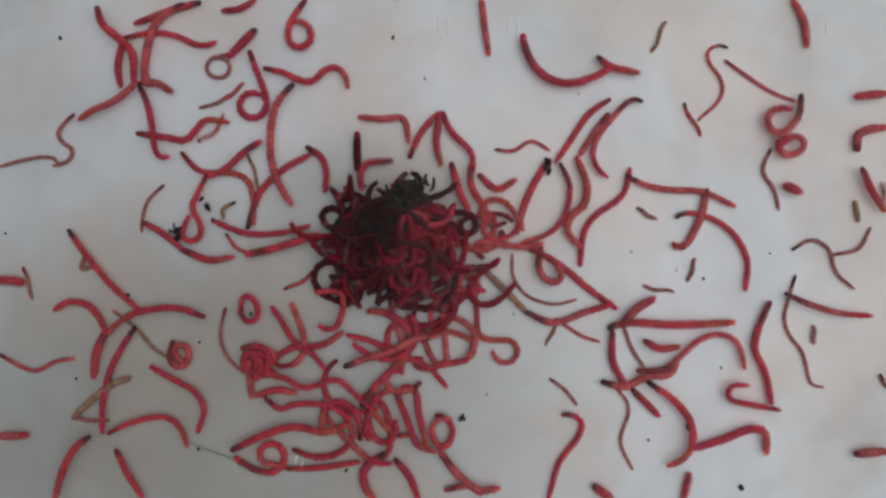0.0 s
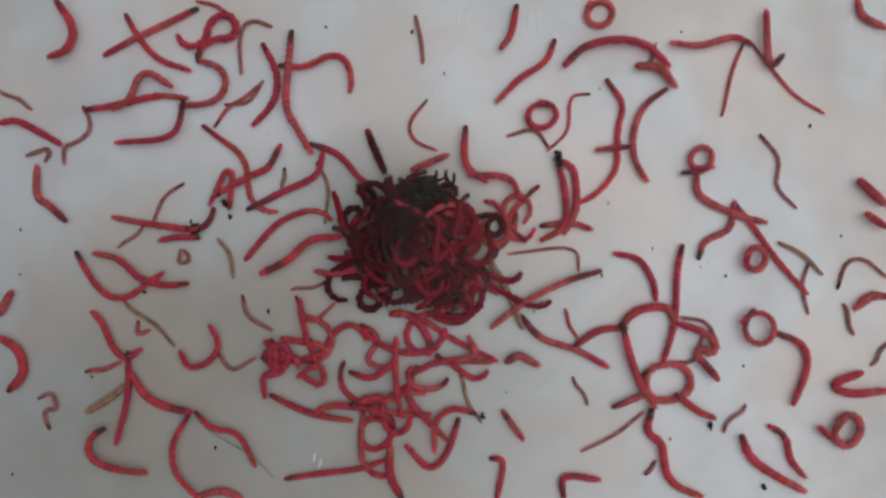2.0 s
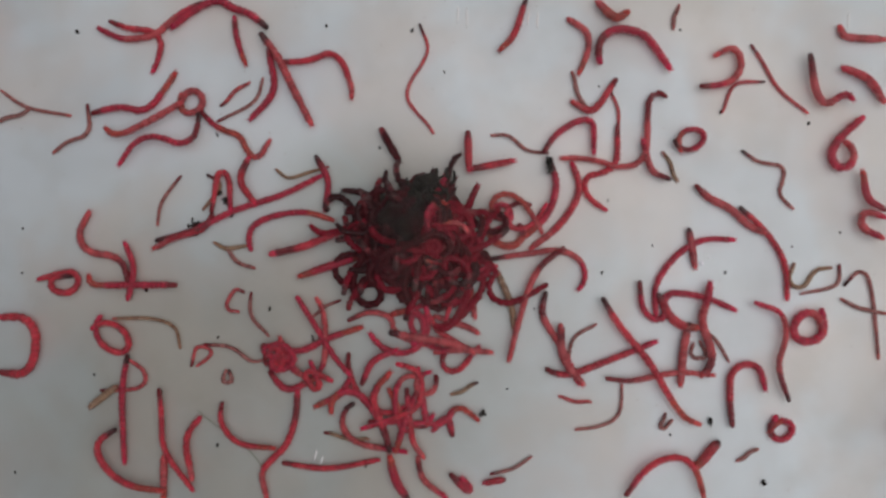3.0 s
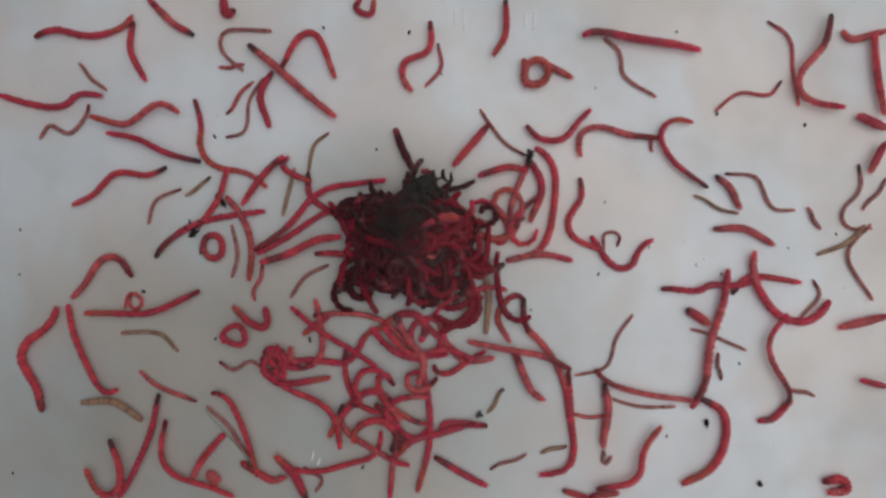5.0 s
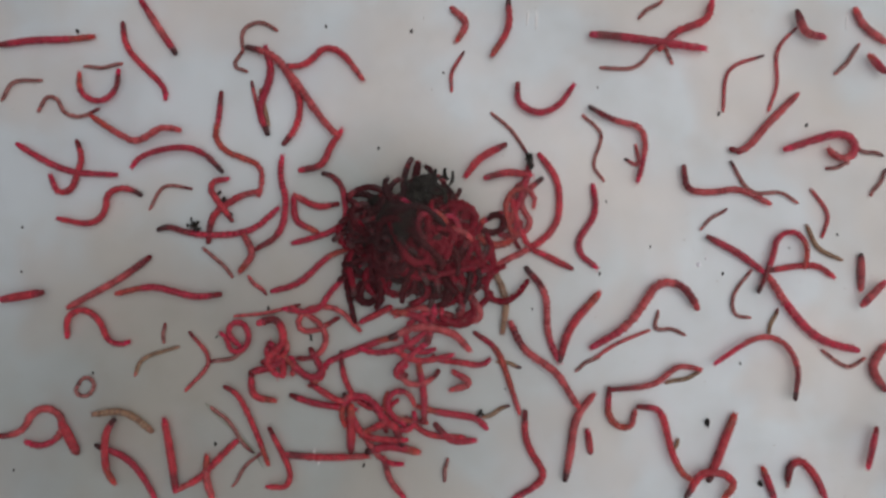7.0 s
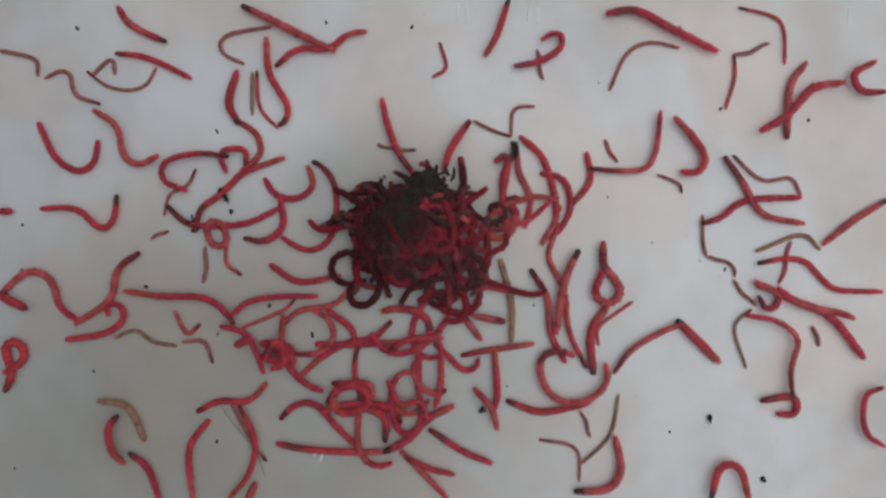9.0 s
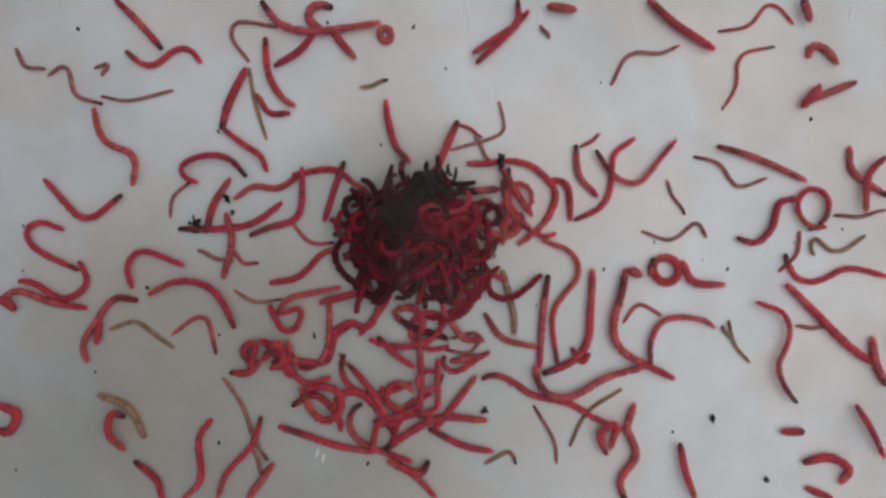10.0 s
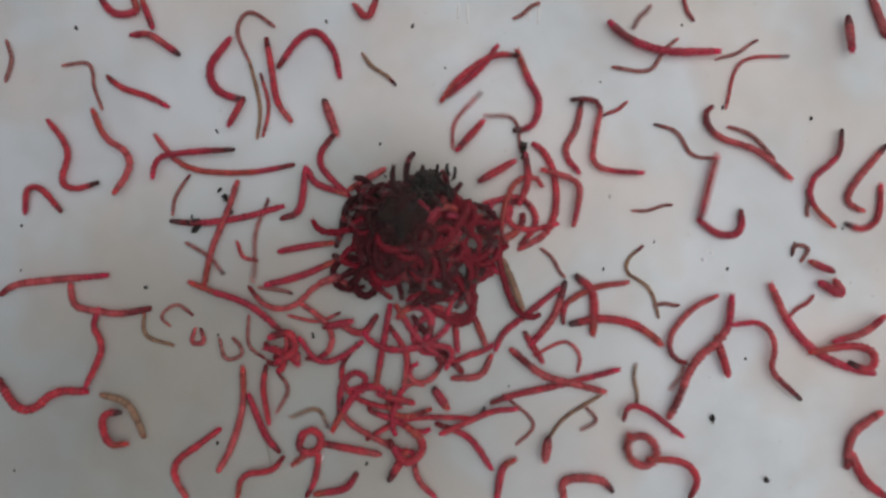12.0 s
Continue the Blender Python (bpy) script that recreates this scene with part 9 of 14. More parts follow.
    go("R", 15.4, 18, 0.5, rows)
    rows = [(0,50.6,31.6,6.4,-63,-61,-62,-66,-76,-84,-86,-84), (0.5,53.7,31.2,7.6,-57,-56,-57,-62,-67,-69,-69,-68), (1,55.5,29.5,8.8,-124,-123,-123,-124,-129,-129,-103,-99), (1.5,64.4,29.5,8.8,-124,-123,-123,-124,-129,-130,-103,-100), (2,56.2,31.6,5.6,-74,-80,-70,-46,-29,-24,-23,-26), (2.5,55.6,31.5,6.8,-54,-58,-42,-29,-25,-23,-23,-25), (3,55.3,28.6,6.9,-73,-68,-14,-5,-3,-2,-2,-4)]
    rows += [(5,56.3,29.0,6.2,-54,-53,1,13,16,17,17,15), (5.5,55.7,29.0,7.2,-37,-37,-37,-36,-35,-33,-33,-33), (6,55.6,29.0,6.7,-65,-68,-66,-56,-40,-31,-29,-32), (6.5,55.7,29.4,6.6,-66,-72,-56,-36,-27,-25,-25,-27), (7,56.7,30.2,6.2,-65,-69,-61,-47,-39,-36,-36,-37)]
    rows += [(9,63.1,30.2,6.2,-64,-69,-61,-47,-39,-36,-36,-38), (9.5,63.1,30.2,6.2,-64,-69,-61,-47,-39,-36,-36,-38), (10,50.0,26.1,5.5,80,84,23,-21,-30,-45,-58,-55), (10.5,50.0,37.1,5.5,78,85,19,-22,-30,-45,-58,-54), (11,50.0,37.1,5.5,78,85,19,-22,-30,-45,-58,-54), (11.5,50.0,37.1,5.5,78,85,19,-22,-30,-45,-58,-54), (12,50.0,37.1,5.5,78,85,19,-22,-30,-45,-58,-54)]
    go("R", 8.9, 10, 0.0, rows)
    rows = [(0,59.6,21.9,3.6,6,6,6,6,6,6,6,6), (0.5,61.5,21.9,3.6,6,6,6,6,6,6,6,6), (1,61.5,21.9,3.6,6,6,6,6,6,6,6,6), (1.5,61.5,21.9,3.6,6,6,6,6,6,6,6,6), (2,61.5,21.9,3.6,6,6,6,6,6,6,6,6), (2.5,55.6,20.0,5.6,-19,-20,-20,-18,-14,-5,5,2), (3,56.0,22.6,7.3,-23,-19,-22,-31,-47,-57,-60,-56)]
    rows += [(5,58.1,23.8,10.5,-86,-87,-86,-84,-81,-79,-78,-79), (5.5,51.9,22.0,15.6,-190,-181,-170,-138,-119,-117,-149,-246), (6,45.6,24.1,13.6,45,52,-35,-122,-151,-226,-317,-317), (6.5,38.3,25.8,11.3,54,50,-6,-103,-149,-202,-325,-307), (7,32.7,30.1,10.0,-102,-100,-141,-162,-161,-144,-131,-133)]
    rows += [(9,33.2,13.2,10.8,-376,-357,-301,-252,-235,-231,-226,-227), (9.5,30.7,12.7,3.9,-352,-355,-355,-350,-330,-287,-272,-281), (10,33.6,-4.0,6.8,-423,-429,-422,-395,-369,-361,-360,-364), (10.5,39.1,-5.2,10.2,-407,-407,-377,-316,-218,-171,-293,-406), (11,38.1,-1.4,4.9,-369,-369,-369,-369,-369,-369,-369,-369), (11.5,40.1,-10.1,4.3,-301,-301,-301,-301,-301,-301,-301,-301), (12,36.7,-14.2,5.0,-253,-253,-253,-253,-253,-253,-253,-253)]
    go("R", 15.7, 18, 0.5, rows)
    rows = [(0,59.2,16.7,5.8,92,96,75,35,20,9,3,5), (0.5,59.0,16.7,10.9,89,87,90,107,125,155,193,190), (1,65.4,16.7,10.9,89,87,90,107,125,153,193,189), (1.5,57.3,-5.3,3.8,163,163,163,163,163,163,163,163), (2,56.5,-5.7,4.5,178,174,178,195,214,222,224,220), (2.5,50.8,-14.6,5.4,205,205,205,205,205,205,205,205), (3,62.6,-14.6,5.4,205,205,205,205,205,205,205,205)]
    rows += [(5,56.3,-9.0,6.0,194,194,194,194,194,194,194,194), (5.5,55.8,-8.5,6.6,202,199,200,204,214,233,244,238), (6,55.8,-8.2,4.9,198,200,199,193,180,169,166,169), (6.5,53.1,-12.5,2.9,140,140,140,140,140,140,140,140), (7,58.2,-15.0,7.0,122,127,124,108,73,56,53,58)]
    rows += [(9,63.5,-15.0,7.0,122,128,125,108,72,56,53,59), (9.5,56.7,-15.0,4.9,153,153,153,153,153,153,153,153), (10,57.2,-15.0,6.3,115,117,116,111,103,96,94,96), (10.5,56.5,-18.5,9.8,199,177,134,120,77,26,-4,-2), (11,57.8,-21.1,4.1,127,132,131,124,85,37,29,37), (11.5,56.7,-23.1,5.5,105,100,147,166,170,172,171,169), (12,54.7,-24.8,9.4,82,87,83,69,46,35,33,37)]
    go("R", 11.0, 13, 0.0, rows)
    rows = [(0,59.7,9.2,6.1,-67,-68,-67,-63,-59,-57,-57,-58), (0.5,59.2,8.8,5.2,-70,-71,-71,-69,-64,-52,-42,-46), (1,56.8,1.3,10.1,-161,-165,-135,-103,-75,-37,-30,-33), (1.5,57.1,1.3,8.6,-140,-143,-127,-107,-85,-43,-31,-35), (2,57.0,4.7,2.5,-215,-215,-215,-215,-215,-215,-215,-215), (2.5,56.3,6.8,6.3,-218,-214,-229,-243,-248,-250,-250,-249), (3,56.3,7.8,6.0,-213,-207,-216,-239,-255,-261,-262,-259)]
    rows += [(5,57.9,12.8,3.8,-117,-117,-117,-117,-117,-117,-117,-117), (5.5,61.4,12.8,3.8,-117,-117,-117,-117,-117,-117,-117,-117), (6,53.1,18.9,2.3,-108,-108,-108,-108,-108,-108,-108,-108), (6.5,60.6,18.9,2.3,-108,-108,-108,-108,-108,-108,-108,-108), (7,57.6,25.2,2.5,-227,-227,-227,-227,-227,-227,-227,-227)]
    rows += [(9,55.7,22.3,8.5,-178,-174,-192,-232,-258,-323,-337,-332), (9.5,57.3,6.8,2.1,-170,-170,-170,-170,-170,-170,-170,-170), (10,56.1,8.8,7.6,-135,-141,-130,-107,-96,-92,-91,-94), (10.5,47.2,7.3,8.3,-164,-163,-164,-167,-172,-175,-176,-175), (11,44.6,6.4,18.3,-175,-178,-175,-130,-71,-8,6,5), (11.5,48.3,3.3,3.6,-156,-156,-156,-156,-156,-156,-156,-156), (12,49.7,-2.4,2.8,-203,-203,-203,-203,-203,-203,-203,-203)]
    go("r", 18.4, 20, 0.9, rows)
    rows = [(0,53.8,-6.5,11.7,-24,-25,-21,-18,-14,-7,-3,-4), (0.5,54.0,-5.9,14.2,-46,-48,-35,-25,-16,-4,3,1), (1,53.3,-5.2,11.8,-16,-15,-21,-36,-30,-16,-13,-14), (1.5,49.1,-4.8,9.4,-149,-150,-147,-130,-57,-17,113,114), (2,41.5,-9.3,14.8,-132,-110,-55,11,75,131,193,234), (2.5,44.3,-15.2,17.4,82,81,85,89,104,104,79,80), (3,44.5,-12.3,15.6,110,111,97,69,82,109,162,161)]
    rows += [(5,44.8,-13.7,12.8,63,115,124,117,102,71,50,51), (5.5,47.0,-13.6,14.7,72,71,73,78,87,136,157,153), (6,45.7,-12.8,15.9,85,83,90,159,102,81,52,51), (6.5,45.6,-13.0,13.8,113,111,76,80,90,118,161,159), (7,43.4,-13.6,18.4,84,82,108,135,177,209,215,215)]
    rows += [(9,45.1,-12.8,15.7,96,97,77,70,130,154,172,171), (9.5,43.3,-13.7,14.8,123,122,126,158,117,66,53,54), (10,44.5,-13.0,16.5,132,123,102,60,76,110,160,160), (10.5,42.6,-14.0,15.5,121,119,124,163,157,62,49,50), (11,42.8,-14.1,15.7,150,153,128,85,92,130,162,163), (11.5,43.6,-15.2,11.2,116,116,118,116,134,158,164,161), (12,42.9,-13.8,16.0,136,139,132,72,99,137,187,188)]
    go("r", 18.5, 20, 0.9, rows)
    rows = [(0,45.4,-12.4,14.4,-114,-114,-110,-95,-58,-71,-81,-80), (0.5,46.8,-12.6,15.6,-36,-36,-38,-65,-111,-106,-106,-106), (1,44.7,-12.8,15.5,-113,-114,-96,-70,-42,-76,-89,-87), (1.5,45.9,-12.9,14.5,-23,-37,-68,-118,-110,-79,-70,-48), (2,47.0,-14.1,12.4,-20,-17,-34,-72,-97,-111,-114,-112), (2.5,47.7,-17.5,15.2,-65,-63,-13,49,133,185,221,298), (3,39.6,-17.7,14.3,96,96,91,88,39,-11,-76,-79)]
    rows += [(5,39.6,-41.4,14.3,96,96,91,89,36,-10,-77,-78), (5.5,39.6,-41.4,14.3,96,96,91,89,36,-10,-77,-78), (6,41.1,-27.5,5.8,-9,-13,-13,-2,71,103,106,101), (6.5,46.6,-29.3,9.6,-1,-4,-4,-1,13,66,91,82), (7,48.7,-29.3,9.3,77,81,30,-41,-50,-62,-67,-65)]
    rows += [(9,45.4,-20.5,8.6,8,11,10,-1,-68,-119,-185,-182), (9.5,42.8,-23.9,3.7,-77,-80,-74,-65,-60,-57,-57,-59), (10,46.1,-24.2,2.2,-180,-180,-180,-180,-180,-180,-180,-180), (10.5,50.0,-24.7,13.2,-166,-166,-162,-177,-298,-197,-141,-117), (11,49.3,-23.2,9.5,-129,-132,-130,-124,-114,-107,-105,-108), (11.5,50.9,-18.6,5.7,-340,-345,-332,-258,-234,-159,-137,-141), (12,62.8,-18.6,5.7,-340,-345,-333,-257,-234,-155,-136,-142)]
    go("r", 15.7, 20, 0.2, rows)
    rows = [(0,43.2,-18.6,10.9,170,170,170,169,167,87,2,-2), (0.5,39.1,-12.2,2.7,169,169,169,169,169,169,169,169), (1,60.8,-12.2,2.7,169,169,169,169,169,169,169,169), (1.5,46.8,-20.6,4.5,85,85,85,85,85,85,85,85), (2,50.4,-23.2,1.6,135,135,135,135,135,135,135,135), (2.5,60.3,-23.2,1.6,135,135,135,135,135,135,135,135), (3,60.3,-23.2,1.6,135,135,135,135,135,135,135,135)]
    rows += [(5,57.4,-17.1,2.9,165,165,165,165,165,165,165,165), (5.5,57.3,-18.6,1.8,163,163,163,163,163,163,163,163), (6,56.7,-22.1,2.2,200,200,200,200,200,200,200,200), (6.5,56.7,-23.1,2.8,173,173,173,173,173,173,173,173), (7,57.2,-25.6,5.3,258,258,258,258,258,258,258,258)]
    rows += [(9,56.4,-22.0,10.5,200,198,251,267,275,296,330,327), (9.5,55.9,-22.7,7.2,314,314,314,314,314,314,314,314), (10,56.2,-24.0,7.6,302,303,302,299,296,294,294,294), (10.5,52.5,-24.6,11.8,367,367,367,367,365,365,426,436), (11,47.3,-16.3,8.6,352,351,351,352,355,361,371,369), (11.5,21.1,-21.5,4.7,288,288,288,288,288,288,288,288), (12,27.3,-22.2,10.3,444,426,346,332,324,322,322,323)]
    go("r", 11.8, 16, 0.9, rows)
    rows = [(0,10.7,1.6,11.1,157,111,-8,-8,-7,-3,9,9), (0.5,15.6,2.2,4.1,-5,-5,-5,-5,-5,-5,-5,-5), (1,16.0,16.8,4.5,9,9,9,9,9,9,9,9), (1.5,34.3,15.6,4.2,144,144,144,144,144,144,144,144), (2,35.5,28.1,10.9,149,155,191,198,194,180,171,173), (2.5,37.5,24.4,13.4,156,158,140,119,114,116,114,114), (3,37.6,24.3,11.9,4,2,18,48,84,124,206,210)]
    rows += [(5,37.6,40.1,11.9,5,2,17,48,83,123,208,209), (5.5,37.6,40.1,11.9,5,2,17,48,83,123,208,209), (6,37.6,40.1,11.9,5,2,17,48,83,123,208,209), (6.5,37.6,40.1,11.9,5,2,17,48,83,123,208,209), (7,37.6,40.1,11.9,5,2,17,48,83,123,208,209)]
    rows += [(9,37.6,40.1,11.9,5,2,17,48,83,123,208,209), (9.5,37.6,40.1,11.9,5,2,17,48,83,123,208,209), (10,37.6,40.1,11.9,5,2,17,48,83,123,208,209), (10.5,37.6,40.1,11.9,5,2,17,48,83,123,208,209), (11,22.0,27.3,5.9,96,91,94,106,129,143,146,142), (11.5,18.9,21.5,9.4,18,46,80,87,95,106,110,108), (12,34.9,8.0,8.8,76,76,76,76,75,75,74,75)]
    go("r", 13.4, 18, 0.5, rows)
    rows = [(0,19.7,-2.2,15.0,-22,-25,-31,-37,-43,-37,-34,-35), (0.5,17.2,-2.8,13.2,11,13,5,-6,-16,-38,-66,-63), (1,18.1,-5.0,20.6,0,0,3,5,0,-66,-63,-64), (1.5,24.1,-9.7,12.2,-11,-11,-41,-53,-60,-70,-74,-72), (2,20.8,-10.3,6.9,33,36,34,27,14,5,2,5), (2.5,23.0,-12.9,15.1,74,77,55,12,-9,-29,-30,-32), (3,21.1,-14.5,15.4,-33,-6,20,21,21,22,22,22)]
    rows += [(5,17.0,-23.7,16.5,-87,-87,-87,-84,-84,-107,-164,-176), (5.5,12.7,-27.9,17.2,-87,-88,-80,-59,-38,-31,-21,-11), (6,12.0,-29.2,9.2,-37,-37,-37,-36,-34,-38,-63,-84), (6.5,10.3,-28.6,7.9,-104,-104,-104,-104,-104,-103,-103,-103), (7,12.0,-27.6,14.1,-91,-92,-72,-59,-58,-133,-151,-149)]
    rows += [(9,14.0,-21.1,10.9,-20,-24,-18,-3,9,13,14,12), (9.5,10.6,-20.4,11.7,-11,-9,-31,-61,-29,13,20,16), (10,14.3,-20.0,20.2,37,-22,-38,-12,-13,-34,-23,-21), (10.5,13.1,-18.5,16.3,30,23,-26,-16,5,-2,-56,-63), (11,12.4,-18.9,13.8,69,-8,-18,-26,-16,-2,2,1), (11.5,10.8,-18.4,11.1,31,26,-18,-26,-18,-10,-8,-9), (12,14.7,-18.1,17.4,22,17,12,12,13,15,15,15)]
    go("r", 20.7, 20, 0.0, rows)
    rows = [(0,16.7,-1.6,8.6,-100,-103,-82,-54,-29,31,111,121), (0.5,16.0,-3.2,14.9,-96,-98,-82,-56,-38,-19,7,9), (1,-3.3,0.9,8.9,-95,-98,-82,-56,-38,-19,7,8), (1.5,14.2,-4.2,14.8,-245,-243,-221,-196,-144,-115,-101,-103), (2,13.4,-5.2,16.4,-163,-164,-159,-155,-151,-146,-141,-142), (2.5,15.2,-2.5,17.0,-73,-83,-117,-183,-189,-193,-134,-128), (3,11.4,-6.3,17.3,-144,-145,-122,-110,-107,-105,-103,-104)]
    rows += [(5,10.7,-13.1,14.0,-208,-209,-198,-188,-189,-192,-192,-192), (5.5,9.0,-13.2,11.8,-201,-201,-201,-200,-198,-196,-195,-196), (6,5.8,-12.7,12.4,-226,-227,-222,-219,-214,-200,-182,-184), (6.5,6.5,-12.2,5.6,-246,-252,-245,-221,-198,-190,-189,-193), (7,4.4,-7.7,5.8,-62,-58,-58,-63,-98,-164,-172,-165)]
    rows += [(9,6.1,-9.2,3.8,-191,-191,-191,-191,-191,-191,-191,-191), (9.5,-1.5,1.4,3.8,-191,-191,-191,-191,-191,-191,-191,-191), (10,4.7,7.7,4.5,-175,-175,-175,-175,-175,-175,-175,-175), (10.5,4.6,-10.7,4.7,-107,-102,-105,-120,-150,-165,-168,-163), (11,-5.8,0.9,4.7,-107,-101,-104,-119,-151,-166,-169,-163), (11.5,-11.0,-4.0,3.7,-6,-6,-6,-6,-6,-6,-6,-6), (12,-14.8,-4.0,2.3,-162,-162,-162,-162,-162,-162,-162,-162)]
    go("r", 17.3, 20, 0.9, rows)
    rows = [(0,19.3,-7.6,12.1,-25,-29,-15,16,25,18,17,17), (0.5,19.2,-8.9,12.6,-13,-16,4,24,27,15,3,5), (1,17.2,-9.4,14.7,-51,-52,-23,0,-4,-4,-12,-21), (1.5,16.5,-11.2,12.6,-28,-30,-24,-16,-11,-10,-10,-11), (2,15.9,-11.8,13.4,-51,-52,-34,-16,-16,-26,-30,-29), (2.5,15.0,-11.7,13.8,-60,-61,-53,-43,-43,-54,-66,-65), (3,15.2,-11.5,13.3,-105,-101,-63,-55,-61,-63,-64,-64)]
    rows += [(5,14.5,-14.1,18.4,-93,-86,-41,-52,-63,-73,-84,-83), (5.5,14.5,-12.4,14.4,-87,-88,-77,-63,-61,-66,-68,-68), (6,12.9,-5.8,11.2,3,6,-26,-70,-85,-99,-102,-100), (6.5,13.4,-8.4,13.7,-36,-42,-75,-84,-90,-92,-79,-68), (7,13.9,-8.0,13.6,-50,-47,-65,-87,-90,-78,-66,-67)]
    rows += [(9,14.1,-8.8,13.1,-58,-55,-66,-87,-89,-71,-60,-62), (9.5,12.8,-9.5,11.4,-118,-120,-103,-94,-87,-68,-44,-47), (10,13.0,-9.6,12.0,-98,-99,-98,-96,-94,-93,-93,-93), (10.5,13.2,-8.7,12.6,-84,-82,-91,-103,-107,-103,-101,-101), (11,14.2,-7.4,11.6,-61,-57,-70,-104,-118,-115,-117,-117), (11.5,13.8,-8.6,12.8,-78,-77,-87,-95,-97,-99,-100,-100), (12,14.2,-8.8,9.5,-108,-105,-107,-114,-124,-130,-132,-130)]
    go("R", 18.5, 20, 0.0, rows)
    rows = [(0,9.5,-10.5,16.5,-84,-84,-91,-9,3,-86,-175,-257), (0.5,7.1,-8.8,10.7,-58,-55,-60,-72,-81,-84,-75,-58), (1,5.5,-6.9,6.8,-33,-30,-31,-35,-47,-70,-83,-77), (1.5,5.8,-6.0,10.0,-75,-78,-77,-71,-56,-41,-36,-40), (2,3.5,-4.8,6.9,-75,-74,-74,-75,-78,-88,-105,-102), (2.5,5.1,-5.2,7.6,-77,-72,-75,-88,-115,-130,-133,-128), (3,3.9,-6.2,4.6,-81,-81,-81,-81,-81,-81,-81,-81)]
    rows += [(5,8.7,-8.0,8.0,-211,-159,-133,-123,-95,-63,-56,-61), (5.5,10.9,-12.5,19.8,-171,-140,-95,-75,-64,-53,-32,-9), (6,11.3,-14.0,20.3,-138,-132,-91,-59,-13,33,90,92), (6.5,10.7,-15.8,14.6,-151,-135,-76,-51,-32,-7,4,1), (7,8.2,-15.5,12.6,-35,-33,-51,-69,-72,-71,-72,-71)]
    rows += [(9,7.3,-13.3,9.1,12,12,11,9,8,8,8,8), (9.5,6.8,-11.1,11.1,-53,-54,-51,-52,-35,-13,-7,-9), (10,8.3,-11.5,8.1,-55,-60,-55,-39,-20,-12,-11,-14), (10.5,8.5,-10.2,6.1,-22,-26,-24,-15,8,25,30,25), (11,7.1,-9.5,8.0,-46,-47,-44,-37,-30,9,66,62), (11.5,4.9,-8.3,3.3,-27,-27,-27,-27,-27,-27,-27,-27), (12,4.8,-10.8,4.0,-68,-68,-68,-68,-68,-68,-68,-68)]
    go("r", 20.4, 20, 0.0, rows)
    rows = [(0,6.1,-3.5,9.9,341,336,254,189,122,82,-9,-25), (0.5,22.1,3.3,8.7,344,347,291,242,172,173,228,228), (1,17.7,7.3,9.7,298,301,289,265,248,225,210,214), (1.5,17.1,6.4,12.9,284,285,275,263,245,222,215,217), (2,15.6,6.8,12.7,285,286,282,277,271,246,206,209), (2.5,14.9,8.8,7.6,265,266,265,261,256,253,252,253), (3,13.8,6.5,11.3,286,287,266,255,244,228,221,224)]
    rows += [(5,12.9,8.6,9.0,299,304,299,280,257,248,246,250), (5.5,12.3,8.5,9.2,280,284,283,273,246,222,217,223), (6,15.6,9.2,12.5,382,375,318,305,281,245,237,241), (6.5,12.0,9.4,6.6,279,279,279,279,280,284,294,294), (7,10.6,8.0,9.5,257,258,257,254,249,247,246,247)]
    rows += [(9,8.3,8.0,10.0,247,242,251,266,273,276,276,274), (9.5,10.4,8.5,11.1,299,301,280,258,254,254,253,253), (10,8.3,5.7,9.8,270,271,271,269,264,260,259,260), (10.5,8.4,7.4,11.9,235,233,259,283,283,267,256,257), (11,8.0,8.6,11.4,274,273,276,283,289,285,276,276), (11.5,7.0,16.9,9.5,32,44,110,134,187,215,240,238), (12,11.3,20.2,13.3,-7,22,70,90,122,114,111,112)]
    go("R", 13.3, 16, 0.2, rows)
    rows = [(0,5.6,-9.6,8.6,-12,-9,-19,-39,-52,-85,-123,-120), (0.5,4.3,-10.9,8.0,-46,-50,-41,-29,-23,-21,-20,-22), (1,3.5,-10.9,9.7,22,20,-13,-26,-47,-72,-79,-75), (1.5,2.7,-10.1,11.3,19,22,8,-21,-41,-72,-90,-86), (2,2.8,-13.1,7.0,9,6,6,8,18,91,122,114), (2.5,6.7,-13.4,9.5,-1,-4,-2,11,42,62,168,173), (3,2.7,-13.0,7.5,6,8,7,3,-3,-6,-7,-6)]
    rows += [(5,5.4,-14.0,3.0,7,7,7,7,7,7,7,7), (5.5,3.8,-14.0,5.3,10,10,10,10,10,10,10,10), (6,4.8,-14.1,7.8,-1,-3,-2,1,11,25,32,28), (6.5,-1.9,-17.5,8.3,-105,-106,-106,-102,-94,-84,-80,-83), (7,2.7,-17.1,5.1,-32,-29,-29,-36,-137,-166,-168,-163)]
    rows += [(9,6.1,-20.9,6.1,-49,-47,-47,-51,-61,-74,-79,-75), (9.5,0.0,-19.0,3.3,-116,-116,-116,-116,-116,-116,-116,-116), (10,2.2,-10.9,6.0,-176,-169,-190,-222,-234,-237,-237,-234), (10.5,3.8,-10.7,6.4,-213,-213,-214,-216,-217,-217,-217,-217), (11,18.7,8.2,6.7,-265,-273,-257,-219,-202,-198,-197,-201), (11.5,17.9,5.6,6.1,-201,-204,-201,-192,-184,-181,-180,-182), (12,16.5,7.6,10.9,-282,-283,-279,-276,-218,-198,-195,-197)]
    go("r", 11.3, 15, 0.9, rows)
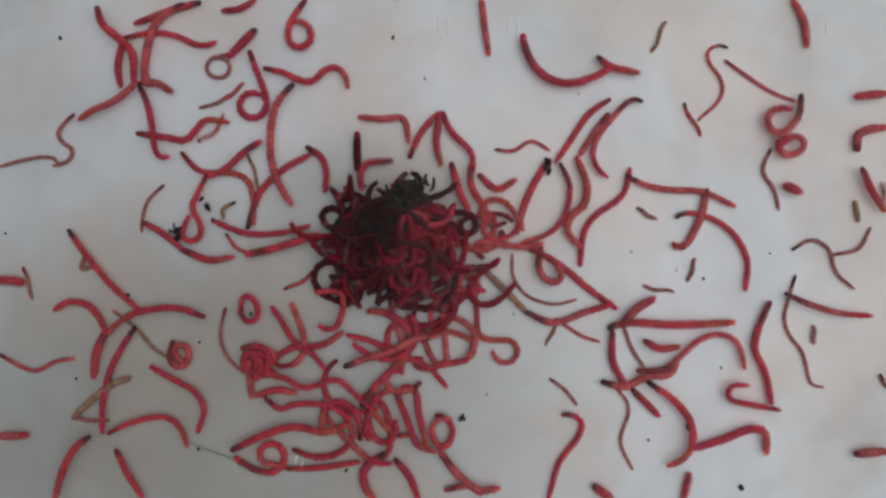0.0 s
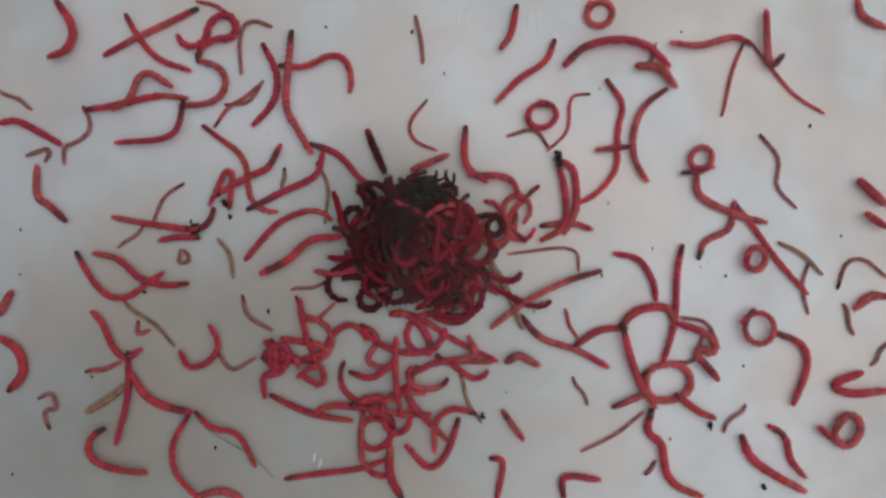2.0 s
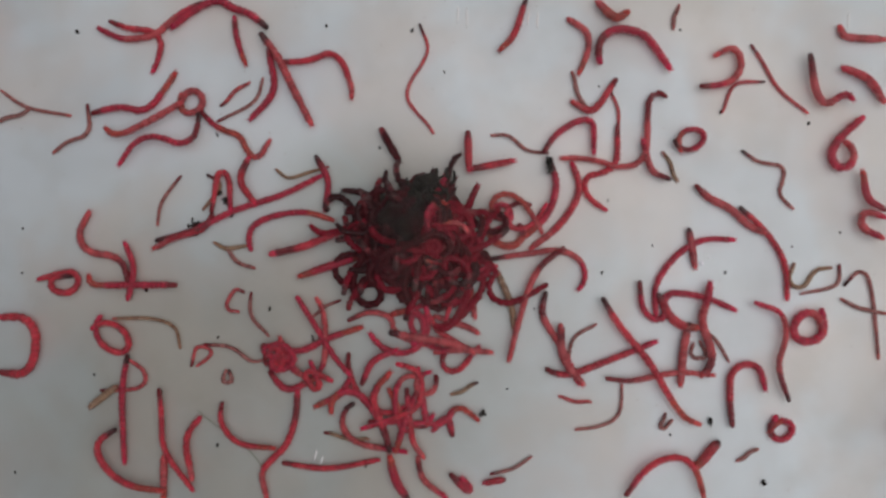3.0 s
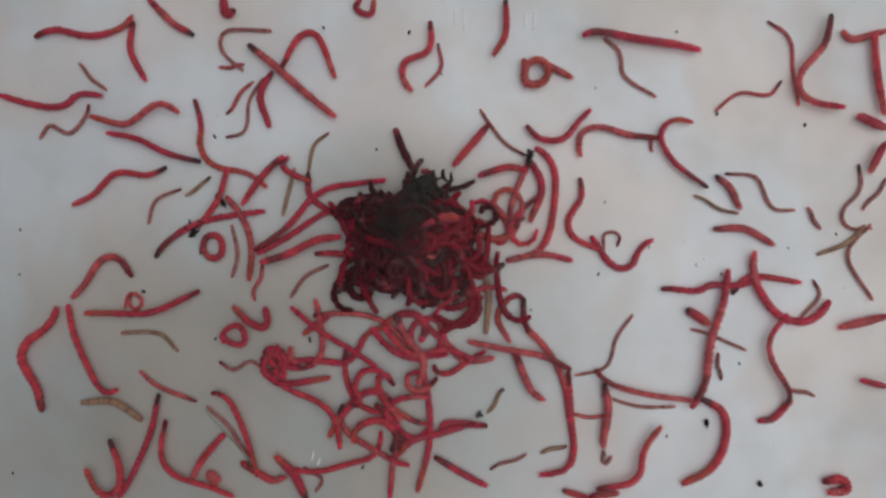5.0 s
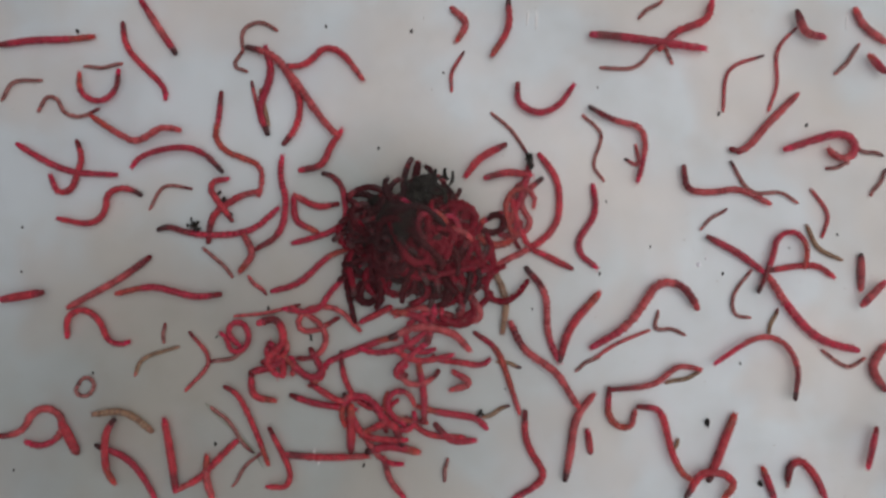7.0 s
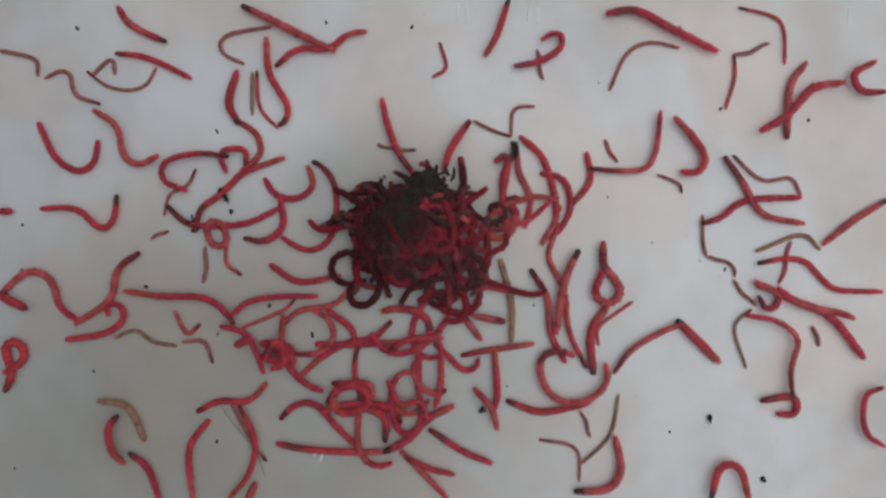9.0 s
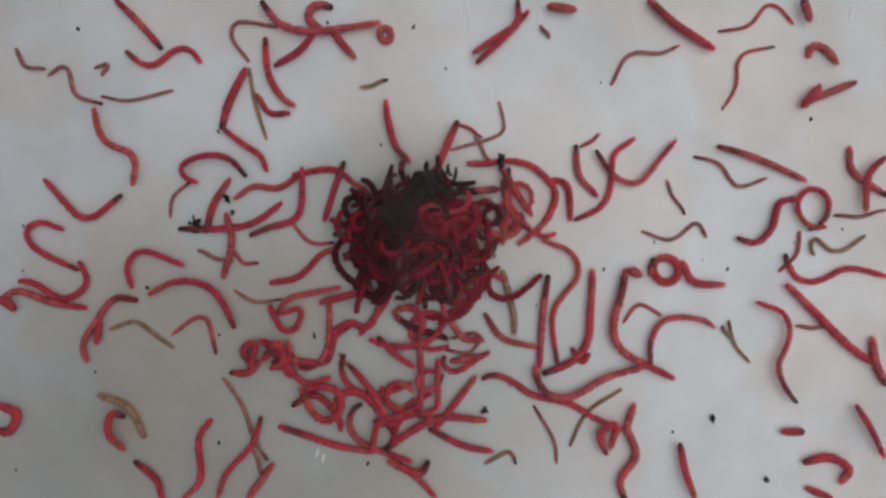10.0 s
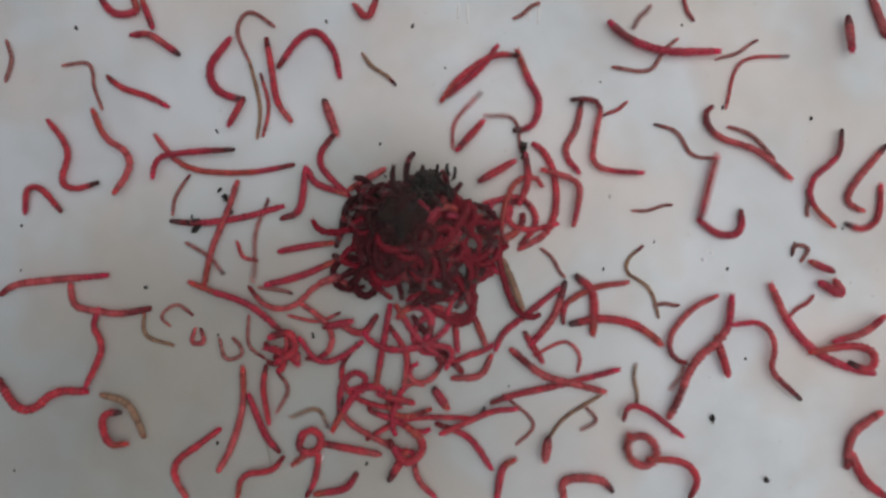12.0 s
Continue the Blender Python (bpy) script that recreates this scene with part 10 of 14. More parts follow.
    rows = [(0,36.7,-12.5,18.8,3,3,41,45,24,-12,-68,-86), (0.5,27.1,-12.2,13.3,39,39,57,64,67,70,73,72), (1,24.4,-13.8,9.0,95,97,96,91,84,79,78,80), (1.5,24.6,-17.2,6.3,50,50,50,50,50,50,50,50), (2,24.7,-19.2,4.0,22,22,22,22,22,22,22,22), (2.5,24.2,-20.0,14.5,14,11,16,33,47,98,165,161), (3,28.8,-16.4,14.3,-8,-6,9,13,10,0,-7,-5)]
    rows += [(5,27.0,-18.2,13.9,-58,-35,-18,-14,-11,-7,-6,-7), (5.5,27.9,-19.6,12.7,1,3,-6,-21,-21,-3,15,13), (6,27.2,-18.1,14.5,66,69,39,14,2,-10,-14,-12), (6.5,27.1,-17.4,13.9,13,15,21,22,20,11,2,4), (7,28.5,-16.7,12.9,7,5,6,14,40,38,-8,-10)]
    rows += [(9,26.9,-12.5,11.3,55,57,45,33,29,27,21,16), (9.5,28.2,-12.4,13.6,94,77,55,32,14,0,-7,-6), (10,30.0,-10.8,13.5,92,93,74,51,10,-3,-12,-45), (10.5,30.4,-9.1,14.2,80,81,63,52,54,55,55,55), (11,31.2,-8.8,15.7,125,103,83,52,43,37,14,3), (11.5,32.0,-9.2,13.1,80,82,80,72,47,25,11,12), (12,31.8,-10.3,12.9,176,131,87,58,47,41,25,25)]
    go("r", 18.8, 20, 0.5, rows)
    rows = [(0,29.8,-19.2,4.8,-45,-45,-45,-45,-45,-45,-45,-45), (0.5,32.1,-25.9,4.8,-38,-36,-38,-42,-48,-52,-53,-52), (1,14.8,-31.6,2.5,-108,-108,-108,-108,-108,-108,-108,-108), (1.5,18.8,-31.5,3.4,-6,-6,-6,-6,-6,-6,-6,-6), (2,17.6,-29.9,7.4,94,103,87,13,-5,-9,-9,-6), (2.5,16.9,-30.3,6.5,-19,-16,-19,-28,-41,-49,-51,-48), (3,2.6,-30.7,5.1,-45,-46,-46,-45,-43,127,128,127)]
    rows += [(5,2.8,-29.0,7.7,-31,-31,-31,-31,-29,-27,-26,-26), (5.5,1.9,-27.9,9.4,-37,-37,-37,-37,-37,-37,-37,-37), (6,3.6,-28.1,5.5,-20,-20,-20,-20,-20,-20,-20,-20), (6.5,2.4,-26.1,8.0,-37,-42,-19,-4,1,2,2,1), (7,1.7,-24.5,6.2,-46,-50,-48,-37,-13,3,7,2)]
    rows += [(9,2.3,-26.4,9.4,-34,-35,-35,-33,-29,-22,-19,-21), (9.5,2.2,-25.0,7.9,-28,-31,-25,-14,-6,-3,-2,-4), (10,2.0,-25.6,8.8,-27,-28,-28,-26,-20,-12,-8,-10), (10.5,2.6,-26.5,10.3,-34,-35,-35,-32,-27,-22,-21,-22), (11,3.4,-26.3,10.2,-30,-30,-30,-30,-29,-27,-26,-26), (11.5,3.1,-26.6,6.8,-6,-6,-6,-6,-6,-6,-6,-6), (12,3.1,-25.5,10.0,-21,-18,-21,-32,-48,-56,-58,-55)]
    go("r", 10.3, 14, 0.0, rows)
    rows = [(0,34.1,-21.8,15.0,-34,-33,-42,-53,-76,-102,-136,-168), (0.5,34.6,-21.9,15.9,-35,-37,-54,-61,-71,-88,-107,-113), (1,31.9,-20.1,24.8,-52,-51,-50,-52,-59,-72,-75,-74), (1.5,32.8,-21.6,11.6,-66,-64,-68,-76,-80,-82,-82,-81), (2,25.5,-14.8,11.2,-76,-77,-75,-72,-68,-65,-56,-55), (2.5,25.1,-11.8,18.2,-82,-82,-81,-82,-74,-58,-52,-40), (3,27.2,-14.8,21.2,-60,-58,-49,-51,-60,-60,-53,-13)]
    rows += [(5,27.2,-44.6,21.2,-60,-58,-49,-51,-60,-60,-55,-15), (5.5,27.2,-44.6,21.2,-60,-58,-49,-51,-60,-60,-55,-15), (6,33.3,-27.3,11.2,7,6,7,14,25,41,106,114), (6.5,34.7,-26.6,15.5,38,36,40,48,54,70,110,111), (7,36.1,-30.2,10.7,57,62,47,3,-13,-47,-129,-125)]
    rows += [(9,38.0,-30.2,10.6,75,78,72,28,-28,-72,-78,-75), (9.5,38.0,-39.3,10.6,75,78,73,28,-28,-73,-78,-75), (10,21.5,-24.6,7.4,111,115,89,38,17,-105,-110,-107), (10.5,21.5,-15.9,11.4,-114,-108,-40,46,75,147,230,252), (11,47.7,-6.6,9.6,26,30,82,102,133,151,154,150), (11.5,49.5,-10.2,6.1,108,106,106,110,120,134,141,137), (12,53.5,-13.9,13.2,-30,-18,79,152,180,187,191,190)]
    go("R", 24.9, 20, 0.9, rows)
    rows = [(0,42.0,-23.9,12.7,17,16,19,24,20,-7,-88,-92), (0.5,47.5,-23.9,14.0,-9,-8,-9,-11,-12,-20,-35,-35), (1,50.2,-21.6,14.8,-176,-176,-93,-17,5,14,19,17), (1.5,54.4,-18.9,11.9,-166,-167,-166,-24,-3,0,1,0), (2,54.6,-17.3,10.9,-159,-161,-157,-24,-5,5,7,6), (2.5,55.2,-14.6,13.7,-188,-188,-107,-27,33,86,143,142), (3,48.8,-9.8,15.2,279,277,211,160,76,31,-55,-86)]
    rows += [(5,45.4,-6.1,17.3,240,223,182,153,126,118,99,76), (5.5,45.7,-6.5,18.7,153,151,160,178,160,115,84,65), (6,47.6,-7.2,15.5,187,174,165,154,128,117,109,109), (6.5,46.4,-5.8,17.5,140,140,140,141,141,136,117,114), (7,48.7,-8.9,16.2,166,168,157,139,130,127,122,123)]
    rows += [(9,49.3,-8.6,17.9,128,125,130,146,161,157,153,153), (9.5,49.5,-7.6,15.9,113,128,138,140,140,143,168,196), (10,50.6,-10.0,14.8,144,143,137,135,134,135,135,135), (10.5,49.9,-11.0,20.2,176,168,160,148,131,124,116,116), (11,48.3,-11.1,17.9,174,159,152,135,125,113,99,101), (11.5,48.3,-12.2,15.7,174,177,155,135,125,109,90,92), (12,48.8,-12.0,19.2,170,166,156,146,133,123,113,114)]
    go("R", 20.2, 20, 0.2, rows)
    rows = [(0,19.2,-25.7,14.3,15,-27,-108,-130,-129,-108,-104,-106), (0.5,13.3,-25.6,12.7,76,63,-16,-98,-131,-180,-189,-186), (1,8.1,-28.8,7.9,-264,-267,-178,-159,-153,-143,-131,-134), (1.5,8.9,-29.2,6.1,-149,-149,-149,-149,-149,-149,-149,-149), (2,7.7,-29.1,6.5,-4,-1,-84,-98,-101,-102,-101,-100), (2.5,4.7,-30.5,2.7,-56,-56,-56,-56,-56,-56,-56,-56), (3,6.9,-30.4,2.3,-171,-171,-171,-171,-171,-171,-171,-171)]
    rows += [(5,18.2,-32.0,3.1,-17,-17,-17,-17,-17,-17,-17,-17), (5.5,8.7,-27.9,3.0,7,7,7,7,7,7,7,7), (6,15.9,-30.6,5.2,59,63,61,54,35,17,12,17), (6.5,14.0,-30.3,4.3,95,95,95,95,95,95,95,95), (7,19.8,-25.1,2.7,98,98,98,98,98,98,98,98)]
    rows += [(9,19.8,-35.7,2.7,98,98,98,98,98,98,98,98), (9.5,26.2,-31.6,2.4,90,90,90,90,90,90,90,90), (10,18.0,-14.3,3.0,-54,-57,-57,-55,-41,36,58,49), (10.5,14.8,-13.4,7.7,-115,-110,-117,-134,-147,-152,-152,-150), (11,13.6,-14.7,6.5,-62,-58,-59,-67,-179,-199,-200,-196), (11.5,17.7,-13.7,3.9,-8,-5,-5,-9,-37,-105,-115,-108), (12,11.9,-13.0,4.3,-59,-59,-59,-59,-59,-59,-59,-59)]
    go("r", 14.4, 19, 0.0, rows)
    rows = [(0,35.3,-30.4,3.3,-103,-103,-103,-103,-103,-103,-103,-103), (0.5,47.6,-30.6,3.2,-135,-135,-135,-135,-135,-135,-135,-135), (1,44.4,-26.9,2.0,-68,-68,-68,-68,-68,-68,-68,-68), (1.5,33.4,-29.1,6.2,-100,-100,-100,-100,-100,-100,-100,-100), (2,45.8,-25.7,8.7,-31,-28,-51,-80,-79,-57,-46,-49), (2.5,45.6,-21.1,9.0,-25,-29,-22,-8,-1,2,2,1), (3,44.7,-23.4,10.6,-119,-119,-53,14,65,153,216,245)]
    rows += [(5,44.8,-21.2,5.1,9,3,19,38,45,48,48,46), (5.5,37.5,-29.5,3.1,-76,-76,-76,-76,-76,-76,-76,-76), (6,39.2,-32.1,2.1,-206,-206,-206,-206,-206,-206,-206,-206), (6.5,39.2,-35.4,2.1,-206,-206,-206,-206,-206,-206,-206,-206), (7,43.7,-30.5,4.2,-249,-249,-249,-249,-249,-249,-249,-249)]
    rows += [(9,43.7,-36.4,4.2,-249,-249,-249,-249,-249,-249,-249,-249), (9.5,43.7,-36.4,4.2,-249,-249,-249,-249,-249,-249,-249,-249), (10,49.6,-32.4,3.2,-203,-203,-203,-203,-203,-203,-203,-203), (10.5,49.6,-36.0,3.2,-203,-203,-203,-203,-203,-203,-203,-203), (11,51.6,-28.3,3.8,-169,-169,-169,-169,-169,-169,-169,-169), (11.5,42.2,-31.8,2.4,-270,-270,-270,-270,-270,-270,-270,-270), (12,42.2,-35.5,2.4,-270,-270,-270,-270,-270,-270,-270,-270)]
    go("r", 10.6, 14, 0.0, rows)
    rows = [(0,24.1,-31.2,2.4,-38,-38,-38,-38,-38,-38,-38,-38), (0.5,30.5,-29.5,5.8,-50,-49,-49,-52,-56,-58,-59,-58), (1,29.6,-29.0,13.0,29,31,-58,-71,-14,-11,-41,-57), (1.5,28.9,-25.5,8.8,45,30,-5,-10,-12,-11,-9,-9), (2,29.7,-26.8,15.1,-103,-104,-27,-85,-81,-46,-22,-19), (2.5,33.2,-29.0,6.7,-67,-58,-86,-125,-136,-139,-139,-136), (3,35.1,-26.8,4.0,-131,-131,-131,-131,-131,-131,-131,-131)]
    rows += [(5,36.4,-25.1,15.7,-23,-28,-78,-97,-113,-131,-156,-155), (5.5,36.2,-23.7,17.0,12,-8,-73,-101,-115,-131,-144,-142), (6,37.4,-23.6,11.8,-28,-28,-52,-65,-107,-175,-259,-258), (6.5,38.6,-18.5,12.4,40,41,40,33,25,-22,-50,-47), (7,37.4,-25.8,9.3,68,68,68,69,69,69,69,69)]
    rows += [(9,33.9,-12.2,7.4,-45,-45,-45,-45,-45,-45,-45,-45), (9.5,30.5,-7.7,11.5,-156,-140,-45,-1,71,131,207,209), (10,29.0,-2.7,12.2,-106,-75,-22,43,106,167,219,270), (10.5,31.9,1.8,9.0,-21,-22,20,53,99,136,194,192), (11,31.7,9.6,9.3,42,45,24,-4,-16,-44,-89,-130), (11.5,26.3,0.6,16.2,114,73,16,-51,-122,-161,-268,-249), (12,19.4,-7.1,8.5,-42,-35,-54,-80,-90,-93,-93,-91)]
    go("R", 17.1, 20, 0.0, rows)
    rows = [(0,59.7,-25.7,3.6,6,6,6,6,6,6,6,6), (0.5,59.2,-29.1,3.8,-17,-17,-17,-17,-17,-17,-17,-17), (1,53.1,-23.7,4.8,-65,-69,-68,-61,31,64,66,61), (1.5,48.3,-22.0,8.2,-52,-44,-78,-101,-107,-109,-109,-107), (2,53.3,-22.8,13.7,58,53,-46,-105,-147,-228,-298,-307), (2.5,50.8,-28.3,19.0,-241,-199,-143,-69,-26,-11,-8,-9), (3,50.8,-43.6,19.0,-239,-195,-147,-70,-26,-11,-8,-9)]
    rows += [(5,50.8,-43.6,19.0,-239,-195,-147,-70,-26,-11,-8,-9), (5.5,50.8,-43.6,19.0,-239,-195,-147,-70,-26,-11,-8,-9), (6,50.8,-43.6,19.0,-239,-195,-147,-70,-26,-11,-8,-9), (6.5,50.8,-43.6,19.0,-239,-195,-147,-70,-26,-11,-8,-9), (7,50.8,-43.6,19.0,-239,-195,-147,-70,-26,-11,-8,-9)]
    rows += [(9,50.8,-43.6,19.0,-239,-195,-147,-70,-26,-11,-8,-9), (9.5,50.8,-43.6,19.0,-239,-195,-147,-70,-26,-11,-8,-9), (10,50.8,-43.6,19.0,-239,-195,-147,-70,-26,-11,-8,-9), (10.5,50.8,-43.6,19.0,-239,-195,-147,-70,-26,-11,-8,-9), (11,50.8,-43.6,19.0,-239,-195,-147,-70,-26,-11,-8,-9), (11.5,41.2,-27.9,13.1,69,8,-56,-84,-166,-227,-266,-300), (12,25.8,-26.4,14.2,84,32,-32,-80,-149,-213,-266,-279)]
    go("R", 19.1, 20, 0.5, rows)
    rows = [(0,-47.9,15.3,10.0,-136,-137,-121,-54,-28,-111,-160,-167), (0.5,-47.5,15.6,9.5,-86,-87,-67,-49,-103,-153,-183,-182), (1,-47.3,14.9,9.7,-92,-90,-66,-64,-105,-153,-192,-191), (1.5,-47.4,15.0,10.2,-74,-74,-71,-70,-127,-154,-138,-134), (2,-48.2,15.6,9.5,-64,-61,-89,-132,-149,-161,-89,-87), (2.5,-48.2,15.5,9.1,-75,-72,-98,-131,-146,-165,-69,-61), (3,-48.5,15.9,9.1,-85,-81,-86,-125,-166,-157,-140,-140)]
    rows += [(5,-49.6,17.0,9.7,-88,-116,-127,-138,-205,-216,-123,-119), (5.5,-50.4,17.4,10.2,-136,-133,-143,-219,-202,-147,-61,-60), (6,-50.4,18.2,9.8,-132,-137,-169,-186,-226,-213,-117,-119), (6.5,-50.4,19.2,10.7,-167,-164,-173,-223,-227,-148,-81,-78), (7,-50.1,19.0,10.5,-151,-152,-177,-207,-252,-205,-117,-120)]
    rows += [(9,-49.2,21.6,9.7,-199,-195,-205,-250,-266,-200,-149,-154), (9.5,-49.1,22.1,10.3,-203,-201,-234,-263,-241,-170,-122,-118), (10,-49.1,21.8,10.2,-197,-193,-201,-244,-267,-238,-142,-145), (10.5,-48.5,21.3,11.1,-232,-236,-265,-234,-175,-153,-170,-183), (11,-47.9,22.5,10.7,-230,-232,-261,-260,-220,-170,-167,-169), (11.5,-39.9,19.5,9.8,-155,-156,-185,-195,-204,-217,-222,-220), (12,-24.6,1.2,11.4,-101,-101,-101,-101,-101,-101,-101,-101)]
    go("p", 11.5, 19, 0.0, rows)
    rows = [(0,-52.7,12.9,8.0,105,169,186,190,192,195,196,195), (0.5,-53.9,13.6,6.8,125,123,146,158,172,198,209,205), (1,-54.1,13.2,8.9,233,233,219,212,200,182,176,179), (1.5,-54.3,14.7,8.5,163,159,162,174,196,210,213,208), (2,-56.5,20.4,4.8,150,150,150,150,150,150,150,150), (2.5,-56.5,20.3,5.2,151,151,151,151,151,151,151,151), (3,-54.3,19.3,10.2,170,172,171,169,162,150,141,145)]
    rows += [(5,-46.3,23.4,4.8,135,135,135,135,135,135,135,135), (5.5,-45.6,23.9,4.2,170,170,170,170,170,170,170,170), (6,-45.3,24.6,4.5,189,189,189,189,189,189,189,189), (6.5,-45.2,24.7,5.3,186,186,186,186,186,186,186,186), (7,-45.1,24.6,4.9,185,185,185,185,185,185,185,185)]
    rows += [(9,-44.7,24.2,5.0,98,92,99,194,221,224,224,221), (9.5,-44.5,24.1,4.4,99,94,96,116,224,232,233,229), (10,-45.2,24.1,2.9,55,51,52,80,192,198,198,195), (10.5,-44.5,24.4,4.3,25,22,22,26,52,116,128,120), (11,-44.4,24.9,4.1,65,70,61,44,35,31,31,33), (11.5,-46.0,20.5,4.6,-91,-94,-92,-82,-67,-59,-57,-60), (12,-47.0,22.6,9.9,7,11,4,-65,-92,-73,-69,-70)]
    go("p", 10.2, 17, 0.0, rows)
    rows = [(0,-25.8,21.8,4.3,39,39,39,39,38,37,37,37), (0.5,-27.7,21.3,5.5,20,19,20,23,30,35,36,34), (1,-27.3,20.8,5.5,82,90,63,38,31,29,29,31), (1.5,-26.9,20.5,5.4,50,50,50,51,52,54,54,54), (2,-27.4,19.8,8.3,55,57,54,38,27,39,41,40), (2.5,-28.1,20.2,5.2,82,89,43,22,17,16,16,18), (3,-27.7,21.1,4.8,39,39,39,39,39,39,39,39)]
    rows += [(5,-26.7,20.8,5.3,51,51,51,51,51,51,51,51), (5.5,-26.8,21.1,4.5,42,42,42,42,42,42,42,42), (6,-26.5,18.6,5.0,77,77,77,77,77,77,77,77), (6.5,-26.5,36.9,5.0,77,77,77,77,77,77,77,77), (7,-24.5,19.4,6.7,-78,-78,-78,-76,-72,-69,-68,-69)]
    rows += [(9,-24.0,19.6,8.4,-86,-89,-89,-84,-72,-52,-42,-47), (9.5,-25.1,16.7,4.6,-80,-80,-80,-80,-80,-80,-80,-80), (10,-25.1,36.7,4.6,-80,-80,-80,-80,-80,-80,-80,-80), (10.5,-23.6,18.8,9.1,-82,-82,-82,-82,-81,-79,-78,-78), (11,-16.1,8.5,3.0,-217,-217,-217,-217,-216,-45,-43,-44), (11.5,-24.8,19.0,8.4,-98,-98,-98,-98,-99,-102,-106,-105), (12,-23.5,19.1,8.5,-75,-73,-74,-79,-90,-102,-106,-103)]
    go("p", 9.2, 15, 0.0, rows)
    rows = [(0,-27.8,20.7,4.2,15,13,13,17,25,35,39,36), (0.5,-26.4,20.6,7.5,4,0,2,15,40,55,58,54), (1,-26.5,19.2,6.6,28,26,26,30,39,54,62,58), (1.5,-27.1,20.6,7.8,59,64,45,31,26,24,25,26), (2,-25.9,20.7,6.3,5,0,4,21,47,58,61,56), (2.5,-26.5,20.8,6.6,13,10,13,24,37,43,44,42), (3,-26.3,19.7,8.8,28,25,25,28,36,59,79,73)]
    rows += [(5,-25.6,18.9,10.2,12,9,62,90,86,64,54,57), (5.5,-26.1,18.6,6.3,54,56,55,53,45,30,20,25), (6,-27.7,24.5,4.6,-92,-98,-96,-77,-13,6,8,2), (6.5,-26.8,21.1,3.0,60,60,60,60,60,60,60,60), (7,-27.0,25.2,4.0,-122,-126,-126,-119,-74,-23,-16,-23)]
    rows += [(9,-42.4,22.0,11.2,-39,-40,-26,-11,2,23,60,65), (9.5,-41.9,21.5,10.5,-16,-16,-20,-25,-20,4,32,72), (10,-40.7,20.2,9.6,-11,-15,-6,7,13,15,15,14), (10.5,-41.4,20.2,11.7,-30,-31,-25,-15,-13,-22,-29,-28), (11,-41.4,40.2,11.7,-29,-31,-25,-14,-13,-22,-29,-28), (11.5,-41.4,40.2,11.7,-29,-31,-25,-14,-13,-22,-29,-28), (12,-41.4,40.2,11.7,-29,-31,-25,-14,-13,-22,-29,-28)]
    go("p", 11.7, 19, 0.0, rows)
    rows = [(0,-28.1,17.0,5.0,22,18,21,34,55,67,69,65), (0.5,-28.1,36.9,5.0,23,18,21,34,55,67,69,65), (1,-15.5,30.9,5.4,78,78,78,78,78,78,78,78), (1.5,-13.8,32.8,1.6,45,45,45,45,45,45,45,45), (2,-30.2,32.7,4.9,158,158,158,158,158,158,158,158), (2.5,-30.2,36.8,4.9,158,158,158,158,158,158,158,158), (3,-30.2,36.8,4.9,158,158,158,158,158,158,158,158)]
    rows += [(5,-27.7,24.9,3.0,187,187,187,187,187,187,187,187), (5.5,-27.7,35.9,3.0,187,187,187,187,187,187,187,187), (6,39.8,10.2,3.7,323,323,323,323,323,323,323,323), (6.5,50.4,2.7,5.3,266,266,266,266,266,266,266,266), (7,50.8,5.6,7.2,305,309,308,302,282,256,248,254)]
    rows += [(9,45.6,-1.8,5.5,254,254,254,254,254,254,254,254), (9.5,47.6,2.2,3.8,281,281,281,281,281,281,281,281), (10,46.3,-0.6,6.2,264,269,265,252,232,222,220,224), (10.5,46.8,-0.5,9.4,39,37,68,192,205,214,216,214), (11,46.9,-1.8,6.3,159,153,169,189,197,199,199,197), (11.5,47.9,-1.5,8.3,192,193,191,188,186,184,184,185), (12,47.4,-7.6,4.0,221,221,221,221,221,221,221,221)]
    go("p", 9.4, 16, 0.0, rows)
    rows = [(0,-27.4,25.7,11.6,-167,-168,-115,-36,16,86,163,199), (0.5,-24.6,29.4,4.1,-140,-140,-140,-138,-136,-134,-134,-135), (1,-25.6,27.2,9.0,-153,-157,-139,-104,-97,-109,-131,-131), (1.5,-25.6,27.2,8.8,-160,-165,-139,-95,-89,-110,-146,-145), (2,-25.9,28.4,10.4,-199,-202,-169,-111,-96,-87,-85,-86), (2.5,-25.9,27.9,10.8,-194,-197,-149,-98,-108,-107,-52,-40), (3,-25.9,39.8,10.8,-193,-197,-149,-97,-109,-108,-49,-42)]
    rows += [(5,-26.9,28.2,12.7,-181,-183,-182,-176,-108,-60,-38,-39), (5.5,-27.0,28.6,11.2,-176,-176,-175,-173,-171,-110,-77,-81), (6,-25.4,28.8,5.8,-157,-160,-159,-154,-138,-117,-109,-115), (6.5,-25.0,29.2,4.8,-163,-168,-165,-150,-120,-104,-101,-106), (7,-25.1,29.4,7.8,-209,-212,-192,-162,-143,-101,-83,-87)]
    rows += [(9,-27.1,27.6,11.9,-170,-172,-171,-167,-138,-56,-23,-25), (9.5,-26.2,28.7,11.3,-205,-208,-205,-183,-107,-67,-57,-60), (10,-26.2,28.6,11.4,-189,-191,-190,-178,-106,-61,-50,-52), (10.5,-25.6,29.3,11.6,-218,-220,-209,-169,-96,-88,-87,-89), (11,-25.8,28.9,11.8,-206,-208,-206,-191,-125,-80,-62,-64), (11.5,-25.7,29.1,10.7,-218,-221,-216,-156,-110,-89,-81,-83), (12,-25.7,29.1,11.1,-214,-218,-207,-136,-104,-73,-64,-67)]
    go("p", 12.7, 20, 0.0, rows)
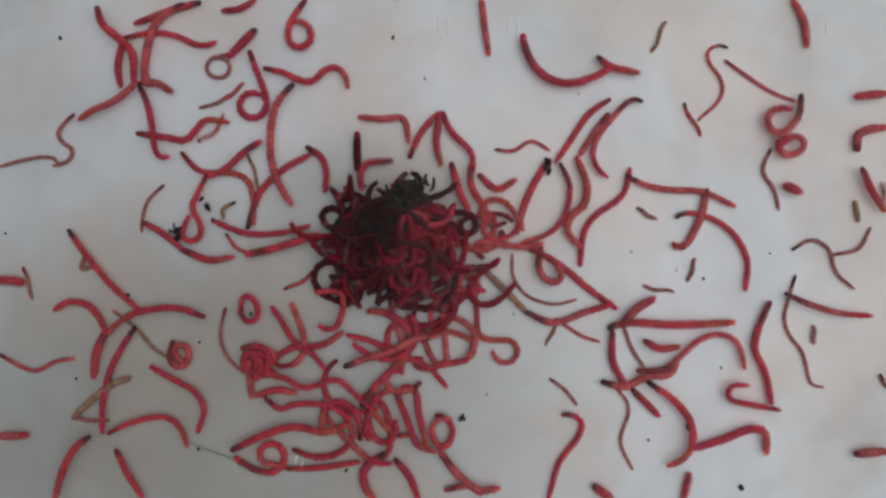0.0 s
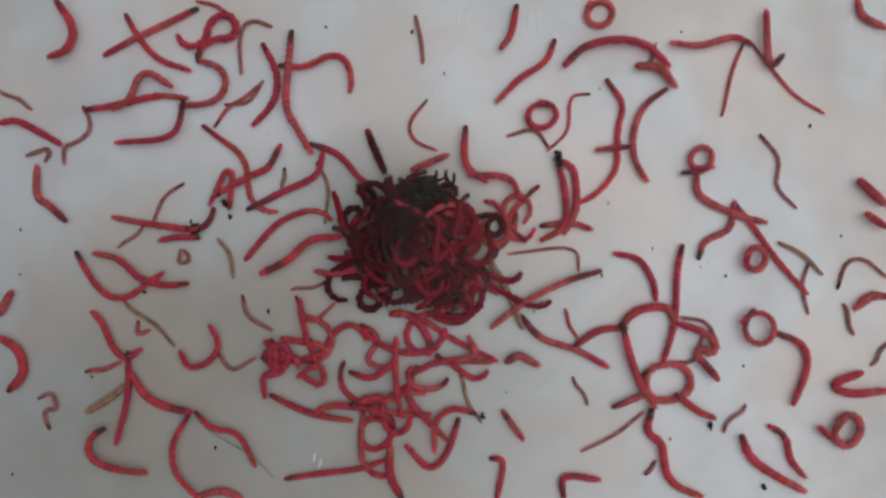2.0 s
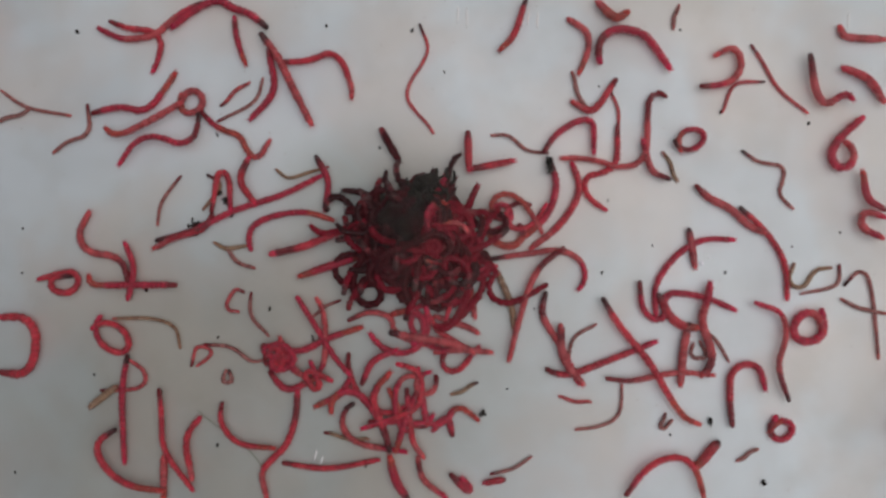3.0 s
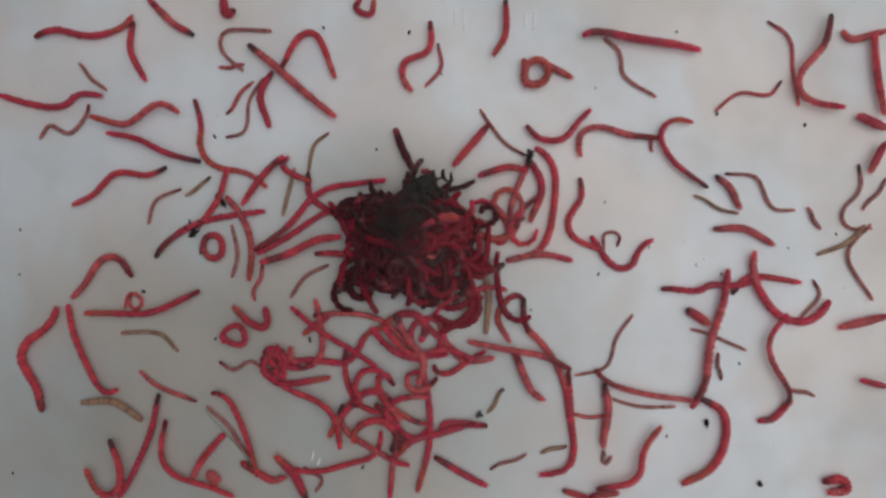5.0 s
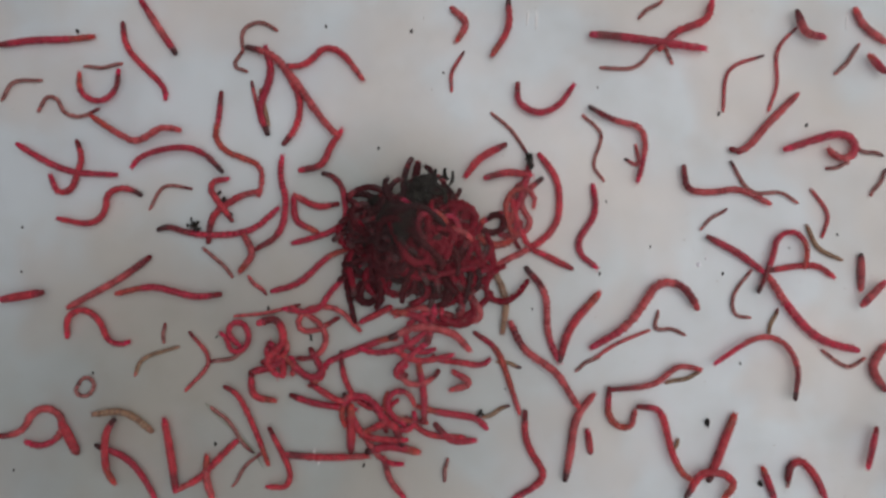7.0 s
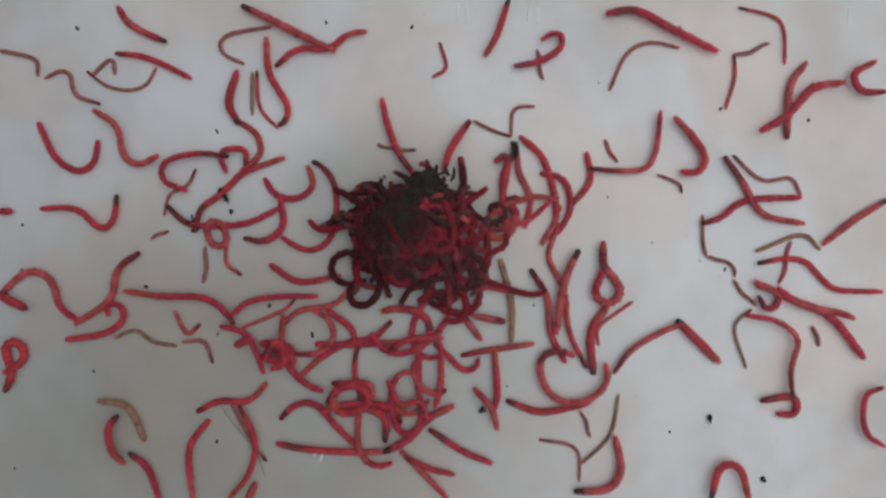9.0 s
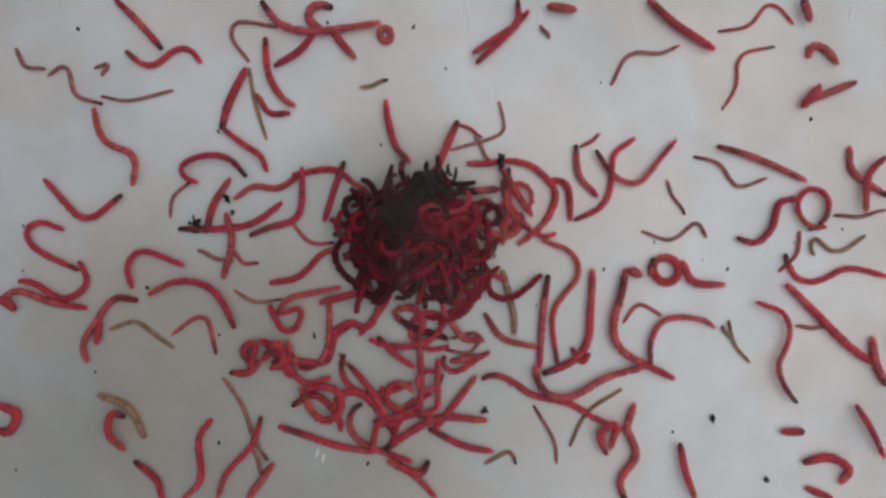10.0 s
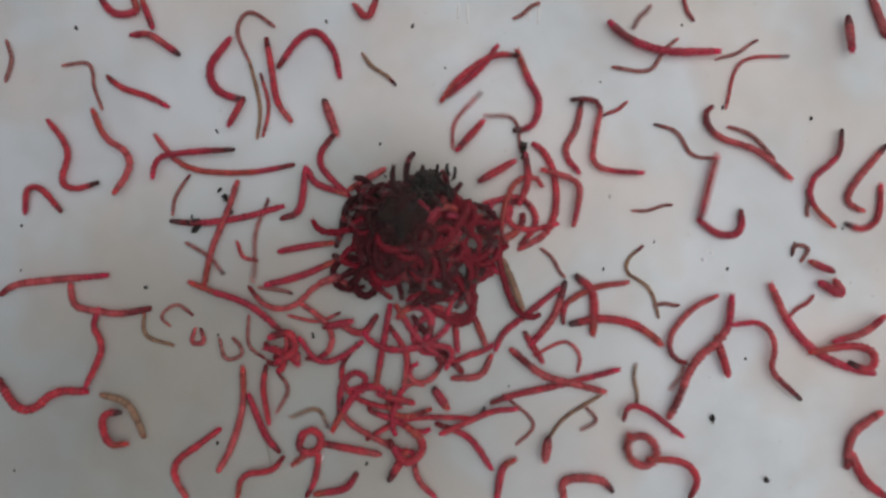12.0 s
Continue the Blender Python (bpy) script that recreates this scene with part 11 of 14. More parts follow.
    rows = [(0,-36.7,6.8,7.2,-137,-139,-135,-121,-106,-102,-93,-93), (0.5,-36.6,6.4,6.8,-124,-126,-122,-113,-107,-102,-82,-68), (1,-36.8,6.4,8.3,-137,-140,-132,-118,-110,-104,-64,-23), (1.5,-36.7,6.8,6.9,-142,-147,-139,-121,-108,-104,-103,-106), (2,-36.7,7.0,6.9,-146,-150,-146,-133,-118,-111,-110,-113), (2.5,-37.0,7.2,6.9,-148,-150,-147,-138,-129,-125,-124,-126), (3,-36.8,7.0,7.5,-127,-129,-128,-125,-117,-103,-94,-98)]
    rows += [(5,-37.2,6.8,6.9,-157,-161,-160,-151,-127,-106,-100,-106), (5.5,-37.1,6.6,7.5,-111,-106,-117,-155,-173,-174,-150,-137), (6,-36.9,7.9,6.5,-190,-196,-191,-166,-124,-111,-110,-115), (6.5,-36.8,7.7,7.2,-135,-132,-145,-170,-178,-172,-138,-130), (7,-36.5,7.9,7.4,-187,-192,-190,-176,-139,-118,-114,-120)]
    rows += [(9,-35.1,7.6,7.8,-115,-112,-128,-160,-154,-113,-100,-104), (9.5,-31.5,7.3,3.2,-45,-45,-45,-45,-45,-45,-45,-45), (10,-35.4,7.0,6.1,-141,-144,-143,-137,-120,-99,-90,-96), (10.5,-34.2,7.9,6.8,-108,-105,-106,-112,-125,-136,-140,-136), (11,-35.2,6.5,7.3,-120,-121,-120,-116,-108,-102,-100,-102), (11.5,-35.3,6.8,6.4,-114,-113,-113,-114,-118,-123,-126,-124), (12,-35.0,7.3,5.8,-123,-124,-124,-122,-116,-103,-94,-98)]
    go("p", 8.3, 14, 0.0, rows)
    rows = [(0,-45.1,-1.1,3.2,-106,-110,-109,-94,4,19,21,16), (0.5,-40.4,0.4,4.8,17,21,-2,-81,-99,-178,-201,-196), (1,-36.0,0.8,4.0,-98,-102,-100,-91,-68,-47,-41,-47), (1.5,-34.9,-1.6,3.9,-67,-63,-82,-182,-199,-283,-305,-300), (2,-34.2,-0.5,4.3,-54,-49,-81,-157,-176,-270,-282,-278), (2.5,-30.8,-2.7,5.1,-319,-316,-208,-186,-142,-126,-124,-127), (3,-27.1,-1.1,4.8,-197,-193,-196,-207,-224,-234,-236,-233)]
    rows += [(5,-27.2,0.3,7.0,-285,-289,-284,-272,-261,-256,-256,-258), (5.5,-29.1,-1.1,7.8,-214,-211,-217,-228,-234,-237,-237,-236), (6,-30.0,-1.7,6.2,-278,-282,-279,-269,-255,-247,-246,-248), (6.5,-29.4,-1.3,4.0,-248,-248,-248,-248,-248,-248,-248,-248), (7,-29.6,-1.4,5.4,-234,-236,-228,-222,-220,-219,-219,-220)]
    rows += [(9,-31.5,-2.2,4.5,-273,-273,-273,-273,-273,-273,-273,-273), (9.5,-31.9,-2.0,6.0,-267,-272,-269,-256,-231,-217,-213,-218), (10,-30.4,-1.0,4.7,-198,-198,-198,-198,-198,-198,-198,-198), (10.5,-30.2,-1.7,5.6,-217,-212,-220,-236,-248,-252,-253,-250), (11,-30.0,-2.5,6.4,-186,-181,-220,-236,-240,-242,-241,-240), (11.5,-27.9,-10.5,5.4,-236,-236,-236,-236,-236,-236,-236,-236), (12,-28.1,-13.4,7.7,-49,-45,-79,-155,-176,-248,-261,-256)]
    go("p", 7.9, 13, 0.0, rows)
    rows = [(0,-37.6,-10.4,10.0,-36,-35,-38,-47,-52,-44,-32,-32), (0.5,-36.7,-10.2,5.2,-60,-60,-60,-60,-60,-60,-60,-60), (1,-37.5,-11.6,6.5,-54,-55,-55,-53,-46,-35,-30,-33), (1.5,-39.4,-8.0,8.8,-55,-56,-56,-53,-48,-44,-43,-44), (2,-38.7,-9.1,9.0,-45,-46,-45,-42,-39,-38,-38,-38), (2.5,-38.9,-9.7,12.2,-45,-45,-45,-42,-41,-42,-48,-53), (3,-38.5,-9.6,11.3,1,2,1,-5,-14,-34,-80,-81)]
    rows += [(5,-38.3,-11.0,8.3,1,4,3,-1,-14,-39,-52,-46), (5.5,-38.4,-11.1,9.8,77,80,43,18,0,-37,-53,-101), (6,-39.3,-10.9,7.9,-4,-2,-3,-6,-14,-26,-31,-28), (6.5,-37.5,-11.3,5.8,20,23,22,14,-10,-33,-39,-33), (7,-38.3,-14.1,7.4,68,75,48,25,18,16,16,18)]
    rows += [(9,-39.5,-11.9,8.7,26,29,10,-37,-38,-14,-7,-9), (9.5,-39.2,-11.0,8.7,32,37,20,-3,-12,-18,-51,-71), (10,-40.0,-10.8,9.5,20,23,15,-23,-43,-35,-36,-36), (10.5,-39.2,-11.6,8.2,-66,-32,-3,-3,-14,-26,-30,-27), (11,-39.3,-11.5,9.9,-70,-73,-37,0,0,1,-45,-74), (11.5,-38.5,-11.1,7.8,-81,-86,-83,-65,-28,-12,-10,-15), (12,-38.5,-11.2,6.8,-88,-95,-88,-55,-24,-15,-14,-18)]
    go("p", 12.3, 20, 0.0, rows)
    rows = [(0,-43.0,-18.4,9.3,-160,-162,-155,-142,-137,-138,-137,-137), (0.5,-42.2,-17.9,6.2,-160,-163,-162,-154,-140,-128,-125,-128), (1,-44.1,-18.9,7.7,-135,-135,-135,-136,-138,-140,-141,-140), (1.5,-43.7,-18.7,7.7,-125,-122,-127,-133,-138,-139,-140,-139), (2,-44.1,-19.2,6.4,-140,-138,-140,-144,-147,-149,-149,-148), (2.5,-44.2,-19.1,6.1,-144,-143,-143,-146,-152,-157,-159,-157), (3,-45.0,-19.2,4.3,-142,-142,-142,-142,-142,-142,-142,-142)]
    rows += [(5,-43.3,-20.3,8.7,-215,-218,-216,-208,-190,-177,-173,-177), (5.5,-43.8,-20.5,8.7,-218,-222,-219,-205,-186,-176,-174,-178), (6,-45.1,-20.0,4.9,-182,-182,-182,-182,-182,-182,-182,-182), (6.5,-42.4,-21.8,8.8,-215,-218,-217,-212,-195,-172,-164,-170), (7,-42.0,-22.1,8.8,-216,-220,-218,-209,-190,-175,-170,-175)]
    rows += [(9,-41.9,-22.0,9.0,-245,-248,-248,-241,-220,-191,-182,-189), (9.5,-42.1,-21.8,8.3,-240,-244,-242,-233,-211,-194,-190,-195), (10,-42.2,-21.5,8.8,-243,-246,-245,-237,-218,-200,-195,-200), (10.5,-41.9,-21.3,8.8,-236,-239,-237,-230,-216,-205,-202,-205), (11,-41.7,-21.6,8.8,-238,-241,-240,-235,-221,-205,-199,-203), (11.5,-41.8,-21.5,8.8,-245,-248,-247,-241,-225,-201,-191,-198), (12,-41.8,-21.4,8.8,-245,-248,-247,-242,-225,-201,-192,-198)]
    go("t", 9.3, 13, 0.0, rows)
    rows = [(0,-44.4,-21.8,4.6,-10,-11,-10,-7,-2,1,2,1), (0.5,-41.4,-19.1,3.8,8,8,8,8,8,8,8,8), (1,-41.4,-36.3,3.8,8,8,8,8,8,8,8,8), (1.5,-41.4,-36.3,3.8,8,8,8,8,8,8,8,8), (2,-52.0,-20.4,7.8,114,116,87,-12,96,117,208,211), (2.5,-55.5,-25.5,8.4,115,117,8,-7,112,144,205,205), (3,-64.3,-25.5,8.4,114,117,2,-7,116,142,206,204)]
    rows += [(5,-64.3,-25.5,8.4,114,117,2,-7,116,142,206,204), (5.5,-64.3,-25.5,8.4,114,117,2,-7,116,142,206,204), (6,-64.3,-25.5,8.4,114,117,2,-7,116,142,206,204), (6.5,-39.2,-19.4,7.6,-113,-79,-20,44,122,160,216,259), (7,-47.5,-18.1,8.9,-118,-116,-23,35,81,154,235,248)]
    rows += [(9,-64.6,-18.1,8.9,-117,-118,-22,40,78,154,240,246), (9.5,-64.6,-18.1,8.9,-117,-118,-22,40,78,154,240,246), (10,-64.6,-18.1,8.9,-117,-118,-22,40,78,154,240,246), (10.5,-57.0,-15.5,4.8,45,45,45,45,45,45,45,45), (11,-55.4,-14.9,3.2,115,110,112,124,160,184,188,182), (11.5,-43.3,-6.6,1.9,90,90,90,90,90,90,90,90), (12,-31.4,-1.0,6.5,129,126,130,138,146,150,150,149)]
    go("p", 9.0, 15, 0.0, rows)
    rows = [(0,-51.7,-14.3,10.7,-30,-30,-27,-17,24,32,8,4), (0.5,-48.5,-15.1,6.7,-51,-55,-50,-37,-26,-21,-21,-23), (1,-46.2,-15.6,6.4,6,3,6,14,23,28,29,27), (1.5,-44.9,-14.5,5.5,55,60,44,-33,-57,-134,-149,-145), (2,-44.8,-15.2,4.3,15,15,15,15,15,15,15,15), (2.5,-29.4,-23.7,8.5,154,155,155,153,149,141,136,139), (3,-41.5,-17.2,9.9,3,1,2,6,41,107,144,144)]
    rows += [(5,-36.3,-18.0,8.2,159,160,160,159,156,147,135,139), (5.5,-35.5,-18.2,9.4,232,235,229,192,144,127,124,126), (6,-35.1,-17.2,8.1,189,187,187,191,200,212,217,213), (6.5,-33.2,-15.9,9.0,218,214,233,266,270,241,200,203), (7,-32.1,-14.7,9.6,308,313,310,288,242,226,224,230)]
    rows += [(9,-34.1,-10.3,5.0,221,229,214,138,119,115,115,119), (9.5,-31.6,-10.6,7.3,33,31,71,193,192,184,162,162), (10,-32.4,-10.6,9.7,105,101,102,111,180,216,219,213), (10.5,-32.6,-9.7,15.6,167,144,130,139,201,226,241,240), (11,-30.2,-10.4,6.9,161,164,160,150,138,133,132,134), (11.5,-30.9,-11.0,4.9,265,268,263,157,132,103,49,53), (12,-32.5,-11.8,4.7,286,291,268,189,171,92,69,73)]
    go("p", 15.7, 20, 0.0, rows)
    rows = [(0,-52.8,-3.5,4.2,-77,-77,-77,-74,-71,-70,-69,-70), (0.5,-49.4,-4.8,4.5,-66,-63,-71,-163,-191,-269,-284,-280), (1,-45.5,-6.3,4.0,-139,-139,-139,-139,-139,-139,-139,-139), (1.5,-43.1,-7.7,4.7,-106,-101,-103,-119,-163,-185,-188,-182), (2,-40.9,2.4,5.0,-138,-138,-138,-138,-138,-138,-138,-138), (2.5,-62.6,2.4,5.0,-138,-138,-138,-138,-138,-138,-138,-138), (3,-62.6,2.4,5.0,-138,-138,-138,-138,-138,-138,-138,-138)]
    rows += [(5,-62.6,2.4,5.0,-138,-138,-138,-138,-138,-138,-138,-138), (5.5,-62.6,2.4,5.0,-138,-138,-138,-138,-138,-138,-138,-138), (6,-39.8,-6.8,2.9,-140,-140,-140,-140,-140,-140,-140,-140), (6.5,-38.0,-8.5,4.0,-68,-63,-113,-175,-185,-247,-296,-292), (7,-36.9,-10.9,2.3,-94,-94,-94,-94,-94,-94,-94,-94)]
    rows += [(9,-37.6,1.9,2.0,-158,-158,-158,-158,-158,-158,-158,-158), (9.5,-37.1,1.3,2.7,-146,-146,-146,-146,-146,-146,-146,-146), (10,-24.8,-6.6,6.8,-173,-170,-171,-177,-193,-210,-216,-212), (10.5,-40.1,-4.0,3.5,-225,-226,-226,-196,-53,-52,-52,-53), (11,-35.6,-8.5,5.5,-183,-190,-178,-145,-127,-121,-121,-124), (11.5,-35.8,-8.8,4.9,-197,-201,-201,-193,-166,-134,-125,-132), (12,-35.7,-8.4,6.9,-216,-221,-212,-167,-141,-123,-40,-40)]
    go("p", 6.9, 11, 0.0, rows)
    rows = [(0,-26.2,-11.4,9.9,-103,-106,-98,-84,-71,-54,-41,-43), (0.5,-26.0,-14.4,5.4,-33,-32,-33,-36,-42,-46,-47,-45), (1,-26.3,-13.6,4.5,25,29,28,19,-14,-45,-52,-45), (1.5,-27.0,-13.6,4.0,40,43,43,39,25,-8,-25,-17), (2,-27.5,-14.4,6.7,-57,-62,-59,-37,16,32,34,29), (2.5,-26.5,-14.4,5.1,-25,-31,-28,-8,32,48,50,45), (3,-27.5,-13.3,9.0,-5,-2,-6,-22,-40,-37,8,16)]
    rows += [(5,-26.5,-14.9,6.2,-33,-38,-23,28,40,13,-33,-30), (5.5,-27.3,-14.4,6.4,-37,-42,-39,-26,1,17,21,16), (6,-27.1,-15.1,5.1,-39,-38,-38,-41,-48,-58,-63,-60), (6.5,-26.0,-16.0,7.6,-21,-16,-27,-72,-91,-66,19,16), (7,-28.4,-14.2,4.9,7,5,5,7,14,31,44,39)]
    rows += [(9,-32.0,-13.0,5.6,111,106,108,122,161,184,188,182), (9.5,-24.3,-15.7,2.9,140,140,140,140,140,140,140,140), (10,-24.7,-28.3,3.2,110,110,110,110,110,110,110,110), (10.5,-16.0,-23.7,4.6,166,166,166,166,166,166,166,166), (11,-15.6,-22.7,4.0,158,158,158,158,158,158,158,158), (11.5,-15.6,-36.4,4.0,158,158,158,158,158,158,158,158), (12,-21.2,-18.9,6.1,306,313,306,276,247,239,238,242)]
    go("p", 9.9, 16, 0.0, rows)
    rows = [(0,13.4,14.9,7.5,-8,-10,11,38,32,-14,-33,-29), (0.5,14.2,15.3,7.8,72,74,-6,-38,-19,-12,-11,-12), (1,14.2,38.3,7.8,70,75,-12,-38,-18,-12,-11,-12), (1.5,-2.8,16.0,8.7,-47,-42,-51,-90,-117,-114,-81,-75), (2,-3.2,16.7,9.1,-128,-131,-127,-101,-65,-37,-18,-21), (2.5,-2.0,17.6,11.3,-57,-53,-61,-109,-133,-92,-48,-51), (3,-3.1,22.8,16.6,-67,-68,-115,-126,-109,-54,-45,-61)]
    rows += [(5,-0.3,24.9,6.0,-81,-77,-79,-92,-118,-133,-136,-132), (5.5,-0.3,24.7,5.3,-124,-130,-119,-92,-77,-72,-72,-75), (6,0.2,24.0,5.2,-90,-90,-90,-90,-90,-90,-90,-90), (6.5,1.3,24.1,4.7,-95,-92,-92,-99,-120,-150,-160,-153), (7,1.7,24.2,5.3,-120,-123,-122,-118,-107,-91,-84,-88)]
    rows += [(9,0.0,24.8,5.1,-75,-72,-72,-75,-90,-134,-156,-147), (9.5,-3.8,25.1,3.6,-110,-113,-109,-99,-91,-88,-88,-89), (10,3.5,15.8,3.0,-210,-210,-210,-210,-210,-210,-210,-210), (10.5,-8.9,30.2,3.6,21,25,6,-80,-98,-172,-198,-194), (11,-8.9,36.2,3.6,20,25,10,-81,-98,-177,-199,-193), (11.5,-8.9,36.2,3.6,20,25,10,-81,-98,-177,-199,-193), (12,2.4,17.3,8.5,-133,-135,-135,-131,-121,-100,-88,-94)]
    go("p", 16.7, 20, 0.0, rows)
    rows = [(0,39.0,24.1,13.4,-212,-158,-74,-47,-75,-116,-139,-142), (0.5,38.9,23.3,11.1,-102,-102,-156,-172,-151,-99,-88,-93), (1,38.7,23.2,12.0,-153,-138,-77,-50,-70,-122,-131,-131), (1.5,39.4,23.8,12.1,-51,-48,-114,-152,-138,-119,-100,-100), (2,38.2,23.4,9.4,-112,-114,-111,-106,-102,-101,-101,-102), (2.5,39.3,23.9,11.7,-157,-161,-155,-86,-58,-112,-132,-129), (3,39.3,21.6,7.6,-176,-181,-179,-163,-128,-110,-106,-112)]
    rows += [(5,41.2,21.1,10.1,-124,-126,-180,-193,-179,-148,-137,-141), (5.5,41.1,22.0,11.4,-212,-181,-139,-97,-97,-142,-175,-170), (6,39.7,22.1,9.7,-177,-182,-180,-166,-133,-115,-111,-117), (6.5,40.7,21.7,10.2,-57,-54,-63,-100,-146,-161,-163,-161), (7,39.0,23.6,10.3,-159,-165,-161,-140,-106,-93,-91,-96)]
    rows += [(9,38.5,22.2,6.9,-89,-86,-90,-99,-105,-108,-108,-107), (9.5,39.1,21.5,7.0,-148,-149,-149,-149,-146,-136,-105,-107), (10,39.7,23.8,11.6,-168,-172,-166,-121,-87,-98,-122,-122), (10.5,40.6,24.3,16.7,-147,-151,-140,-60,-53,-127,-151,-155), (11,40.2,23.2,11.8,-127,-128,-174,-174,-121,-111,-109,-112), (11.5,39.5,23.3,14.0,0,3,-26,-67,-100,-131,-158,-159), (12,40.3,23.5,12.8,-175,-181,-178,-162,-122,-103,-100,-105)]
    go("p", 16.7, 20, 0.0, rows)
    rows = [(0,45.0,23.5,11.0,-35,-36,-35,-34,-32,-26,-19,-20), (0.5,45.5,23.5,14.7,-46,-43,-39,-38,-38,-35,-26,-26), (1,45.6,23.3,12.9,-45,-45,-45,-47,-43,-29,-32,-38), (1.5,45.9,23.3,11.9,-56,-57,-55,-55,-51,-37,-26,-28), (2,45.3,23.1,13.7,-51,-52,-51,-51,-48,-37,-28,-30), (2.5,45.8,22.1,12.3,-73,-75,-56,-43,-37,-30,-24,-26), (3,44.4,22.7,11.9,-56,-56,-62,-61,-51,-40,-36,-38)]
    rows += [(5,46.6,25.9,12.6,-34,-31,-59,-87,-90,-81,-79,-79), (5.5,47.2,24.8,12.5,-7,-8,-40,-74,-99,-106,-107,-105), (6,45.8,24.5,12.4,-43,-40,-53,-78,-85,-78,-70,-71), (6.5,45.3,25.4,10.0,-37,-34,-38,-51,-66,-84,-132,-133), (7,44.9,24.9,12.2,-133,-137,-119,-90,-84,-98,-111,-109)]
    rows += [(9,43.8,29.5,11.4,-15,-12,-14,-24,-69,-87,-91,-91), (9.5,42.3,30.0,12.0,-51,-58,-48,-17,4,11,11,8), (10,41.7,30.5,12.1,9,5,17,51,56,-16,-53,-48), (10.5,37.4,30.6,9.1,11,17,14,-1,-43,-64,-67,-61), (11,37.2,30.6,10.3,-43,-49,-27,20,29,17,-10,-11), (11.5,35.2,31.1,3.4,90,90,90,90,90,90,90,90), (12,32.3,31.6,2.9,116,116,116,116,116,116,116,116)]
    go("p", 14.7, 20, 0.0, rows)
    rows = [(0,36.0,18.6,4.7,-63,-63,-63,-63,-63,-63,-63,-63), (0.5,35.4,18.5,4.1,-56,-56,-56,-56,-56,-56,-56,-56), (1,34.4,17.2,4.6,-55,-55,-55,-55,-55,-55,-55,-55), (1.5,34.5,16.7,7.4,-16,-16,-15,-14,-14,-14,-14,-14), (2,16.6,18.0,10.7,-177,-178,-108,-88,-95,-126,-141,-137), (2.5,22.4,18.1,5.0,-81,-78,-79,-86,-99,-110,-113,-110), (3,23.1,17.8,7.7,-68,-64,-71,-85,-94,-97,-97,-95)]
    rows += [(5,28.1,14.8,1.9,-79,-79,-79,-79,-79,-79,-79,-79), (5.5,28.2,14.0,5.4,3,10,0,-34,-58,-65,-65,-62), (6,26.5,12.1,5.9,-107,-116,-76,-18,-10,-7,-8,-10), (6.5,26.6,11.9,3.8,-70,-74,-74,-64,-8,31,36,29), (7,25.8,12.7,4.1,-29,-34,-30,45,100,104,104,101)]
    rows += [(9,22.3,13.0,3.0,120,120,120,120,120,120,120,120), (9.5,21.5,13.4,4.1,44,40,49,59,63,65,65,64), (10,19.4,14.3,2.7,34,34,34,34,34,34,34,34), (10.5,22.7,16.0,3.6,108,108,108,108,108,108,108,108), (11,22.2,16.7,3.4,77,77,77,77,77,77,77,77), (11.5,22.5,17.8,4.8,77,79,79,77,69,42,15,22), (12,22.8,18.4,3.4,30,30,30,30,30,30,30,30)]
    go("p", 10.7, 18, 0.0, rows)
    rows = [(0,46.4,10.7,8.7,-112,-116,-106,-64,-48,-69,-79,-78), (0.5,46.0,13.6,6.7,-70,-74,-71,-60,-46,-38,-36,-39), (1,44.6,12.5,7.6,-71,-69,-70,-80,-115,-110,-77,-77), (1.5,45.5,11.3,11.8,-65,-67,-41,-15,-69,-91,-98,-98), (2,44.4,11.1,11.6,-50,-47,-56,-94,-103,-58,-42,-45), (2.5,44.6,11.2,11.5,-69,-73,-49,-6,-3,-51,-96,-91), (3,43.9,10.2,12.2,-38,-36,-9,-9,-100,-109,-46,-41)]
    rows += [(5,42.8,8.4,11.7,-4,0,-10,-63,-73,-52,1,2), (5.5,45.1,7.7,5.7,18,24,20,0,-31,-44,-46,-42), (6,45.0,9.3,7.9,12,17,16,5,-42,-76,-81,-74), (6.5,43.2,9.1,10.0,-11,-7,-20,-71,-69,-24,-13,-17), (7,42.5,8.9,11.5,-59,-63,-58,-31,7,3,-34,-36)]
    rows += [(9,43.3,9.7,11.5,-43,-47,-43,-23,12,9,-63,-69), (9.5,39.9,9.6,11.6,-1,1,-2,-12,-30,-68,-89,-86), (10,37.9,10.0,11.3,-13,-10,-30,-61,-53,7,24,19), (10.5,36.5,12.0,12.5,-13,-15,1,26,10,-77,-87,-83), (11,35.1,12.5,11.9,-37,-36,-47,-84,-36,-3,32,50), (11.5,33.9,15.0,7.3,18,22,22,17,-3,-55,-70,-62), (12,31.9,14.0,9.8,-16,-13,-31,-62,-63,-28,-1,-4)]
    go("p", 12.5, 20, 0.0, rows)
    rows = [(0,58.0,6.4,2.3,-80,-80,-80,-80,-80,-80,-80,-80), (0.5,61.2,6.4,2.3,-80,-80,-80,-80,-80,-80,-80,-80), (1,57.2,6.8,5.4,-58,-61,-59,-49,-32,-22,-20,-23), (1.5,57.1,7.6,5.0,-57,-60,-59,-53,-36,-19,-13,-18), (2,47.6,-0.1,7.0,-26,-23,-26,-33,-42,-46,-47,-45), (2.5,48.4,-0.7,8.8,-135,-137,-137,-134,-104,-27,-16,-17), (3,48.1,-3.2,9.3,-174,-173,-130,-117,-172,-236,-292,-291)]
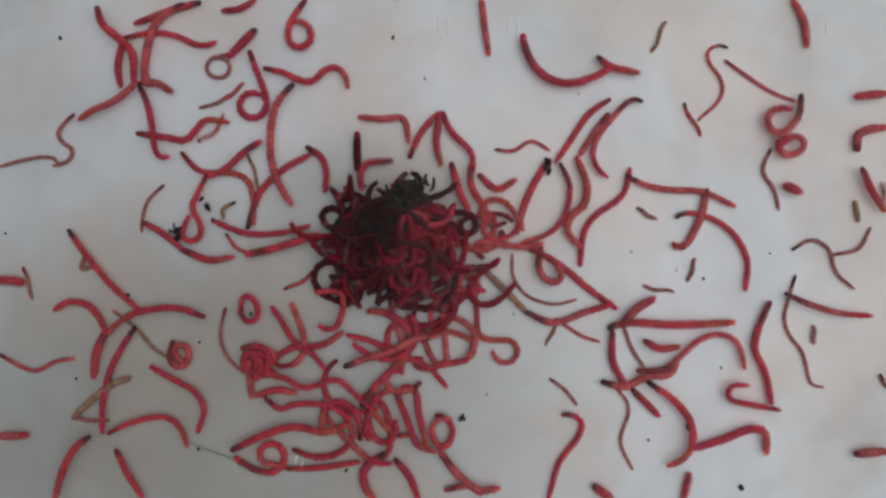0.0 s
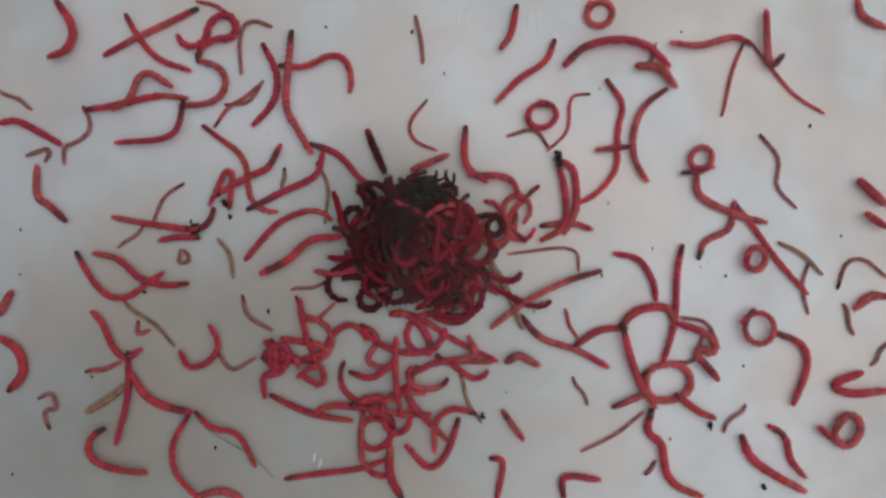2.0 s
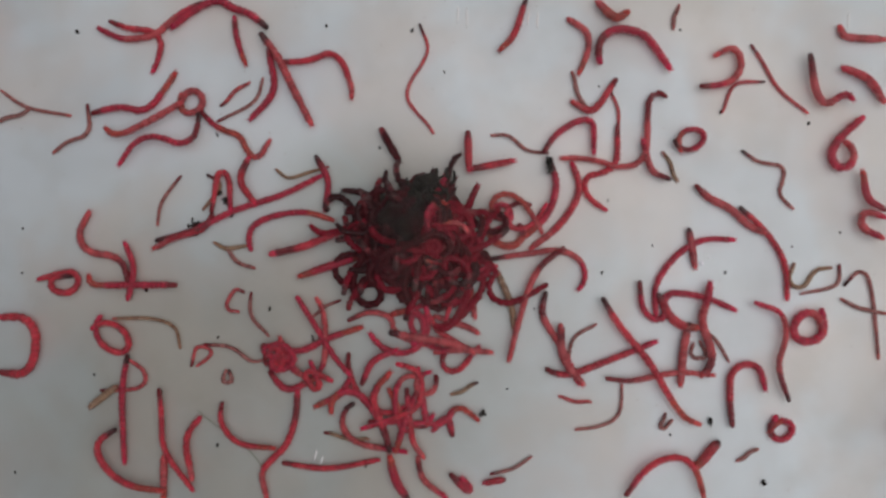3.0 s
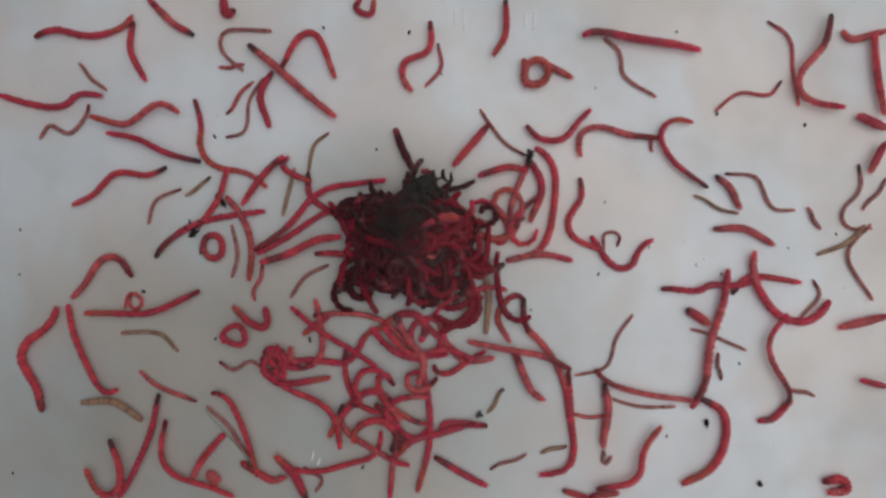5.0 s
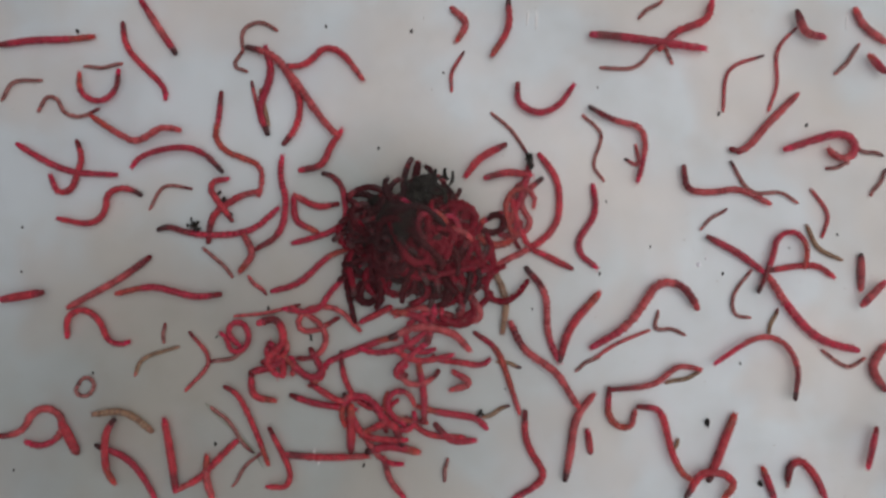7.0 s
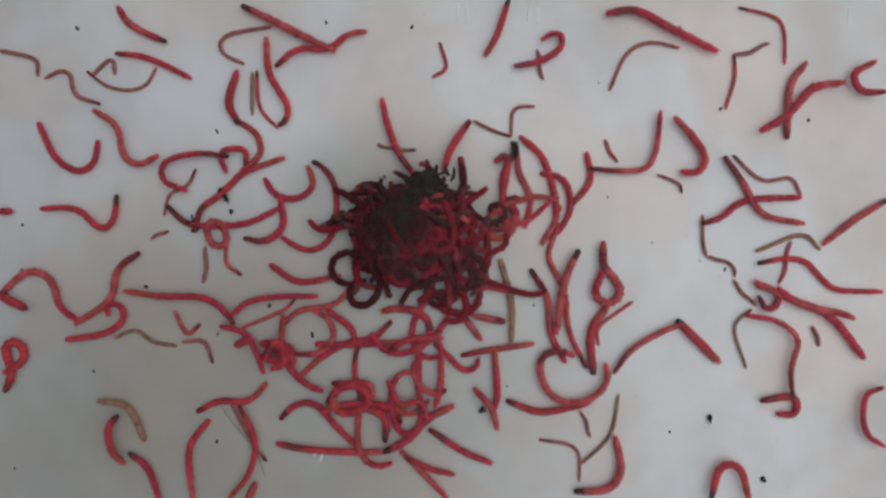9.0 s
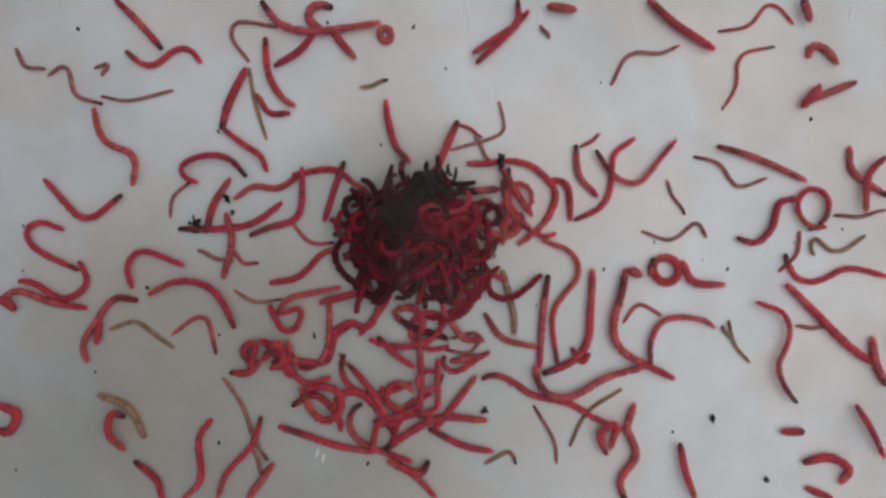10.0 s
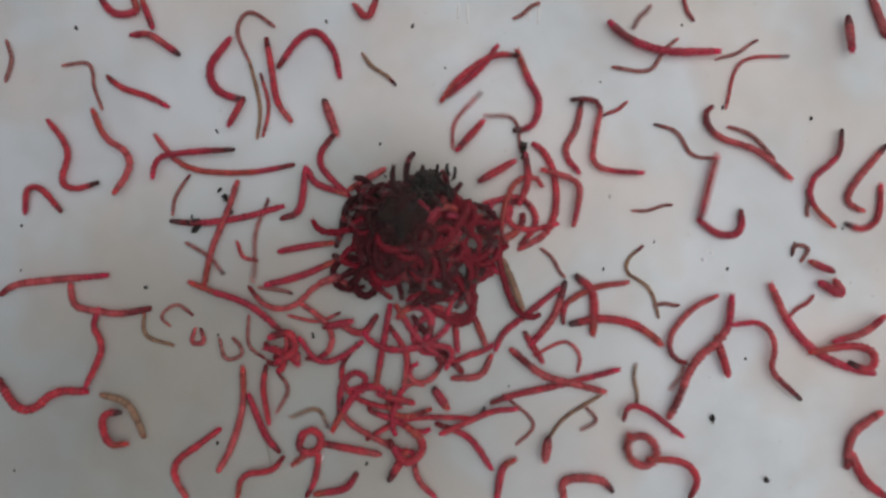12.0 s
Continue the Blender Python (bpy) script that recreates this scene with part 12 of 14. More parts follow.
    rows += [(5,53.7,1.5,7.2,-134,-130,-135,-147,-156,-160,-161,-159), (5.5,52.6,1.5,8.1,-132,-133,-133,-131,-127,-122,-120,-121), (6,52.6,0.1,12.7,-108,-107,-106,-107,-109,-118,-226,-224), (6.5,53.4,3.5,11.0,-70,-71,-22,-1,-46,-95,-101,-96), (7,50.6,1.1,6.8,-65,-68,-66,-55,-35,-24,-21,-25)]
    rows += [(9,46.1,1.0,9.5,21,23,24,22,16,-9,-53,-46), (9.5,45.7,-0.6,4.7,152,157,155,127,58,46,45,49), (10,51.6,0.4,10.0,213,217,213,183,142,134,264,300), (10.5,65.1,0.4,10.0,212,218,213,185,142,134,294,299), (11,65.1,0.4,10.0,212,218,213,185,142,134,294,299), (11.5,65.1,0.4,10.0,212,218,213,185,142,134,294,299), (12,65.1,0.4,10.0,212,218,213,185,142,134,294,299)]
    go("u", 12.8, 18, 0.0, rows)
    rows = [(0,53.9,0.1,11.9,32,34,-12,-44,-82,-65,-38,-39), (0.5,54.2,-1.1,11.7,-78,-82,-75,-36,-5,-5,-7,-7), (1,55.3,-2.1,11.9,28,31,20,-33,-54,-72,-39,7), (1.5,55.6,-2.8,9.8,-67,-66,-70,-77,-57,-15,-6,-10), (2,55.1,-1.7,9.6,73,76,69,29,-10,-36,-42,-39), (2.5,55.5,-5.2,7.4,-47,-51,-38,-27,-23,-22,-22,-23), (3,56.7,-7.2,15.2,49,46,-71,-80,-84,-85,-85,-85)]
    rows += [(5,55.2,6.5,12.5,-81,-80,-116,-143,-109,-49,4,2), (5.5,55.2,9.2,12.0,-138,-140,-86,-59,-109,-125,-128,-125), (6,54.5,11.1,10.3,-218,-218,-190,-173,-123,-98,-94,-98), (6.5,55.0,11.2,7.5,-194,-195,-194,-192,-188,-185,-184,-185), (7,57.1,13.6,3.1,-194,-194,-194,-194,-194,-194,-194,-194)]
    rows += [(9,61.7,13.6,3.1,-194,-194,-194,-194,-194,-194,-194,-194), (9.5,61.7,13.6,3.1,-194,-194,-194,-194,-194,-194,-194,-194), (10,61.7,13.6,3.1,-194,-194,-194,-194,-194,-194,-194,-194), (10.5,61.7,13.6,3.1,-194,-194,-194,-194,-194,-194,-194,-194), (11,61.7,13.6,3.1,-194,-194,-194,-194,-194,-194,-194,-194), (11.5,55.5,6.3,2.7,-164,-164,-164,-164,-164,-164,-164,-164), (12,48.2,6.0,3.0,-90,-90,-90,-90,-90,-90,-90,-90)]
    go("p", 15.2, 20, 0.0, rows)
    rows = [(0,57.9,1.8,6.4,12,8,10,21,47,63,67,62), (0.5,58.3,0.5,11.1,104,107,89,48,80,120,126,123), (1,48.3,-8.7,13.6,166,170,165,87,43,49,96,101), (1.5,49.0,-8.7,4.4,163,167,166,157,132,110,104,110), (2,48.0,-4.4,6.5,255,252,255,266,279,285,286,284), (2.5,46.8,-1.2,2.3,280,280,280,280,280,280,280,280), (3,51.0,-4.3,7.4,266,275,249,205,193,190,190,193)]
    rows += [(5,49.8,-6.1,5.6,296,305,280,241,229,225,226,228), (5.5,47.5,-4.9,14.0,116,133,197,203,200,196,195,196), (6,51.8,-2.9,3.1,194,194,194,194,194,194,194,194), (6.5,40.4,-1.8,2.4,289,289,289,289,289,289,289,289), (7,52.8,11.7,2.7,376,376,376,376,376,376,376,376)]
    rows += [(9,48.5,20.6,3.0,420,420,420,420,420,420,420,420), (9.5,61.6,20.6,3.0,420,420,420,420,420,420,420,420), (10,61.6,20.6,3.0,420,420,420,420,420,420,420,420), (10.5,46.4,27.2,3.7,249,245,269,369,380,428,488,484), (11,42.4,23.3,3.3,243,243,243,243,243,243,243,243), (11.5,41.7,26.1,2.0,202,202,202,202,202,202,202,202), (12,38.9,26.1,5.8,205,205,205,205,205,205,205,205)]
    go("p", 14.0, 20, 0.0, rows)
    rows = [(0,50.1,-10.2,17.2,-107,-107,-104,-71,-46,-76,-78,9), (0.5,50.5,-11.3,16.9,-147,-147,-123,-58,-48,-62,-55,20), (1,51.2,-13.6,9.7,-86,-85,-85,-87,-93,-102,-76,-24), (1.5,58.6,-12.6,7.6,-86,-86,-87,-86,-85,-82,-73,-73), (2,57.9,-13.0,3.1,-123,-123,-123,-123,-123,-123,-123,-123), (2.5,57.3,-25.8,4.2,-195,-203,-166,-130,-122,-120,-120,-123), (3,62.2,-25.8,4.2,-192,-204,-166,-130,-122,-120,-120,-123)]
    rows += [(5,58.0,7.9,4.7,-127,-127,-127,-127,-127,-127,-127,-127), (5.5,57.4,7.9,5.3,-122,-122,-122,-122,-122,-122,-122,-122), (6,56.9,8.1,3.1,-158,-158,-158,-158,-158,-158,-158,-158), (6.5,56.3,8.7,5.0,-162,-162,-162,-162,-162,-162,-162,-162), (7,58.3,9.5,3.5,-120,-120,-120,-120,-120,-120,-120,-120)]
    rows += [(9,61.9,9.5,3.5,-120,-120,-120,-120,-120,-120,-120,-120), (9.5,61.9,9.5,3.5,-120,-120,-120,-120,-120,-120,-120,-120), (10,55.2,4.5,6.6,6,6,6,6,6,6,6,6), (10.5,51.2,2.0,5.3,-59,-55,-56,-62,-84,-120,-131,-124), (11,48.5,0.3,3.9,47,52,49,-43,-91,-94,-93,-91), (11.5,49.0,0.8,3.1,59,64,61,11,-62,-68,-68,-65), (12,47.3,-0.2,4.5,76,79,15,-10,-33,-114,-124,-119)]
    go("p", 17.2, 20, 0.0, rows)
    rows = [(0,31.5,29.7,4.2,65,65,65,65,65,65,65,65), (0.5,31.6,30.0,4.8,72,72,72,72,72,72,72,72), (1,31.6,36.8,4.8,72,72,72,72,72,72,72,72), (1.5,31.6,36.8,4.8,72,72,72,72,72,72,72,72), (2,27.8,26.7,2.4,72,72,72,72,72,72,72,72), (2.5,31.2,11.4,6.3,17,17,17,17,17,17,17,17), (3,30.3,11.4,4.2,-63,-63,-63,-63,-63,-63,-63,-63)]
    rows += [(5,36.8,6.4,6.1,-202,-202,-202,-202,-202,-202,-202,-202), (5.5,36.3,6.1,5.7,-188,-188,-188,-188,-188,-188,-188,-188), (6,36.3,6.2,5.7,-191,-191,-191,-191,-191,-191,-191,-191), (6.5,31.5,-17.4,3.9,-163,-163,-163,-163,-163,-163,-163,-163), (7,32.4,-16.6,4.8,-161,-161,-161,-161,-161,-161,-161,-161)]
    rows += [(9,21.8,-24.3,10.7,-316,-320,-317,-307,-289,-280,-277,-281), (9.5,20.5,-24.2,10.0,-325,-328,-326,-318,-302,-290,-288,-291), (10,19.5,-21.9,10.5,-295,-292,-295,-306,-321,-329,-330,-327), (10.5,18.1,-22.6,9.8,-331,-335,-332,-320,-303,-294,-292,-295), (11,15.2,-23.5,9.9,-334,-335,-333,-328,-322,-320,-319,-320), (11.5,13.7,-23.9,8.4,-273,-269,-270,-280,-309,-334,-339,-333), (12,17.0,-22.0,9.5,-305,-302,-310,-322,-328,-330,-330,-329)]
    go("p", 10.8, 18, 0.0, rows)
    rows = [(0,10.7,-4.0,8.5,-45,-45,-45,-45,-45,-45,-45,-45), (0.5,10.1,-4.7,8.3,-45,-44,-45,-46,-47,-49,-49,-49), (1,8.9,-5.3,10.2,-47,-42,-54,-69,-76,-78,-79,-77), (1.5,8.4,-4.8,8.9,-44,-42,-44,-51,-59,-63,-64,-62), (2,8.4,-4.7,10.9,-60,-59,-59,-61,-64,-67,-69,-68), (2.5,8.9,-5.1,9.1,-67,-66,-67,-68,-72,-75,-76,-75), (3,8.6,-6.2,7.9,-67,-66,-66,-67,-71,-79,-87,-84)]
    rows += [(5,6.3,-6.0,9.1,-80,-78,-79,-84,-91,-96,-97,-95), (5.5,6.9,-5.9,10.0,-71,-68,-71,-78,-87,-92,-93,-91), (6,7.6,-6.4,10.7,-55,-53,-55,-62,-73,-81,-83,-80), (6.5,7.7,-5.8,11.2,-58,-54,-58,-72,-86,-92,-94,-91), (7,8.1,-6.1,9.4,-66,-63,-65,-72,-86,-96,-99,-96)]
    rows += [(9,8.8,-6.8,11.1,-75,-74,-75,-77,-83,-90,-93,-91), (9.5,9.0,-7.0,10.3,-73,-72,-73,-76,-84,-91,-93,-91), (10,8.7,-7.0,8.4,-76,-75,-75,-76,-76,-79,-90,-93), (10.5,9.7,-5.7,7.9,-63,-63,-63,-63,-64,-66,-68,-67), (11,9.1,-5.6,9.2,-67,-68,-68,-67,-65,-60,-56,-57), (11.5,9.2,-6.2,9.6,-57,-58,-57,-55,-51,-45,-43,-44), (12,9.2,-4.8,7.2,-68,-68,-68,-68,-69,-69,-70,-70)]
    go("t", 11.3, 16, 0.0, rows)
    rows = [(0,27.1,-22.7,11.9,-51,-49,-89,-114,-107,-74,-60,-64), (0.5,25.6,-22.3,10.3,-42,-35,-45,-81,-103,-109,-110,-106), (1,24.7,-22.4,9.4,-67,-63,-80,-133,-143,-123,-111,-112), (1.5,23.8,-24.2,8.6,-67,-61,-77,-95,-102,-105,-105,-103), (2,22.8,-23.6,9.8,-141,-139,-140,-145,-151,-154,-155,-154), (2.5,22.8,-39.3,9.8,-141,-139,-140,-145,-151,-154,-155,-154), (3,21.9,-21.6,10.3,-94,-90,-96,-126,-157,-164,-175,-174)]
    rows += [(5,26.4,-20.0,10.0,-179,-177,-179,-185,-193,-198,-200,-198), (5.5,18.4,8.0,9.1,-100,-102,-101,-95,-85,-79,-78,-80), (6,19.6,9.7,10.7,-68,-68,-69,-80,-72,6,17,13), (6.5,21.1,11.4,10.1,-69,-67,-75,-91,-83,-19,1,-4), (7,20.6,14.2,10.4,-42,-37,-52,-101,-115,-100,-51,-50)]
    rows += [(9,9.9,17.7,6.2,-175,-182,-174,-134,-99,-91,-90,-95), (9.5,9.6,16.8,7.1,-117,-120,-117,-109,-99,-94,-93,-95), (10,5.6,15.4,11.3,-78,-75,-85,-153,-162,-165,-165,-164), (10.5,4.4,15.9,9.3,-93,-87,-94,-118,-140,-148,-149,-145), (11,4.4,39.1,9.3,-94,-87,-94,-118,-140,-148,-149,-145), (11.5,4.4,39.1,9.3,-94,-87,-94,-118,-140,-148,-149,-145), (12,8.7,16.3,8.1,-262,-267,-265,-252,-208,-181,-177,-183)]
    go("p", 11.9, 20, 0.0, rows)
    rows = [(0,19.0,-17.7,4.7,-35,-33,-35,-40,-48,-52,-53,-52), (0.5,19.0,-18.1,4.9,-82,-88,-84,-63,-34,-22,-20,-25), (1,18.2,-17.9,7.4,-98,-103,-101,-86,-49,-28,-24,-30), (1.5,18.5,-18.4,6.2,-91,-93,-93,-92,-85,-39,16,6), (2,18.4,-18.0,3.8,-61,-61,-61,-61,-61,-61,-61,-61), (2.5,7.4,-24.3,4.4,30,37,28,-67,-91,-94,-94,-91), (3,9.2,-28.6,5.8,13,11,12,17,26,34,37,35)]
    rows += [(5,9.2,-27.7,4.9,23,23,23,23,23,23,23,23), (5.5,9.2,-36.8,4.9,23,23,23,23,23,23,23,23), (6,18.1,-19.3,3.7,-37,-37,-37,-37,-37,-37,-37,-37), (6.5,19.1,-25.2,5.0,27,27,27,27,27,27,27,27), (7,19.1,-36.9,5.0,27,27,27,27,27,27,27,27)]
    rows += [(9,16.7,-27.1,9.3,-11,-7,-8,-18,-55,-88,-94,-87), (9.5,15.0,-26.5,11.6,-47,-43,-46,-75,-140,-137,-140,-140), (10,13.8,-24.5,8.2,-59,-58,-58,-60,-64,-76,-89,-85), (10.5,11.9,-23.5,8.7,-40,-35,-36,-49,-101,-129,-132,-126), (11,10.5,-22.3,7.9,-47,-43,-43,-50,-78,-126,-137,-129), (11.5,9.0,-22.3,8.2,-39,-33,-36,-56,-111,-129,-131,-126), (12,10.4,-22.5,9.2,-41,-38,-38,-42,-60,-126,-143,-135)]
    go("p", 11.7, 19, 0.0, rows)
    rows = [(0,52.3,-10.1,1.9,-90,-90,-90,-90,-90,-90,-90,-90), (0.5,61.1,-10.1,1.9,-90,-90,-90,-90,-90,-90,-90,-90), (1,61.1,-10.1,1.9,-90,-90,-90,-90,-90,-90,-90,-90), (1.5,55.1,-11.9,2.5,-63,-63,-63,-63,-63,-63,-63,-63), (2,53.8,-8.4,3.9,107,107,107,107,107,107,107,107), (2.5,56.3,-6.4,5.2,189,189,189,189,189,189,189,189), (3,55.9,-7.4,6.2,169,170,170,168,163,155,150,152)]
    rows += [(5,55.7,-1.0,12.0,123,125,125,120,93,52,43,44), (5.5,54.1,-0.3,14.1,129,127,58,57,117,133,149,150), (6,53.0,0.6,11.8,178,183,151,70,65,78,107,107), (6.5,56.6,-6.6,6.6,84,88,84,73,61,56,55,57), (7,54.1,25.9,4.8,45,43,45,51,56,58,58,57)]
    rows += [(9,41.0,26.4,4.7,19,19,19,19,19,19,19,19), (9.5,41.6,25.0,9.6,-84,-82,-42,-28,0,36,177,182), (10,41.6,39.2,9.6,-83,-83,-42,-28,-1,36,181,181), (10.5,41.6,39.2,9.6,-83,-83,-42,-28,-1,36,181,181), (11,41.6,39.2,9.6,-83,-83,-42,-28,-1,36,181,181), (11.5,44.1,11.9,7.7,-29,-29,-29,-29,-29,-29,-29,-29), (12,41.0,14.4,7.4,-19,-15,-21,-34,-44,-47,-48,-46)]
    go("p", 14.1, 20, 0.0, rows)
    rows = [(0,5.8,-29.1,9.8,-54,-55,-51,-43,-38,-29,8,12), (0.5,4.2,-27.6,8.6,-55,-57,-56,-53,-46,-41,-38,-40), (1,3.7,-27.8,6.4,-69,-70,-70,-68,-65,-56,-47,-50), (1.5,1.1,-24.0,3.5,-30,-22,-34,-113,-136,-140,-139,-136), (2,10.6,-13.7,4.2,30,37,22,-10,-26,-30,-31,-27), (2.5,17.7,-13.2,8.6,-76,-77,-77,-75,-71,-68,-67,-68)]
    rows += [(5,11.4,-16.2,7.6,-67,-68,-68,-68,-66,-62,-40,-30), (5.5,13.2,-13.2,10.8,-33,-27,-50,-69,-75,-77,-77,-75), (6,15.0,-14.3,14.8,-27,-26,-59,-79,-89,-101,-116,-118), (6.5,16.3,-13.1,15.8,-133,-121,-102,-93,-83,-79,-82,-83), (7,13.7,-14.8,14.7,-65,-66,-47,-32,-36,-56,-60,-52)]
    rows += [(9,16.8,-17.3,20.8,-210,-175,-87,-60,-14,20,55,116), (9.5,17.8,-17.9,19.1,-121,-88,-46,-7,29,71,123,167), (10,18.3,-17.7,17.7,-88,-64,-16,20,35,22,14,15), (10.5,17.5,-17.6,13.7,-50,-45,-6,3,1,-4,-5,-4), (11,17.1,-18.1,14.9,-48,-50,-21,-4,-4,-19,-32,-30), (11.5,15.9,-18.0,14.1,-46,-48,-34,-17,-4,4,6,4), (12,14.7,-16.7,13.7,-40,-42,-38,-24,-12,-15,-14,-14)]
    go("R", 20.9, 20, 0.5, rows)
    rows = [(0,34.4,9.1,15.1,-35,-24,-11,-4,1,-15,-27,-25), (0.5,34.9,8.2,13.9,9,9,12,14,16,23,39,39), (1,31.3,4.6,20.3,-117,-84,-10,17,41,1,-26,-28), (1.5,34.7,2.0,6.3,-67,-75,-60,-19,0,5,5,1), (2,36.6,3.2,9.3,75,75,34,19,35,73,84,80), (2.5,35.9,-0.2,5.9,-104,-108,-85,-33,-13,121,124,122), (3,33.1,0.5,4.6,-81,-81,-81,-81,-81,-81,-81,-81)]
    rows += [(5.5,40.0,10.4,4.8,-45,-45,-45,-45,-45,-45,-45,-45), (6,62.4,10.4,4.8,-45,-45,-45,-45,-45,-45,-45,-45), (6.5,62.4,10.4,4.8,-45,-45,-45,-45,-45,-45,-45,-45), (7,55.9,-2.4,4.1,-90,-90,-90,-90,-90,-90,-90,-90)]
    rows += [(9,54.7,3.8,9.9,-149,-150,-149,-147,-144,-141,-140,-141), (9.5,53.7,3.8,4.3,-165,-165,-165,-165,-165,-165,-165,-165), (10,55.3,9.7,8.4,-214,-211,-211,-214,-223,-251,-274,-267), (10.5,56.5,6.1,6.2,-134,-134,-134,-134,-134,-134,-134,-134), (11,56.4,5.9,4.7,-157,-157,-157,-157,-157,-157,-157,-157), (11.5,56.3,6.4,14.5,-129,-131,-118,-98,-87,-68,-50,-17), (12,55.3,9.1,11.3,-130,-131,-131,-130,-126,-113,-37,-17)]
    go("r", 20.3, 20, 0.0, rows)
    rows = [(0,28.5,-6.8,4.8,46,47,46,44,38,31,28,30), (0.5,29.1,-4.8,10.1,-92,-95,-88,-14,21,74,90,86), (1,30.5,-8.8,11.4,8,7,8,10,13,14,15,14), (1.5,29.7,-10.0,13.8,46,55,83,86,73,29,-11,-19), (2,34.4,-12.1,13.3,132,132,131,-40,106,152,163,161), (2.5,34.6,-10.1,11.3,20,70,122,137,126,74,63,67)]
    rows += [(5,36.2,-11.4,18.8,55,65,84,84,70,72,82,82), (5.5,34.7,-8.4,17.1,29,28,69,112,157,148,146,146), (6,32.4,-7.2,18.4,101,102,101,109,158,175,181,181), (6.5,29.5,-7.6,19.1,158,169,191,187,160,155,166,167), (7,27.3,-7.4,19.3,114,128,176,237,237,224,209,210)]
    rows += [(9,21.7,-4.2,14.7,268,270,316,298,219,146,69,67), (9.5,22.8,-7.0,23.3,119,118,189,209,282,292,280,278), (10,24.5,-11.1,18.7,259,258,251,268,309,334,334,333), (10.5,26.6,-15.3,18.7,259,280,311,334,321,310,308,309), (11,27.4,-17.4,19.7,276,275,316,358,392,380,377,377), (11.5,31.8,-16.3,19.8,371,369,346,348,390,407,418,417), (12,34.1,-14.3,18.6,423,425,431,415,396,413,444,444)]
    go("R", 23.3, 20, 0.5, rows)
    rows = [(0,31.7,-11.7,4.4,-29,-33,-29,-17,0,9,10,7), (0.5,35.4,-7.4,5.0,-52,-51,-51,-51,-54,-61,-109,-119), (1.5,31.4,-18.6,7.5,1,2,1,-3,-9,-12,-13,-12), (2,33.2,-20.0,5.7,-37,-38,-38,-37,-34,-27,-18,-20), (2.5,30.7,-25.3,7.5,-20,-23,-6,11,27,144,152,148), (3,29.8,-29.1,15.8,54,55,43,23,-2,-51,-76,-75)]
    rows += [(5,25.8,-28.0,13.0,11,7,12,49,90,69,51,52), (5.5,25.4,-27.5,13.2,73,74,-6,-23,-10,-7,-6,-7), (6,25.5,-26.0,16.9,41,36,30,33,32,-35,-45,-54), (6.5,28.3,-24.7,14.2,-74,-78,-58,-14,-8,-20,-24,-23), (7,30.1,-24.6,13.6,-1,-7,-68,-78,-76,-67,-54,-19)]
    rows += [(9,30.1,-40.8,13.6,-3,-5,-69,-78,-76,-67,-55,-22), (9.5,28.8,-30.7,10.2,-58,-62,-54,-25,-6,-8,-21,-23), (10,31.8,-29.3,7.1,-79,-80,-79,-78,-74,-70,-69,-70), (10.5,30.7,-30.6,4.1,10,10,10,10,10,10,10,10), (11,26.9,-31.4,2.6,65,65,65,65,65,65,65,65), (11.5,29.1,-29.5,6.4,93,93,93,93,93,93,93,93), (12,31.1,-29.1,10.1,62,60,105,133,160,176,179,176)]
    go("r", 16.9, 20, 0.9, rows)
    rows = [(0,47.5,-37.1,5.5,-17,-17,-17,-17,-16,-16,-14,-14), (0.5,47.5,-27.2,5.5,-17,-17,-17,-17,-16,-16,-14,-13), (1,40.3,-29.6,4.9,-41,-43,-42,-40,-32,-16,-5,-10), (1.5,38.8,-30.8,6.9,12,14,14,9,-2,-14,-19,-15), (2,43.2,-28.0,11.6,-71,-72,-50,-35,-32,-29,-27,-28), (2.5,43.2,-40.1,11.6,-70,-73,-49,-35,-32,-29,-27,-28), (3,43.2,-40.1,11.6,-70,-73,-49,-35,-32,-29,-27,-28)]
    rows += [(5,53.0,-30.7,6.1,11,14,7,-34,-80,-169,-175,-172), (5.5,53.0,-37.4,6.1,10,14,8,-35,-76,-170,-175,-171), (6,57.2,-30.5,3.9,-79,-79,-79,-79,-79,-79,-79,-79), (6.5,61.9,-30.5,3.9,-79,-79,-79,-79,-79,-79,-79,-79), (7,61.9,-30.5,3.9,-79,-79,-79,-79,-79,-79,-79,-79)]
    rows += [(9,61.9,-30.5,3.9,-79,-79,-79,-79,-79,-79,-79,-79), (9.5,54.2,-31.8,4.0,-22,-22,-22,-22,-22,-22,-22,-22), (10,51.3,-28.5,8.5,14,18,11,-11,-28,-43,-130,-132), (10.5,54.5,-28.0,9.6,-53,-60,6,27,32,33,33,31), (11,54.1,-25.2,13.4,306,302,181,78,42,2,-4,-1), (11.5,56.0,-30.5,6.4,59,62,58,48,40,37,36,38), (12,55.6,-30.1,7.8,143,146,143,132,120,114,113,116)]
    go("R", 13.5, 16, 0.0, rows)
    rows = [(0,-22.6,11.4,4.8,-74,-75,-74,-74,-71,-68,-67,-68), (1,-20.4,12.2,8.9,-67,-67,-67,-67,-67,-69,-70,-70), (1.5,-18.8,10.3,12.7,-51,-50,-76,-115,-53,-26,24,24), (2,-15.5,8.2,8.3,-61,-56,-66,-84,-93,-97,-97,-95), (2.5,-15.2,8.5,8.5,-67,-62,-76,-92,-98,-100,-100,-99), (3,-18.8,10.5,7.4,-164,-164,-164,-161,-161,-177,-221,-221)]
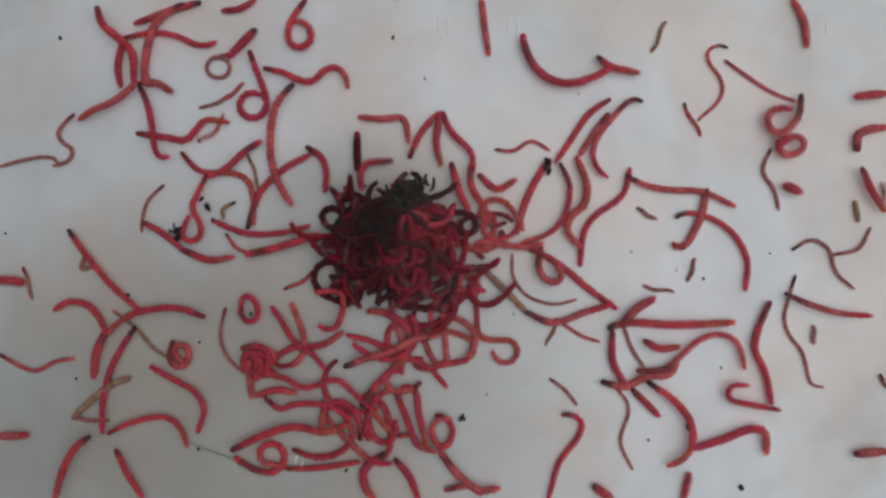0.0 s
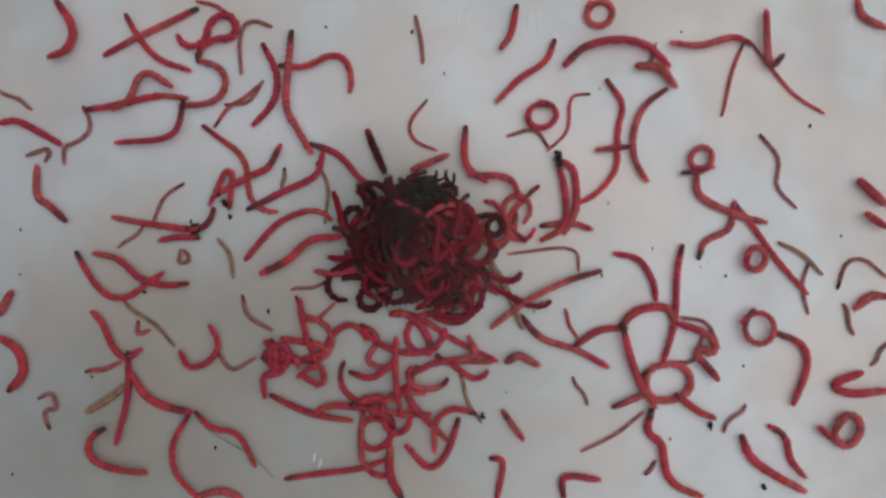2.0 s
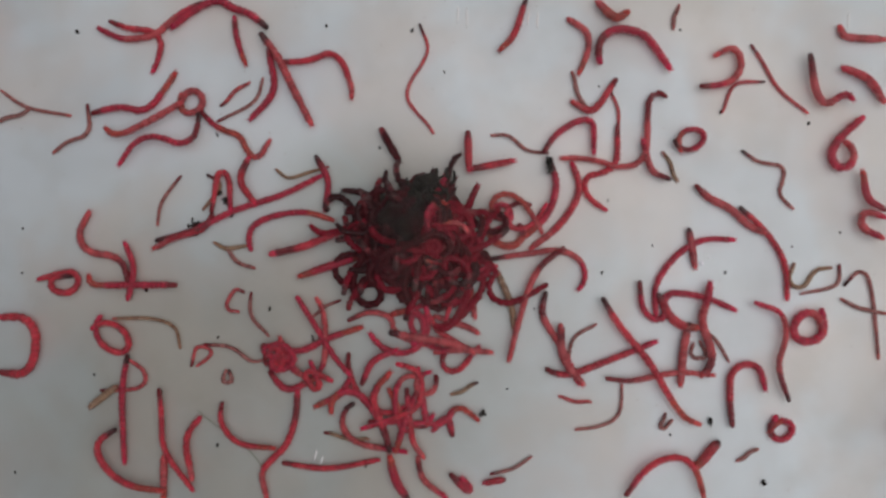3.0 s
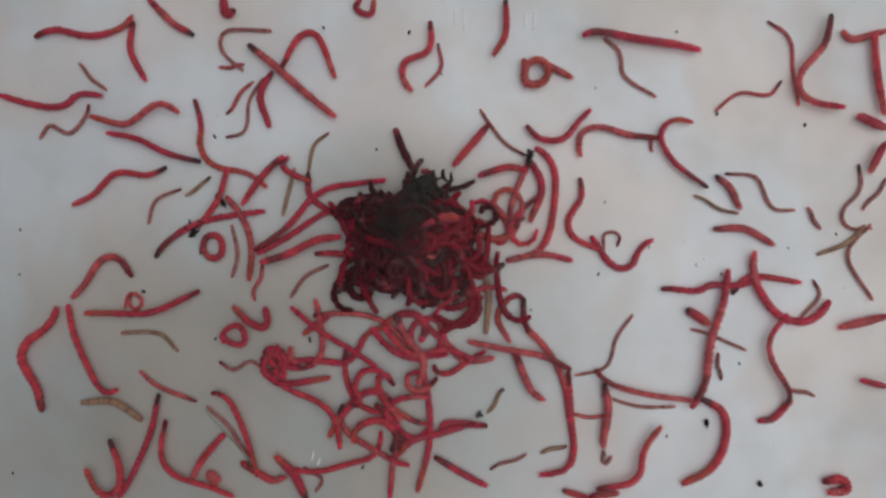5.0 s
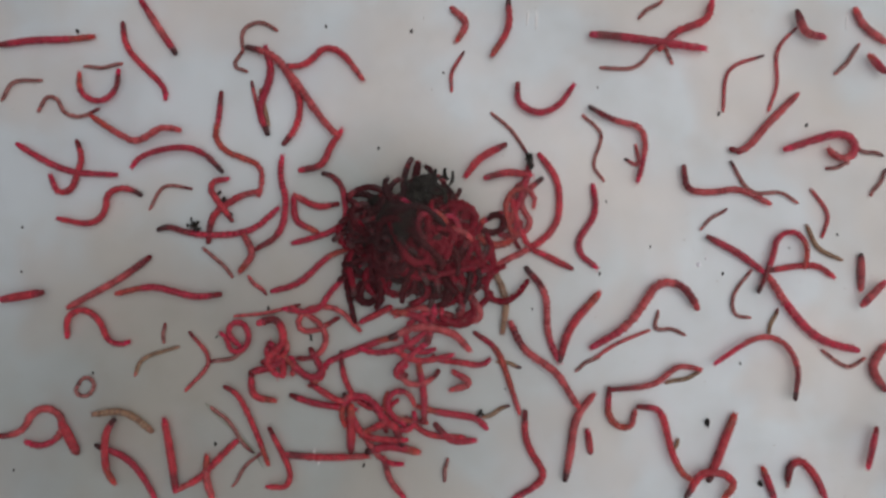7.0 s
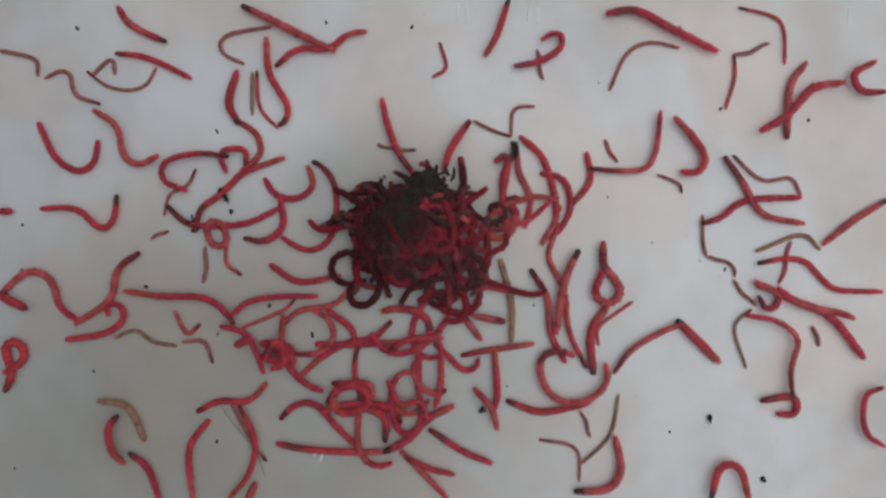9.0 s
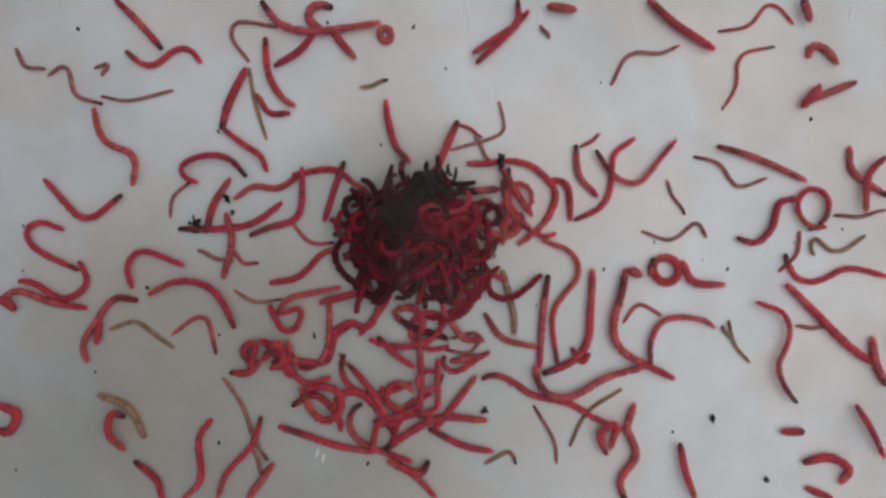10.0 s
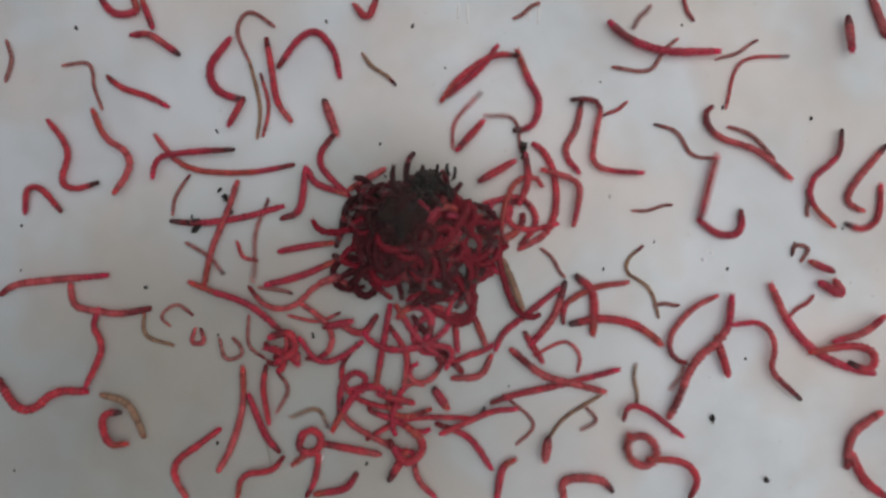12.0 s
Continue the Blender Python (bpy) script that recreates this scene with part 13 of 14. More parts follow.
    rows += [(5,-16.7,13.5,6.4,-141,-147,-134,-112,-102,-98,-98,-100), (5.5,-16.9,14.1,10.4,-231,-234,-226,-201,-173,-153,-147,-150), (6,38.3,-4.2,7.5,-183,-183,-183,-183,-183,-183,-183,-183), (6.5,42.5,-6.3,3.9,-73,-73,-73,-73,-73,-73,-73,-73), (7,44.2,-9.0,3.2,-110,-110,-110,-110,-110,-110,-110,-110)]
    rows += [(9,39.6,-11.6,8.8,-139,-148,-123,-85,-73,-70,-70,-73), (9.5,38.6,-11.4,10.3,-44,-41,-49,-80,-83,-68,-66,-67), (10,38.7,-12.5,6.0,-77,-80,-78,-71,-58,-49,-46,-49), (10.5,38.1,-12.0,4.3,-75,-75,-75,-75,-75,-75,-75,-75), (11,38.4,-15.2,6.7,-146,-149,-106,-61,-17,2,4,1), (11.5,40.5,-15.6,7.3,-51,-12,19,23,24,25,25,24), (12,25.4,-18.1,5.6,90,90,90,90,90,90,90,90)]
    go("p", 12.8, 20, 0.0, rows)
    rows = [(0,-24.6,1.4,4.8,-52,-56,-54,-44,-27,-16,-13,-17), (0.5,-24.4,1.3,4.5,-32,-34,-32,-25,-14,-8,-6,-8), (1.5,-40.5,-16.5,3.8,11,11,11,11,11,11,11,11), (2,-39.9,-10.1,2.9,-92,-96,-95,-85,-9,22,25,19), (2.5,-32.1,-13.4,11.1,93,86,-4,-35,-105,-172,-216,-277), (3,-32.1,-13.7,7.4,76,80,72,-2,-30,-127,-147,-143)]
    rows += [(5,-40.8,-6.3,7.9,-106,-98,-29,58,124,173,258,257), (5.5,-30.0,-21.7,3.2,135,135,135,135,135,135,135,135), (6,-33.3,-23.1,8.9,52,50,51,56,64,71,93,134), (6.5,-16.6,-20.1,8.5,118,115,125,164,196,235,246,242), (7,-23.1,-8.0,8.8,195,196,195,193,189,185,184,185)]
    rows += [(9,-22.9,-8.9,7.9,229,226,208,204,203,202,202,203), (9.5,-18.3,1.9,6.1,175,177,176,171,160,146,141,145), (10,-17.6,1.4,6.2,182,187,183,167,143,131,129,133), (10.5,-17.8,0.5,7.6,154,156,153,148,143,141,141,142), (11,-18.8,-9.8,4.3,165,165,165,165,165,165,165,165), (11.5,-18.0,-8.7,4.9,180,180,180,180,180,180,180,180), (12,-17.1,-9.2,7.0,202,206,201,187,172,166,165,168)]
    go("p", 11.1, 18, 0.0, rows)
    rows = [(0,29.9,6.0,2.6,-31,-31,-31,-31,-31,-31,-31,-31), (1,28.1,12.5,2.4,51,51,51,51,51,51,51,51), (1.5,12.5,15.6,6.6,167,151,140,134,122,107,102,105), (2,11.6,15.9,6.5,127,121,127,155,187,197,199,194), (2.5,11.2,14.2,5.3,187,192,189,174,146,131,129,133), (3,10.2,14.4,8.3,174,177,169,143,134,153,184,183)]
    rows += [(5,8.1,15.8,8.7,151,153,146,133,127,126,123,123), (5.5,9.3,15.6,7.2,142,142,139,130,132,164,209,205), (6,9.1,15.5,8.3,127,125,126,132,141,147,149,147), (6.5,8.7,16.1,6.6,137,137,137,137,137,137,137,137), (7,9.3,16.0,7.5,123,122,123,126,133,140,143,140)]
    rows += [(9,6.5,15.9,4.9,162,163,162,159,155,153,152,153), (9.5,4.9,15.1,7.1,182,187,183,165,142,131,130,134), (10,5.2,13.0,4.0,124,124,124,124,124,124,124,124), (10.5,8.5,17.6,7.7,93,89,90,100,138,171,177,170), (11,8.0,15.7,8.0,126,126,125,126,124,80,58,61), (11.5,8.0,38.4,8.0,126,126,125,126,125,79,58,62), (12,26.2,30.7,3.7,53,53,53,53,53,53,53,53)]
    go("p", 8.7, 14, 0.0, rows)
    rows = [(0,28.1,-11.9,6.0,-70,-71,-70,-68,-62,-56,-54,-55), (0.5,32.6,-11.8,7.9,27,32,-57,-88,-89,-81,33,34), (1,34.5,-13.1,6.6,-58,-56,-57,-61,-69,-77,-79,-77), (1.5,35.1,-12.9,5.6,-63,-62,-62,-64,-69,-78,-85,-82), (2.5,42.2,-30.1,3.8,-176,-176,-176,-176,-176,-176,-176,-176), (3,40.5,-26.9,3.0,-150,-150,-150,-150,-150,-150,-150,-150)]
    rows += [(5,48.3,-18.4,3.1,-194,-194,-194,-194,-194,-194,-194,-194), (5.5,55.4,-13.1,4.0,-311,-311,-311,-311,-311,-311,-311,-311), (6,56.0,-13.2,5.4,-370,-376,-373,-354,-315,-299,-296,-302), (6.5,54.6,-13.1,5.2,-368,-371,-371,-366,-348,-317,-305,-312), (7,53.6,-14.2,6.7,-395,-398,-398,-394,-380,-341,-321,-329)]
    rows += [(9,49.7,-11.5,2.4,-251,-251,-251,-251,-251,-251,-251,-251), (9.5,48.0,-9.9,7.2,-286,-289,-226,-196,-200,-246,-279,-273), (10,48.6,-10.4,3.7,-180,-180,-180,-180,-180,-180,-180,-180), (10.5,47.5,-8.9,5.2,-120,-120,-120,-120,-120,-120,-120,-120), (11,40.9,-13.9,3.2,-21,-21,-21,-21,-21,-21,-21,-21), (11.5,61.7,-13.9,3.2,-21,-21,-21,-21,-21,-21,-21,-21), (12,31.2,-16.8,4.2,-117,-117,-117,-117,-117,-117,-117,-117)]
    go("p", 7.9, 13, 0.0, rows)
    rows = [(0,-3.1,37.7,6.6,-173,-185,-156,-103,-93,-90,-90,-93), (0.5,-3.1,31.0,6.6,-175,-184,-155,-104,-93,-90,-90,-93), (1,-3.8,30.1,2.3,-96,-96,-96,-96,-96,-96,-96,-96), (1.5,-2.8,29.9,5.0,-101,-105,-101,-86,-69,-62,-61,-64), (2,-3.0,28.5,6.1,-77,-76,-77,-78,-81,-85,-87,-85), (2.5,-3.0,27.9,5.4,-76,-73,-75,-84,-99,-108,-110,-107), (3,18.1,21.2,5.7,-67,-67,-67,-67,-67,-67,-67,-67)]
    rows += [(5,25.0,24.5,11.0,-37,-36,-73,-92,-48,-31,-28,-31), (5.5,25.6,24.8,10.9,-56,-60,-55,-33,-7,-7,-37,-42), (6,26.2,25.1,10.8,-35,-38,-33,-10,15,11,-37,-43), (6.5,26.4,25.9,12.4,-20,-23,4,34,16,0,-76,-95), (7,26.5,25.7,12.0,-1,-5,1,30,56,31,-67,-64)]
    rows += [(9,25.9,25.6,12.7,66,69,66,50,24,2,-15,-13), (9.5,26.2,25.2,12.0,64,68,60,9,-20,-7,43,44), (10,26.0,25.2,11.4,63,67,61,27,-8,-1,24,25), (10.5,26.9,24.3,11.0,4,5,-5,-24,-6,52,63,58), (11,26.8,24.0,10.0,-2,-4,-3,1,20,55,81,83), (11.5,26.6,24.4,8.8,1,-2,-2,0,10,52,82,73), (12,27.1,24.8,10.6,-8,-11,-8,8,56,63,39,37)]
    go("p", 12.7, 20, 0.0, rows)
    rows = [(0,-13.2,-38.9,9.0,-6,-8,-5,4,10,17,50,68), (0.5,-13.2,-26.6,9.0,-6,-8,-5,3,10,17,50,71), (1,-13.2,-38.9,9.0,-6,-8,-5,4,10,17,50,68), (1.5,-13.2,-38.9,9.0,-6,-8,-5,4,10,17,50,68), (2,-13.2,-38.9,9.0,-6,-8,-5,4,10,17,50,68), (2.5,-10.5,-25.3,5.7,63,63,-12,-24,-31,-101,-161,-157), (3,-12.8,-24.6,5.7,-8,-8,-8,-8,-8,-8,-8,-8)]
    rows += [(5,15.2,-26.0,3.1,-166,-166,-166,-166,-166,-166,-166,-166), (5.5,17.9,-25.0,12.3,-194,-198,-194,-164,-106,-112,-138,-139), (6,24.5,-23.1,5.7,-203,-203,-203,-203,-203,-203,-203,-203), (6.5,22.3,-29.7,3.0,-210,-210,-210,-210,-210,-210,-210,-210), (7,31.3,-25.7,1.7,-296,-296,-296,-296,-296,-296,-296,-296)]
    rows += [(9,31.3,-35.2,1.7,-296,-296,-296,-296,-296,-296,-296,-296), (9.5,31.3,-35.2,1.7,-296,-296,-296,-296,-296,-296,-296,-296), (10,37.5,-11.2,1.9,-413,-413,-413,-413,-413,-413,-413,-413), (10.5,22.8,-23.9,3.7,-384,-384,-384,-384,-384,-384,-384,-384), (11,28.0,-15.4,4.1,-355,-355,-355,-355,-355,-355,-355,-355), (11.5,25.3,-3.1,3.5,-418,-418,-418,-418,-418,-418,-418,-418), (12,26.2,-4.1,12.1,-498,-503,-464,-392,-393,-422,-438,-435)]
    go("p", 12.4, 20, 0.0, rows)
    rows = [(0,-21.0,-38.9,9.1,-83,-76,-86,-107,-119,-123,-124,-121), (0.5,-21.0,-28.0,9.1,-82,-77,-86,-106,-119,-123,-124,-121), (1,-21.0,-38.9,9.1,-83,-76,-86,-107,-119,-123,-124,-121), (1.5,-21.0,-38.9,9.1,-83,-76,-86,-107,-119,-123,-124,-121), (2,-21.0,-38.9,9.1,-83,-76,-86,-107,-119,-123,-124,-121), (2.5,-26.5,-29.7,5.0,-221,-226,-223,-202,-164,-148,-146,-151), (3,-28.6,-16.7,3.8,-72,-67,-79,-166,-187,-266,-295,-291)]
    rows += [(5,-27.7,-23.8,9.1,-225,-224,-225,-227,-230,-232,-232,-232), (5.5,-25.8,-26.6,9.8,-327,-329,-329,-324,-313,-301,-296,-300), (6,-28.1,-24.1,9.6,-233,-234,-233,-231,-230,-230,-230,-230), (6.5,-27.5,-24.8,11.0,-236,-237,-236,-235,-234,-233,-233,-233), (7,-27.6,-23.7,8.3,-225,-224,-225,-227,-228,-228,-228,-228)]
    rows += [(9,-25.8,-24.6,8.5,-230,-230,-238,-240,-240,-241,-241,-240), (9.5,-26.4,-22.2,12.1,-243,-243,-243,-245,-241,-236,-234,-235), (10,-26.3,-22.5,12.5,-233,-233,-249,-255,-250,-238,-233,-234), (10.5,-16.2,-14.8,5.8,-199,-196,-197,-203,-222,-244,-251,-246), (11,-14.5,-13.4,6.8,-181,-174,-182,-207,-230,-237,-238,-234), (11.5,-22.8,-6.2,4.9,-11,-6,-41,-121,-131,-172,-245,-240), (12,-22.2,-5.4,4.2,-200,-199,-190,-188,-187,-187,-187,-187)]
    go("p", 12.6, 20, 0.0, rows)
    rows = [(0,2.0,-35.2,1.7,27,27,27,27,27,27,27,27), (0.5,2.0,-28.5,1.7,27,27,27,27,27,27,27,27), (1,2.0,-35.2,1.7,27,27,27,27,27,27,27,27), (1.5,2.0,-35.2,1.7,27,27,27,27,27,27,27,27), (2,2.0,-35.2,1.7,27,27,27,27,27,27,27,27), (2.5,-14.9,-31.4,2.4,81,81,81,81,81,81,81,81), (3,-14.9,-35.6,2.4,81,81,81,81,81,81,81,81)]
    rows += [(5,-16.4,-29.9,4.5,-32,-29,-29,-33,-51,-111,-129,-121), (5.5,-25.1,-29.4,4.2,-27,-27,-27,-27,-27,-27,-27,-27), (6,-26.6,-28.3,7.3,-81,-84,-84,-81,-71,-44,-23,-30), (6.5,-25.9,-28.5,4.0,-139,-139,-139,-139,-139,-139,-139,-139), (7,-25.9,-28.9,5.9,-130,-130,-130,-130,-130,-130,-130,-130)]
    rows += [(9,-25.9,-37.3,5.9,-130,-130,-130,-130,-130,-130,-130,-130), (9.5,-18.0,-20.8,5.4,-242,-246,-245,-238,-209,-169,-160,-167), (10,-12.8,-15.2,3.2,-225,-225,-225,-225,-225,-225,-225,-225), (10.5,-14.9,-11.7,4.4,-210,-218,-199,-160,-146,-142,-142,-145), (11,-14.0,-10.6,4.0,-190,-182,-195,-265,-289,-293,-293,-290), (11.5,-25.9,-11.7,3.9,-287,-287,-287,-287,-287,-287,-287,-287), (12,-25.4,-12.0,6.7,-217,-211,-219,-246,-267,-274,-275,-271)]
    go("p", 7.4, 12, 0.0, rows)
    rows = [(0,61.6,8.6,3.0,-90,-90,-90,-90,-90,-90,-90,-90), (0.5,46.4,8.6,3.0,-90,-90,-90,-90,-90,-90,-90,-90), (1,61.6,8.6,3.0,-90,-90,-90,-90,-90,-90,-90,-90), (1.5,61.6,8.6,3.0,-90,-90,-90,-90,-90,-90,-90,-90), (2,61.6,8.6,3.0,-90,-90,-90,-90,-90,-90,-90,-90), (2.5,61.6,8.6,3.0,-90,-90,-90,-90,-90,-90,-90,-90), (3,30.9,31.3,3.1,-104,-104,-104,-104,-104,-104,-104,-104)]
    rows += [(5,49.8,4.7,3.0,-60,-60,-60,-60,-60,-60,-60,-60), (5.5,27.1,32.9,3.2,-159,-159,-159,-159,-159,-159,-159,-159), (6,27.3,32.6,3.0,-150,-150,-150,-150,-150,-150,-150,-150), (6.5,27.2,32.6,3.8,-143,-143,-143,-143,-143,-143,-143,-143), (7,27.7,32.6,3.8,-143,-143,-143,-143,-143,-143,-143,-143)]
    rows += [(9,12.9,24.5,3.8,-79,-79,-79,-79,-79,-79,-79,-79), (9.5,12.9,29.1,6.2,-57,-57,-57,-57,-57,-57,-57,-57), (10,13.4,28.8,1.6,-51,-51,-51,-51,-51,-51,-51,-51), (10.5,13.4,35.2,1.6,-51,-51,-51,-51,-51,-51,-51,-51), (11,13.4,35.2,1.6,-51,-51,-51,-51,-51,-51,-51,-51), (11.5,10.9,31.3,2.5,-108,-112,-111,-103,-18,16,19,14), (12,11.0,31.5,3.9,-149,-149,-149,-149,-149,-149,-149,-149)]
    go("p", 6.3, 10, 0.0, rows)
    rows = [(0,-29.0,0.1,7.1,-22,-25,-24,-20,-9,6,13,9), (0.5,-29.7,-7.4,7.4,-64,-63,-57,-57,-66,-91,-104,-100), (1,-28.7,-9.1,15.0,3,-14,-81,-157,-173,-175,-168,-167), (1.5,-32.4,-2.9,15.6,-43,-42,-76,-138,-160,-152,-151,-151), (2,-36.2,4.0,15.0,-96,-124,-181,-187,-188,-189,-191,-191), (2.5,-35.1,2.8,8.9,-155,-160,-175,-178,-175,-161,-141,-144)]
    rows += [(5,-30.3,0.9,10.5,77,79,4,-65,-102,-180,-242,-289), (6,-27.8,8.4,16.4,87,73,57,50,29,17,37,38), (6.5,-28.2,6.5,12.0,89,67,39,35,35,40,42,42), (7,-28.5,5.5,10.8,81,86,71,43,33,29,14,6)]
    rows += [(9,-27.9,8.1,16.3,87,73,30,43,47,21,19,20), (9.5,-30.3,6.2,8.6,52,52,49,47,50,64,78,76), (10,-30.3,5.9,7.4,74,75,75,71,63,57,55,57), (10.5,-43.1,4.8,4.3,105,105,105,105,105,105,105,105), (11,-29.5,6.6,8.1,83,79,80,103,223,229,229,226), (11.5,-12.0,-10.6,7.7,219,217,223,229,231,232,232,232), (12,-11.1,-10.4,6.2,233,239,235,210,168,154,152,157)]
    go("r", 16.5, 20, 0.0, rows)
    rows = [(0,25.7,-13.4,7.2,-91,-93,-92,-86,-73,-62,-59,-62), (0.5,28.4,-10.2,11.0,-49,-48,-52,-55,-61,-71,-75,-74), (1,30.2,-10.4,17.5,-102,-101,-81,-75,-83,-127,-165,-164), (1.5,29.8,-7.7,13.0,-104,-104,-104,-110,-105,-89,-83,-84), (2,30.7,-6.4,15.6,-104,-101,-93,-91,-94,-102,-108,-107), (2.5,29.1,-5.2,13.5,-27,-27,-24,-4,6,-9,-73,-74), (3,31.0,-6.6,19.5,-87,-84,-31,111,-1,-11,-23,-24)]
    rows += [(6,38.8,-3.2,10.2,22,22,22,22,23,24,28,27), (6.5,39.6,-2.1,12.0,-66,-69,-66,-51,-14,9,30,29), (7,39.2,0.1,8.4,-28,-27,-28,-29,-33,-37,-38,-37)]
    rows += [(9,40.7,5.8,13.7,14,19,47,25,6,1,1,2), (9.5,43.3,4.1,15.0,1,0,-12,-10,14,40,68,68), (10,43.1,3.5,11.4,-23,-15,39,54,80,73,6,4), (10.5,42.4,4.5,15.7,-101,-85,-51,18,90,124,205,264), (11,38.6,0.6,13.7,-104,-82,-44,59,90,138,235,266), (11.5,32.5,-4.3,8.8,231,234,228,188,140,114,107,109), (12,37.2,2.7,8.6,273,277,242,191,173,148,140,143)]
    go("r", 19.6, 20, 0.2, rows)
    rows = [(0,29.5,-15.9,11.5,-16,-17,14,33,12,-6,53,85), (0.5,28.9,-16.0,12.5,29,29,8,-3,0,8,11,10), (1,28.7,-16.2,6.2,-9,-12,-9,1,15,23,24,21), (1.5,29.8,-16.7,9.8,34,39,27,-45,-66,-146,-186,-182), (2,29.5,-16.6,19.4,62,24,-10,-78,-153,-183,-258,-308), (2.5,32.0,-16.4,13.4,-98,-99,-98,-96,-96,-91,-71,-63), (3,31.9,-13.5,7.9,-103,-104,-102,-98,-95,-94,-94,-95)]
    rows += [(6,17.2,-25.4,8.0,-96,-98,-97,-91,-80,-72,-70,-72), (6.5,17.2,-38.2,8.0,-96,-98,-97,-91,-80,-72,-70,-73), (7,17.9,-24.2,12.1,79,79,80,84,81,65,50,52)]
    rows += [(9,22.0,-29.9,11.5,3,0,6,37,71,93,105,103), (9.5,23.3,-28.4,9.1,108,108,108,108,106,105,105,105), (10,24.3,-27.1,13.7,121,105,52,51,110,116,69,70), (10.5,25.6,-27.9,15.8,151,133,111,121,182,198,208,208), (11,26.5,-29.3,20.2,88,100,119,191,236,219,209,210), (11.5,21.8,-30.9,11.9,279,281,252,223,200,187,185,187), (12,18.3,-30.9,9.2,129,137,171,177,182,205,280,276)]
    go("R", 20.3, 20, 0.2, rows)
    rows = [(0,-16.3,-3.1,4.9,31,31,31,32,34,34,34,34), (1,-17.9,-3.9,8.9,1,0,8,17,20,23,33,40), (1.5,-18.0,-8.9,9.1,18,17,17,21,27,32,33,32), (2,-17.1,-7.6,7.8,-63,-68,-66,-50,22,43,45,39), (2.5,-24.1,-8.1,3.7,13,16,16,9,-92,-121,-123,-118), (3,-27.9,-6.4,5.5,-206,-200,-128,-119,-112,-68,-4,-10)]
    rows += [(5.5,-23.2,-3.1,4.9,-99,-99,-99,-99,-99,-99,-99,-99), (6,-23.8,-7.4,7.1,-126,-123,-125,-131,-144,-155,-158,-155), (6.5,-23.6,-7.4,6.5,-153,-152,-152,-156,-162,-166,-168,-166), (7,-24.5,-4.5,3.2,-225,-225,-225,-225,-225,-225,-225,-225)]
    rows += [(9,-28.3,-1.6,5.1,-217,-211,-215,-235,-262,-274,-276,-272), (9.5,-27.7,-1.9,4.9,-199,-193,-204,-230,-245,-250,-251,-248), (10,-26.7,-1.3,4.3,-178,-171,-179,-206,-228,-236,-236,-233), (10.5,-25.7,-1.2,3.1,-178,-173,-177,-193,-217,-229,-231,-226), (11,-25.3,2.7,8.2,-180,-180,-180,-180,-180,-180,-180,-180), (11.5,-27.0,-1.4,4.8,-174,-165,-212,-244,-251,-253,-253,-250), (12,-26.3,-0.7,4.0,-194,-189,-192,-209,-238,-252,-255,-250)]
    go("p", 9.2, 15, 0.0, rows)
    rows = [(0,15.0,-4.2,13.1,-92,-90,-64,-44,-21,-11,13,19), (1,13.2,-3.4,11.2,-140,-143,-135,-117,-92,-55,-44,-47), (1.5,14.4,-3.1,8.2,-103,-102,-102,-105,-112,-121,-126,-123), (2,14.3,0.3,11.7,-264,-271,-197,-177,-173,-172,-172,-174), (3,17.8,-12.0,7.4,-150,-155,-151,-134,-109,-98,-96,-100)]
    rows += [(5,22.5,-13.0,12.1,-128,-129,-119,-99,-111,-158,-171,-167), (5.5,22.3,-12.1,12.7,-167,-172,-153,-119,-111,-120,-146,-147), (6,24.7,-10.8,6.9,-144,-148,-146,-139,-122,-103,-97,-102), (6.5,22.3,-13.4,8.6,-155,-155,-155,-156,-157,-158,-159,-158), (7,19.6,-14.6,3.5,-148,-148,-148,-148,-148,-148,-148,-148)]
    rows += [(9,19.1,-23.2,3.2,-249,-249,-249,-249,-249,-249,-249,-249), (9.5,19.1,-36.0,3.2,-249,-249,-249,-249,-249,-249,-249,-249), (10,19.1,-36.0,3.2,-249,-249,-249,-249,-249,-249,-249,-249), (10.5,20.1,-24.4,3.4,-264,-264,-264,-264,-264,-264,-264,-264), (11,21.1,-25.0,3.1,-362,-368,-366,-347,-283,-264,-262,-268), (11.5,21.1,-35.9,3.1,-362,-368,-366,-347,-283,-264,-262,-268), (12,19.4,-22.5,4.7,-332,-337,-334,-307,-238,-226,-225,-229)]
    go("p", 13.1, 20, 0.0, rows)
    rows = [(0,20.6,-9.8,6.5,-34,-35,-35,-34,-30,-23,-14,-17), (1,18.1,-8.2,7.1,-68,-68,-68,-69,-72,-76,-78,-77), (2,17.0,-9.2,4.0,-68,-68,-68,-68,-68,-68,-68,-68), (2.5,15.9,-5.9,2.7,-106,-106,-106,-106,-106,-106,-106,-106), (3,17.6,-19.7,4.2,-190,-190,-190,-190,-190,-190,-190,-190)]
    rows += [(5,20.1,-21.6,5.3,-184,-184,-184,-184,-184,-184,-184,-184), (5.5,22.0,-14.6,6.8,-146,-146,-146,-146,-146,-146,-146,-146), (6,21.1,-13.7,8.6,-178,-181,-180,-175,-162,-144,-136,-141), (6.5,23.1,-10.7,8.8,-164,-165,-165,-164,-161,-156,-151,-152), (7,23.8,-12.1,9.0,-157,-159,-158,-156,-151,-146,-144,-145)]
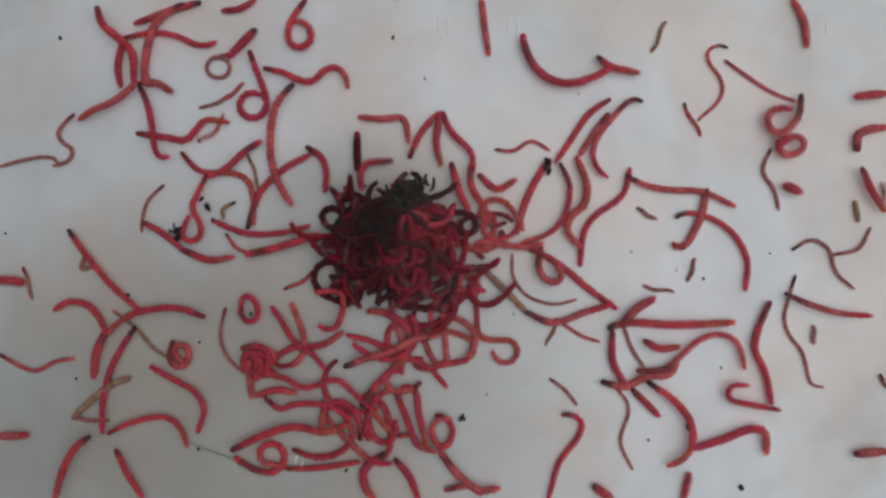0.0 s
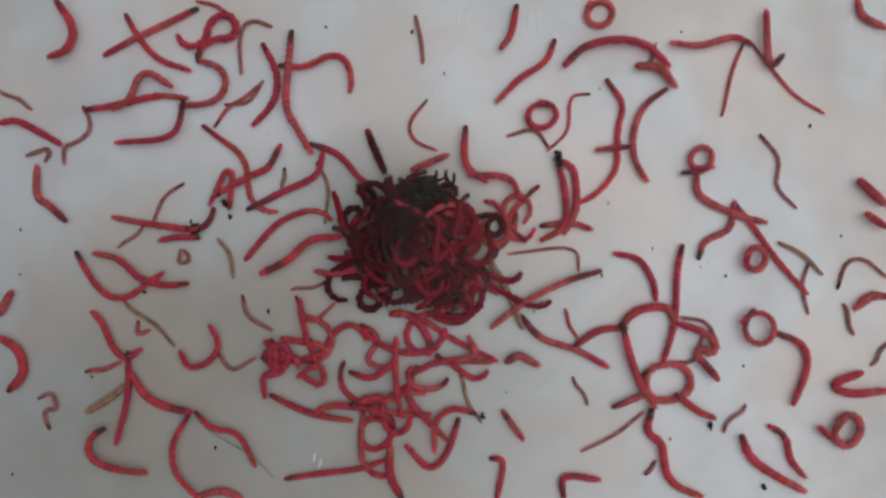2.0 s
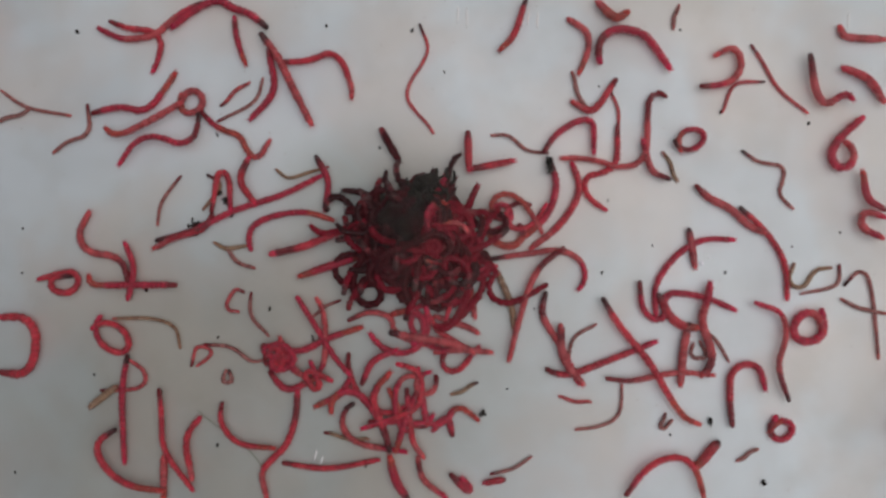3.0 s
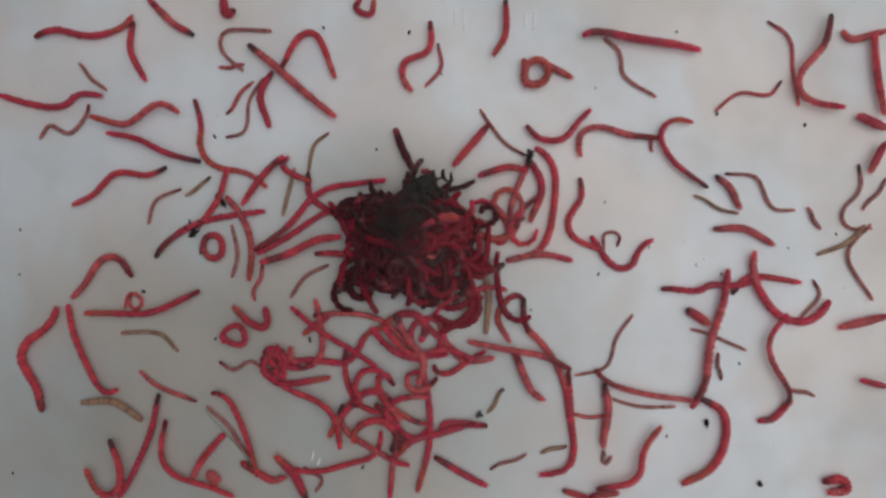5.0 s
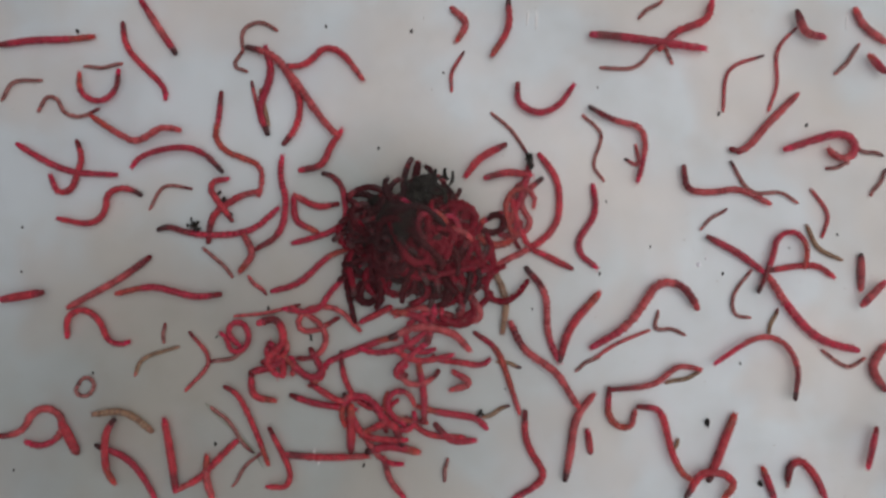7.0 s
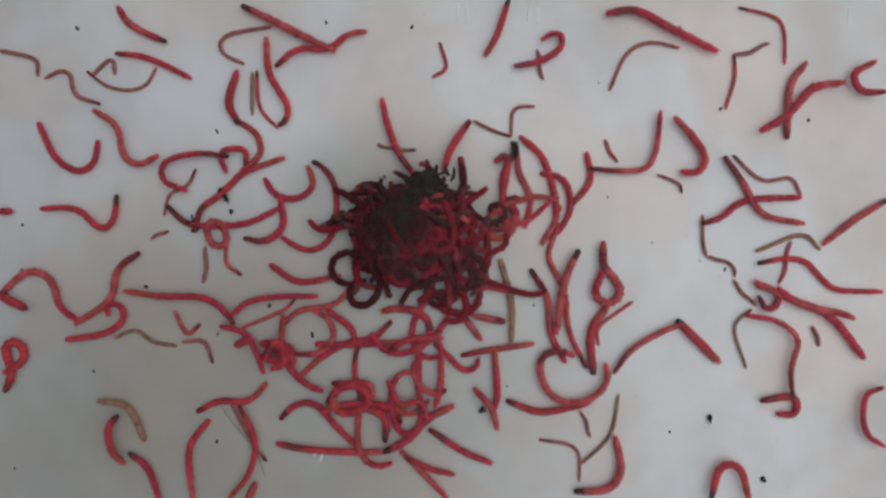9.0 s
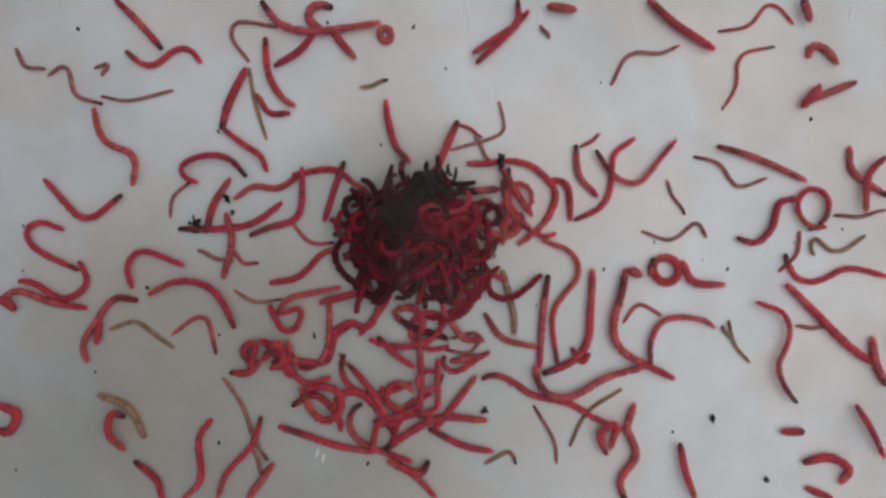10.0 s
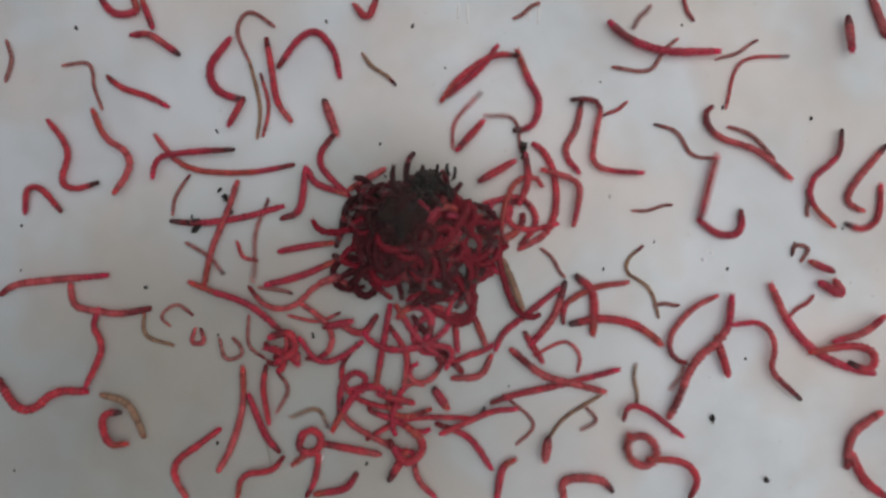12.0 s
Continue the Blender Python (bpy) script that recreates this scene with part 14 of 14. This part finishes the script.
    rows += [(9,22.3,-9.5,8.0,-144,-145,-146,-145,-141,-126,-80,-83), (9.5,22.7,-9.6,8.6,-137,-134,-138,-150,-163,-168,-169,-167), (10,26.1,-8.2,6.4,-208,-213,-212,-200,-155,-126,-121,-127), (10.5,17.8,-14.3,2.6,-392,-401,-362,-304,-295,-293,-293,-296), (11,19.1,-15.4,5.2,-257,-259,-259,-255,-246,-228,-218,-223), (11.5,3.1,-14.8,8.0,-145,-139,-146,-177,-207,-216,-217,-213), (12,15.8,-13.6,9.6,-283,-281,-244,-219,-168,-153,-151,-154)]
    go("p", 9.7, 16, 0.0, rows)
    rows = [(0,17.3,-10.0,3.3,-113,-113,-113,-113,-113,-113,-113,-113), (0.5,18.2,-11.5,4.6,-99,-99,-99,-99,-99,-99,-99,-99), (2,-17.5,-4.3,5.0,-166,-165,-167,-167,-167,-167,-167,-167), (2.5,-15.9,-6.4,4.6,-145,-145,-145,-145,-145,-145,-145,-145), (3,-15.6,-7.4,4.4,-149,-149,-149,-149,-149,-149,-149,-149)]
    rows += [(5,22.8,2.1,5.5,-287,-292,-232,-185,-168,-100,-82,-87), (5.5,21.3,4.8,2.9,-67,-67,-67,-67,-67,-67,-67,-67), (6,20.1,3.5,6.9,62,65,61,44,22,10,-123,-127), (6.5,24.0,-0.7,3.6,11,13,14,11,1,-50,-86,-77), (7,36.2,4.7,4.3,-142,-142,-142,-142,-142,-142,-142,-142)]
    rows += [(9,30.5,9.0,4.1,-258,-261,-220,-206,-202,-201,-201,-203), (9.5,31.7,7.7,4.8,-273,-279,-264,-241,-230,-227,-227,-229), (10,30.6,6.8,5.0,-243,-243,-243,-243,-243,-243,-243,-243), (10.5,30.8,6.9,5.0,-243,-243,-243,-243,-243,-243,-243,-243), (11,27.6,4.9,6.4,-180,-180,-180,-180,-180,-180,-180,-180), (11.5,27.5,5.2,5.7,-172,-172,-172,-172,-172,-172,-172,-172), (12,27.6,5.3,5.3,-172,-172,-172,-172,-172,-172,-172,-172)]
    go("p", 6.9, 11, 0.0, rows)
    rows = [(0,-63.4,-0.8,6.8,-46,-50,-49,-41,-21,1,8,2), (0.5,-28.3,-0.8,6.8,-46,-50,-49,-41,-21,1,8,2), (1,-30.3,-1.5,6.5,-64,-66,-65,-60,-51,-44,-42,-44), (1.5,-28.7,-3.6,2.6,-98,-98,-98,-98,-98,-98,-98,-98), (2,-28.3,-0.4,5.4,-50,-45,-51,-66,-78,-82,-83,-81), (2.5,-28.5,-0.2,11.1,-72,-28,5,-7,-56,-15,-9,-10), (3,-28.2,0.7,4.4,-29,-35,-21,-1,8,11,11,9)]
    rows += [(5,-20.1,8.2,6.2,-104,-104,-104,-104,-104,-104,-104,-104), (6,-17.7,9.2,2.6,-90,-90,-90,-90,-90,-90,-90,-90), (6.5,10.0,-4.9,3.0,-180,-180,-180,-180,-180,-180,-180,-180), (7,-23.6,19.2,4.6,-76,-76,-76,-76,-76,-76,-76,-76)]
    rows += [(9,-25.3,20.6,5.2,-90,-90,-90,-90,-90,-90,-90,-90), (9.5,-25.6,20.4,6.1,-79,-79,-79,-79,-79,-79,-79,-79), (10,-24.9,19.3,9.6,-81,-82,-81,-78,-74,-72,-72,-73), (10.5,-24.9,20.4,9.0,-82,-83,-83,-81,-76,-68,-62,-65), (11,-25.2,19.8,10.7,-87,-89,-89,-88,-84,-72,-51,-55), (11.5,-26.4,19.5,9.4,-118,-122,-117,-103,-92,-88,-87,-89), (12,-24.7,19.9,10.7,-76,-75,-75,-77,-82,-92,-100,-97)]
    go("u", 11.2, 16, 0.0, rows)
    rows = [(0,62.6,-16.3,5.1,-65,-71,-52,3,23,107,123,118), (0.5,62.6,-16.3,5.1,-65,-71,-52,3,23,107,123,118), (1,42.8,-16.3,5.1,-66,-71,-51,3,24,104,123,119), (1.5,39.4,-30.0,4.1,-5,-5,-5,-5,-5,-5,-5,-5), (2,27.7,-28.2,1.9,53,53,53,53,53,53,53,53), (2.5,28.0,-26.6,3.8,9,9,9,9,9,9,9,9), (3,29.5,-22.7,3.6,-112,-114,-114,-112,-14,48,48,46)]
    rows += [(5,22.1,-27.3,2.6,-91,-93,-93,-91,-43,49,52,47), (5.5,50.7,-26.4,9.9,-127,-129,-117,-98,-96,-130,-197,-192), (6,53.1,-21.6,6.1,-184,-193,-173,-111,-95,-91,-91,-95), (6.5,40.4,-27.0,5.5,-161,-164,-164,-159,-129,-57,-48,-55), (7,46.4,-29.7,2.3,-90,-90,-90,-90,-90,-90,-90,-90)]
    rows += [(9,46.4,-35.5,2.3,-90,-90,-90,-90,-90,-90,-90,-90), (9.5,46.4,-35.5,2.3,-90,-90,-90,-90,-90,-90,-90,-90), (10,46.4,-35.5,2.3,-90,-90,-90,-90,-90,-90,-90,-90), (10.5,52.0,-21.3,5.2,47,52,51,38,-28,-57,-60,-54), (11,62.7,-21.3,5.2,46,52,51,38,-31,-57,-60,-53), (11.5,62.7,-21.3,5.2,46,52,51,38,-31,-57,-60,-53), (12,62.7,-21.3,5.2,46,52,51,38,-31,-57,-60,-53)]
    go("p", 9.9, 16, 0.0, rows)
    rows = [(0,-61.1,9.5,2.0,-35,-35,-35,-35,-35,-35,-35,-35), (0.5,-61.1,9.5,2.0,-35,-35,-35,-35,-35,-35,-35,-35), (1,-57.4,9.5,2.0,-35,-35,-35,-35,-35,-35,-35,-35), (1.5,-56.0,10.7,4.3,55,60,53,36,21,16,15,18), (2,-53.1,13.3,4.0,17,19,19,18,13,-62,-120,-113), (2.5,-62.1,13.3,4.0,17,19,19,18,13,-66,-121,-111), (3,-56.9,18.1,4.0,22,22,22,22,22,22,22,22)]
    rows += [(5,-62.1,18.1,4.0,22,22,22,22,22,22,22,22), (5.5,-62.1,18.1,4.0,22,22,22,22,22,22,22,22), (6,-62.1,18.1,4.0,22,22,22,22,22,22,22,22), (6.5,-50.1,21.5,18.0,0,1,-2,-10,-7,10,19,25), (7,-56.4,22.1,6.2,59,65,58,31,8,0,-1,3)]
    rows += [(9,-55.7,25.3,6.7,-13,-11,-11,-12,-17,-38,-92,-86), (9.5,-55.9,25.2,6.0,-39,-42,-39,-27,-13,-7,-6,-8), (10,-55.3,24.7,4.7,-64,-68,-66,-52,-22,-4,0,-6), (10.5,-56.0,24.9,7.0,-29,-28,-29,-44,-74,-9,-5,-7), (11,-56.3,25.7,6.2,42,45,45,42,33,-8,-41,-32), (11.5,-56.3,25.1,5.5,17,13,14,20,42,75,85,78), (12,-57.4,24.9,5.1,73,70,71,78,92,106,110,106)]
    go("p", 18.1, 20, 0.0, rows)
    rows = [(0,2.9,-36.6,4.4,-59,-59,-59,-59,-59,-59,-59,-59), (0.5,2.9,-36.6,4.4,-59,-59,-59,-59,-59,-59,-59,-59), (1,2.9,-17.6,4.4,-59,-59,-59,-59,-59,-59,-59,-59), (1.5,4.0,-18.3,8.9,-107,-113,-91,-72,-66,-64,-64,-66), (2,3.4,-18.6,8.2,-66,-66,-66,-66,-66,-66,-66,-66), (2.5,3.3,-17.7,6.4,-143,-149,-144,-115,-70,-58,-57,-61), (3,2.9,-18.2,3.7,-156,-156,-156,-156,-156,-156,-156,-156)]
    rows += [(5,7.5,-19.6,3.5,-122,-122,-122,-122,-122,-122,-122,-122), (5.5,6.6,-19.1,3.5,-122,-122,-122,-122,-122,-122,-122,-122), (6,5.6,-20.1,3.9,-73,-73,-73,-73,-73,-73,-73,-73), (6.5,6.7,-20.7,2.7,-146,-146,-146,-146,-146,-146,-146,-146), (7,7.4,-21.2,3.7,-156,-156,-156,-156,-156,-156,-156,-156)]
    rows += [(9,7.4,-36.3,3.7,-156,-156,-156,-156,-156,-156,-156,-156), (9.5,9.0,-27.7,3.7,-114,-114,-114,-114,-114,-114,-114,-114), (10,7.7,-27.6,5.2,-249,-258,-219,-161,-152,-150,-150,-153), (10.5,8.9,-27.2,2.5,-117,-117,-117,-117,-117,-117,-117,-117), (11,8.9,-35.7,2.5,-117,-117,-117,-117,-117,-117,-117,-117), (11.5,8.9,-35.7,2.5,-117,-117,-117,-117,-117,-117,-117,-117), (12,-17.3,-22.0,6.7,-243,-250,-245,-211,-167,-156,-155,-160)]
    go("p", 8.9, 15, 0.0, rows)
    rows = [(0,-21.9,-39.5,10.3,-329,-203,-176,-114,-98,-74,-59,-63), (0.5,-21.9,-39.5,10.3,-329,-203,-176,-114,-98,-74,-59,-63), (1,-21.9,-7.4,10.3,-330,-237,-175,-115,-98,-74,-59,-62), (1.5,-24.2,-7.4,7.7,-86,-89,-88,-84,-71,-48,-37,-43), (2,-25.0,-8.2,6.3,-76,-82,-74,-52,-34,-28,-28,-31), (2.5,-26.1,-9.1,6.5,-77,-83,-73,-45,-26,-20,-19,-23), (3,-24.9,-8.5,6.5,-92,-97,-92,-74,-54,-46,-45,-48)]
    rows += [(5,-17.6,-3.3,6.6,-154,-157,-156,-148,-133,-124,-121,-124), (5.5,-18.2,-3.3,7.0,-168,-174,-167,-143,-123,-115,-114,-118), (6,-9.9,-18.0,4.2,-207,-207,-207,-207,-207,-207,-207,-207), (6.5,14.2,-23.3,7.3,-268,-263,-265,-279,-327,-352,-356,-350), (7,0.7,-29.0,2.7,-278,-278,-278,-278,-278,-278,-278,-278)]
    rows += [(9,0.7,-35.7,2.7,-278,-278,-278,-278,-278,-278,-278,-278), (9.5,-9.8,-17.5,7.8,-382,-384,-383,-379,-371,-365,-363,-365), (10,2.7,-13.4,5.2,-368,-372,-371,-366,-349,-317,-305,-312), (10.5,3.2,-13.2,5.8,-350,-347,-347,-349,-358,-400,-441,-432), (11,26.1,-12.1,5.0,-527,-527,-527,-527,-527,-527,-527,-527), (11.5,28.9,-9.3,7.9,-484,-484,-484,-484,-483,-481,-475,-476), (12,29.5,-7.4,3.0,-540,-540,-540,-540,-540,-540,-540,-540)]
    go("p", 10.4, 17, 0.0, rows)
    rows = [(0,36.4,4.7,9.1,-102,-100,-104,-112,-115,-118,-141,-215), (0.5,37.0,3.9,10.2,-102,-100,-115,-122,-128,-146,-194,-193), (1,35.8,5.1,25.6,-149,-153,-154,-107,-47,23,51,73), (1.5,36.4,7.4,13.2,-120,-118,-61,-35,-18,-9,2,1)]
    rows += [(5,40.6,2.9,7.6,1,5,2,-8,-23,-31,-33,-30), (5.5,42.0,7.3,7.5,79,81,78,69,59,54,54,56), (6,42.7,11.9,10.1,77,79,76,70,63,60,60,61), (6.5,43.0,15.7,9.1,55,56,56,54,50,48,47,48), (7,43.1,17.0,11.5,-28,31,50,51,46,45,45,45)]
    rows += [(9,46.2,20.0,10.0,91,89,88,88,83,67,49,52), (9.5,49.2,13.3,12.6,54,58,74,102,127,129,104,84), (10,51.1,20.7,6.4,202,202,202,202,202,202,202,202), (10.5,55.8,25.2,10.3,209,211,184,79,192,265,324,322), (11,57.9,30.7,4.5,99,99,99,99,99,99,99,99), (11.5,57.4,30.1,5.4,106,106,106,106,106,106,106,106), (12,57.5,30.6,4.8,111,111,111,111,111,111,111,111)]
    go("R", 25.7, 20, 0.0, rows)
    rows = [(0,-26.3,6.5,2.9,-150,-153,-153,-149,-133,-96,-78,-86), (1.5,-30.1,17.2,1.7,-116,-116,-116,-116,-116,-116,-116,-116), (2,-21.0,10.1,2.3,-99,-99,-99,-99,-99,-99,-99,-99), (3,-30.5,8.1,6.3,-35,-26,-41,-106,-127,-132,-132,-128)]
    rows += [(5,-32.1,8.9,3.8,-140,-140,-140,-140,-140,-142,-148,-158), (5.5,-30.9,9.7,4.4,-139,-148,-126,-70,-55,-52,-52,-55), (6,-22.0,8.7,3.5,-122,-122,-122,-122,-122,-122,-122,-122), (6.5,4.4,-14.7,3.8,-191,-191,-191,-191,-191,-191,-191,-191), (7,9.1,-14.8,3.1,-194,-194,-194,-194,-194,-194,-194,-194)]
    rows += [(9,-6.1,13.3,4.9,-179,-177,-182,-188,-190,-191,-191,-190), (9.5,-9.9,16.1,3.9,-89,-87,-87,-88,-94,-159,-213,-204), (10,-9.3,21.9,3.5,-164,-164,-164,-164,-164,-164,-164,-164), (10.5,-8.7,24.2,6.8,-199,-194,-199,-213,-232,-241,-243,-239), (11,-8.8,23.5,6.3,-209,-206,-208,-217,-230,-236,-238,-235), (11.5,-9.0,23.6,6.8,-211,-209,-210,-216,-227,-236,-238,-235), (12,-8.6,23.7,6.2,-224,-224,-224,-224,-224,-224,-224,-224)]
    go("p", 6.8, 11, 0.0, rows)
    rows = [(0,33.1,-8.7,16.9,35,7,-4,-4,0,3,4,3), (0.5,35.0,-5.2,11.0,23,25,19,14,11,11,11,11), (1.5,38.3,1.0,6.5,-103,-103,-103,-103,-103,-103,-103,-103), (2,27.3,-7.6,9.2,47,51,35,14,5,-7,-62,-64), (2.5,29.9,-8.5,8.5,-84,-87,-77,-51,-26,2,12,9)]
    rows += [(5,34.3,-8.3,2.7,-34,-34,-34,-34,-34,-34,-34,-34), (6.5,34.8,5.8,6.6,69,68,68,71,77,83,86,84), (7,17.9,-9.6,10.6,73,76,72,62,52,49,48,50)]
    rows += [(9,20.2,-11.7,9.7,95,98,97,91,75,58,53,57), (9.5,15.8,-11.8,6.5,120,126,111,85,74,70,70,72), (10,18.0,-10.8,17.0,21,21,37,68,89,86,87,86), (10.5,18.3,-10.4,15.1,56,68,73,69,54,40,-1,-12), (11,19.7,-11.2,15.3,80,80,63,47,-1,-39,-68,-96), (11.5,21.3,-10.9,15.6,85,73,48,-2,-25,-41,-45,-43), (12,23.0,-10.1,13.0,12,13,4,-5,-15,-28,-37,-48)]
    go("R", 17.1, 20, 0.0, rows)
    rows = [(0,36.0,-1.5,2.6,73,73,73,73,73,73,73,73), (1,34.6,-12.8,3.9,73,73,73,73,73,73,73,73), (1.5,33.3,-12.5,6.1,80,82,82,79,70,43,20,27), (3,34.0,-13.3,5.4,-107,-112,-55,-5,9,104,121,117)]
    rows += [(5,37.2,-15.0,3.0,97,97,97,97,97,97,97,97), (5.5,33.1,-11.6,2.7,34,34,34,34,34,34,34,34), (6,30.0,-9.7,4.4,127,129,126,121,117,116,115,116), (6.5,28.4,-12.2,5.0,151,147,165,208,215,108,70,74)]
    rows += [(9,36.0,-0.0,10.2,79,133,172,157,107,91,89,93), (9.5,33.4,1.3,8.5,106,107,179,194,185,150,133,138), (10,30.9,2.1,10.1,115,118,218,224,204,166,157,161), (10.5,28.6,2.3,6.1,186,179,198,223,233,236,236,234), (11,26.2,1.2,9.9,178,172,175,194,252,271,273,268), (11.5,40.5,11.1,15.9,35,34,41,57,121,137,164,177), (12,68.1,11.1,15.9,36,34,41,55,122,137,165,175)]
    go("p", 15.9, 20, 0.0, rows)
    rows = [(0,31.5,-4.1,3.9,-11,-11,-11,-11,-11,-11,-11,-11), (3,35.9,-11.7,7.1,-31,-28,-30,-38,-52,-60,-62,-59)]
    rows += [(5,37.2,-11.3,7.7,-8,-13,-21,-23,-24,-24,-24,-23), (5.5,36.5,-11.5,8.8,-42,-39,-25,-21,-20,-20,-20,-20), (6,37.4,-12.4,7.2,-8,-8,-8,-8,-8,-8,-8,-8), (6.5,39.2,-12.3,5.5,74,81,73,40,10,2,2,6), (7,39.8,-5.8,8.8,174,177,118,87,68,53,50,52)]
    rows += [(9,40.1,-5.9,4.0,131,131,131,131,131,131,131,131), (9.5,17.9,10.0,10.1,112,115,100,82,64,41,33,36), (10,3.2,-11.5,4.8,130,122,156,187,195,197,197,195), (10.5,14.5,-1.0,7.3,168,168,168,168,168,168,168,168), (11,14.3,-1.4,5.7,157,157,157,157,157,157,157,157), (11.5,15.0,-0.8,4.0,158,158,158,158,158,158,158,158), (12,14.6,-1.8,4.8,129,129,129,129,129,129,129,129)]
    go("p", 10.2, 17, 0.0, rows)
    build_knot()
    drifting_weed()
    weed_thread()


motions()
